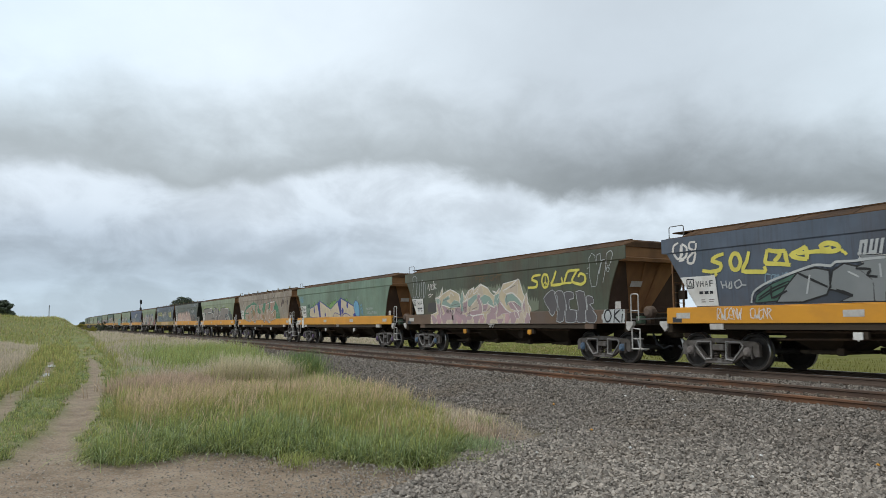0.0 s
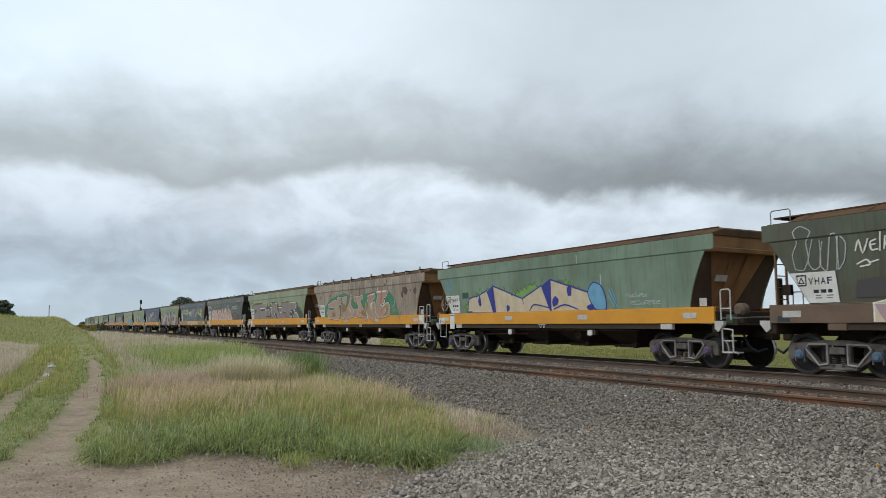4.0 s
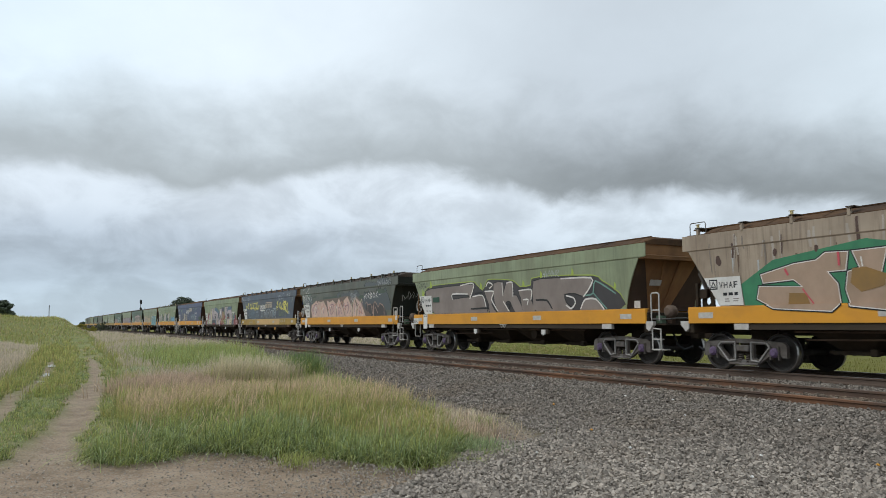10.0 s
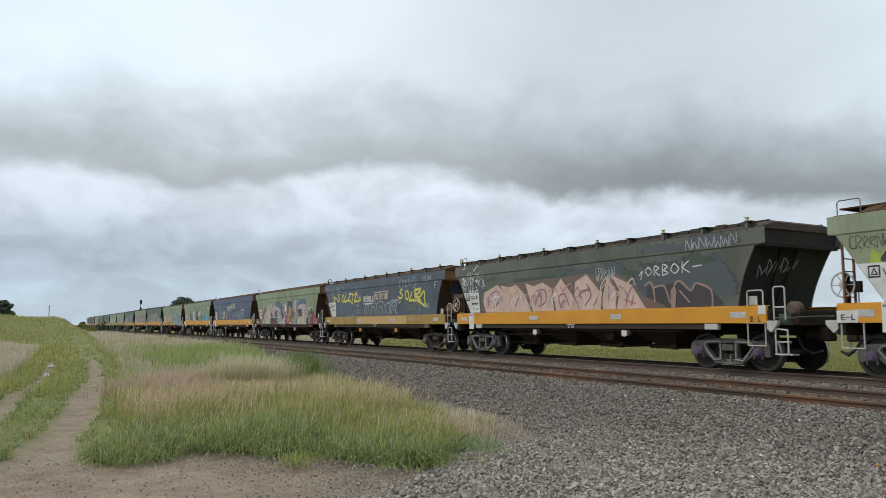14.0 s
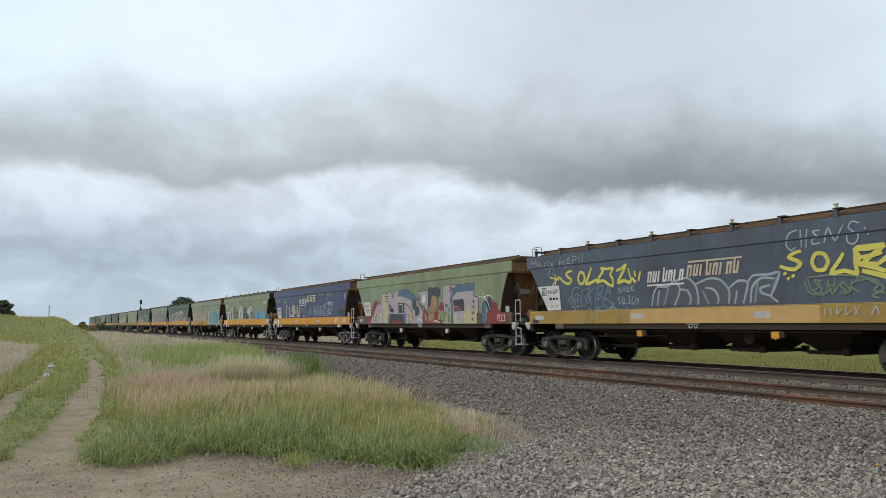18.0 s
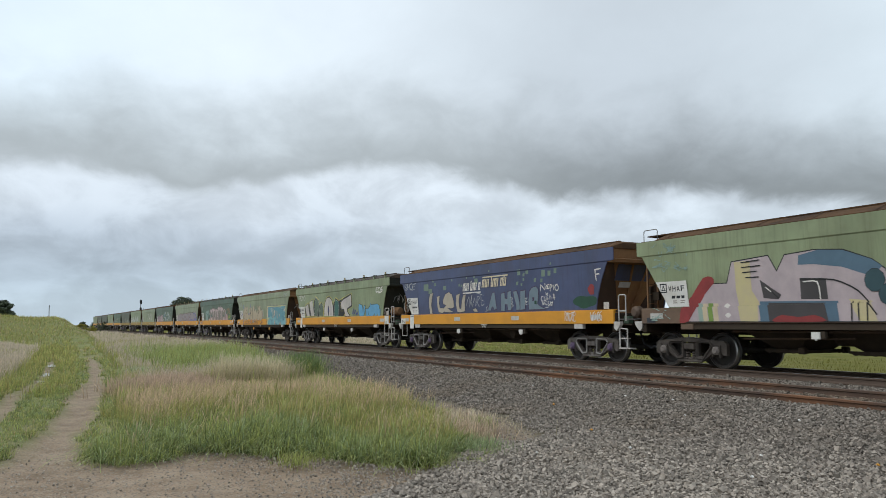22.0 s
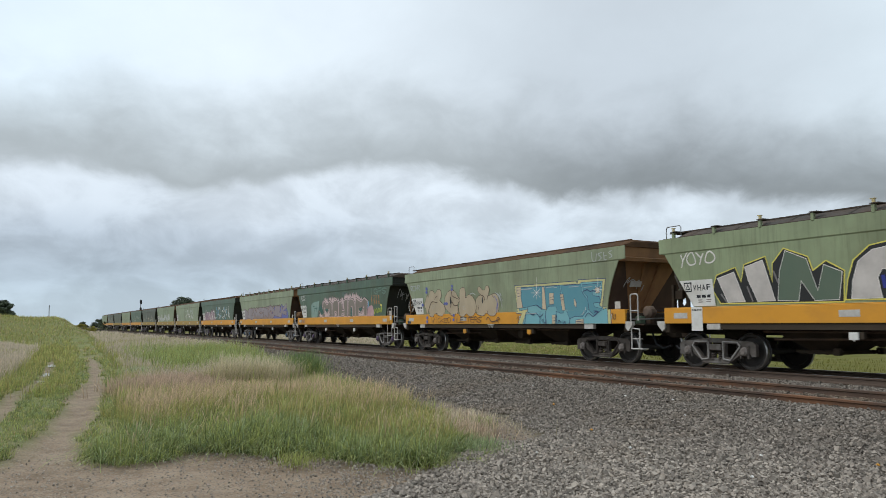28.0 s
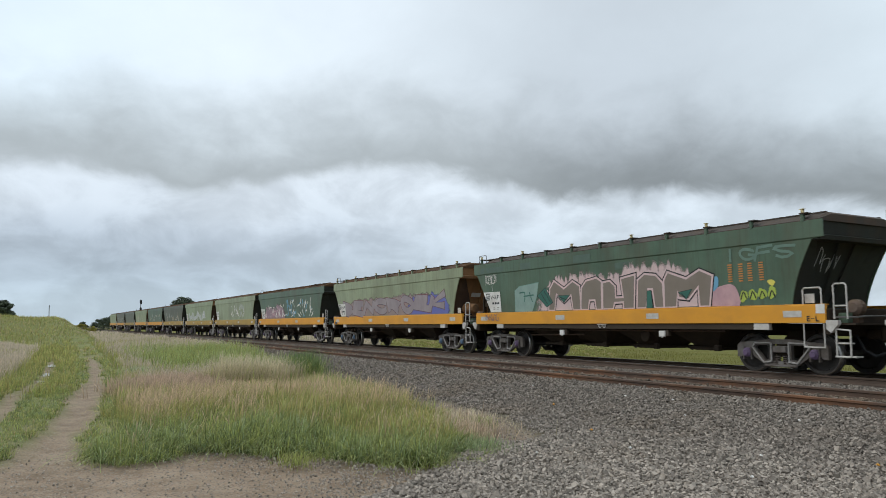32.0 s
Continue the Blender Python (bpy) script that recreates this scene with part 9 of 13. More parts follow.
    blob(w, -4.33, 2.66, 0.05, 0.08, P_BLOTCH, R, 1, name="rust_blotch")
    blob(w, -3.34, 2.66, 0.05, 0.07, P_BLOTCH, R, 1, name="rust_blotch")
    blob(w, 5.55, 2.57, 0.05, 0.06, P_BLOTCH, R, 1, name="rust_blotch")
    blob(w, 3.13, 3.07, 0.05, 0.1, P_BLOTCH, R, 1, name="rust_blotch")
    stroke(w, [(3.94, 2.24), (4.19, 2.3), (4.14, 2.07), (4.42, 2.26), (4.69, 2.22), (4.76, 1.62)], 0.035, P_RUNOFF, 2)
    stroke(w, [(4.32, 2.14), (4.37, 1.73), (4.53, 1.7), (4.62, 2.13)], 0.035, P_RUNOFF, 2)
    stroke(w, [(4.92, 1.62), (5.1, 2.1), (5.24, 1.66), (5.44, 2.01), (5.54, 1.69), (5.8, 2.02)], 0.035, P_RUNOFF, 2)
    stroke(w, [(4.99, 1.79), (5.73, 1.9)], 0.035, P_RUNOFF, 2)
    weather(w, R, (P_PALE, paint((0.13, 0.085, 0.06)), P_RUNOFF), 22)
    for k in range(46):
        x, z = R.uniform(-6.3, 6.5), R.uniform(2.95, 3.24)
        stroke(w, [(x, z), (x + R.uniform(-0.02, 0.02), z - R.uniform(0.1, 0.25)), (x + R.uniform(-0.04, 0.04), z - R.uniform(0.3, 0.75))], R.uniform(0.015, 0.07), (P_RUNOFF, P_BLOTCH, P_RUNOFF, P_ASHRUN)[k % 4], 0.1 * (k % 5), "paint_run")
    for k in range(16):
        x, z = R.uniform(3.4, 6.2), R.uniform(1.6, 2.5)
        stroke(w, [(x, z), (x + 0.05, z - 0.2), (x + R.uniform(-0.05, 0.1), z - 0.4)], R.uniform(0.02, 0.05), P_RUNOFF if k % 2 else P_ASHRUN, 0.5, "paint_run")
    scrawl(w, 3.6, 4.3, 1.62, 1.9, P_SAGE, R, 5, 0.015)
    # 4: pale green, long grey piece with lime glow
    w = ws[4]
    block(w, [(-5.94, 2.32), (-5.63, 2.58), (-4.87, 2.66), (-2.09, 2.66), (-1.79, 2.57), (-1.32, 2.31), (-1.02, 2.63), (-0.74, 2.68), (0.6, 2.57), (1.04, 2.33), (1.67, 2.36), (1.72, 2.57), (2.71, 2.6), (4.76, 2.5), (5.11, 2.34), (5.87, 1.92), (5.85, 1.4), (-5.17, 1.54), (-5.79, 2.22)], [(0.06, P_LIME)], P_COAL, 0, "long charcoal graffiti piece with a lime edge", soften=1)
    block(w, [(-5.75, 2.3), (-5.44, 2.52), (-2.16, 2.57), (-1.96, 2.5), (-2.26, 2.06), (-2.35, 2.2), (-3.53, 2.22), (-3.53, 2.05), (-2.73, 2.09), (-2.04, 2.09), (-1.35, 2.11), (-1.1, 1.73), (-1.05, 1.46), (-5.02, 1.52)], [(0.07, P_BLACK)], P_GREY, 2, "mauve-grey graffiti letter", soften=1)
    block(w, [(-1.18, 2.25), (-0.61, 2.24), (-0.76, 1.8), (-0.43, 1.45), (-0.87, 1.46), (-0.92, 1.8)], [(0.07, P_BLACK)], P_GREY, 2, "mauve-grey graffiti letter", soften=1)
    block(w, [(-0.57, 2.52), (0.05, 2.53), (0.02, 2.11), (0.24, 2.52), (0.57, 2.5), (0.59, 2.06), (0.84, 2.05), (1.21, 1.44), (0.72, 1.45), (0.45, 1.86), (0.17, 1.85), (0.31, 1.45), (-0.27, 1.46), (-0.55, 1.89)], [(0.07, P_BLACK)], P_GREY, 2, "mauve-grey graffiti letter", soften=1)
    block(w, [(0.96, 2.22), (1.67, 2.23), (1.64, 1.9), (1.87, 1.44), (1.21, 1.44), (1.07, 1.97)], [(0.07, P_BLACK)], P_GREY, 2, "mauve-grey graffiti letter", soften=1)
    block(w, [(1.83, 2.48), (2.79, 2.52), (4.65, 2.44), (4.55, 2.11), (4.3, 1.92), (3.92, 2.02), (3.4, 2.01), (3.47, 1.74), (3.78, 1.43), (1.96, 1.44), (1.76, 1.82)], [(0.07, P_BLACK)], P_GREY, 2, "mauve-grey graffiti letter", soften=1)
    block(w, [(4.17, 1.42), (4.38, 1.8), (4.87, 1.8), (5.2, 1.41)], [(0.07, P_BLACK)], P_GREY, 2, "mauve-grey graffiti letter", soften=1)
    stroke(w, [(-2.92, 2.56), (-2.09, 2.62), (-1.91, 2.5), (-2.23, 2.04)], 0.05, P_WHITE, 6)
    stroke(w, [(-3.53, 2.04), (-3.53, 2.26), (-2.35, 2.22)], 0.05, P_WHITE, 6)
    stroke(w, [(-2.04, 2.11), (-1.32, 2.13), (-1.1, 1.69)], 0.05, P_WHITE, 6)
    stroke(w, [(-1.08, 2.44), (-0.91, 2.59), (-0.63, 2.48), (-0.86, 2.36)], 0.05, P_WHITE, 6)
    stroke(w, [(-1.18, 2.27), (-0.58, 2.25), (-0.73, 1.96), (-0.32, 1.53)], 0.05, P_WHITE, 6)
    stroke(w, [(-0.03, 2.54), (0.01, 2.08)], 0.05, P_WHITE, 6)
    stroke(w, [(0.24, 2.5), (0.6, 2.51), (0.62, 2.03)], 0.05, P_WHITE, 6)
    stroke(w, [(0.01, 1.88), (0.37, 1.52)], 0.05, P_WHITE, 6)
    stroke(w, [(0.96, 2.21), (1.69, 2.22), (1.65, 1.88)], 0.05, P_WHITE, 6)
    stroke(w, [(1.21, 1.9), (1.49, 1.9), (1.43, 1.73)], 0.05, P_WHITE, 6)
    stroke(w, [(3.26, 2.49), (4.69, 2.44), (4.6, 2.15), (4.3, 1.9)], 0.05, P_WHITE, 6)
    stroke(w, [(3.48, 1.96), (3.84, 1.88), (3.92, 1.72), (3.71, 1.56), (3.47, 1.67)], 0.05, P_WHITE, 6)
    stroke(w, [(4.15, 1.53), (4.37, 1.81), (4.86, 1.81), (5.22, 1.48)], 0.05, P_WHITE, 6)
    stroke(w, [(4.37, 1.93), (4.74, 1.98), (4.87, 2.34), (5.71, 1.94)], 0.05, P_TEAL, 6)
    stroke(w, [(4.76, 1.99), (5.32, 1.51)], 0.05, P_TEAL, 6)
    stroke(w, [(1.93, 1.87), (2.51, 1.84), (2.78, 1.56)], 0.06, P_BLACK, 7)
    stroke(w, [(-2.17, 1.66), (-1.04, 1.67), (-1.04, 1.55)], 0.06, P_BLACK, 7)
    stroke(w, [(0.17, 1.77), (0.42, 1.76), (0.37, 1.61)], 0.06, P_BLACK, 7)
    stroke(w, [(-1.86, 2.23), (-1.32, 2.24)], 0.06, P_BLACK, 7)
    block(w, [(-5.43, 2.57), (-5.37, 2.88), (-5.23, 2.75), (-5.2, 2.58)], [], P_LIME, 1, "")
    block(w, [(-6.13, 2.25), (-6.07, 2.56), (-5.93, 2.44), (-5.9, 2.27)], [], P_LIME, 1, "")
    block(w, [(-1.52, 2.36), (-1.47, 2.62), (-1.36, 2.52), (-1.34, 2.37)], [], P_LIME, 1, "")
    block(w, [(1.17, 2.33), (1.22, 2.57), (1.3, 2.47), (1.32, 2.34)], [], P_LIME, 1, "")
    block(w, [(2.18, 2.57), (2.22, 2.8), (2.3, 2.71), (2.31, 2.58)], [], P_LIME, 1, "")
    block(w, [(3.77, 2.58), (3.81, 2.8), (3.87, 2.71), (3.89, 2.59)], [], P_LIME, 1, "")
    block(w, [(5.62, 2.08), (5.66, 2.28), (5.71, 2.2), (5.72, 2.09)], [], P_LIME, 1, "")
    patch(w, -5.15, -4.6, 1.98, 2.18, P_DKGREEN, 9, label="dark green paint-out patch")
    scrawl(w, 2.3, 3.2, 2.55, 2.8, P_PALE, R, 4, 0.016)
    scrawl(w, -6.5, -5.7, 2.55, 2.84, P_BLACK, R, 5, 0.012)
    scrawl(w, -2.6, -2.1, 2.3, 2.5, P_TEAL, R, 4, 0.014)
    # 5: dark green, pink piece
    w = ws[5]
    for x0, x1, z0, z1 in ((2.4, 6.2, 1.75, 2.75), (-1.0, 2.6, 2.45, 2.80), (3.0, 6.3, 2.95, 3.2), (-6.2, -4.6, 1.9, 2.7)):
        haze(w, x0, x1, z0, z1, P_DULLBLUE, R, 0.10, 0)
    block(w, [(-5.2, 1.57), (-5.12, 2.2), (-4.24, 2.46), (-2.5, 2.5), (-0.49, 2.53), (0.77, 2.59), (1.45, 2.45), (2.01, 2.52), (2.62, 2.21), (3.12, 1.82), (3.79, 1.58), (3.83, 1.45)], [], P_BROWN, 0, "brownish graffiti haze")
    block(w, [(-4.97, 1.91), (-4.89, 2.21), (-4.03, 2.45), (-3.75, 2.24), (-3.28, 1.86), (-3.22, 1.52), (-4.82, 1.53)], [(0.06, P_MAUVE), (0.03, P_CREAM)], P_PINK, 2, "pale pink graffiti letter")
    block(w, [(-3.82, 2.42), (-3.28, 2.33), (-2.88, 2.4), (-2.38, 2.05), (-2.08, 1.5), (-3.16, 1.52), (-3.48, 2.01)], [(0.06, P_MAUVE), (0.03, P_CREAM)], P_PINK, 2, "pale pink graffiti letter")
    block(w, [(-2.31, 2.42), (-1.88, 2.3), (-1.4, 2.4), (-0.94, 2.2), (-0.85, 1.5), (-1.95, 1.51)], [(0.06, P_MAUVE), (0.03, P_CREAM)], P_PINK, 2, "pale pink graffiti letter")
    block(w, [(-0.83, 2.13), (-0.44, 2.47), (-0.17, 2.2), (0.14, 1.9), (0.36, 1.48), (-0.73, 1.5)], [(0.06, P_MAUVE), (0.03, P_CREAM)], P_PINK, 2, "pale pink graffiti letter")
    block(w, [(0.25, 2.34), (0.77, 2.53), (1.39, 1.95), (1.33, 1.48), (0.44, 1.49), (0.19, 1.96)], [(0.06, P_MAUVE), (0.03, P_CREAM)], P_PINK, 2, "pale pink graffiti letter")
    block(w, [(1.46, 1.86), (1.69, 2.45), (2.01, 1.93), (1.95, 1.48), (1.47, 1.48)], [(0.06, P_MAUVE), (0.03, P_CREAM)], P_PINK, 2, "pale pink graffiti letter")
    block(w, [(1.87, 2.45), (2.62, 2.14), (3.11, 1.47), (2.03, 1.47), (2.19, 2.01)], [(0.06, P_MAUVE), (0.03, P_CREAM)], P_PINK, 2, "pale pink graffiti letter")
    stroke(w, [(-4.68, 1.71), (-4.53, 2.12), (-4.03, 2.25), (-3.96, 1.88), (-4.32, 1.67)], 0.05, P_MAUVE, 6)
    stroke(w, [(-2.96, 1.68), (-2.69, 2.06)], 0.05, P_MAUVE, 6)
    stroke(w, [(-1.76, 2.16), (-1.29, 2.18), (-1.24, 1.81), (-1.65, 1.65)], 0.05, P_MAUVE, 6)
    stroke(w, [(-0.51, 1.63), (-0.56, 1.95), (-0.28, 2.01), (-0.08, 1.65)], 0.05, P_MAUVE, 6)
    stroke(w, [(0.76, 2.28), (0.95, 1.93), (0.65, 1.63)], 0.05, P_MAUVE, 6)
    stroke(w, [(1.04, 1.63), (1.24, 1.86)], 0.05, P_MAUVE, 6)
    stroke(w, [(1.72, 2.15), (1.71, 1.61)], 0.05, P_MAUVE, 6)
    stroke(w, [(2.14, 2.16), (2.44, 1.94), (2.39, 1.6)], 0.05, P_MAUVE, 6)
    stroke(w, [(2.7, 1.87), (2.6, 1.59)], 0.05, P_MAUVE, 6)
    stroke(w, [(-4.53, 1.9), (-4.1, 1.99)], 0.07, P_SALMON, 6)
    stroke(w, [(-3.29, 1.79), (-3.21, 2.15)], 0.07, P_SALMON, 6)
    stroke(w, [(-1.47, 1.88), (-1.53, 1.68)], 0.07, P_SALMON, 6)
    stroke(w, [(0.45, 2.08), (0.86, 2.09)], 0.07, P_SALMON, 6)
    stroke(w, [(2.3, 1.77), (2.78, 1.64)], 0.07, P_SALMON, 6)
    stroke(w, [(-0.5, 2.27), (-0.34, 2.07)], 0.07, P_SALMON, 6)
    block(w, [(3.11, 1.58), (3.21, 2.08), (3.81, 2.08), (4.2, 2.12), (4.39, 2.16), (4.71, 1.91), (4.89, 2.09), (5.34, 1.91), (5.66, 1.62), (5.65, 1.42), (3.19, 1.45)], [], P_DUSK, 0, "")
    stroke(w, [(3.13, 2.1), (3.34, 2.19), (3.45, 2.02), (3.48, 1.65)], 0.055, P_DUST, 6)
    stroke(w, [(3.45, 2.04), (3.81, 2.08), (3.92, 1.89), (4.04, 1.61), (4.2, 2.1), (4.39, 2.16), (4.71, 1.91), (4.89, 2.09), (5.34, 1.91), (5.35, 1.5)], 0.055, P_DUST, 6)
    stroke(w, [(4.34, 1.93), (4.66, 1.62)], 0.055, P_DUST, 6)
    block(w, [(4.04, 1.94), (4.19, 2.07), (4.24, 1.9), (4.17, 1.5), (4.04, 1.51)], [], P_DUST, 5, "")
    for k in range(16):
        blob(w, R.uniform(-5.5, 5.6), R.uniform(2.35, 2.8), R.uniform(0.15, 0.5), R.uniform(0.05, 0.12), P_MOSS if k % 2 else P_ASH, R, 0.1 * (k % 6), 0.2, name="paint_patch")
    patch(w, -3.0, -0.6, 2.35, 2.62, paint((0.06, 0.085, 0.07)), 0)
    for k in range(40):
        x, z = R.uniform(-4.8, 2.7), R.uniform(1.56, 1.95)
        L, up = R.uniform(0.12, 0.4), R.uniform(0.2, 0.5)
        stroke(w, [(x, z), (x + L * R.uniform(-0.4, 0.4), z + up * 0.5), (x + L, z + up), (x + L * 1.2, z + up * R.uniform(0.3, 0.8))], R.uniform(0.02, 0.06), (P_CREAM, P_MAUVE, P_ROSE, P_WHITE, P_SALMON)[k % 5], 6.5 + 0.1 * (k % 4))
    for P in ([(2.95, 2.38), (3.08, 2.5), (3.0, 2.26)], [(3.28, 2.36), (3.18, 2.48), (3.3, 2.58), (3.42, 2.46), (3.28, 2.36)], [(3.5, 2.34), (3.52, 2.6), (3.68, 2.54), (3.54, 2.46), (3.7, 2.34)], [(3.8, 2.34), (3.82, 2.62), (3.98, 2.56), (3.84, 2.48), (4.0, 2.40), (3.8, 2.34)],
              [(4.22, 2.36), (4.08, 2.48), (4.22, 2.62), (4.36, 2.48), (4.22, 2.36)], [(4.46, 2.36), (4.48, 2.66)], [(4.7, 2.66), (4.48, 2.50), (4.72, 2.36)], [(4.8, 2.5), (5.1, 2.52)]):
        stroke(w, P, 0.032, P_WHITE, 4, label="white graffiti tag")
    for a, b, c, d in ((-6.5, -5.6, 2.3, 2.85), (4.6, 6.2, 2.9, 3.2), (1.2, 2.0, 2.3, 2.7)):
        scrawl(w, a, b, c, d, P_PALE, R, 6, 0.018)
    # a knot of white tags over the trailing corner
    for k in range(34):
        x, z = R.uniform(-6.45, -5.0), R.uniform(2.42, 3.16)
        stroke(w, [(x, z), (x + R.uniform(-0.10, 0.16), z + R.uniform(-0.16, 0.16)), (x + R.uniform(0.0, 0.22), z + R.uniform(-0.14, 0.14)), (x + R.uniform(-0.05, 0.30), z + R.uniform(-0.18, 0.12))], 0.026, P_WHITE if k % 3 else P_MIST, 4, label="white graffiti tag")
    for P in ([(-5.95, 2.12), (-5.90, 2.36), (-5.80, 2.18), (-5.70, 2.38), (-5.64, 2.12)], [(-5.30, 2.34), (-5.52, 2.30), (-5.52, 2.14), (-5.26, 2.12)]):
        stroke(w, P, 0.05, P_WHITE, 4, label="white graffiti tag")
    # 6: faded navy, yellow tags, operator's lettering
    w = ws[6]
    patch(w, -2.2, 3.4, 1.11, 1.48, paint((0.50, 0.33, 0.13), (0.46, 0.30, 0.12)), 0, label="paler repainted stretch of the sill")
    stroke(w, [(-4.61, 2.69), (-4.79, 2.68), (-4.92, 2.6), (-4.77, 2.49), (-4.67, 2.41), (-4.82, 2.31), (-5.04, 2.38), (-5.26, 2.54)], 0.075, P_YEL, 3)
    stroke(w, [(-3.73, 2.74), (-3.85, 2.52), (-4.02, 2.27), (-3.75, 2.3), (-3.53, 2.36), (-3.49, 2.25)], 0.085, P_YEL, 3)
    stroke(w, [(-2.81, 2.67), (-3.08, 2.65), (-3.31, 2.69), (-3.24, 2.59), (-3.39, 2.45), (-3.47, 2.31), (-3.24, 2.33), (-3.04, 2.22), (-2.83, 2.14)], 0.085, P_YEL, 3)
    stroke(w, [(-2.79, 2.66), (-2.94, 2.49), (-2.85, 2.36), (-2.84, 2.17)], 0.075, P_YEL, 3)
    stroke(w, [(-2.69, 2.57), (-2.43, 2.64), (-2.29, 2.73), (-2.41, 2.54), (-2.65, 2.23), (-2.4, 2.29), (-2.17, 2.22), (-2.08, 2.34), (-1.95, 2.21)], 0.085, P_YEL, 3)
    stroke(w, [(-2.21, 2.62), (-2.14, 2.36)], 0.06, P_YEL, 3)
    stroke(w, [(-1.97, 2.53), (-1.95, 2.37)], 0.075, P_YEL, 3)
    stroke(w, [(-1.75, 2.5), (-1.83, 2.25)], 0.075, P_YEL, 3)
    stroke(w, [(-5.47, 2.66), (-5.45, 2.29)], 0.06, P_YEL, 3)
    stroke(w, [(-5.72, 2.55), (-5.27, 2.46)], 0.06, P_YEL, 3)
    stroke(w, [(-5.27, 2.57), (-5.64, 2.27)], 0.06, P_YEL, 3)
    ring(w, [(-4.05, 2.44), (-4.14, 2.29), (-4.29, 2.3), (-4.35, 2.46), (-4.26, 2.62), (-4.11, 2.6)], 0.08, P_YEL, 3)
    stroke(w, [(-4.25, 2.15), (-4.51, 2.19), (-4.66, 2.07), (-4.66, 1.9), (-4.51, 1.78), (-4.38, 1.89)], 0.034, P_SKYTAG, 3)
    stroke(w, [(-4.18, 2.11), (-4.24, 1.7)], 0.034, P_SKYTAG, 3)
    stroke(w, [(-4.26, 2.08), (-3.82, 2.15)], 0.034, P_SKYTAG, 3)
    stroke(w, [(-3.82, 2.15), (-3.97, 1.92), (-3.77, 1.71)], 0.034, P_SKYTAG, 3)
    stroke(w, [(-3.97, 1.92), (-3.64, 2.15)], 0.034, P_SKYTAG, 3)
    stroke(w, [(-3.49, 2.17), (-3.5, 1.75)], 0.034, P_SKYTAG, 3)
    stroke(w, [(-3.5, 2.15), (-3.26, 2.19), (-3.32, 2.02), (-3.44, 1.94)], 0.034, P_SKYTAG, 3)
    stroke(w, [(-3.44, 1.93), (-3.15, 1.77)], 0.034, P_SKYTAG, 3)
    stroke(w, [(-3.22, 1.81), (-3.04, 2.18), (-2.95, 1.83)], 0.034, P_SKYTAG, 3)
    stroke(w, [(-3.14, 1.98), (-2.96, 2.01)], 0.034, P_SKYTAG, 3)
    stroke(w, [(-4.59, 1.92), (-4.4, 2), (-4.45, 1.55), (-4.6, 1.9)], 0.034, P_SKYTAG, 3)
    stroke(w, [(-4.4, 1.98), (-4.2, 1.88), (-4.33, 1.79), (-4.19, 1.66), (-4.43, 1.6)], 0.034, P_SKYTAG, 3)
    stroke(w, [(-4.08, 1.93), (-4.07, 1.61)], 0.034, P_SKYTAG, 3)
    stroke(w, [(-3.84, 1.95), (-3.81, 1.59)], 0.034, P_SKYTAG, 3)
    stroke(w, [(-4.05, 1.88), (-3.96, 1.69), (-3.84, 1.92)], 0.034, P_SKYTAG, 3)
    stroke(w, [(-3.61, 1.98), (-3.61, 1.58), (-3.36, 1.6)], 0.034, P_SKYTAG, 3)
    stroke(w, [(-3.59, 1.79), (-3.39, 1.83)], 0.034, P_SKYTAG, 3)
    stroke(w, [(-3.61, 1.96), (-3.35, 1.99)], 0.034, P_SKYTAG, 3)
    stroke(w, [(-3.02, 1.71), (-3.21, 1.84), (-3.3, 1.67), (-3.09, 1.54), (-2.87, 1.64)], 0.034, P_SKYTAG, 3)
    stroke(w, [(-2.56, 2.1), (-2.64, 2.06), (-2.53, 1.99), (-2.64, 1.95)], 0.028, P_ICE, 3)
    stroke(w, [(-2.46, 2.12), (-2.46, 1.97)], 0.028, P_ICE, 3)
    stroke(w, [(-2.36, 2.14), (-2.37, 1.97)], 0.028, P_ICE, 3)
    stroke(w, [(-2.47, 2.04), (-2.37, 2.05)], 0.028, P_ICE, 3)
    stroke(w, [(-2.26, 2.13), (-2.3, 1.98), (-2.18, 2)], 0.028, P_ICE, 3)
    stroke(w, [(-2.28, 2.07), (-2.19, 2.07)], 0.028, P_ICE, 3)
    stroke(w, [(-2.13, 2.12), (-2.12, 1.99)], 0.028, P_ICE, 3)
    stroke(w, [(-2.02, 2.14), (-2.12, 2.06), (-2, 1.98)], 0.028, P_ICE, 3)
    stroke(w, [(-2.58, 1.84), (-2.68, 1.79), (-2.56, 1.69), (-2.66, 1.64)], 0.028, P_ICE, 3)
    stroke(w, [(-2.49, 1.86), (-2.47, 1.65), (-2.37, 1.66)], 0.028, P_ICE, 3)
    stroke(w, [(-2.41, 1.83), (-2.42, 1.67)], 0.028, P_ICE, 3)
    stroke(w, [(-2.27, 1.86), (-2.18, 1.84), (-2.24, 1.77), (-2.19, 1.64), (-2.31, 1.66)], 0.028, P_ICE, 3)
    stroke(w, [(-2.05, 1.85), (-2.13, 1.72), (-2.05, 1.62), (-1.95, 1.79)], 0.028, P_ICE, 3)
    stroke(w, [(-1.97, 1.76), (-1.87, 1.77), (-1.92, 1.61)], 0.028, P_ICE, 3)
    stroke(w, [(-4.62, 1.58), (-4.74, 1.72), (-4.82, 1.85), (-4.67, 1.93)], 0.024, P_ICE, 8)
    stroke(w, [(-4.68, 1.89), (-4.56, 1.58), (-4.37, 1.29), (-4.17, 1.1), (-3.94, 1.34), (-3.94, 1.57)], 0.024, P_ICE, 8)
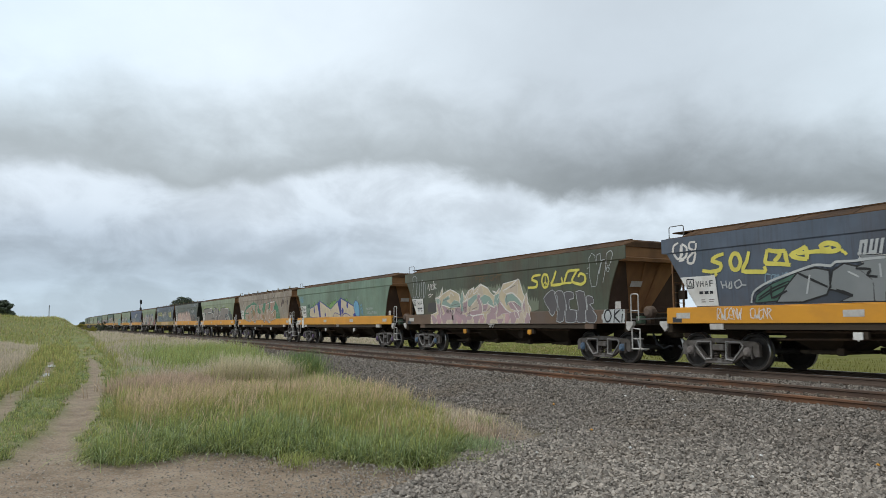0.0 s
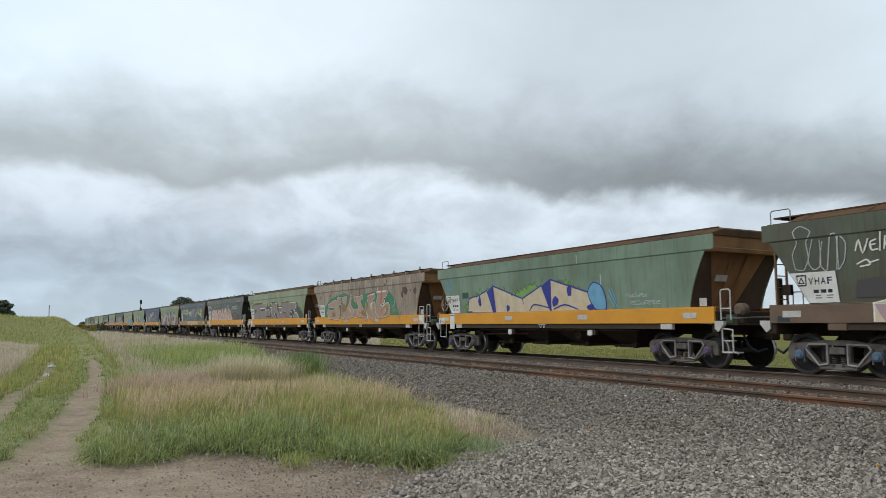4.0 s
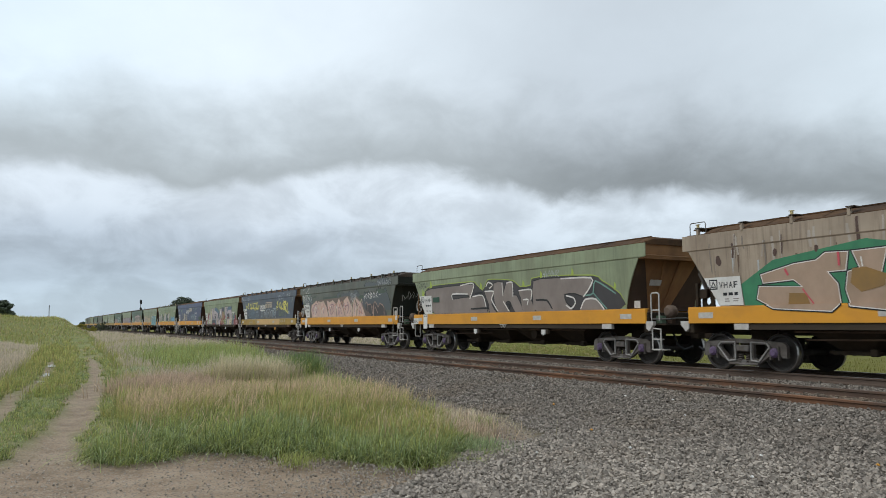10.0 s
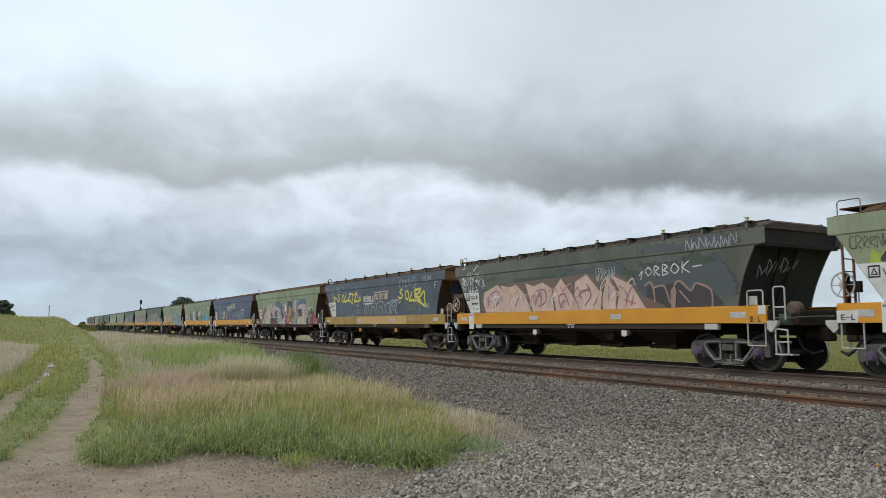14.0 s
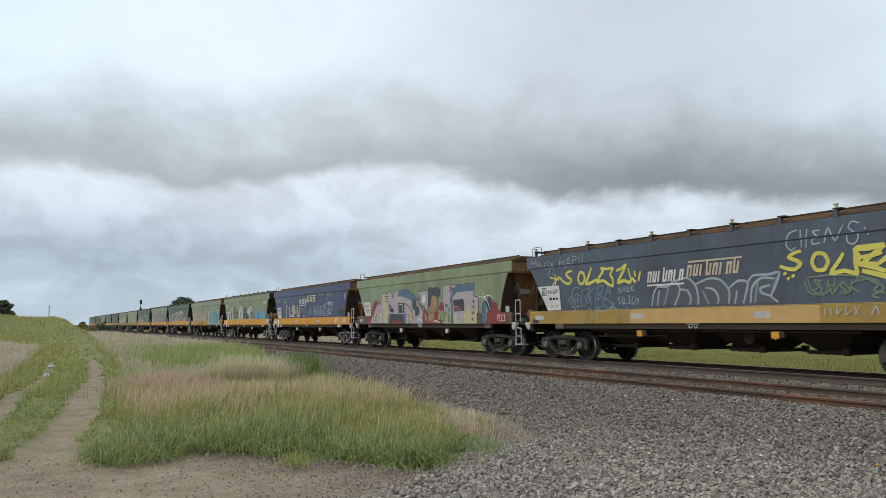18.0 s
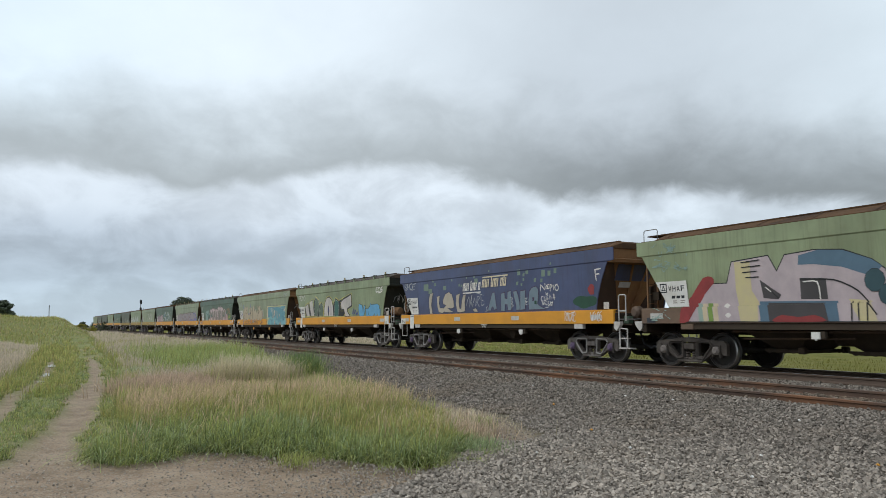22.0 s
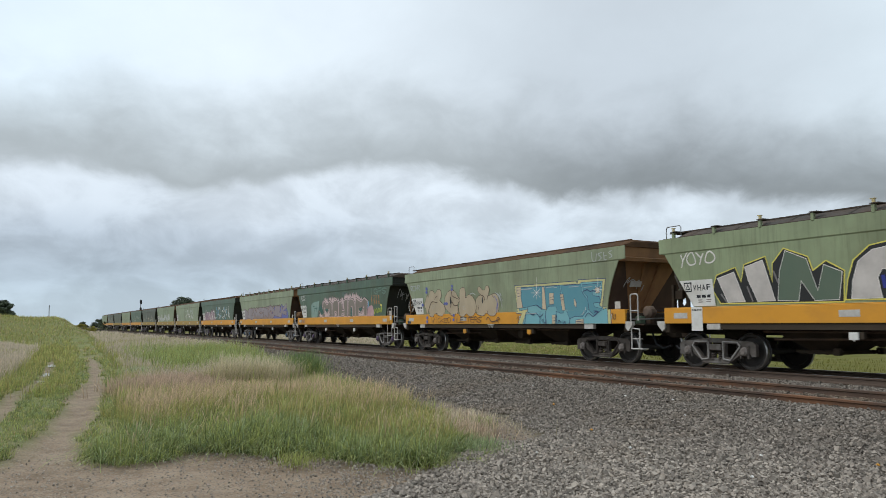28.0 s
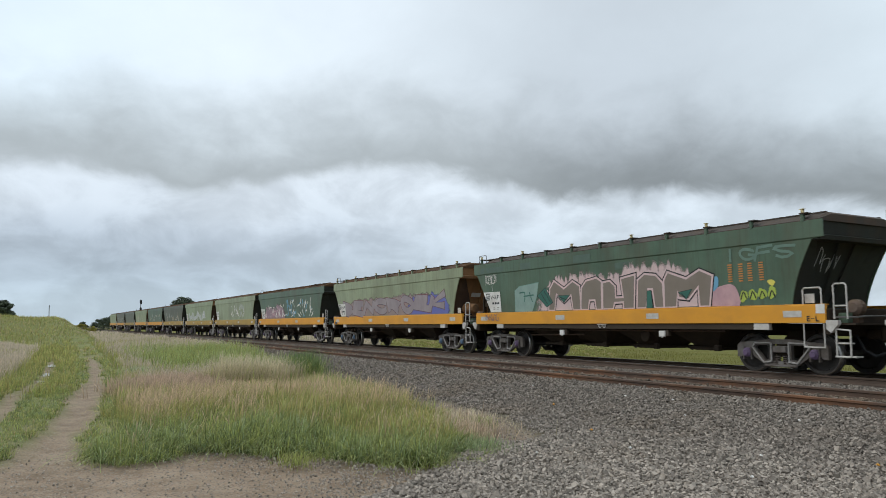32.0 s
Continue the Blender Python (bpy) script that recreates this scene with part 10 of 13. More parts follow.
    stroke(w, [(-3.87, 1.56), (-3.67, 1.33), (-3.81, 1.11)], 0.024, P_ICE, 8)
    stroke(w, [(-3.58, 1.55), (-3.43, 1.3), (-3.51, 1.11)], 0.024, P_ICE, 8)
    stroke(w, [(-2.97, 1.55), (-2.76, 1.54), (-2.64, 1.31), (-2.72, 1.11)], 0.024, P_ICE, 8)
    stroke(w, [(-2.33, 1.55), (-2.22, 1.32), (-2.32, 1.12)], 0.024, P_ICE, 8)
    stroke(w, [(-3.52, 1.52), (-3.27, 1.43), (-2.93, 1.54), (-2.82, 1.66), (-3, 1.7)], 0.024, P_ICE, 8)
    stroke(w, [(-6.69, 2.99), (-6.63, 3.17), (-6.52, 3.02), (-6.42, 3.16), (-6.41, 2.97)], 0.022, P_PALE, 3)
    stroke(w, [(-6.31, 3.1), (-6.32, 2.96)], 0.022, P_PALE, 3)
    stroke(w, [(-6.24, 3.12), (-6.25, 2.97), (-6.14, 2.97)], 0.022, P_PALE, 3)
    stroke(w, [(-5.24, 2.83), (-5.14, 3.14)], 0.022, P_PALE, 3)
    stroke(w, [(-5.21, 2.98), (-4.96, 3)], 0.022, P_PALE, 3)
    stroke(w, [(-4.97, 3.08), (-4.99, 2.81)], 0.022, P_PALE, 3)
    stroke(w, [(-4.88, 2.81), (-4.75, 3.13), (-4.68, 2.82)], 0.022, P_PALE, 3)
    stroke(w, [(-4.8, 2.93), (-4.67, 2.93)], 0.022, P_PALE, 3)
    stroke(w, [(-4.56, 2.84), (-4.54, 3.13), (-4.35, 3.08), (-4.51, 2.98)], 0.022, P_PALE, 3)
    stroke(w, [(-4.24, 3.12), (-4.27, 2.87)], 0.022, P_PALE, 3)
    stroke(w, [(-4.09, 3.15), (-4.12, 2.9)], 0.022, P_PALE, 3)
    stroke(w, [(-4.24, 2.77), (-4.22, 2.75)], 0.022, P_PALE, 3)
    stroke(w, [(-4.07, 2.77), (-4.04, 2.74)], 0.022, P_PALE, 3)
    stroke(w, [(-5.83, 3.07), (-5.97, 3.01), (-5.96, 2.84), (-5.8, 2.84)], 0.022, P_PALE, 3)
    stroke(w, [(-5.69, 3.08), (-5.78, 2.96), (-5.7, 2.82), (-5.59, 2.94), (-5.69, 3.07)], 0.022, P_PALE, 3)
    stroke(w, [(-5.48, 3.09), (-5.55, 2.91), (-5.48, 2.8)], 0.022, P_PALE, 3)
    stroke(w, [(-5.72, 2.79), (-5.78, 2.63), (-5.65, 2.53), (-5.58, 2.74)], 0.022, P_PALE, 3)
    stroke(w, [(-1.39, 1.56), (-1.29, 1.9), (-1.13, 2.06), (-0.82, 2.04), (-0.55, 2.18), (-0.38, 1.95), (-0.6, 1.55)], 0.055, P_ICE, 4)
    stroke(w, [(-0.55, 2.18), (-0.13, 2.23), (0.12, 2.03), (0.19, 1.72), (0.16, 1.56)], 0.055, P_ICE, 4)
    stroke(w, [(-0.43, 1.96), (-0.15, 1.92), (-0.05, 1.73), (-0.1, 1.55)], 0.055, P_ICE, 4)
    stroke(w, [(0.12, 2.06), (0.54, 2.18), (0.88, 2.13), (1.12, 1.87), (1.08, 1.56)], 0.055, P_ICE, 4)
    stroke(w, [(0.43, 1.96), (0.67, 1.91), (0.8, 1.72), (0.76, 1.56)], 0.055, P_ICE, 4)
    stroke(w, [(1.13, 1.93), (1.38, 2.08), (1.65, 2.02), (1.49, 1.56)], 0.055, P_ICE, 4)
    stroke(w, [(1.66, 2.04), (1.8, 2.18), (2.2, 2.18), (2.48, 2.21), (2.37, 1.93), (2.24, 1.7), (2.41, 1.56)], 0.055, P_ICE, 4)
    stroke(w, [(2.36, 2.08), (2, 2.11), (1.76, 1.92), (1.69, 1.56)], 0.055, P_ICE, 4)
    stroke(w, [(2.24, 1.7), (2, 1.78), (1.98, 1.89), (2.23, 1.94)], 0.055, P_ICE, 4)
    stroke(w, [(-1.09, 1.96), (-1.19, 1.56)], 0.055, P_ICE, 4)
    stroke(w, [(1.34, 1.86), (1.26, 1.55)], 0.055, P_ICE, 4)
    stroke(w, [(-0.77, 2), (-0.96, 1.56)], 0.075, P_SKYTAG, 3)
    stroke(w, [(0.33, 1.9), (0.5, 1.56)], 0.075, P_SKYTAG, 3)
    stroke(w, [(1.91, 2.03), (1.8, 1.56)], 0.075, P_SKYTAG, 3)
    stroke(w, [(2.43, 2.12), (2.3, 1.87)], 0.075, P_SKYTAG, 3)
    block(w, [(-1.34, 1.57), (-1.25, 1.91), (-0.82, 2.01), (-0.55, 2.13), (-0.13, 2.18), (0.11, 2.01), (0.53, 2.15), (0.88, 2.09), (1.12, 1.87), (1.38, 2.04), (2.2, 2.15), (2.46, 2.17), (2.34, 1.87), (2.26, 1.7), (2.41, 1.56), (2.34, 1.54)], [], P_SLATEGREY, 1, "slate painted ground of the outlined piece")
    stroke(w, [(3.04, 2.63), (2.88, 2.6), (2.73, 2.52), (2.9, 2.44), (3.01, 2.36), (2.87, 2.25), (2.69, 2.27), (2.51, 2.34)], 0.085, P_YEL, 5)
    stroke(w, [(3.97, 2.51), (3.87, 2.36), (3.67, 2.11), (3.97, 2.15), (4.23, 2.07), (4.21, 2.21)], 0.085, P_YEL, 5)
    stroke(w, [(4.77, 2.59), (4.51, 2.55), (4.2, 2.55), (4.29, 2.41), (4.24, 2.26)], 0.09, P_YEL, 5)
    stroke(w, [(4.28, 2.39), (4.55, 2.41), (4.75, 2.45)], 0.075, P_YEL, 5)
    stroke(w, [(4.23, 2.27), (4.53, 2.19), (4.79, 2.09)], 0.09, P_YEL, 5)
    ring(w, [(3.63, 2.36), (3.53, 2.2), (3.35, 2.21), (3.27, 2.38), (3.37, 2.54), (3.55, 2.52)], 0.085, P_YEL, 5)
    stroke(w, [(2.77, 2.09), (2.85, 2.13)], 0.07, P_YEL, 5)
    stroke(w, [(2.66, 2.04), (2.73, 2.08)], 0.07, P_YEL, 5)
    stroke(w, [(2.58, 2.15), (2.66, 2.19)], 0.07, P_YEL, 5)
    stroke(w, [(2.98, 3.08), (2.78, 3.02), (2.69, 2.79), (2.8, 2.66), (2.92, 2.72)], 0.03, P_PALE, 3)
    stroke(w, [(3.06, 3.08), (3.05, 2.7)], 0.03, P_PALE, 3)
    stroke(w, [(3.22, 3.08), (3.15, 2.68)], 0.03, P_PALE, 3)
    stroke(w, [(3.05, 2.86), (3.18, 2.87)], 0.03, P_PALE, 3)
    stroke(w, [(3.5, 3.02), (3.34, 3.01), (3.44, 2.89), (3.32, 2.86), (3.31, 2.75), (3.48, 2.76)], 0.03, P_PALE, 3)
    stroke(w, [(3.57, 2.75), (3.69, 3.05), (3.81, 2.77), (4.01, 3.07)], 0.03, P_PALE, 3)
    stroke(w, [(4.34, 3.07), (4.2, 3.12), (4.12, 3), (4.31, 2.82), (4.21, 2.67), (4.08, 2.71), (4.06, 2.86)], 0.03, P_PALE, 3)
    stroke(w, [(4.45, 2.98), (4.47, 2.93)], 0.03, P_PALE, 3)
    stroke(w, [(4.49, 2.85), (4.51, 2.81)], 0.03, P_PALE, 3)
    stroke(w, [(3.45, 1.97), (3.28, 2), (3.39, 1.85), (3.21, 1.78)], 0.04, P_SAGETAG, 3)
    stroke(w, [(3.6, 1.99), (3.54, 1.71)], 0.04, P_SAGETAG, 3)
    stroke(w, [(3.76, 2.02), (3.7, 1.72)], 0.04, P_SAGETAG, 3)
    stroke(w, [(3.57, 1.86), (3.72, 1.87)], 0.04, P_SAGETAG, 3)
    stroke(w, [(3.95, 1.94), (3.85, 1.86), (3.96, 1.74), (3.83, 1.71)], 0.04, P_SAGETAG, 3)
    stroke(w, [(4.1, 1.97), (4.05, 1.72)], 0.04, P_SAGETAG, 3)
    stroke(w, [(4.25, 1.99), (4.07, 1.84), (4.26, 1.69)], 0.04, P_SAGETAG, 3)
    stroke(w, [(3.07, 1.99), (3.15, 1.75), (3.35, 1.69), (3.47, 1.82)], 0.04, P_SAGETAG, 3)
    stroke(w, [(4.46, 1.92), (4.63, 1.84), (4.52, 1.73), (4.73, 1.67)], 0.04, P_SAGETAG, 3)
    stroke(w, [(3.11, 2.05), (3.63, 2.08), (4.16, 2.04), (4.65, 1.91)], 0.04, P_SAGETAG, 3)
    stroke(w, [(4.63, 1.58), (4.48, 1.63), (4.7, 1.72)], 0.04, P_SAGETAG, 3)
    stroke(w, [(3.53, 1.4), (3.51, 1.25)], 0.026, P_PALE, 8)
    stroke(w, [(3.65, 1.42), (3.66, 1.27)], 0.026, P_PALE, 8)
    stroke(w, [(3.79, 1.44), (3.79, 1.27), (3.88, 1.39)], 0.026, P_PALE, 8)
    stroke(w, [(3.99, 1.43), (3.97, 1.26), (4.06, 1.34)], 0.026, P_PALE, 8)
    stroke(w, [(4.15, 1.43), (4.23, 1.25)], 0.026, P_PALE, 8)
    stroke(w, [(4.25, 1.43), (4.14, 1.26)], 0.026, P_PALE, 8)
    stroke(w, [(4.49, 1.26), (4.58, 1.43), (4.64, 1.26)], 0.026, P_PALE, 8)
    stroke(w, [(4.22, 2.59), (4.51, 2.59), (4.81, 2.6)], 0.095, P_YEL, 3)
    stroke(w, [(4.81, 2.59), (4.36, 2.28), (4.66, 2.24)], 0.095, P_YEL, 3)
    stroke(w, [(4.66, 2.24), (5.07, 2.49), (5.11, 2.15), (5.14, 1.82)], 0.095, P_YEL, 3)
    stroke(w, [(5.14, 1.82), (4.75, 2), (4.32, 2.13)], 0.095, P_YEL, 3)
    stroke(w, [(4.24, 2.59), (4.21, 2.34), (4.22, 2.09)], 0.095, P_YEL, 3)
    stroke(w, [(5.02, 3.15), (4.99, 2.91)], 0.03, P_PALE, 3)
    stroke(w, [(5.17, 3.15), (5.14, 2.91)], 0.03, P_PALE, 3)
    stroke(w, [(5.01, 3.02), (5.16, 3.03)], 0.03, P_PALE, 3)
    stroke(w, [(5.29, 3.13), (5.27, 2.92), (5.41, 2.92), (5.43, 3.13)], 0.03, P_PALE, 3)
    stroke(w, [(5.53, 3.11), (5.5, 2.91), (5.64, 3), (5.53, 3.11)], 0.03, P_PALE, 3)
    stroke(w, [(5.74, 3.11), (5.7, 2.9)], 0.03, P_PALE, 3)
    stroke(w, [(5.68, 3.11), (5.84, 3.1)], 0.03, P_PALE, 3)
    stroke(w, [(6.03, 2.82), (5.98, 2.54)], 0.045, P_PALE, 3)
    stroke(w, [(6.03, 2.82), (6.21, 2.82)], 0.045, P_PALE, 3)
    stroke(w, [(6.01, 2.7), (6.14, 2.7)], 0.045, P_PALE, 3)
    stroke(w, [(5.32, 1.94), (5.23, 1.93), (5.31, 1.86), (5.22, 1.8)], 0.045, P_PALE, 3)
    stroke(w, [(5.47, 1.94), (5.38, 1.92), (5.37, 1.79), (5.47, 1.8)], 0.045, P_PALE, 3)
    stroke(w, [(5.38, 1.87), (5.45, 1.86)], 0.045, P_PALE, 3)
    block(w, [(5.74, 2.1), (5.85, 2.11), (5.85, 2), (5.74, 2)], [], P_RED, 3, "")
    stroke(w, [(3.14, 2.03), (3.22, 1.79), (3.47, 1.68), (3.68, 1.82)], 0.04, P_SAGETAG, 2)
    stroke(w, [(3.39, 1.97), (3.47, 1.69)], 0.04, P_SAGETAG, 2)
    stroke(w, [(3.59, 1.96), (3.67, 1.68), (3.83, 1.9)], 0.04, P_SAGETAG, 2)
    stroke(w, [(3.88, 1.95), (4.06, 1.76), (3.91, 1.67)], 0.04, P_SAGETAG, 2)
    stroke(w, [(4.07, 1.89), (4.45, 1.96), (4.72, 1.77), (4.51, 1.64)], 0.04, P_SAGETAG, 2)
    brand_marks(w, -1.52, 1.44, 2.18, P_WHITE, paint((0.52, 0.44, 0.34)))
    # 7: green, a many-coloured mural over side and sill
    w = ws[7]
    block(w, [(-5.47, 1.15), (-5.4, 1.54), (-4.77, 1.82), (-4.69, 2.04), (-3.92, 2.03), (-3.86, 1.15)], [(0.05, P_BLACK)], P_LILACGREY, 1, "pale ground of the mural", foot=1.11)
    block(w, [(-3.88, 2.52), (-2.9, 2.59), (-2.7, 2.22), (-2.48, 2.57), (-1.79, 2.62), (-1.16, 2.57), (-0.58, 2.33), (-0.2, 2.02), (0.24, 1.61), (0.32, 1.13), (-4.06, 1.15), (-4.05, 2.02)], [(0.05, P_BLACK)], P_LILACGREY, 1.2, "pale lilac graffiti letter", foot=1.11)
    block(w, [(-2.15, 2.54), (-1.7, 2.62), (-1.16, 2.57), (-0.58, 2.34), (-0.38, 2.19), (-0.61, 2.01), (-1.19, 2.23), (-1.81, 2.33), (-2.17, 2.34)], [], P_SLATE, 3, "slate blue shade of the letter", foot=1.11)
    block(w, [(-3.14, 2.07), (-2.62, 1.72), (-2.69, 1.62), (-3.07, 1.66)], [], P_COAL, 3, "", foot=1.11)
    block(w, [(-2.15, 2.05), (-1.56, 2.01), (-1.54, 1.59), (-2.15, 1.61)], [], P_COAL, 3, "", foot=1.11)
    block(w, [(-3.18, 1.59), (-1.33, 1.55), (-1.29, 1.14), (-3.14, 1.14)], [], P_SLATE, 3, "", foot=1.11)
    block(w, [(-2.96, 1.55), (-1.6, 1.52), (-1.52, 1.14), (-2.91, 1.14)], [], P_COAL, 4, "", foot=1.11)
    block(w, [(-2.79, 1.2), (-2.59, 1.28), (-2.2, 1.23), (-1.83, 1.27), (-1.61, 1.19), (-1.65, 1.13), (-2.77, 1.13)], [], P_RED, 5, "", foot=1.11, soften=1)
    block(w, [(-3.81, 2.52), (-3.38, 2.52), (-3.37, 1.85), (-3.2, 1.58), (-3.2, 1.14), (-3.68, 1.15), (-3.8, 1.87)], [], P_YELLOWISH, 3, "", foot=1.11)
    block(w, [(-1.1, 1.58), (-0.64, 1.54), (-0.51, 1.13), (-0.86, 1.14)], [], P_YELLOWISH, 3, "", foot=1.11)
    block(w, [(-0.35, 1.93), (-0.4, 1.8), (-0.5, 1.72), (-0.62, 1.72), (-0.72, 1.81), (-0.75, 1.94), (-0.7, 2.07), (-0.59, 2.15), (-0.47, 2.14), (-0.38, 2.06)], [(0.02, P_BLACK)], P_SLATEDEEP, 6, "", foot=1.11)
    block(w, [(-0.1, 1.65), (-0.15, 1.52), (-0.2, 1.45), (-0.32, 1.45), (-0.46, 1.53), (-0.49, 1.66), (-0.44, 1.78), (-0.34, 1.85), (-0.22, 1.85), (-0.13, 1.77)], [(0.02, P_BLACK)], P_SLATEDEEP, 6, "", foot=1.11)
    block(w, [(-0.11, 1.92), (-0.06, 1.95), (-0.02, 1.91), (-0.07, 1.88)], [], P_BLACK, 6, "", foot=1.11, soften=1)
    block(w, [(-0.04, 1.83), (0.01, 1.86), (0.05, 1.82), (0, 1.79)], [], P_BLACK, 6, "", foot=1.11, soften=1)
    block(w, [(-0.11, 1.32), (-0.02, 1.38), (0.06, 1.31), (-0.03, 1.25)], [], P_WHITE, 6, "", foot=1.11, soften=2)
    block(w, [(0.02, 1.46), (0.04, 1.51), (0.16, 1.46), (0.09, 1.4)], [], P_WHITE, 6, "", foot=1.11, soften=2)
    block(w, [(0.09, 1.25), (0.16, 1.31), (0.23, 1.25), (0.15, 1.2)], [], P_WHITE, 6, "", foot=1.11, soften=2)
    block(w, [(-4.15, 1.51), (-4.06, 1.57), (-3.98, 1.51), (-4, 1.45)], [], P_WHITE, 6, "", foot=1.11, soften=2)
    block(w, [(-4.1, 1.29), (-4.01, 1.35), (-3.92, 1.29), (-4.01, 1.23)], [], P_WHITE, 6, "", foot=1.11, soften=2)
    block(w, [(-0.21, 2.46), (0.78, 2.48), (0.61, 1.6), (0.4, 1.79), (0.03, 1.98), (-0.36, 2.06), (-0.02, 2.29)], [(0.05, P_BLACK)], P_LILACGREY, 1.4, "pale lilac graffiti letter", foot=1.11)
    block(w, [(0.32, 2.31), (0.44, 2.3), (0.5, 2.13), (0.39, 1.97), (0.21, 2), (0.16, 2.16)], [], P_WHITE, 6, "", foot=1.11, soften=2)
    block(w, [(-0.21, 2.3), (-0, 2.29), (0.04, 2.1), (-0.15, 2.02), (-0.35, 2.1)], [], P_SHADE, 4, "", foot=1.11)
    block(w, [(0.27, 1.61), (0.4, 1.78), (0.79, 1.48), (1.52, 1.63), (1.82, 2.01), (2, 1.9), (2.06, 1.13), (0.32, 1.13)], [], P_RED, 1.6, "dark red ground of the mural", foot=1.11)
    block(w, [(0.77, 2.58), (0.98, 2.63), (1.19, 2.57), (1.53, 2.6), (1.76, 2.47), (1.77, 2.24), (1.5, 2.2), (1.09, 2.26), (0.92, 1.83), (0.74, 1.83), (0.72, 2.25)], [], P_INK, 7, "dark blue rounded patch", foot=1.11, soften=2)
    block(w, [(0.86, 2.10), (1.12, 2.30), (1.42, 2.22), (1.54, 1.92), (1.36, 1.62), (1.02, 1.55), (0.82, 1.76)], [(0.03, P_INKBROWN)], P_DUSTTAN, 6, "tan rounded patch", foot=1.11, soften=2)
    block(w, [(0.75, 1.5), (1.3, 1.54), (1.39, 1.35), (0.85, 1.18)], [], P_DUSTTAN, 6, "", foot=1.11)
    block(w, [(2.01, 2.63), (3.03, 2.6), (4.38, 2.61), (4.33, 2.13), (4.63, 2.06), (4.61, 1.12), (2.18, 1.12), (2.07, 1.56), (1.99, 2.06)], [(0.05, P_BLACK)], P_LILACGREY, 1.2, "pale lilac graffiti letter", foot=1.11)
    block(w, [(3.05, 2.59), (4.37, 2.6), (4.34, 2.34), (3.12, 2.33), (2.76, 2.13), (2.77, 1.54), (2.91, 1.42), (2.88, 1.12), (2.7, 1.12), (2.67, 1.55), (2.55, 2.09)], [], P_SLATE, 3, "slate blue shade of the letter", foot=1.11)
    block(w, [(2.8, 2.02), (3.6, 2.06), (3.65, 1.61), (2.87, 1.58)], [], P_COAL, 4, "", foot=1.11)
    block(w, [(2.88, 1.75), (3.08, 1.78), (3.37, 1.7), (3.35, 1.63), (3.13, 1.66), (2.87, 1.64)], [(0.02, P_WHITE)], P_RED, 6, "", foot=1.11, soften=1)
    block(w, [(2.89, 1.54), (3.15, 1.48), (3.24, 1.12), (2.89, 1.12)], [], P_YELLOWISH, 3, "", foot=1.11)
    block(w, [(3.67, 1.52), (4.03, 1.95), (4.1, 1.56), (4.4, 1.5), (4.61, 1.68), (4.6, 1.12), (3.68, 1.12)], [], P_YELLOWISH, 3, "", foot=1.11)
    block(w, [(4.27, 1.94), (4.3, 1.99), (4.38, 1.99), (4.4, 1.93), (4.38, 1.88), (4.29, 1.89)], [], P_DUSK, 6, "", foot=1.11, soften=1)
    block(w, [(4.26, 1.74), (4.28, 1.79), (4.37, 1.78), (4.38, 1.73), (4.36, 1.68), (4.27, 1.68)], [], P_DUSK, 6, "", foot=1.11, soften=1)
    block(w, [(4.24, 1.5), (4.26, 1.56), (4.35, 1.55), (4.4, 1.5), (4.37, 1.45), (4.29, 1.45)], [], P_DUSK, 6, "", foot=1.11, soften=1)
    block(w, [(4.26, 1.28), (4.28, 1.33), (4.37, 1.33), (4.38, 1.28), (4.36, 1.23), (4.27, 1.23)], [], P_DUSK, 6, "", foot=1.11, soften=1)
    block(w, [(2.02, 1.17), (2.02, 1.51), (2.17, 1.65), (2.28, 1.56), (2.26, 1.34), (2.27, 1.17)], [(0.05, P_BLACK), (0.02, P_WHITE)], P_LEAF, 6, "", foot=1.11, soften=2)
    block(w, [(2.38, 1.72), (2.48, 1.8), (2.56, 1.71), (2.53, 1.55), (2.68, 1.39), (2.65, 1.18), (2.48, 1.14), (2.42, 1.34), (2.47, 1.5)], [(0.05, P_BLACK), (0.02, P_WHITE)], P_LEAF, 6, "", foot=1.11, soften=2)
    block(w, [(1.63, 1.61), (1.74, 1.62), (1.79, 1.35), (1.69, 1.29)], [(0.03, P_WHITE)], P_LEAF, 6, "", foot=1.11, soften=1)
    block(w, [(1.84, 1.6), (1.94, 1.61), (1.99, 1.34), (1.9, 1.29)], [(0.03, P_WHITE)], P_LEAF, 6, "", foot=1.11, soften=1)
    stroke(w, [(-3.62, 2.49), (-3.11, 2.52)], 0.03, P_BLACK, 8)
    stroke(w, [(-3.61, 2.38), (-3.1, 2.39)], 0.03, P_BLACK, 8)
    stroke(w, [(-3.59, 2.26), (-3.19, 2.27)], 0.03, P_BLACK, 8)
    stroke(w, [(-3.52, 2.14), (-3.16, 2.14)], 0.03, P_BLACK, 8)
    stroke(w, [(-2.91, 1.85), (-2.69, 1.65)], 0.03, P_BLACK, 8)
    stroke(w, [(2.51, 2.35), (2.9, 2.51)], 0.03, P_BLACK, 8)
    stroke(w, [(2.53, 2.43), (2.8, 2.54)], 0.03, P_BLACK, 8)
    stroke(w, [(2.59, 2.23), (2.9, 2.46)], 0.03, P_BLACK, 8)
    stroke(w, [(2.55, 2.51), (2.72, 2.56)], 0.03, P_BLACK, 8)
    stroke(w, [(-1.01, 1.54), (-1.03, 1.15)], 0.03, P_BLACK, 8)
    stroke(w, [(-0.88, 1.52), (-0.88, 1.15)], 0.03, P_BLACK, 8)
    stroke(w, [(-0.7, 1.5), (-0.71, 1.15)], 0.03, P_BLACK, 8)
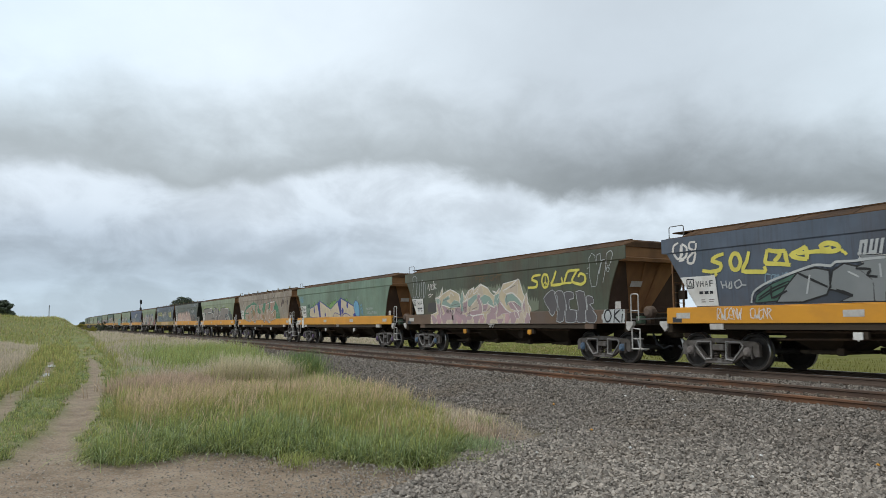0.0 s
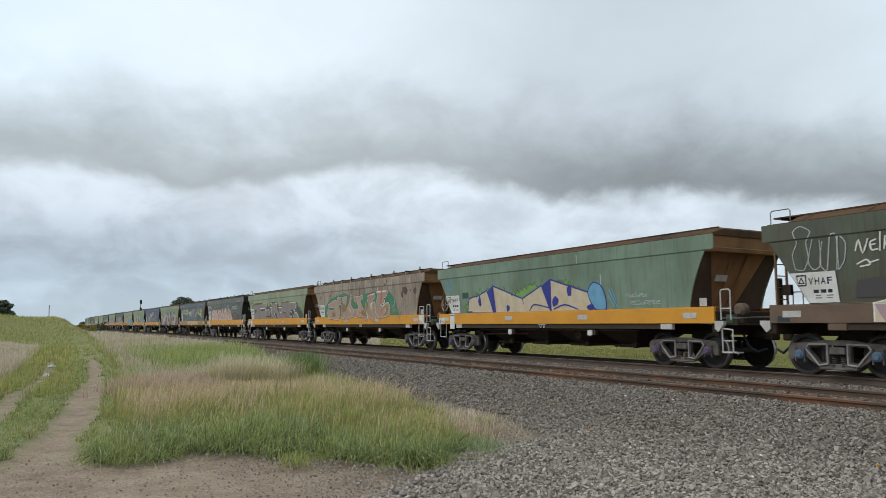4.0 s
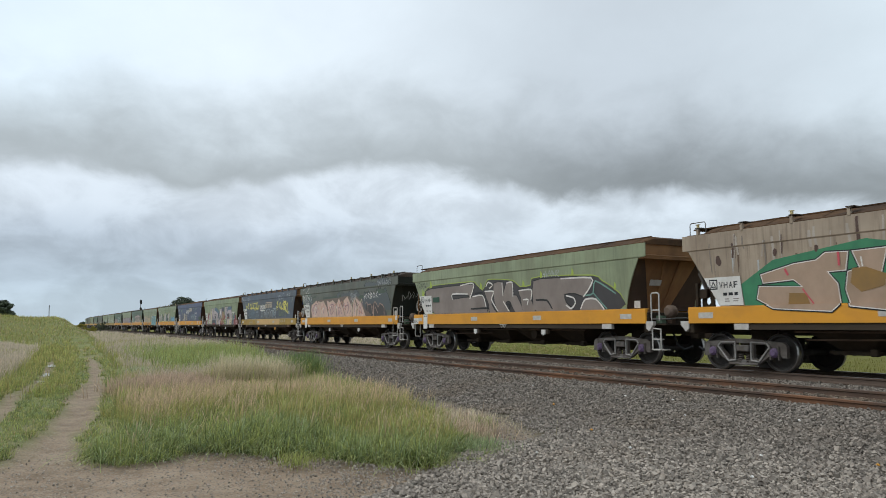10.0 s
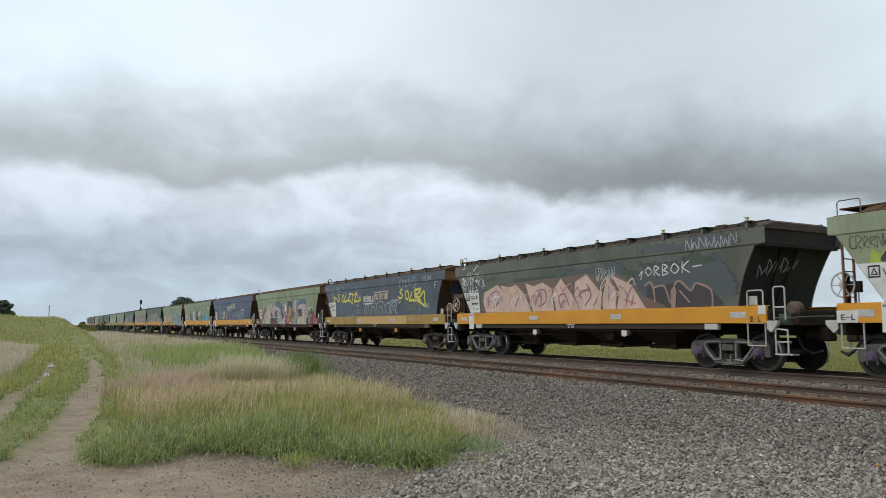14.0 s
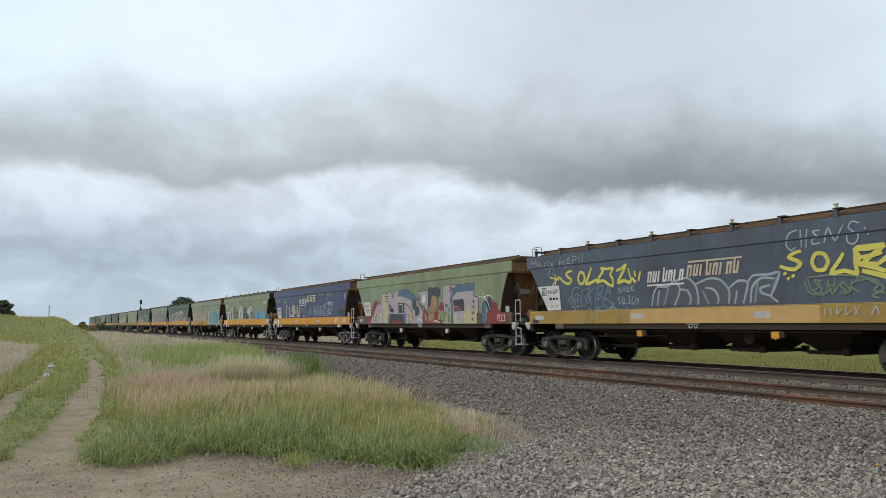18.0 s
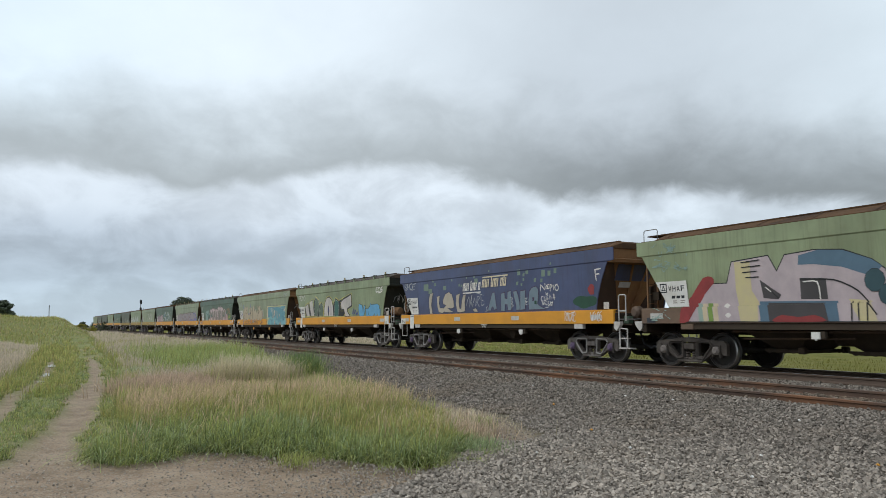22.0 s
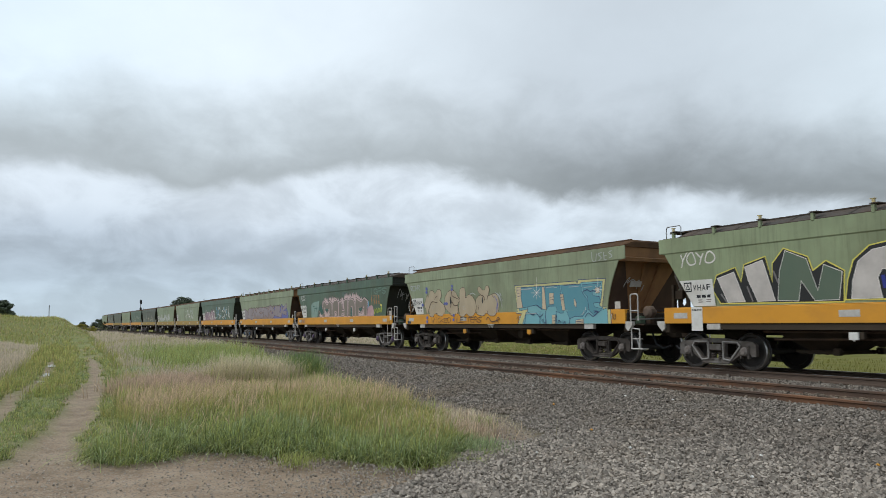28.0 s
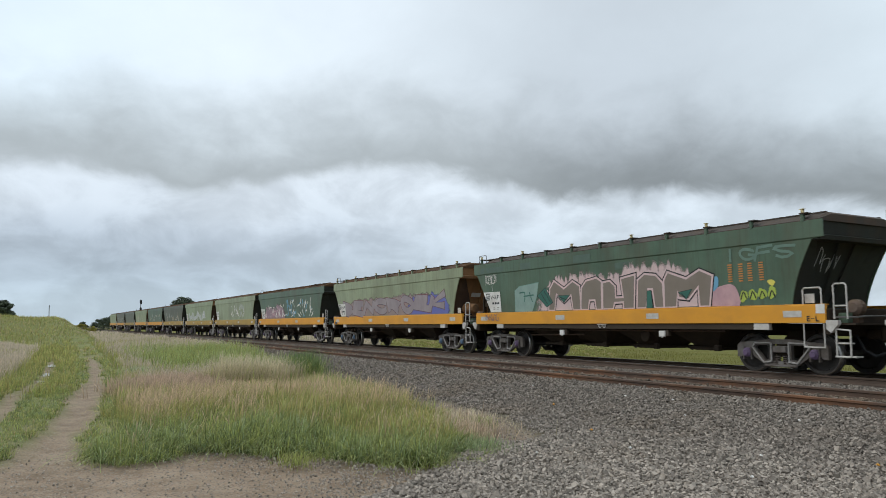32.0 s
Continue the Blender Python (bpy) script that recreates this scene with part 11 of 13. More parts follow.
    stroke(w, [(2.19, 1.83), (2.29, 1.89), (2.37, 1.82)], 0.03, P_BLACK, 8)
    stroke(w, [(2.16, 1.77), (2.27, 1.8), (2.34, 1.74)], 0.03, P_BLACK, 8)
    stroke(w, [(-2.15, 2.04), (-1.38, 1.98), (-0.88, 1.73), (-0.52, 1.26)], 0.03, P_BLACK, 8)
    stroke(w, [(-2.08, 1.97), (-1.75, 1.96), (-1.7, 1.6)], 0.028, P_WHITE, 8)
    stroke(w, [(1.1, 1.17), (1.41, 1.26), (1.74, 1.19)], 0.028, P_WHITE, 8)
    stroke(w, [(1.32, 1.14), (1.54, 1.21), (1.8, 1.15)], 0.028, P_WHITE, 8)
    stroke(w, [(0.41, 1.57), (0.56, 1.43), (0.5, 1.25)], 0.028, P_WHITE, 8)
    stroke(w, [(0.57, 1.48), (0.67, 1.34), (0.63, 1.21)], 0.028, P_WHITE, 8)
    stroke(w, [(-3.01, 1.91), (-2.86, 1.79)], 0.028, P_WHITE, 8)
    stroke(w, [(1.92, 2.45), (1.94, 2.23)], 0.028, P_WHITE, 8)
    stroke(w, [(4.45, 2.17), (4.46, 2.18)], 0.028, P_WHITE, 8)
    stroke(w, [(4.54, 2.17), (4.66, 2.16)], 0.028, P_WHITE, 8)
    stroke(w, [(-5.6, 2.65), (-5.5, 2.55), (-5.49, 2.54)], 0.02, P_MIST, 4)
    stroke(w, [(-6.22, 2.88), (-6.08, 2.84), (-6.01, 2.97)], 0.02, P_MIST, 4)
    stroke(w, [(-5.72, 3), (-5.71, 2.99), (-5.97, 3.09)], 0.02, P_MIST, 4)
    stroke(w, [(-5.99, 2.55), (-5.88, 2.62), (-5.83, 2.63)], 0.02, P_MIST, 4)
    stroke(w, [(-5.56, 3.08), (-5.74, 3.01), (-5.7, 3.16)], 0.02, P_MIST, 4)
    stroke(w, [(-5.22, 2.54), (-5.3, 2.44), (-5.21, 2.49)], 0.02, P_MIST, 4)
    stroke(w, [(-6.07, 2.53), (-6.01, 2.43), (-5.86, 2.57)], 0.02, P_MIST, 4)
    stroke(w, [(-5.84, 3.07), (-5.97, 3.18), (-5.94, 3.05)], 0.02, P_MIST, 4)
    stroke(w, [(-6.28, 2.74), (-6.34, 2.78), (-6.12, 2.73)], 0.02, P_MIST, 4)
    stroke(w, [(-5.92, 2.85), (-5.82, 2.94), (-5.65, 2.95)], 0.02, P_MIST, 4)
    stroke(w, [(-5.47, 2.57), (-5.64, 2.52), (-5.54, 2.55)], 0.02, P_MIST, 4)
    stroke(w, [(-6.23, 3.19), (-6.36, 3.09), (-6.4, 3.13)], 0.02, P_MIST, 4)
    stroke(w, [(-5.28, 2.49), (-5.33, 2.52), (-5.27, 2.42)], 0.02, P_MIST, 4)
    stroke(w, [(-6.17, 2.68), (-6.07, 2.59), (-6.42, 2.58)], 0.02, P_MIST, 4)
    stroke(w, [(-6.15, 2.97), (-6.13, 2.87), (-6.26, 2.87)], 0.02, P_MIST, 4)
    stroke(w, [(-5.64, 2.95), (-5.7, 3.03), (-5.85, 3.06)], 0.02, P_MIST, 4)
    stroke(w, [(-5.54, 2.47), (-5.65, 2.57), (-5.3, 2.45)], 0.02, P_MIST, 4)
    stroke(w, [(-5.79, 3.02), (-5.76, 2.94), (-5.81, 3.04)], 0.02, P_MIST, 4)
    stroke(w, [(-6.24, 2.56), (-6.41, 2.57), (-6.05, 2.65)], 0.02, P_MIST, 4)
    stroke(w, [(-5.49, 2.5), (-5.45, 2.43), (-5.69, 2.52)], 0.02, P_MIST, 4)
    stroke(w, [(-6.13, 2.61), (-6.2, 2.62), (-5.88, 2.5)], 0.02, P_MIST, 4)
    stroke(w, [(-5.21, 2.82), (-5.22, 2.77), (-5.22, 2.88)], 0.02, P_MIST, 4)
    stroke(w, [(-5.79, 3.08), (-5.84, 2.98), (-5.56, 3.03)], 0.02, P_MIST, 4)
    stroke(w, [(-5.69, 2.94), (-5.84, 3), (-5.58, 2.84)], 0.02, P_MIST, 4)
    stroke(w, [(-5.89, 2.63), (-5.79, 2.59), (-5.81, 2.56)], 0.02, P_MIST, 4)
    stroke(w, [(-5.88, 2.69), (-5.96, 2.7), (-5.75, 2.64)], 0.02, P_MIST, 4)
    stroke(w, [(-6.3, 1.19), (-6.26, 1.18), (-6.48, 1.18)], 0.018, P_MIST, 6)
    stroke(w, [(-6.33, 1.28), (-6.34, 1.24), (-6.27, 1.24)], 0.018, P_MIST, 6)
    stroke(w, [(-6.26, 1.29), (-6.2, 1.25), (-6.32, 1.25)], 0.018, P_MIST, 6)
    stroke(w, [(-5.92, 1.27), (-5.8, 1.21), (-5.92, 1.27)], 0.018, P_MIST, 6)
    stroke(w, [(-6.39, 1.23), (-6.27, 1.23), (-6.32, 1.2)], 0.018, P_MIST, 6)
    stroke(w, [(-6.01, 1.44), (-5.94, 1.43), (-5.95, 1.45)], 0.018, P_MIST, 6)
    stroke(w, [(-6.08, 1.24), (-6.05, 1.22), (-6.26, 1.29)], 0.018, P_MIST, 6)
    stroke(w, [(-6.2, 1.29), (-6.28, 1.26), (-6.15, 1.34)], 0.018, P_MIST, 6)
    stroke(w, [(-6.18, 1.43), (-6.3, 1.47), (-6.25, 1.47)], 0.018, P_MIST, 6)
    stroke(w, [(-6.36, 1.49), (-6.44, 1.51), (-6.32, 1.48)], 0.018, P_MIST, 6)
    stroke(w, [(-6.34, 1.2), (-6.47, 1.22), (-6.42, 1.22)], 0.018, P_MIST, 6)
    stroke(w, [(-6.42, 1.23), (-6.45, 1.29), (-6.38, 1.28)], 0.018, P_MIST, 6)
    stroke(w, [(-6.13, 1.39), (-6.11, 1.33), (-6.02, 1.4)], 0.018, P_MIST, 6)
    stroke(w, [(-5.96, 1.29), (-5.99, 1.33), (-5.93, 1.28)], 0.018, P_MIST, 6)
    block(w, [(-5.14, 1.76), (-4.75, 2.2), (-4.47, 2.21), (-4.43, 2.06), (-4.71, 1.81), (-5.22, 1.15), (-5.5, 0.97), (-5.46, 1.46)], [], P_RED, 3, "", foot=1.11, soften=1)
    block(w, [(-4.93, 1.59), (-4.79, 1.58), (-4.74, 1.15), (-4.88, 1.15)], [], P_TEALPALE, 4, "", foot=1.11)
    block(w, [(-4.79, 1.58), (-4.65, 1.58), (-4.6, 1.15), (-4.74, 1.15)], [], P_CREAM, 4, "", foot=1.11)
    block(w, [(-4.63, 1.58), (-4.49, 1.58), (-4.44, 1.15), (-4.58, 1.15)], [], P_LEAF, 4, "", foot=1.11)
    block(w, [(-4.47, 1.58), (-4.33, 1.57), (-4.28, 1.15), (-4.42, 1.15)], [], P_CREAM, 4, "", foot=1.11)
    block(w, [(4.94, 1.81), (5.16, 1.93), (5.3, 1.6), (5.28, 1.12), (4.95, 1.12)], [(0.05, P_BLACK)], P_SLATE, 3, "", foot=1.11)
    block(w, [(5.19, 1.9), (5.44, 2.09), (5.59, 1.91), (5.56, 1.69), (5.39, 1.54), (5.3, 1.6)], [], P_INK, 2, "", foot=1.11, soften=1)
    block(w, [(5.35, 1.56), (5.61, 1.88), (5.91, 1.85), (5.96, 1.59), (6.54, 1.6), (6.54, 1.12), (5.33, 1.12)], [], P_RED, 1, "dark red painted end of the mural", foot=1.11, soften=1)
    stroke(w, [(5.21, 1.72), (5.28, 1.42), (5.26, 1.2)], 0.03, P_WHITE, 9)
    stroke(w, [(5.98, 1.22), (6.05, 1.41), (6.15, 1.4), (6.11, 1.21), (6.24, 1.21)], 0.03, P_WHITE, 9)
    stroke(w, [(6.21, 1.4), (6.31, 1.41), (6.27, 1.21), (6.39, 1.22)], 0.03, P_WHITE, 9)
    stroke(w, [(6.39, 1.41), (6.48, 1.42), (6.43, 1.22), (6.53, 1.24)], 0.03, P_WHITE, 9)
    stroke(w, [(4.9, 1.78), (4.98, 2.04), (5.09, 2.08)], 0.03, P_WHITE, 9)
    stroke(w, [(5.09, 2.08), (5.3, 1.92), (5.48, 1.58)], 0.03, P_WHITE, 9)
    stroke(w, [(5.06, 2.06), (4.81, 2.1), (4.62, 2.03)], 0.03, P_WHITE, 9)
    stroke(w, [(5.09, 2.08), (5.44, 2.13), (5.71, 2)], 0.03, P_WHITE, 9)
    stroke(w, [(5.09, 2.08), (5.06, 2.26)], 0.03, P_WHITE, 9)
    stroke(w, [(5.09, 2.08), (5.16, 1.93)], 0.03, P_WHITE, 9)
    # 8: clean navy, pale letters and green squares
    w = ws[8]
    block(w, [(-4.16, 2.33), (-3.89, 2.36), (-4.01, 2.13), (-4.08, 1.84), (-3.97, 1.53), (-4.17, 1.52), (-4.26, 1.85), (-4.26, 2.1)], [(0.035, P_NIGHT)], P_OLDCREAM, 3, "cream block graffiti letter")
    block(w, [(-3.57, 2.2), (-3.34, 2.23), (-3.4, 1.96), (-3.35, 1.75), (-3.12, 1.74), (-2.91, 1.62), (-3.16, 1.54), (-3.43, 1.59), (-3.54, 1.82)], [(0.035, P_NIGHT)], P_OLDCREAM, 3, "cream block graffiti letter")
    block(w, [(-3.08, 2.02), (-2.86, 2.28), (-2.59, 2.35), (-2.35, 2.25), (-2.23, 1.99), (-2.21, 1.75), (-2.43, 1.71), (-2.74, 1.74), (-2.51, 1.64), (-2.3, 1.59), (-2.52, 1.56), (-2.95, 1.58), (-3.06, 1.72), (-2.81, 1.83), (-3.07, 1.91)], [(0.035, P_NIGHT)], P_OLDCREAM, 3, "cream block graffiti letter")
    block(w, [(-1.99, 2.21), (-1.73, 2.26), (-1.84, 1.97), (-1.77, 1.69), (-1.65, 1.66), (-1.59, 1.96), (-1.48, 2.18), (-1.28, 2.22), (-1.38, 1.91), (-1.38, 1.59), (-1.62, 1.55), (-1.93, 1.56), (-2.04, 1.84)], [(0.035, P_NIGHT)], P_OLDCREAM, 3, "cream block graffiti letter")
    block(w, [(-0.81, 1.64), (-0.61, 1.68), (-0.49, 1.61), (-0.47, 1.55), (-0.72, 1.56)], [(0.035, P_NIGHT)], P_OLDCREAM, 3, "cream block graffiti letter")
    block(w, [(0.23, 1.58), (0.41, 1.9), (0.56, 2.18), (0.7, 2.22), (0.76, 1.92), (0.82, 1.63), (0.65, 1.6), (0.6, 1.72), (0.5, 1.7), (0.43, 1.58)], [(0.05, P_WINE)], P_GREYBLUE, 3, "grey-blue block graffiti letter")
    block(w, [(1.13, 2.15), (1.35, 2.18), (1.35, 1.98), (1.51, 1.95), (1.54, 2.19), (1.74, 2.22), (1.74, 1.88), (1.73, 1.58), (1.53, 1.57), (1.51, 1.77), (1.35, 1.78), (1.32, 1.55), (1.09, 1.56)], [(0.05, P_WINE)], P_GREYBLUE, 3, "grey-blue block graffiti letter")
    block(w, [(1.88, 2.19), (2.08, 2.21), (2.18, 2.01), (2.23, 1.8), (2.24, 1.58), (2.04, 1.57), (2.01, 1.81), (1.93, 1.99)], [(0.05, P_WINE)], P_GREYBLUE, 3, "grey-blue block graffiti letter")
    block(w, [(2.31, 2.19), (2.58, 2.21), (2.56, 1.9), (2.54, 1.59), (2.27, 1.57), (2.28, 1.86)], [(0.05, P_WINE)], P_GREYBLUE, 3, "grey-blue block graffiti letter")
    block(w, [(2.82, 2.15), (2.96, 2.27), (3.18, 2.31), (3.3, 2.22), (3.3, 1.95), (3.23, 1.76), (3.35, 1.67), (3.66, 1.58), (3.4, 1.57), (2.76, 1.57), (2.75, 1.84)], [(0.05, P_WINE)], P_GREYBLUE, 3, "grey-blue block graffiti letter")
    block(w, [(2.98, 1.96), (3.09, 1.97), (3.07, 1.85), (2.98, 1.85)], [], P_WINE, 6, "")
    block(w, [(3.09, 1.85), (3.21, 1.85), (3.2, 1.73), (3.07, 1.75)], [], P_DKGREEN, 6, "")
    stroke(w, [(1.71, 2.01), (1.87, 1.96), (1.74, 1.89), (1.87, 1.83), (1.72, 1.78), (1.9, 1.72), (1.74, 1.66)], 0.022, P_PALE, 7)
    stroke(w, [(2.54, 1.92), (2.69, 1.96), (2.57, 1.85), (2.71, 1.83), (2.55, 1.78), (2.69, 1.72)], 0.022, P_PALE, 7)
    stroke(w, [(-1.24, 1.8), (-1.05, 2.13), (-1.02, 1.74), (-0.82, 2.17), (-0.91, 1.74)], 0.022, P_PALE, 7)
    stroke(w, [(-0.81, 1.74), (-0.63, 2.07), (-0.6, 1.76)], 0.022, P_PALE, 7)
    stroke(w, [(-0.57, 1.73), (-0.43, 2.1), (-0.27, 2.06), (-0.45, 1.91), (-0.32, 1.73)], 0.022, P_PALE, 7)
    stroke(w, [(-0.19, 2.14), (-0.17, 1.78), (0.02, 1.81)], 0.022, P_PALE, 7)
    stroke(w, [(-1.21, 2.23), (-0.53, 2.25), (-0.02, 2.13)], 0.022, P_PALE, 7)
    stroke(w, [(-0.15, 1.96), (0.04, 1.92)], 0.022, P_PALE, 7)
    stroke(w, [(0.25, 1.75), (0.13, 1.67), (0.22, 1.59), (0.08, 1.55)], 0.022, P_PALE, 7)
    stroke(w, [(3.45, 2.15), (3.46, 2.35), (3.68, 2.18), (3.68, 2.38)], 0.035, P_WHITE, 5)
    stroke(w, [(3.9, 2.34), (3.75, 2.31), (3.85, 2.26), (3.76, 2.21), (3.91, 2.22)], 0.035, P_WHITE, 5)
    stroke(w, [(3.95, 2.12), (3.95, 2.33), (4.06, 2.29), (3.96, 2.21)], 0.035, P_WHITE, 5)
    stroke(w, [(4.14, 2.32), (4.13, 2.16)], 0.035, P_WHITE, 5)
    stroke(w, [(3.71, 2.1), (3.75, 2.02), (3.82, 2.08)], 0.035, P_WHITE, 5)
    ring(w, [(4.37, 2.22), (4.32, 2.14), (4.23, 2.15), (4.19, 2.23), (4.25, 2.31), (4.33, 2.31)], 0.035, P_WHITE, 5)
    stroke(w, [(3.55, 1.98), (3.46, 1.95), (3.47, 1.83), (3.57, 1.85)], 0.024, P_WHITE, 5)
    stroke(w, [(3.62, 1.98), (3.62, 1.85), (3.71, 1.86), (3.72, 1.98)], 0.024, P_WHITE, 5)
    stroke(w, [(3.81, 2), (3.75, 1.95), (3.82, 1.89), (3.74, 1.85)], 0.024, P_WHITE, 5)
    stroke(w, [(3.89, 2.02), (3.88, 1.87)], 0.024, P_WHITE, 5)
    stroke(w, [(3.97, 2.02), (3.97, 1.87)], 0.024, P_WHITE, 5)
    stroke(w, [(3.88, 1.94), (3.96, 1.95)], 0.024, P_WHITE, 5)
    stroke(w, [(4.06, 2.02), (4.12, 2.02), (4.07, 1.87)], 0.024, P_WHITE, 5)
    stroke(w, [(4.18, 2.02), (4.14, 1.84)], 0.024, P_WHITE, 5)
    stroke(w, [(4.07, 1.93), (4.21, 1.9)], 0.024, P_WHITE, 5)
    stroke(w, [(3.51, 1.82), (3.54, 1.69), (3.61, 1.81), (3.65, 1.7)], 0.024, P_WHITE, 5)
    stroke(w, [(3.72, 1.82), (3.68, 1.7), (3.78, 1.72)], 0.024, P_WHITE, 5)
    stroke(w, [(3.87, 1.82), (3.8, 1.76), (3.88, 1.7), (3.82, 1.67)], 0.024, P_WHITE, 5)
    stroke(w, [(3.94, 1.81), (3.95, 1.67), (4.03, 1.75), (3.94, 1.77)], 0.024, P_WHITE, 5)
    stroke(w, [(4.05, 1.81), (4.01, 1.68)], 0.024, P_WHITE, 5)
    stroke(w, [(3.66, 1.62), (3.87, 1.63)], 0.024, P_WHITE, 5)
    brand_marks(w, -1.5, 1.48, 2.34, P_WHITE, paint((0.60, 0.54, 0.42)))
    patch(w, -4.72, -4.3, 2.47, 2.75, P_SAGETILE, 1, 0.01, "paint_square")
    patch(w, -4.3, -4, 2.34, 2.54, P_SAGETILE, 1, 0.01, "paint_square")
    patch(w, -3.94, -3.82, 2.8, 2.9, P_SAGETILE, 1, 0.01, "paint_square")
    patch(w, -3.8, -3.63, 2.64, 2.76, P_SAGETILE, 1, 0.01, "paint_square")
    patch(w, -3.04, -2.81, 2.44, 2.61, P_SAGETILE, 1, 0.01, "paint_square")
    patch(w, -2.39, -2.28, 2.76, 2.84, P_SAGETILE, 1, 0.01, "paint_square")
    patch(w, -1.25, -1.17, 2.8, 2.87, P_SAGETILE, 1, 0.01, "paint_square")
    patch(w, -0.71, -0.6, 2.79, 2.89, P_SAGETILE, 1, 0.01, "paint_square")
    patch(w, -0.64, -0.41, 2.58, 2.77, P_SAGETILE, 1, 0.01, "paint_square")
    patch(w, -1.82, -1.7, 2.54, 2.64, P_SAGETILE, 1, 0.01, "paint_square")
    patch(w, -1.66, -1.54, 2.51, 2.6, P_SAGETILE, 1, 0.01, "paint_square")
    patch(w, 2.15, 2.33, 2.73, 2.92, P_SAGETILE, 1, 0.01, "paint_square")
    patch(w, 2.46, 2.57, 2.68, 2.79, P_SAGETILE, 1, 0.01, "paint_square")
    patch(w, 2.63, 2.77, 2.74, 2.88, P_SAGETILE, 1, 0.01, "paint_square")
    patch(w, 2.45, 2.54, 2.53, 2.62, P_SAGETILE, 1, 0.01, "paint_square")
    patch(w, 2.33, 2.42, 2.37, 2.45, P_SAGETILE, 1, 0.01, "paint_square")
    patch(w, 2.06, 2.19, 2.4, 2.52, P_SAGETILE, 1, 0.01, "paint_square")
    patch(w, 3.08, 3.2, 2.46, 2.58, P_SAGETILE, 1, 0.01, "paint_square")
    patch(w, 3.43, 3.55, 2.43, 2.55, P_SAGETILE, 1, 0.01, "paint_square")
    patch(w, 3.5, 3.69, 2.61, 2.82, P_SAGETILE, 1, 0.01, "paint_square")
    patch(w, 3.83, 3.98, 2.62, 2.78, P_SAGETILE, 1, 0.01, "paint_square")
    patch(w, 4.15, 4.29, 2.68, 2.83, P_SAGETILE, 1, 0.01, "paint_square")
    patch(w, 3.98, 4.05, 2.95, 3.03, P_SAGETILE, 1, 0.01, "paint_square")
    patch(w, 0.36, 0.44, 2.96, 3.02, P_SAGETILE, 1, 0.01, "paint_square")
    patch(w, 0.89, 0.98, 2.74, 2.82, P_SAGETILE, 1, 0.01, "paint_square")
    letters(w, "SHOE", -6.5, -5.5, 2.55, 2.84, [(-0.01, P_PALE)], R, 0.1, 0.1, "", 3)
    letters(w, "F", 6.1, 6.35, 2.35, 2.72, [(0.02, P_WHITE)], R, 0, 0, "", 3)
    for x in (4.7, 5.9):
        scrawl(w, x, x + 0.5, 1.18, 1.46, P_WHITE, R, 4, 0.025, 4)
    blob(w, 5.6, 1.75, 0.5, 0.2, P_DKGREEN, R, 1)
    blob(w, 5.9, 2.1, 0.16, 0.14, P_RED, R, 2)
    # 9: green, silver, sage and teal letters with a yellow outline, and a blue word
    w = ws[9]
    edge = [(0.12, P_YEL), (0.085, P_BLACK)]
    block(w, [(-5.24, 2.01), (-5.15, 2.23), (-4.61, 2.38), (-4.46, 2.03), (-4.35, 2.43), (-3.79, 2.57), (-3.64, 1.99), (-3.6, 2.41), (-3.31, 2.71), (-2.76, 2.49), (-2.66, 2.18), (-2.35, 2.37), (-1.98, 2.15), (-2.03, 1.54), (-5.07, 1.58), (-5.26, 1.87)], [(0.055, P_YEL)], P_BLACK, 1, "black and yellow edge of the graffiti piece")
    block(w, [(-5.12, 2.16), (-4.65, 2.28), (-4.39, 1.6), (-4.86, 1.6)], [(0.03, P_WHITE)], P_SILVER, 3, "silver graffiti letter with black edges")
    block(w, [(-4.33, 2.38), (-3.86, 2.5), (-3.6, 1.6), (-4.04, 1.6), (-4.26, 2.08)], [(0.03, P_WHITE)], P_SILVER, 3, "silver graffiti letter with black edges")
    block(w, [(-3.44, 2.22), (-3.27, 2.66), (-2.79, 2.45), (-2.57, 1.76), (-2.4, 2.3), (-2.02, 2.13), (-2.12, 1.58), (-2.65, 1.58), (-2.94, 2.01), (-3.03, 1.58), (-3.52, 1.6)], [(0.03, P_WHITE)], P_SAGEDEEP, 3, "sage green graffiti letter")
    stroke(w, [(-5.05, 1.8), (-4.89, 1.59)], 0.05, P_SHADE, 6)
    stroke(w, [(-4.3, 1.94), (-4.17, 1.59)], 0.05, P_SHADE, 6)
    stroke(w, [(-3.59, 2.25), (-3.49, 1.98)], 0.05, P_SHADE, 6)
    block(w, [(-1.9, 1.96), (-1.76, 2.34), (-1.42, 2.6), (-1.01, 2.66), (-0.62, 2.46), (-0.43, 2.11), (-0.37, 2.25), (-0.06, 2.53), (0.43, 2.37), (0.62, 2.39), (1.05, 2.48), (1.97, 2.61), (1.92, 2.04), (1.39, 1.81), (1.11, 1.54), (-1.97, 1.58)], [(0.055, P_YEL)], P_BLACK, 1, "black and yellow edge of the graffiti piece")
    block(w, [(-1.8, 1.95), (-1.66, 2.32), (-1.37, 2.52), (-1, 2.57), (-0.66, 2.39), (-0.49, 2.04), (-0.43, 1.58), (-1.15, 1.59), (-1.02, 1.84), (-1.05, 2.12), (-1.21, 2.15), (-1.31, 1.98), (-1.25, 1.59), (-1.85, 1.59)], [(0.03, P_WHITE)], P_SILVER, 3, "silver graffiti letter with black edges")
    block(w, [(-0.12, 2.44), (0.33, 2.32), (0.4, 2.06), (0.32, 1.56), (-0.25, 1.56), (-0.2, 2.02)], [(0.03, P_WHITE)], P_TEALDEEP, 3, "teal graffiti letter")
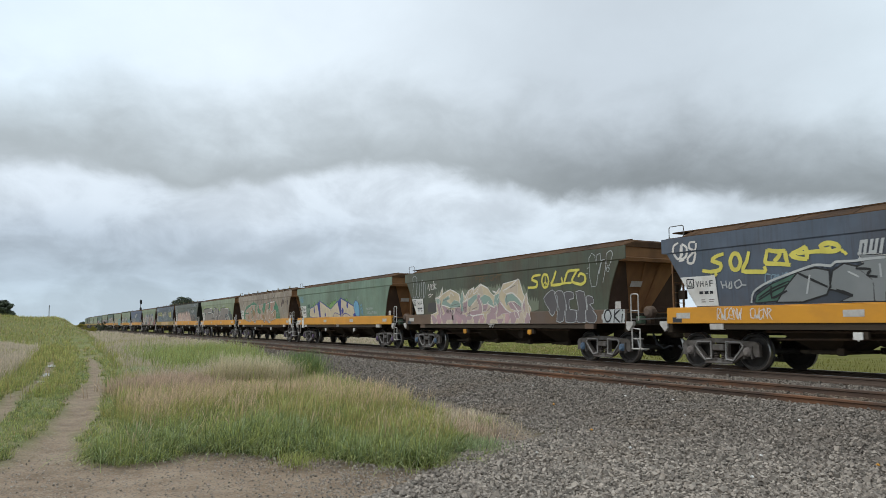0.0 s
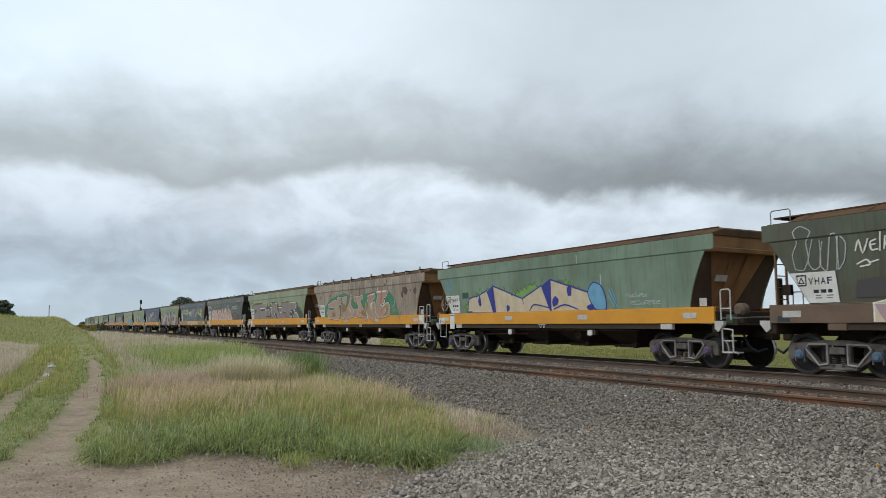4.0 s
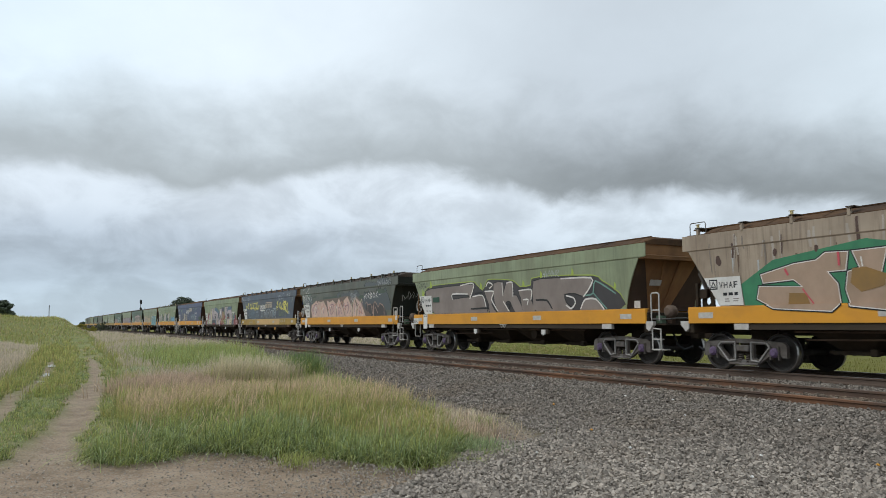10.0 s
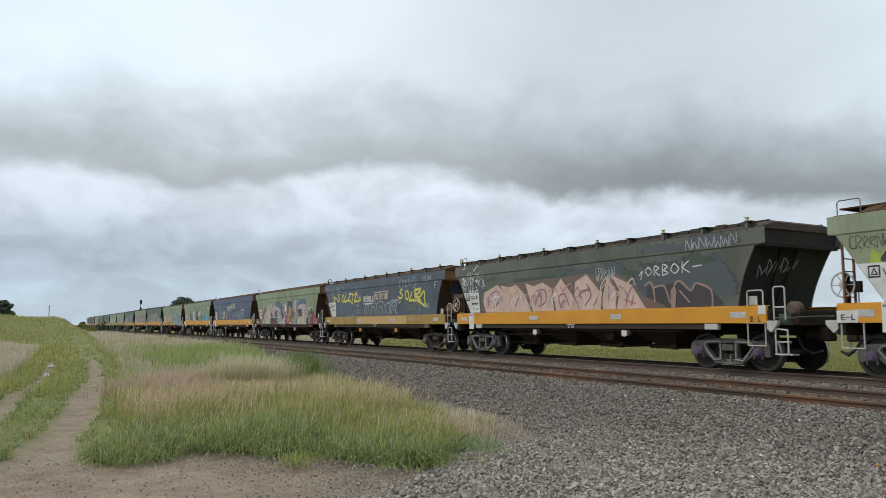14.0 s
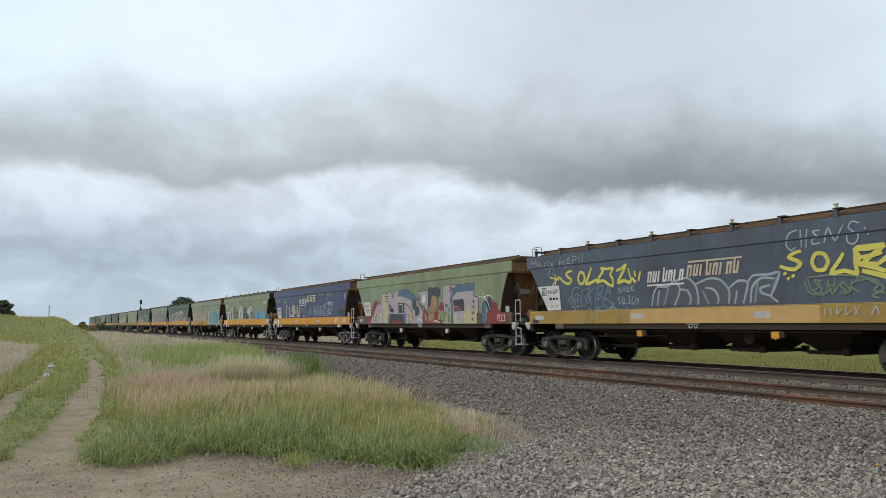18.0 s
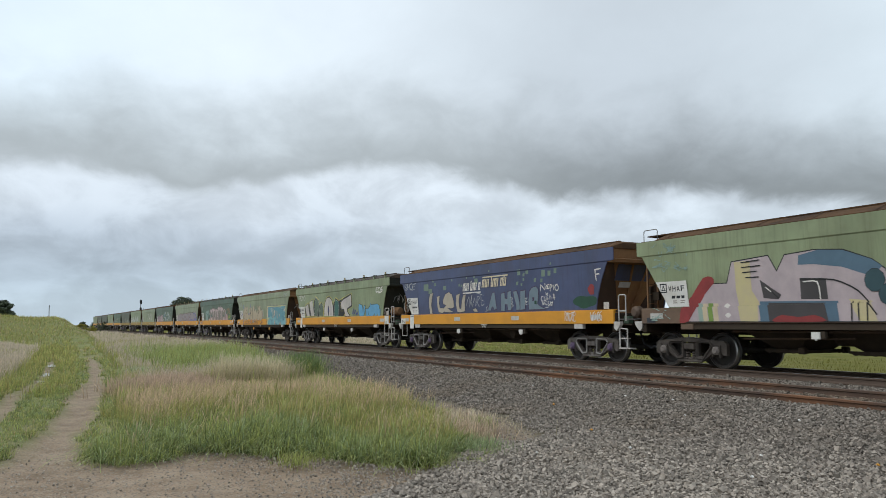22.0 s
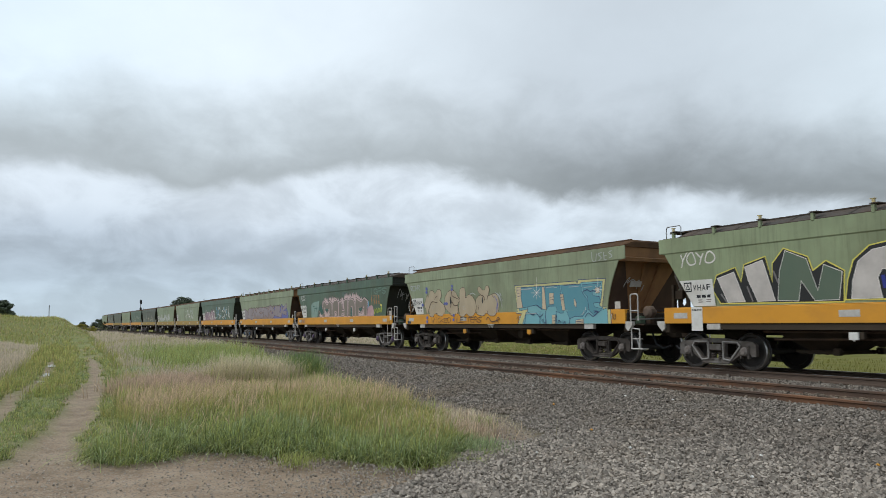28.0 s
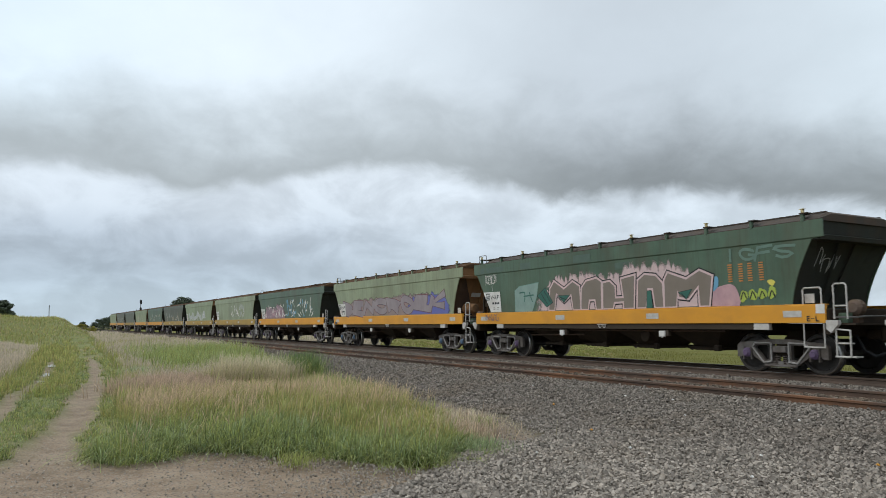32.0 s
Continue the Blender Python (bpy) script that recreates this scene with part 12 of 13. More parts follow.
    stroke(w, [(-1.2, 2.02), (-1.17, 1.77)], 0.09, P_BLUE, 6)
    stroke(w, [(-0.29, 2.25), (-0.29, 1.61)], 0.09, P_COAL, 6)
    block(w, [(0.75, 2.3), (1.07, 2.43), (2.23, 2.65), (2.26, 2.04), (1.67, 1.91), (1.64, 1.8), (2.03, 1.47), (1.34, 1.48), (1.16, 1.87), (0.85, 1.85), (0.69, 2.04)], edge, P_SILVER, 2, "")
    stroke(w, [(0.79, 1.83), (1, 1.53)], 0.10, P_BLACK, 7)
    block(w, [(3.23, 2.12), (3.66, 2.04), (3.71, 1.7), (3.87, 2.01), (4.02, 2.03), (3.99, 1.75), (3.77, 1.44), (3.3, 1.45), (3.16, 1.77)], [(0.035, P_BLACK)], P_SKYBLUE, 2, "light blue graffiti letters")
    block(w, [(4.1, 1.87), (4.32, 1.85), (4.44, 1.43), (4.14, 1.44)], [(0.035, P_BLACK)], P_SKYBLUE, 2, "light blue graffiti letters")
    block(w, [(4.65, 2.14), (4.76, 2.04), (5.48, 2.06), (5.76, 1.96), (5.68, 1.83), (5.85, 1.8), (5.81, 1.44), (5.6, 1.43), (5.44, 1.63), (5.38, 1.43), (5.19, 1.44), (5.16, 1.63), (4.97, 1.43), (4.5, 1.44), (4.32, 1.82), (4.64, 2)], [(0.035, P_BLACK)], P_SKYBLUE, 2, "light blue graffiti letters")
    stroke(w, [(2.36, 1.62), (2.49, 1.91), (2.58, 1.61), (2.77, 1.84), (2.85, 1.58)], 0.05, P_BLUE, 7)
    stroke(w, [(2.9, 1.57), (2.99, 1.75), (3.08, 1.57)], 0.05, P_BLUE, 7)
    letters(w, "COS", 5.35, 6.15, 2.56, 2.90, [(0.045, P_WHITE)], R, 0.1, 0.12, "white graffiti tag", 3)
    letters(w, "YOYO", -6.3, -5.2, 2.5, 2.85, [(0.0, P_WHITE)], R, 0, 0.12, "", 3)
    # 10: pale green, tan bubbles and a light blue block piece
    w = ws[10]
    block(w, [(-5.15, 1.89), (-5.01, 2.11), (-4.87, 2.31), (-4.79, 2.18), (-4.65, 2.43), (-4.39, 2.45), (-4.19, 2.33), (-3.96, 2.48), (-3.72, 2.44), (-3.67, 2.22), (-3.83, 2.06), (-3.67, 1.95), (-3.46, 1.84), (-3.39, 1.64), (-3.52, 1.43), (-3.86, 1.46), (-4.16, 1.55), (-4.31, 1.4), (-4.61, 1.45), (-4.8, 1.65), (-4.93, 1.52), (-5.01, 1.71)], [(0.035, P_INKBROWN)], P_BUFF, 2, "tan bubble graffiti letter", foot=1.12, soften=2)
    block(w, [(-3.39, 1.91), (-3.35, 2.16), (-3.11, 2.36), (-2.79, 2.43), (-2.56, 2.34), (-2.38, 2.17), (-2.23, 2.02), (-2.4, 1.83), (-2.36, 1.59), (-2.51, 1.48), (-2.81, 1.45), (-3.16, 1.61), (-3.34, 1.73)], [(0.035, P_INKBROWN)], P_BUFF, 2, "tan bubble graffiti letter", foot=1.12, soften=2)
    block(w, [(-2.22, 2.15), (-2.19, 2.38), (-2.01, 2.48), (-1.83, 2.44), (-1.77, 2.25), (-1.8, 2.09), (-1.57, 2.19), (-1.29, 2.13), (-1.1, 1.93), (-1.07, 1.69), (-1.12, 1.45), (-1.4, 1.39), (-1.66, 1.49), (-1.89, 1.38), (-2.17, 1.44), (-2.32, 1.66), (-2.25, 1.87)], [(0.035, P_INKBROWN)], P_BUFF, 2, "tan bubble graffiti letter", foot=1.12, soften=2)
    block(w, [(-1.08, 1.76), (-1.02, 2), (-0.83, 2.12), (-0.66, 2.16), (-0.87, 2.3), (-0.87, 2.42), (-0.74, 2.45), (-0.58, 2.33), (-0.4, 2.33), (-0.31, 2.46), (-0.14, 2.44), (-0.1, 2.29), (-0.21, 2.11), (0.01, 2.13), (0.24, 2.17), (0.44, 2.08), (0.51, 1.85), (0.46, 1.59), (0.3, 1.41), (0.01, 1.4), (-0.26, 1.5), (-0.47, 1.4), (-0.8, 1.44), (-1.04, 1.58)], [(0.035, P_INKBROWN)], P_BUFF, 2, "tan bubble graffiti letter", foot=1.12, soften=2)
    stroke(w, [(-4.8, 1.65), (-4.62, 1.88), (-4.45, 2.01), (-4, 1.96)], 0.03, P_INKBROWN, 6)
    stroke(w, [(-4.23, 2.1), (-4.11, 2.2), (-3.98, 2.22)], 0.03, P_INKBROWN, 6)
    stroke(w, [(-2.83, 2.43), (-2.77, 2.19), (-2.23, 2.04)], 0.03, P_INKBROWN, 6)
    stroke(w, [(-2.95, 1.73), (-2.83, 1.96), (-2.64, 1.81), (-2.4, 1.82)], 0.03, P_INKBROWN, 6)
    stroke(w, [(-1.78, 2.09), (-1.67, 2.11)], 0.03, P_INKBROWN, 6)
    stroke(w, [(-0.66, 2.15), (-0.47, 2.09), (-0.4, 1.95)], 0.03, P_INKBROWN, 6)
    stroke(w, [(-0.21, 2.11), (-0.25, 1.97)], 0.03, P_INKBROWN, 6)
    stroke(w, [(-0.26, 1.5), (-0.28, 1.61)], 0.03, P_INKBROWN, 6)
    stroke(w, [(0.1, 2.11), (0.2, 2.03)], 0.03, P_INKBROWN, 6)
    stroke(w, [(0.22, 2.09), (0.37, 1.96), (0.43, 1.77), (0.36, 1.57), (0.29, 1.46)], 0.022, P_PERIWINKLE, 6)
    stroke(w, [(0.31, 2.02), (0.41, 1.83), (0.32, 1.61)], 0.022, P_PERIWINKLE, 6)
    stroke(w, [(0.29, 2.2), (0.53, 2.1), (0.66, 1.85), (0.68, 1.64)], 0.03, P_PALE, 1)
    stroke(w, [(0.61, 2.16), (0.68, 2.07)], 0.03, P_PALE, 1)
    stroke(w, [(-1.48, 2.2), (-1.26, 2.25), (-1.05, 2.16)], 0.03, P_PALE, 1)
    block(w, [(-2.97, 2.04), (-2.91, 2.18), (-2.87, 2.04), (-2.94, 1.89)], [], P_BLACK, 6, "", soften=1)
    block(w, [(-0.61, 1.96), (-0.55, 2.09), (-0.51, 1.96), (-0.57, 1.83)], [], P_BLACK, 6, "", soften=1)
    block(w, [(-2.94, 1.95), (-2.88, 2.1), (-2.84, 1.95), (-2.9, 1.8)], [], P_BLACK, 6, "", soften=1)
    block(w, [(-5.01, 2.56), (-4.9, 2.63), (-4.8, 2.55), (-4.91, 2.48)], [], P_PERIWINKLE, 7, "", foot=1.12, soften=2)
    block(w, [(-5.02, 2.42), (-4.91, 2.48), (-4.81, 2.41), (-4.92, 2.34)], [], P_PERIWINKLE, 7, "", foot=1.12, soften=2)
    block(w, [(-2.85, 2.58), (-2.76, 2.64), (-2.67, 2.56), (-2.77, 2.51)], [], P_PERIWINKLE, 7, "", foot=1.12, soften=2)
    block(w, [(-2.88, 2.45), (-2.79, 2.51), (-2.7, 2.44), (-2.8, 2.38)], [], P_PERIWINKLE, 7, "", foot=1.12, soften=2)
    block(w, [(-3.32, 1.91), (-3.22, 1.97), (-3.13, 1.9), (-3.23, 1.84)], [], P_PERIWINKLE, 7, "", foot=1.12, soften=2)
    block(w, [(-3.46, 1.91), (-3.36, 1.98), (-3.28, 1.91), (-3.37, 1.84)], [], P_PERIWINKLE, 7, "", foot=1.12, soften=2)
    block(w, [(-5.41, 1.9), (-5.29, 1.97), (-5.18, 1.9), (-5.3, 1.83)], [], P_PERIWINKLE, 7, "", foot=1.12, soften=2)
    block(w, [(-4.91, 1.36), (-4.8, 1.43), (-4.7, 1.36), (-4.81, 1.29)], [], P_PERIWINKLE, 7, "", foot=1.12, soften=2)
    block(w, [(-4.92, 1.2), (-4.81, 1.27), (-4.7, 1.2), (-4.81, 1.13)], [], P_PERIWINKLE, 7, "", foot=1.12, soften=2)
    block(w, [(-2.7, 1.44), (-2.61, 1.5), (-2.52, 1.43), (-2.61, 1.37)], [], P_PERIWINKLE, 7, "", foot=1.12, soften=2)
    block(w, [(-2.71, 1.26), (-2.62, 1.33), (-2.53, 1.26), (-2.62, 1.2)], [], P_PERIWINKLE, 7, "", foot=1.12, soften=2)
    stroke(w, [(-0.99, 1.79), (-0.99, 1.62)], 0.02, P_INKBROWN, 6)
    stroke(w, [(-0.86, 1.78), (-0.86, 1.62)], 0.02, P_INKBROWN, 6)
    stroke(w, [(-2.06, 1.79), (-2.05, 1.65)], 0.02, P_PALE, 6)
    stroke(w, [(-1.97, 1.79), (-1.96, 1.65)], 0.02, P_PALE, 6)
    stroke(w, [(-1.83, 1.78), (-1.82, 1.64)], 0.02, P_PALE, 6)
    stroke(w, [(-4.46, 1.87), (-4.45, 1.71)], 0.02, P_PALE, 6)
    stroke(w, [(-4.31, 1.87), (-4.3, 1.71)], 0.02, P_PALE, 6)
    letters(w, "WICKED", -4.43, -2.83, 1.15, 1.36, [(-0.01, P_INKBROWN)], R, 0.1, 0.06, "brown written word", 8)
    letters(w, "LETTERS", -2.37, -0.58, 1.15, 1.38, [(-0.01, P_INKBROWN)], R, 0.1, 0.06, "brown written word", 8)
    stroke(w, [(-0.28, 1.24), (-0.11, 1.35), (0.1, 1.18), (0.47, 1.23), (0.62, 1.29), (0.51, 1.34), (0.43, 1.25), (0.55, 1.15)], 0.03, P_INKBROWN, 8)
    block(w, [(1.51, 2.38), (4.76, 2.37), (4.81, 2.29), (4.88, 2.4), (6.06, 2.38), (5.93, 1.81), (5.87, 1.57), (6.1, 1.56), (6.27, 1.56), (6.29, 1.06), (1.73, 1.06), (1.95, 1.45), (1.63, 1.47)], [(0.04, P_INKBLUE)], P_PALEYEL, 1, "yellow edge of the block piece", foot=1.105)
    block(w, [(1.65, 2.31), (4.75, 2.28), (4.87, 2.23), (4.99, 2.32), (5.93, 2.31), (5.86, 1.87), (5.75, 1.64), (5.94, 1.51), (6.14, 1.53), (6.16, 1.07), (2, 1.07), (2.26, 1.59), (1.74, 1.54)], [(0.03, P_INKBLUE)], P_CYAN, 2, "light blue block graffiti piece", foot=1.105)
    block(w, [(1.94, 2.3), (3.15, 2.29), (3.03, 1.99), (3.04, 1.58), (2.73, 1.72), (2.27, 1.67), (1.97, 1.64), (1.87, 1.97)], [(0.03, P_INKBLUE)], P_TEALSKY, 4, "deeper blue letter of the block piece", foot=1.105)
    block(w, [(3.22, 2.28), (3.97, 2.28), (4.01, 1.95), (4.17, 1.44), (4.04, 1.43), (3.81, 1.49), (3.74, 1.66), (3.35, 1.66), (3.23, 1.54), (3.21, 1.92)], [(0.03, P_INKBLUE)], P_TEALSKY, 4, "deeper blue letter of the block piece", foot=1.105)
    block(w, [(4.04, 2.26), (4.98, 2.27), (5.02, 2.03), (5.27, 1.77), (5.26, 1.47), (5.05, 1.31), (4.73, 1.33), (4.46, 1.26), (4.3, 1.55), (4.16, 1.56), (4.1, 1.95)], [(0.03, P_INKBLUE)], P_TEALSKY, 4, "deeper blue letter of the block piece", foot=1.105)
    block(w, [(5.07, 2.25), (5.86, 2.26), (5.79, 2.05), (5.48, 2.03), (5.5, 1.91), (5.79, 1.87), (5.82, 1.72), (5.5, 1.71), (5.55, 1.58), (5.94, 1.51), (5.61, 1.34), (5.31, 1.53), (5.27, 1.9), (5.11, 2.03)], [(0.03, P_INKBLUE)], P_TEALSKY, 4, "deeper blue letter of the block piece", foot=1.105)
    block(w, [(1.63, 2.31), (1.88, 2.32), (1.87, 1.94), (1.95, 1.64), (1.64, 1.62)], [(0.022, P_INKBLUE)], P_CREAM, 7, "", foot=1.105)
    block(w, [(3.07, 2.28), (3.18, 2.27), (3.24, 1.55), (3.04, 1.58)], [(0.022, P_INKBLUE)], P_CREAM, 7, "", foot=1.105)
    block(w, [(3.42, 2.06), (3.65, 2.06), (3.64, 1.72), (3.43, 1.71)], [(0.022, P_INKBLUE)], P_CREAM, 7, "", foot=1.105)
    block(w, [(3.98, 2), (4.13, 2.01), (4.19, 1.52), (4.06, 1.51)], [(0.022, P_INKBLUE)], P_CREAM, 7, "", foot=1.105)
    block(w, [(3.61, 1.37), (3.77, 1.38), (3.75, 1.08), (3.6, 1.08)], [(0.022, P_INKBLUE)], P_CREAM, 7, "", foot=1.105)
    block(w, [(4.77, 1.21), (5.12, 1.24), (5.11, 1.08), (4.76, 1.08)], [(0.022, P_INKBLUE)], P_CREAM, 7, "", foot=1.105)
    block(w, [(5.63, 2.12), (5.82, 2.14), (5.79, 1.99), (5.65, 1.99)], [(0.022, P_INKBLUE)], P_CREAM, 7, "", foot=1.105)
    block(w, [(4.65, 1.86), (4.75, 1.73), (4.73, 1.59), (4.64, 1.67)], [(0.022, P_INKBLUE)], P_CREAM, 7, "", foot=1.105)
    stroke(w, [(1.66, 2.23), (1.87, 2.24)], 0.018, P_INKBLUE, 9)
    stroke(w, [(1.68, 2.12), (1.86, 2.13)], 0.018, P_INKBLUE, 9)
    stroke(w, [(1.69, 2.02), (1.88, 2.03)], 0.018, P_INKBLUE, 9)
    stroke(w, [(3.46, 1.93), (3.64, 1.95)], 0.018, P_INKBLUE, 9)
    stroke(w, [(3.47, 1.85), (3.63, 1.86)], 0.018, P_INKBLUE, 9)
    stroke(w, [(3.99, 1.91), (4.13, 1.92)], 0.018, P_INKBLUE, 9)
    stroke(w, [(4.02, 1.83), (4.14, 1.84)], 0.018, P_INKBLUE, 9)
    stroke(w, [(3.63, 1.28), (3.76, 1.29)], 0.018, P_INKBLUE, 9)
    stroke(w, [(3.62, 1.19), (3.76, 1.2)], 0.018, P_INKBLUE, 9)
    stroke(w, [(4.78, 1.16), (5.1, 1.18)], 0.018, P_INKBLUE, 9)
    stroke(w, [(4.8, 1.12), (5.1, 1.13)], 0.018, P_INKBLUE, 9)
    stroke(w, [(2.25, 1.67), (2.12, 1.07)], 0.028, P_INKBLUE, 8)
    stroke(w, [(2.31, 1.48), (2.58, 1.39), (2.77, 1.45), (2.97, 1.31), (3.14, 1.43)], 0.028, P_INKBLUE, 8)
    stroke(w, [(2.98, 1.52), (2.96, 1.07)], 0.028, P_INKBLUE, 8)
    stroke(w, [(3.27, 1.52), (3.27, 1.07)], 0.028, P_INKBLUE, 8)
    stroke(w, [(3.81, 1.47), (3.84, 1.07)], 0.028, P_INKBLUE, 8)
    stroke(w, [(4.49, 1.26), (4.45, 1.07)], 0.028, P_INKBLUE, 8)
    stroke(w, [(5.18, 1.29), (5.34, 1.42), (5.55, 1.31), (5.78, 1.45), (5.58, 1.47)], 0.028, P_INKBLUE, 8)
    stroke(w, [(2.73, 1.7), (3.04, 1.54)], 0.028, P_INKBLUE, 8)
    stroke(w, [(5.04, 2.03), (5.27, 2.1), (5.41, 2.04), (5.63, 2.1)], 0.028, P_INKBLUE, 8)
    stroke(w, [(5.6, 1.43), (5.78, 1.46), (5.61, 1.34)], 0.028, P_INKBLUE, 8)
    stroke(w, [(2.8, 2.6), (2.75, 1.89)], 0.02, P_WHITE, 9)
    stroke(w, [(2.48, 2.11), (3.04, 2.09)], 0.02, P_WHITE, 9)
    stroke(w, [(2.57, 2.26), (2.95, 1.95)], 0.02, P_WHITE, 9)
    stroke(w, [(2.55, 1.96), (2.97, 2.23)], 0.02, P_WHITE, 9)
    stroke(w, [(5.77, 2.45), (5.73, 1.92)], 0.02, P_WHITE, 9)
    stroke(w, [(5.56, 2.09), (5.93, 2.07)], 0.02, P_WHITE, 9)
    stroke(w, [(5.63, 2.2), (5.86, 1.97)], 0.02, P_WHITE, 9)
    stroke(w, [(5.61, 1.98), (5.88, 2.18)], 0.02, P_WHITE, 9)
    stroke(w, [(1.99, 2.24), (2.49, 2.24)], 0.022, P_PALE, 9)
    stroke(w, [(3.68, 2.23), (3.85, 2.22)], 0.022, P_PALE, 9)
    stroke(w, [(4.43, 2.21), (4.9, 2.22)], 0.022, P_PALE, 9)
    stroke(w, [(2.19, 1.44), (2.77, 1.44)], 0.022, P_PALE, 9)
    stroke(w, [(5.13, 2.17), (5.5, 2.18)], 0.022, P_PALE, 9)
    stroke(w, [(5.01, 1.35), (5.14, 1.43), (5.17, 1.59)], 0.022, P_PALE, 9)
    stroke(w, [(3.05, 1.2), (3.17, 1.26), (3.12, 1.14), (3.25, 1.14)], 0.02, P_INKBLUE, 9)
    stroke(w, [(3.31, 1.24), (3.3, 1.12)], 0.02, P_INKBLUE, 9)
    stroke(w, [(3.89, 1.09), (3.93, 1.21), (4.03, 1.17), (3.91, 1.15)], 0.02, P_INKBLUE, 9)
    stroke(w, [(4.06, 1.2), (4.03, 1.09)], 0.02, P_INKBLUE, 9)
    stroke(w, [(4.15, 1.21), (4.17, 1.09), (4.24, 1.18), (4.29, 1.09)], 0.02, P_INKBLUE, 9)
    stroke(w, [(6.38, 1.4), (6.39, 1.22)], 0.035, P_INKBROWN, 6)
    stroke(w, [(6.49, 1.37), (6.46, 1.2)], 0.035, P_INKBROWN, 6)
    stroke(w, [(1.66, 1.26), (1.75, 1.37)], 0.025, P_INKBROWN, 6)
    stroke(w, [(1.72, 1.18), (1.81, 1.34)], 0.025, P_INKBROWN, 6)
    stroke(w, [(5.55, 3.18), (5.57, 2.94), (5.71, 2.9), (5.77, 3.14)], 0.024, P_PALE, 4)
    stroke(w, [(6, 3.13), (5.82, 3.11), (5.97, 2.99), (5.85, 2.91)], 0.024, P_PALE, 4)
    stroke(w, [(6.07, 3.14), (6.09, 2.92), (6.2, 2.93)], 0.024, P_PALE, 4)
    stroke(w, [(6.1, 3.03), (6.19, 3.03)], 0.024, P_PALE, 4)
    stroke(w, [(6.41, 3.16), (6.28, 3.11), (6.42, 3.01), (6.3, 2.95)], 0.024, P_PALE, 4)
    stroke(w, [(5.57, 2.89), (6.06, 2.89)], 0.024, P_PALE, 4)
    stroke(w, [(0.38, 2.16), (0.58, 2.01), (0.71, 1.74)], 0.025, P_PALE, 7)
    stroke(w, [(0.58, 2.2), (0.77, 1.9)], 0.025, P_PALE, 7)
    stroke(w, [(1.84, 2.24), (2.51, 2.26)], 0.025, P_PALE, 7)
    stroke(w, [(3.26, 2.24), (3.67, 2.26)], 0.025, P_PALE, 7)
    scrawl(w, -6.4, -5.5, 2.5, 2.75, P_PALE, R, 3, 0.03, 3)
    # 11: dark green, brown letters in a pink and white glow
    w = ws[11]
    haze(w, -3.2, 4.1, 1.52, 2.62, P_HALO, R, 0.13, 0, 110, "pink and white graffiti glow")
    block(w, [(-2.52, 1.52), (-2.42, 2.2), (-2.19, 2.44), (-1.71, 2.18), (-1.28, 2.39), (-0.96, 2.23), (-0.93, 1.49), (-1.31, 1.5), (-1.38, 1.97), (-1.72, 1.76), (-2.09, 2.02), (-2.21, 1.51)], [(0.12, P_BLACK), (0.055, P_HALO)], P_UMBER, 2, "brown graffiti letter edged black and pale pink")
    block(w, [(-0.95, 1.49), (-0.88, 2.17), (-0.67, 2.36), (-0.19, 2.43), (0.02, 2.31), (-0.01, 1.49), (-0.26, 1.49), (-0.3, 1.78), (-0.54, 1.78), (-0.6, 1.48)], [(0.12, P_BLACK), (0.055, P_HALO)], P_UMBER, 2, "brown graffiti letter edged black and pale pink")
    block(w, [(0.02, 1.49), (0.07, 2.28), (0.37, 2.31), (0.59, 2.14), (0.59, 1.83), (0.88, 1.83), (0.81, 2.35), (1.39, 2.43), (1.3, 1.48), (0.87, 1.48), (0.88, 1.69), (0.53, 1.68), (0.47, 1.48)], [(0.12, P_BLACK), (0.055, P_HALO)], P_UMBER, 2, "brown graffiti letter edged black and pale pink")
    block(w, [(1.4, 1.48), (1.47, 2.27), (1.74, 2.42), (2.14, 2.37), (2.38, 2.15), (2.39, 1.47), (2.06, 1.47), (2, 2), (1.85, 2.01), (1.75, 1.47)], [(0.12, P_BLACK), (0.055, P_HALO)], P_UMBER, 2, "brown graffiti letter edged black and pale pink")
    block(w, [(2.39, 1.47), (2.42, 2.22), (2.56, 2.42), (3.17, 2.22), (3.6, 2.41), (4, 2.25), (3.87, 1.49), (3.55, 1.48), (3.54, 1.99), (3.22, 1.7), (2.9, 1.74), (2.87, 1.91), (2.82, 1.48)], [(0.12, P_BLACK), (0.055, P_HALO)], P_UMBER, 2, "brown graffiti letter edged black and pale pink")
    block(w, [(-3.09, 2), (-2.65, 2.24), (-2.29, 1.77), (-2.61, 1.64)], [(0.03, P_BLACK)], P_TEALDEEP, 6, "")
    block(w, [(-2.02, 1.97), (-1.45, 1.96), (-1.72, 1.76)], [(0.03, P_BLACK)], P_TEALDEEP, 6, "")
    block(w, [(2.91, 1.88), (3.33, 1.94), (3.15, 1.71)], [(0.03, P_BLACK)], P_TEALDEEP, 6, "")
    block(w, [(1.77, 1.47), (1.82, 1.96), (1.95, 1.96), (1.99, 1.47)], [(0.03, P_BLACK)], P_TEALDEEP, 6, "")
    stroke(w, [(-2.88, 2.07), (-2.55, 1.72)], 0.03, P_BLACK, 8)
    stroke(w, [(-2.71, 2.14), (-2.4, 1.79)], 0.03, P_BLACK, 8)
    stroke(w, [(-1.91, 1.92), (-1.61, 1.83)], 0.03, P_BLACK, 8)
    stroke(w, [(3, 1.85), (3.12, 1.75)], 0.03, P_BLACK, 8)
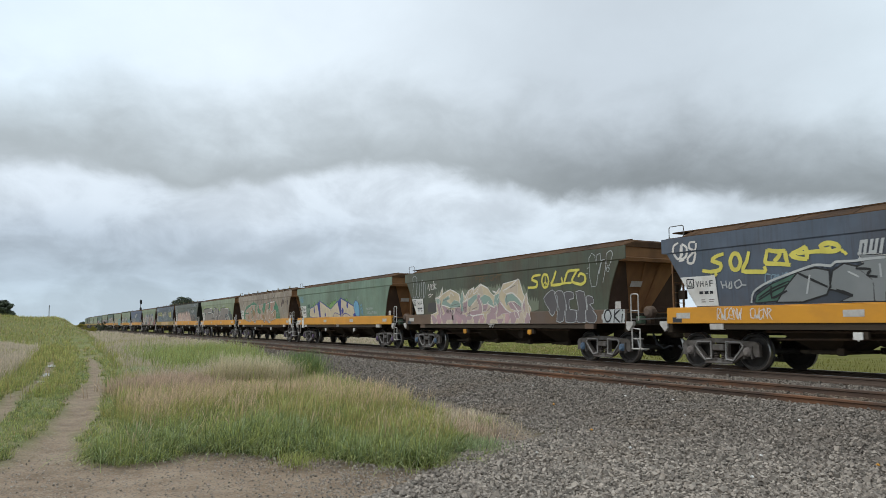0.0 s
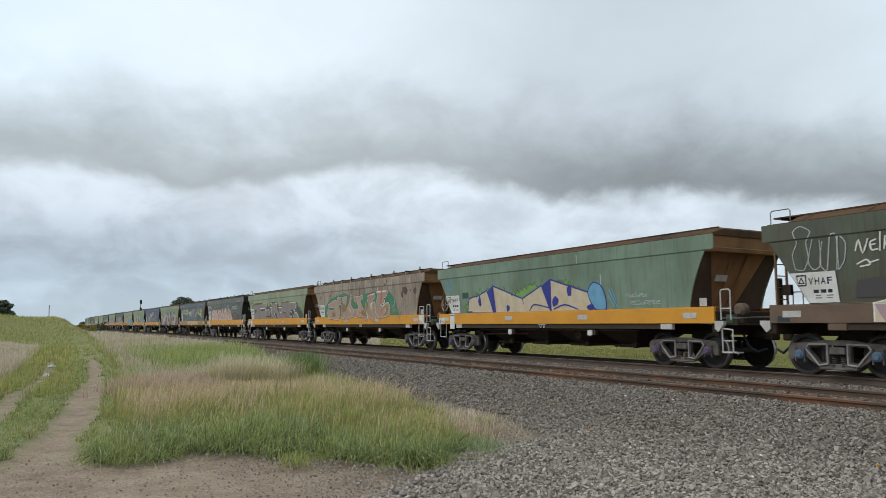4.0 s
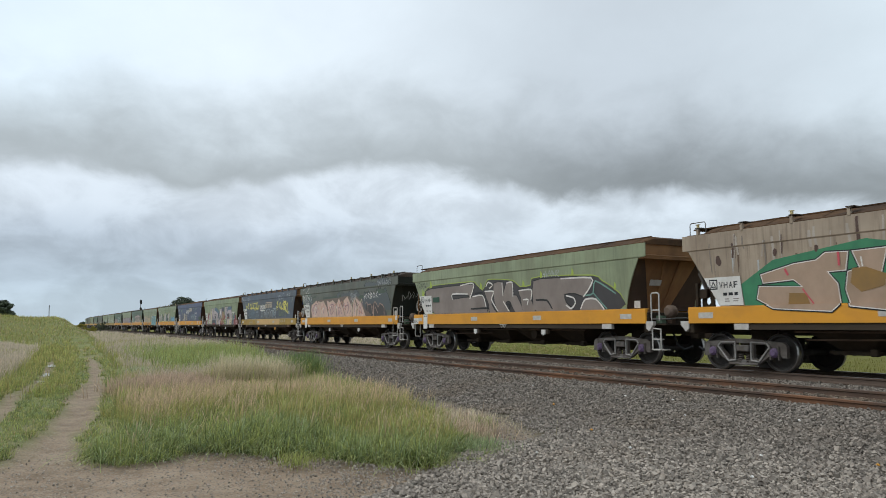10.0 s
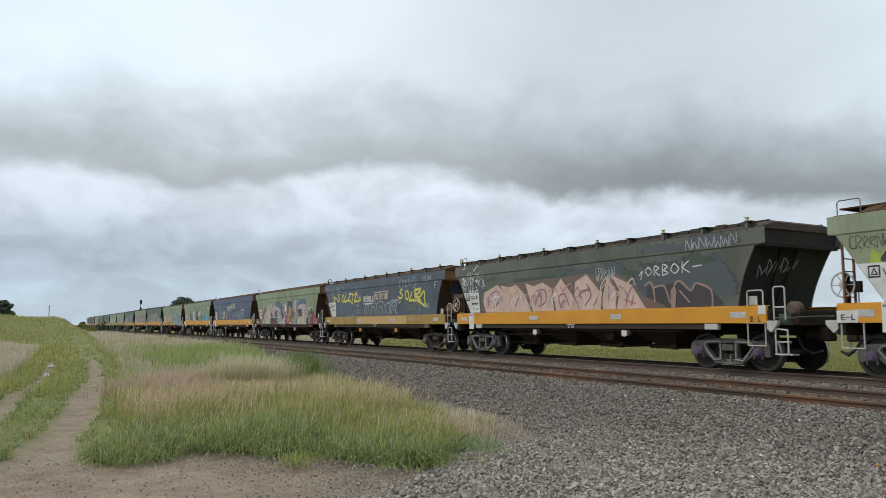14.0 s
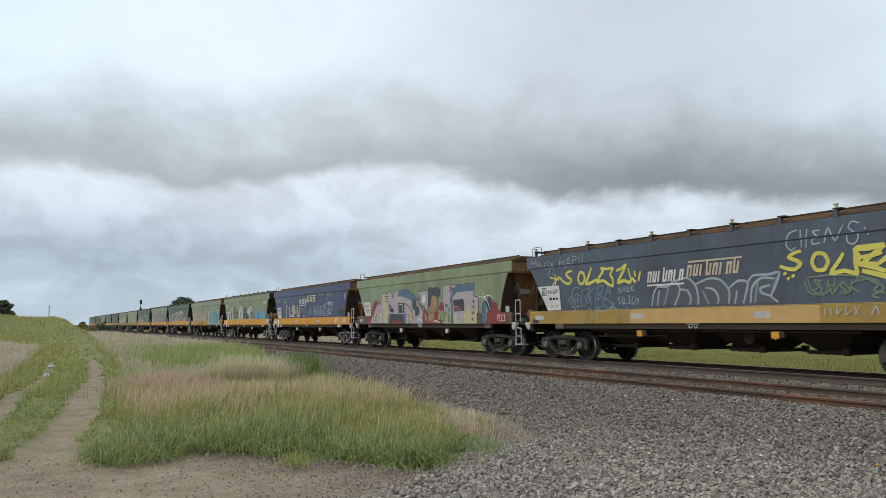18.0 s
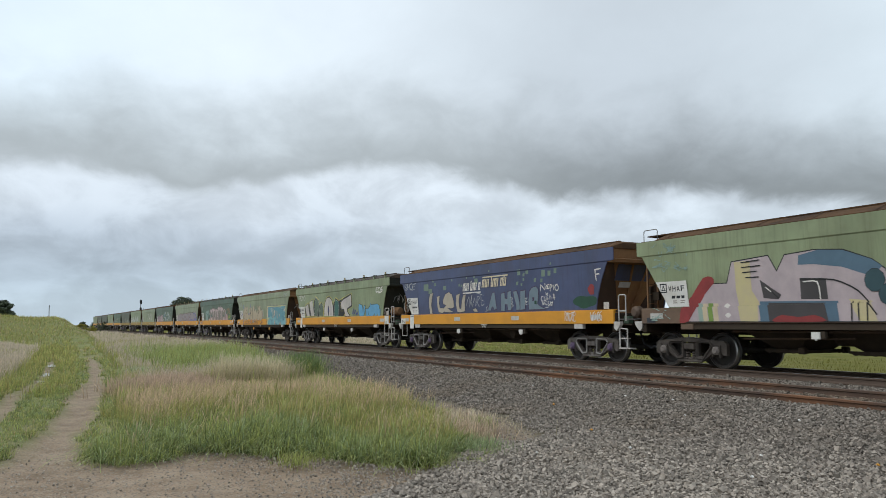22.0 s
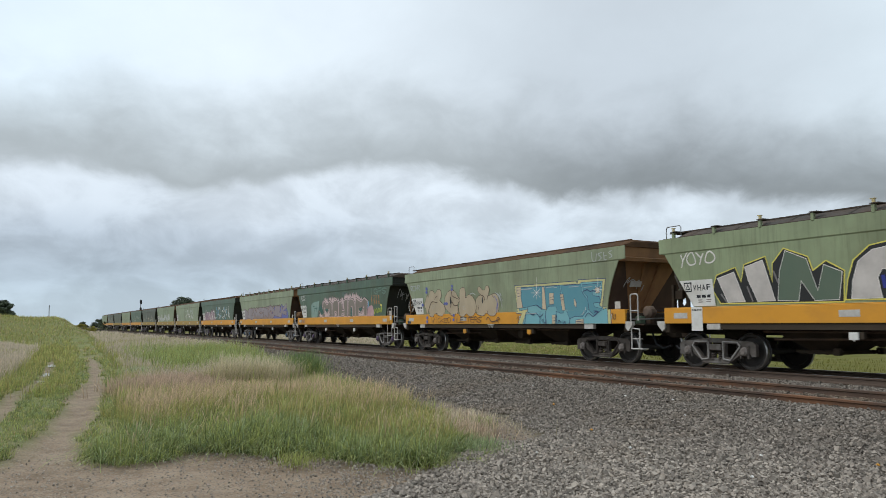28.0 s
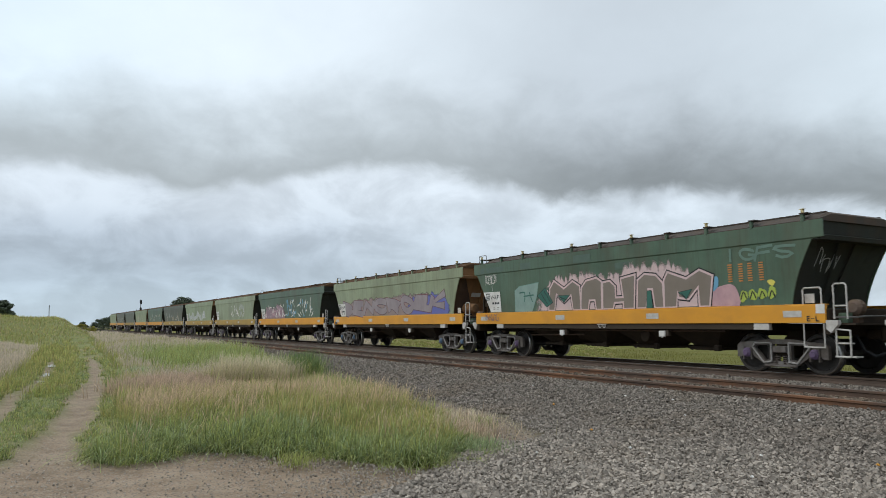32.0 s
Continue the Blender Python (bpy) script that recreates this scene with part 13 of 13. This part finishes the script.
    block(w, [(-4.37, 1.51), (-4.36, 2.21), (-4.1, 2.34), (-3.03, 2.42), (-3.16, 1.95), (-3.41, 1.5)], [(0.04, P_TEAL)], P_MIST, 1, "pale green-blue graffiti letters")
    stroke(w, [(-4.1, 2.13), (-3.79, 2.13), (-3.82, 1.83)], 0.05, P_TEALDEEP, 4)
    stroke(w, [(-3.54, 2.14), (-3.37, 1.81)], 0.05, P_TEALDEEP, 4)
    stroke(w, [(-3.85, 2.01), (-3.3, 2.04)], 0.05, P_TEALDEEP, 4)
    block(w, [(3.89, 1.51), (3.97, 1.9), (4.49, 2.02), (4.68, 1.87), (4.72, 1.5)], [], P_ROSE, 1, "pink painted end of the piece", soften=2)
    blob(w, 4.0, 2.05, 0.16, 0.18, P_LBLUE, R, 2)
    for k, x in enumerate((4.85, 5.1, 5.35, 5.6)):
        blob(w, x, 1.72 + 0.02 * k, 0.11, 0.13, P_LIME, R, 2)
        stroke(w, [(x - 0.08, 1.64), (x, 1.82), (x + 0.08, 1.66)], 0.03, P_BLACK, 3)
    blob(w, 5.6, 2.0, 0.09, 0.07, P_YEL, R, 2)
    letters(w, "IGFS", 4.3, 6.2, 2.5, 2.84, [(0.03, paint((0.12, 0.20, 0.17)))], R, 0, 0.03, "", 2)
    for x in (4.45, 4.75, 5.0, 5.3):
        for k in range(8):
            patch(w, x, x + 0.12, 2.06 + 0.055 * k, 2.09 + 0.055 * k, P_ORANGE, 2, 0, "graffiti")
    scrawl(w, -6.2, -5.5, 2.5, 2.85, P_WHITE, R, 6, 0.02)
    stroke(w, [(-5.8, 2.5), (-5.75, 2.2), (-5.85, 1.9)], 0.02, P_WHITE, 3)
    scrawl(w, -6.2, -5.3, 1.2, 1.45, P_PLUM, R, 5, 0.02, 9)
    for x0, x1, z0, z1 in ((-6.5, -5.0, 2.92, 3.1), (-1.2, -0.4, 2.92, 3.15), (0.6, 1.2, 2.6, 2.8), (-4.0, -3.4, 2.92, 3.12)):
        patch(w, x0, x1, z0, z1, paint((0.075, 0.12, 0.10)), 0)
    # 12: pale green, plum letters on blue and pink
    w = ws[12]
    haze(w, -5.6, 5.8, 1.52, 2.40, paint((0.27, 0.20, 0.20), (0.20, 0.19, 0.18)), R, 0.08, 0, 60)
    haze(w, 2.0, 5.9, 1.52, 2.36, P_PERIWINKLE, R, 0.10, 1, 30)
    letters(w, "BENCROEK", -5.6, 5.5, 1.54, 2.36, [(0.15, P_RED), (0.135, P_INK), (0.11, paint((0.28, 0.245, 0.27), (0.20, 0.165, 0.20), 1.4))], R, 0.1, 0.06, "greyish purple graffiti letters", 2, 0.1)
    # 13 and beyond: faint pieces, seen from afar
    w = ws[13]
    haze(w, -5.4, -0.4, 1.52, 2.35, P_MAUVE, R, 0.14, 0, 40)
    shards(w, -5.3, -0.5, 1.6, 2.4, (P_ROSE, P_WHITE), R, 26, 1, 0.5, label="pinkish scrawled graffiti")
    shards(w, -0.2, 4.9, 1.6, 2.6, (P_LBLUE, P_WHITE), R, 26, 1, 0.55, label="pale blue scrawled graffiti")
    w = ws[14]
    shards(w, -1.0, 3.6, 1.7, 2.6, (P_PALE, P_WHITE), R, 18, 1, 0.55, label="white scrawled graffiti")
    w = ws[15]
    letters(w, "WUNA", -4.8, 3.8, 1.56, 2.4, [(0.14, P_WHITE), (0.10, P_PALE)], R, 0.1, 0.1, "whitish graffiti letters", 1)
    for i in (16, 17, 18, 20):
        shards(ws[i], -5.0, 4.5, 1.6, 2.4, (P_PALE, P_CREAM), R, 14, 1, 0.6, label="faint pale graffiti")


def end_tag(wagon, pts, width, mat):
    """A tag on the sloping leading end sheet; points run across (y) and up (z)."""
    vs, fs = strip(round_off(pts, False, 2), width)
    out = [(end_edge(1, z)[0] + 0.02, y, z) for y, z in vs]
    part("end_tag", mesh_from("end_tag", out, fs), mat, wagon, "pale tag on the end sheet")


def tag_ends():
    ws = [w for w, _ in WAGONS]
    rng = random.Random(4)
    for i, n in ((5, 5), (7, 4), (9, 5), (10, 3), (11, 3)):
        for k in range(n):
            y, z = -0.85 + 0.26 * k, rng.uniform(2.1, 2.35)
            pts = [(y, z), (y + rng.uniform(-0.05, 0.1), z + rng.uniform(0.2, 0.4)), (y + rng.uniform(0.1, 0.2), z + rng.uniform(0.1, 0.3)), (y + rng.uniform(0.05, 0.2), z + rng.uniform(-0.1, 0.1)), (y + 0.24, z + rng.uniform(0.1, 0.3))]
            end_tag(ws[i], pts, 0.022, P_PALE)


paint_train()
tag_ends()

# ---------------------------------------------------------------- what moves


def motions():
    times_ = [float(t) for t in range(0, 33)]
    R = 0.44
    # the train's way in turns of a wheel of about 75 degrees
    fine, last = [0.0], 0.0
    t = 0.0
    while t < 32.0:
        t += 1 / 30
        if train_x(t) - last > R * radians(72) or t >= 32.0:
            fine.append(min(t, 32.0))
            last = train_x(t)
    turns = [(t, math.degrees(train_x(t) / R)) for t in fine]
    for w, x0 in WAGONS:
        walk(w, [(t, line_pose(x0 + train_x(t))) for t in times_])
        for bg in w.children:
            if not bg.name.startswith("bogie"):
                continue
            for ws in bg.children:
                if ws.name.startswith("wheelset"):
                    p = ws.location.copy()
                    walk(ws, [(t, pose(p.x, p.y, p.z, 0, a % 360, 0)) for t, a in turns])


motions()
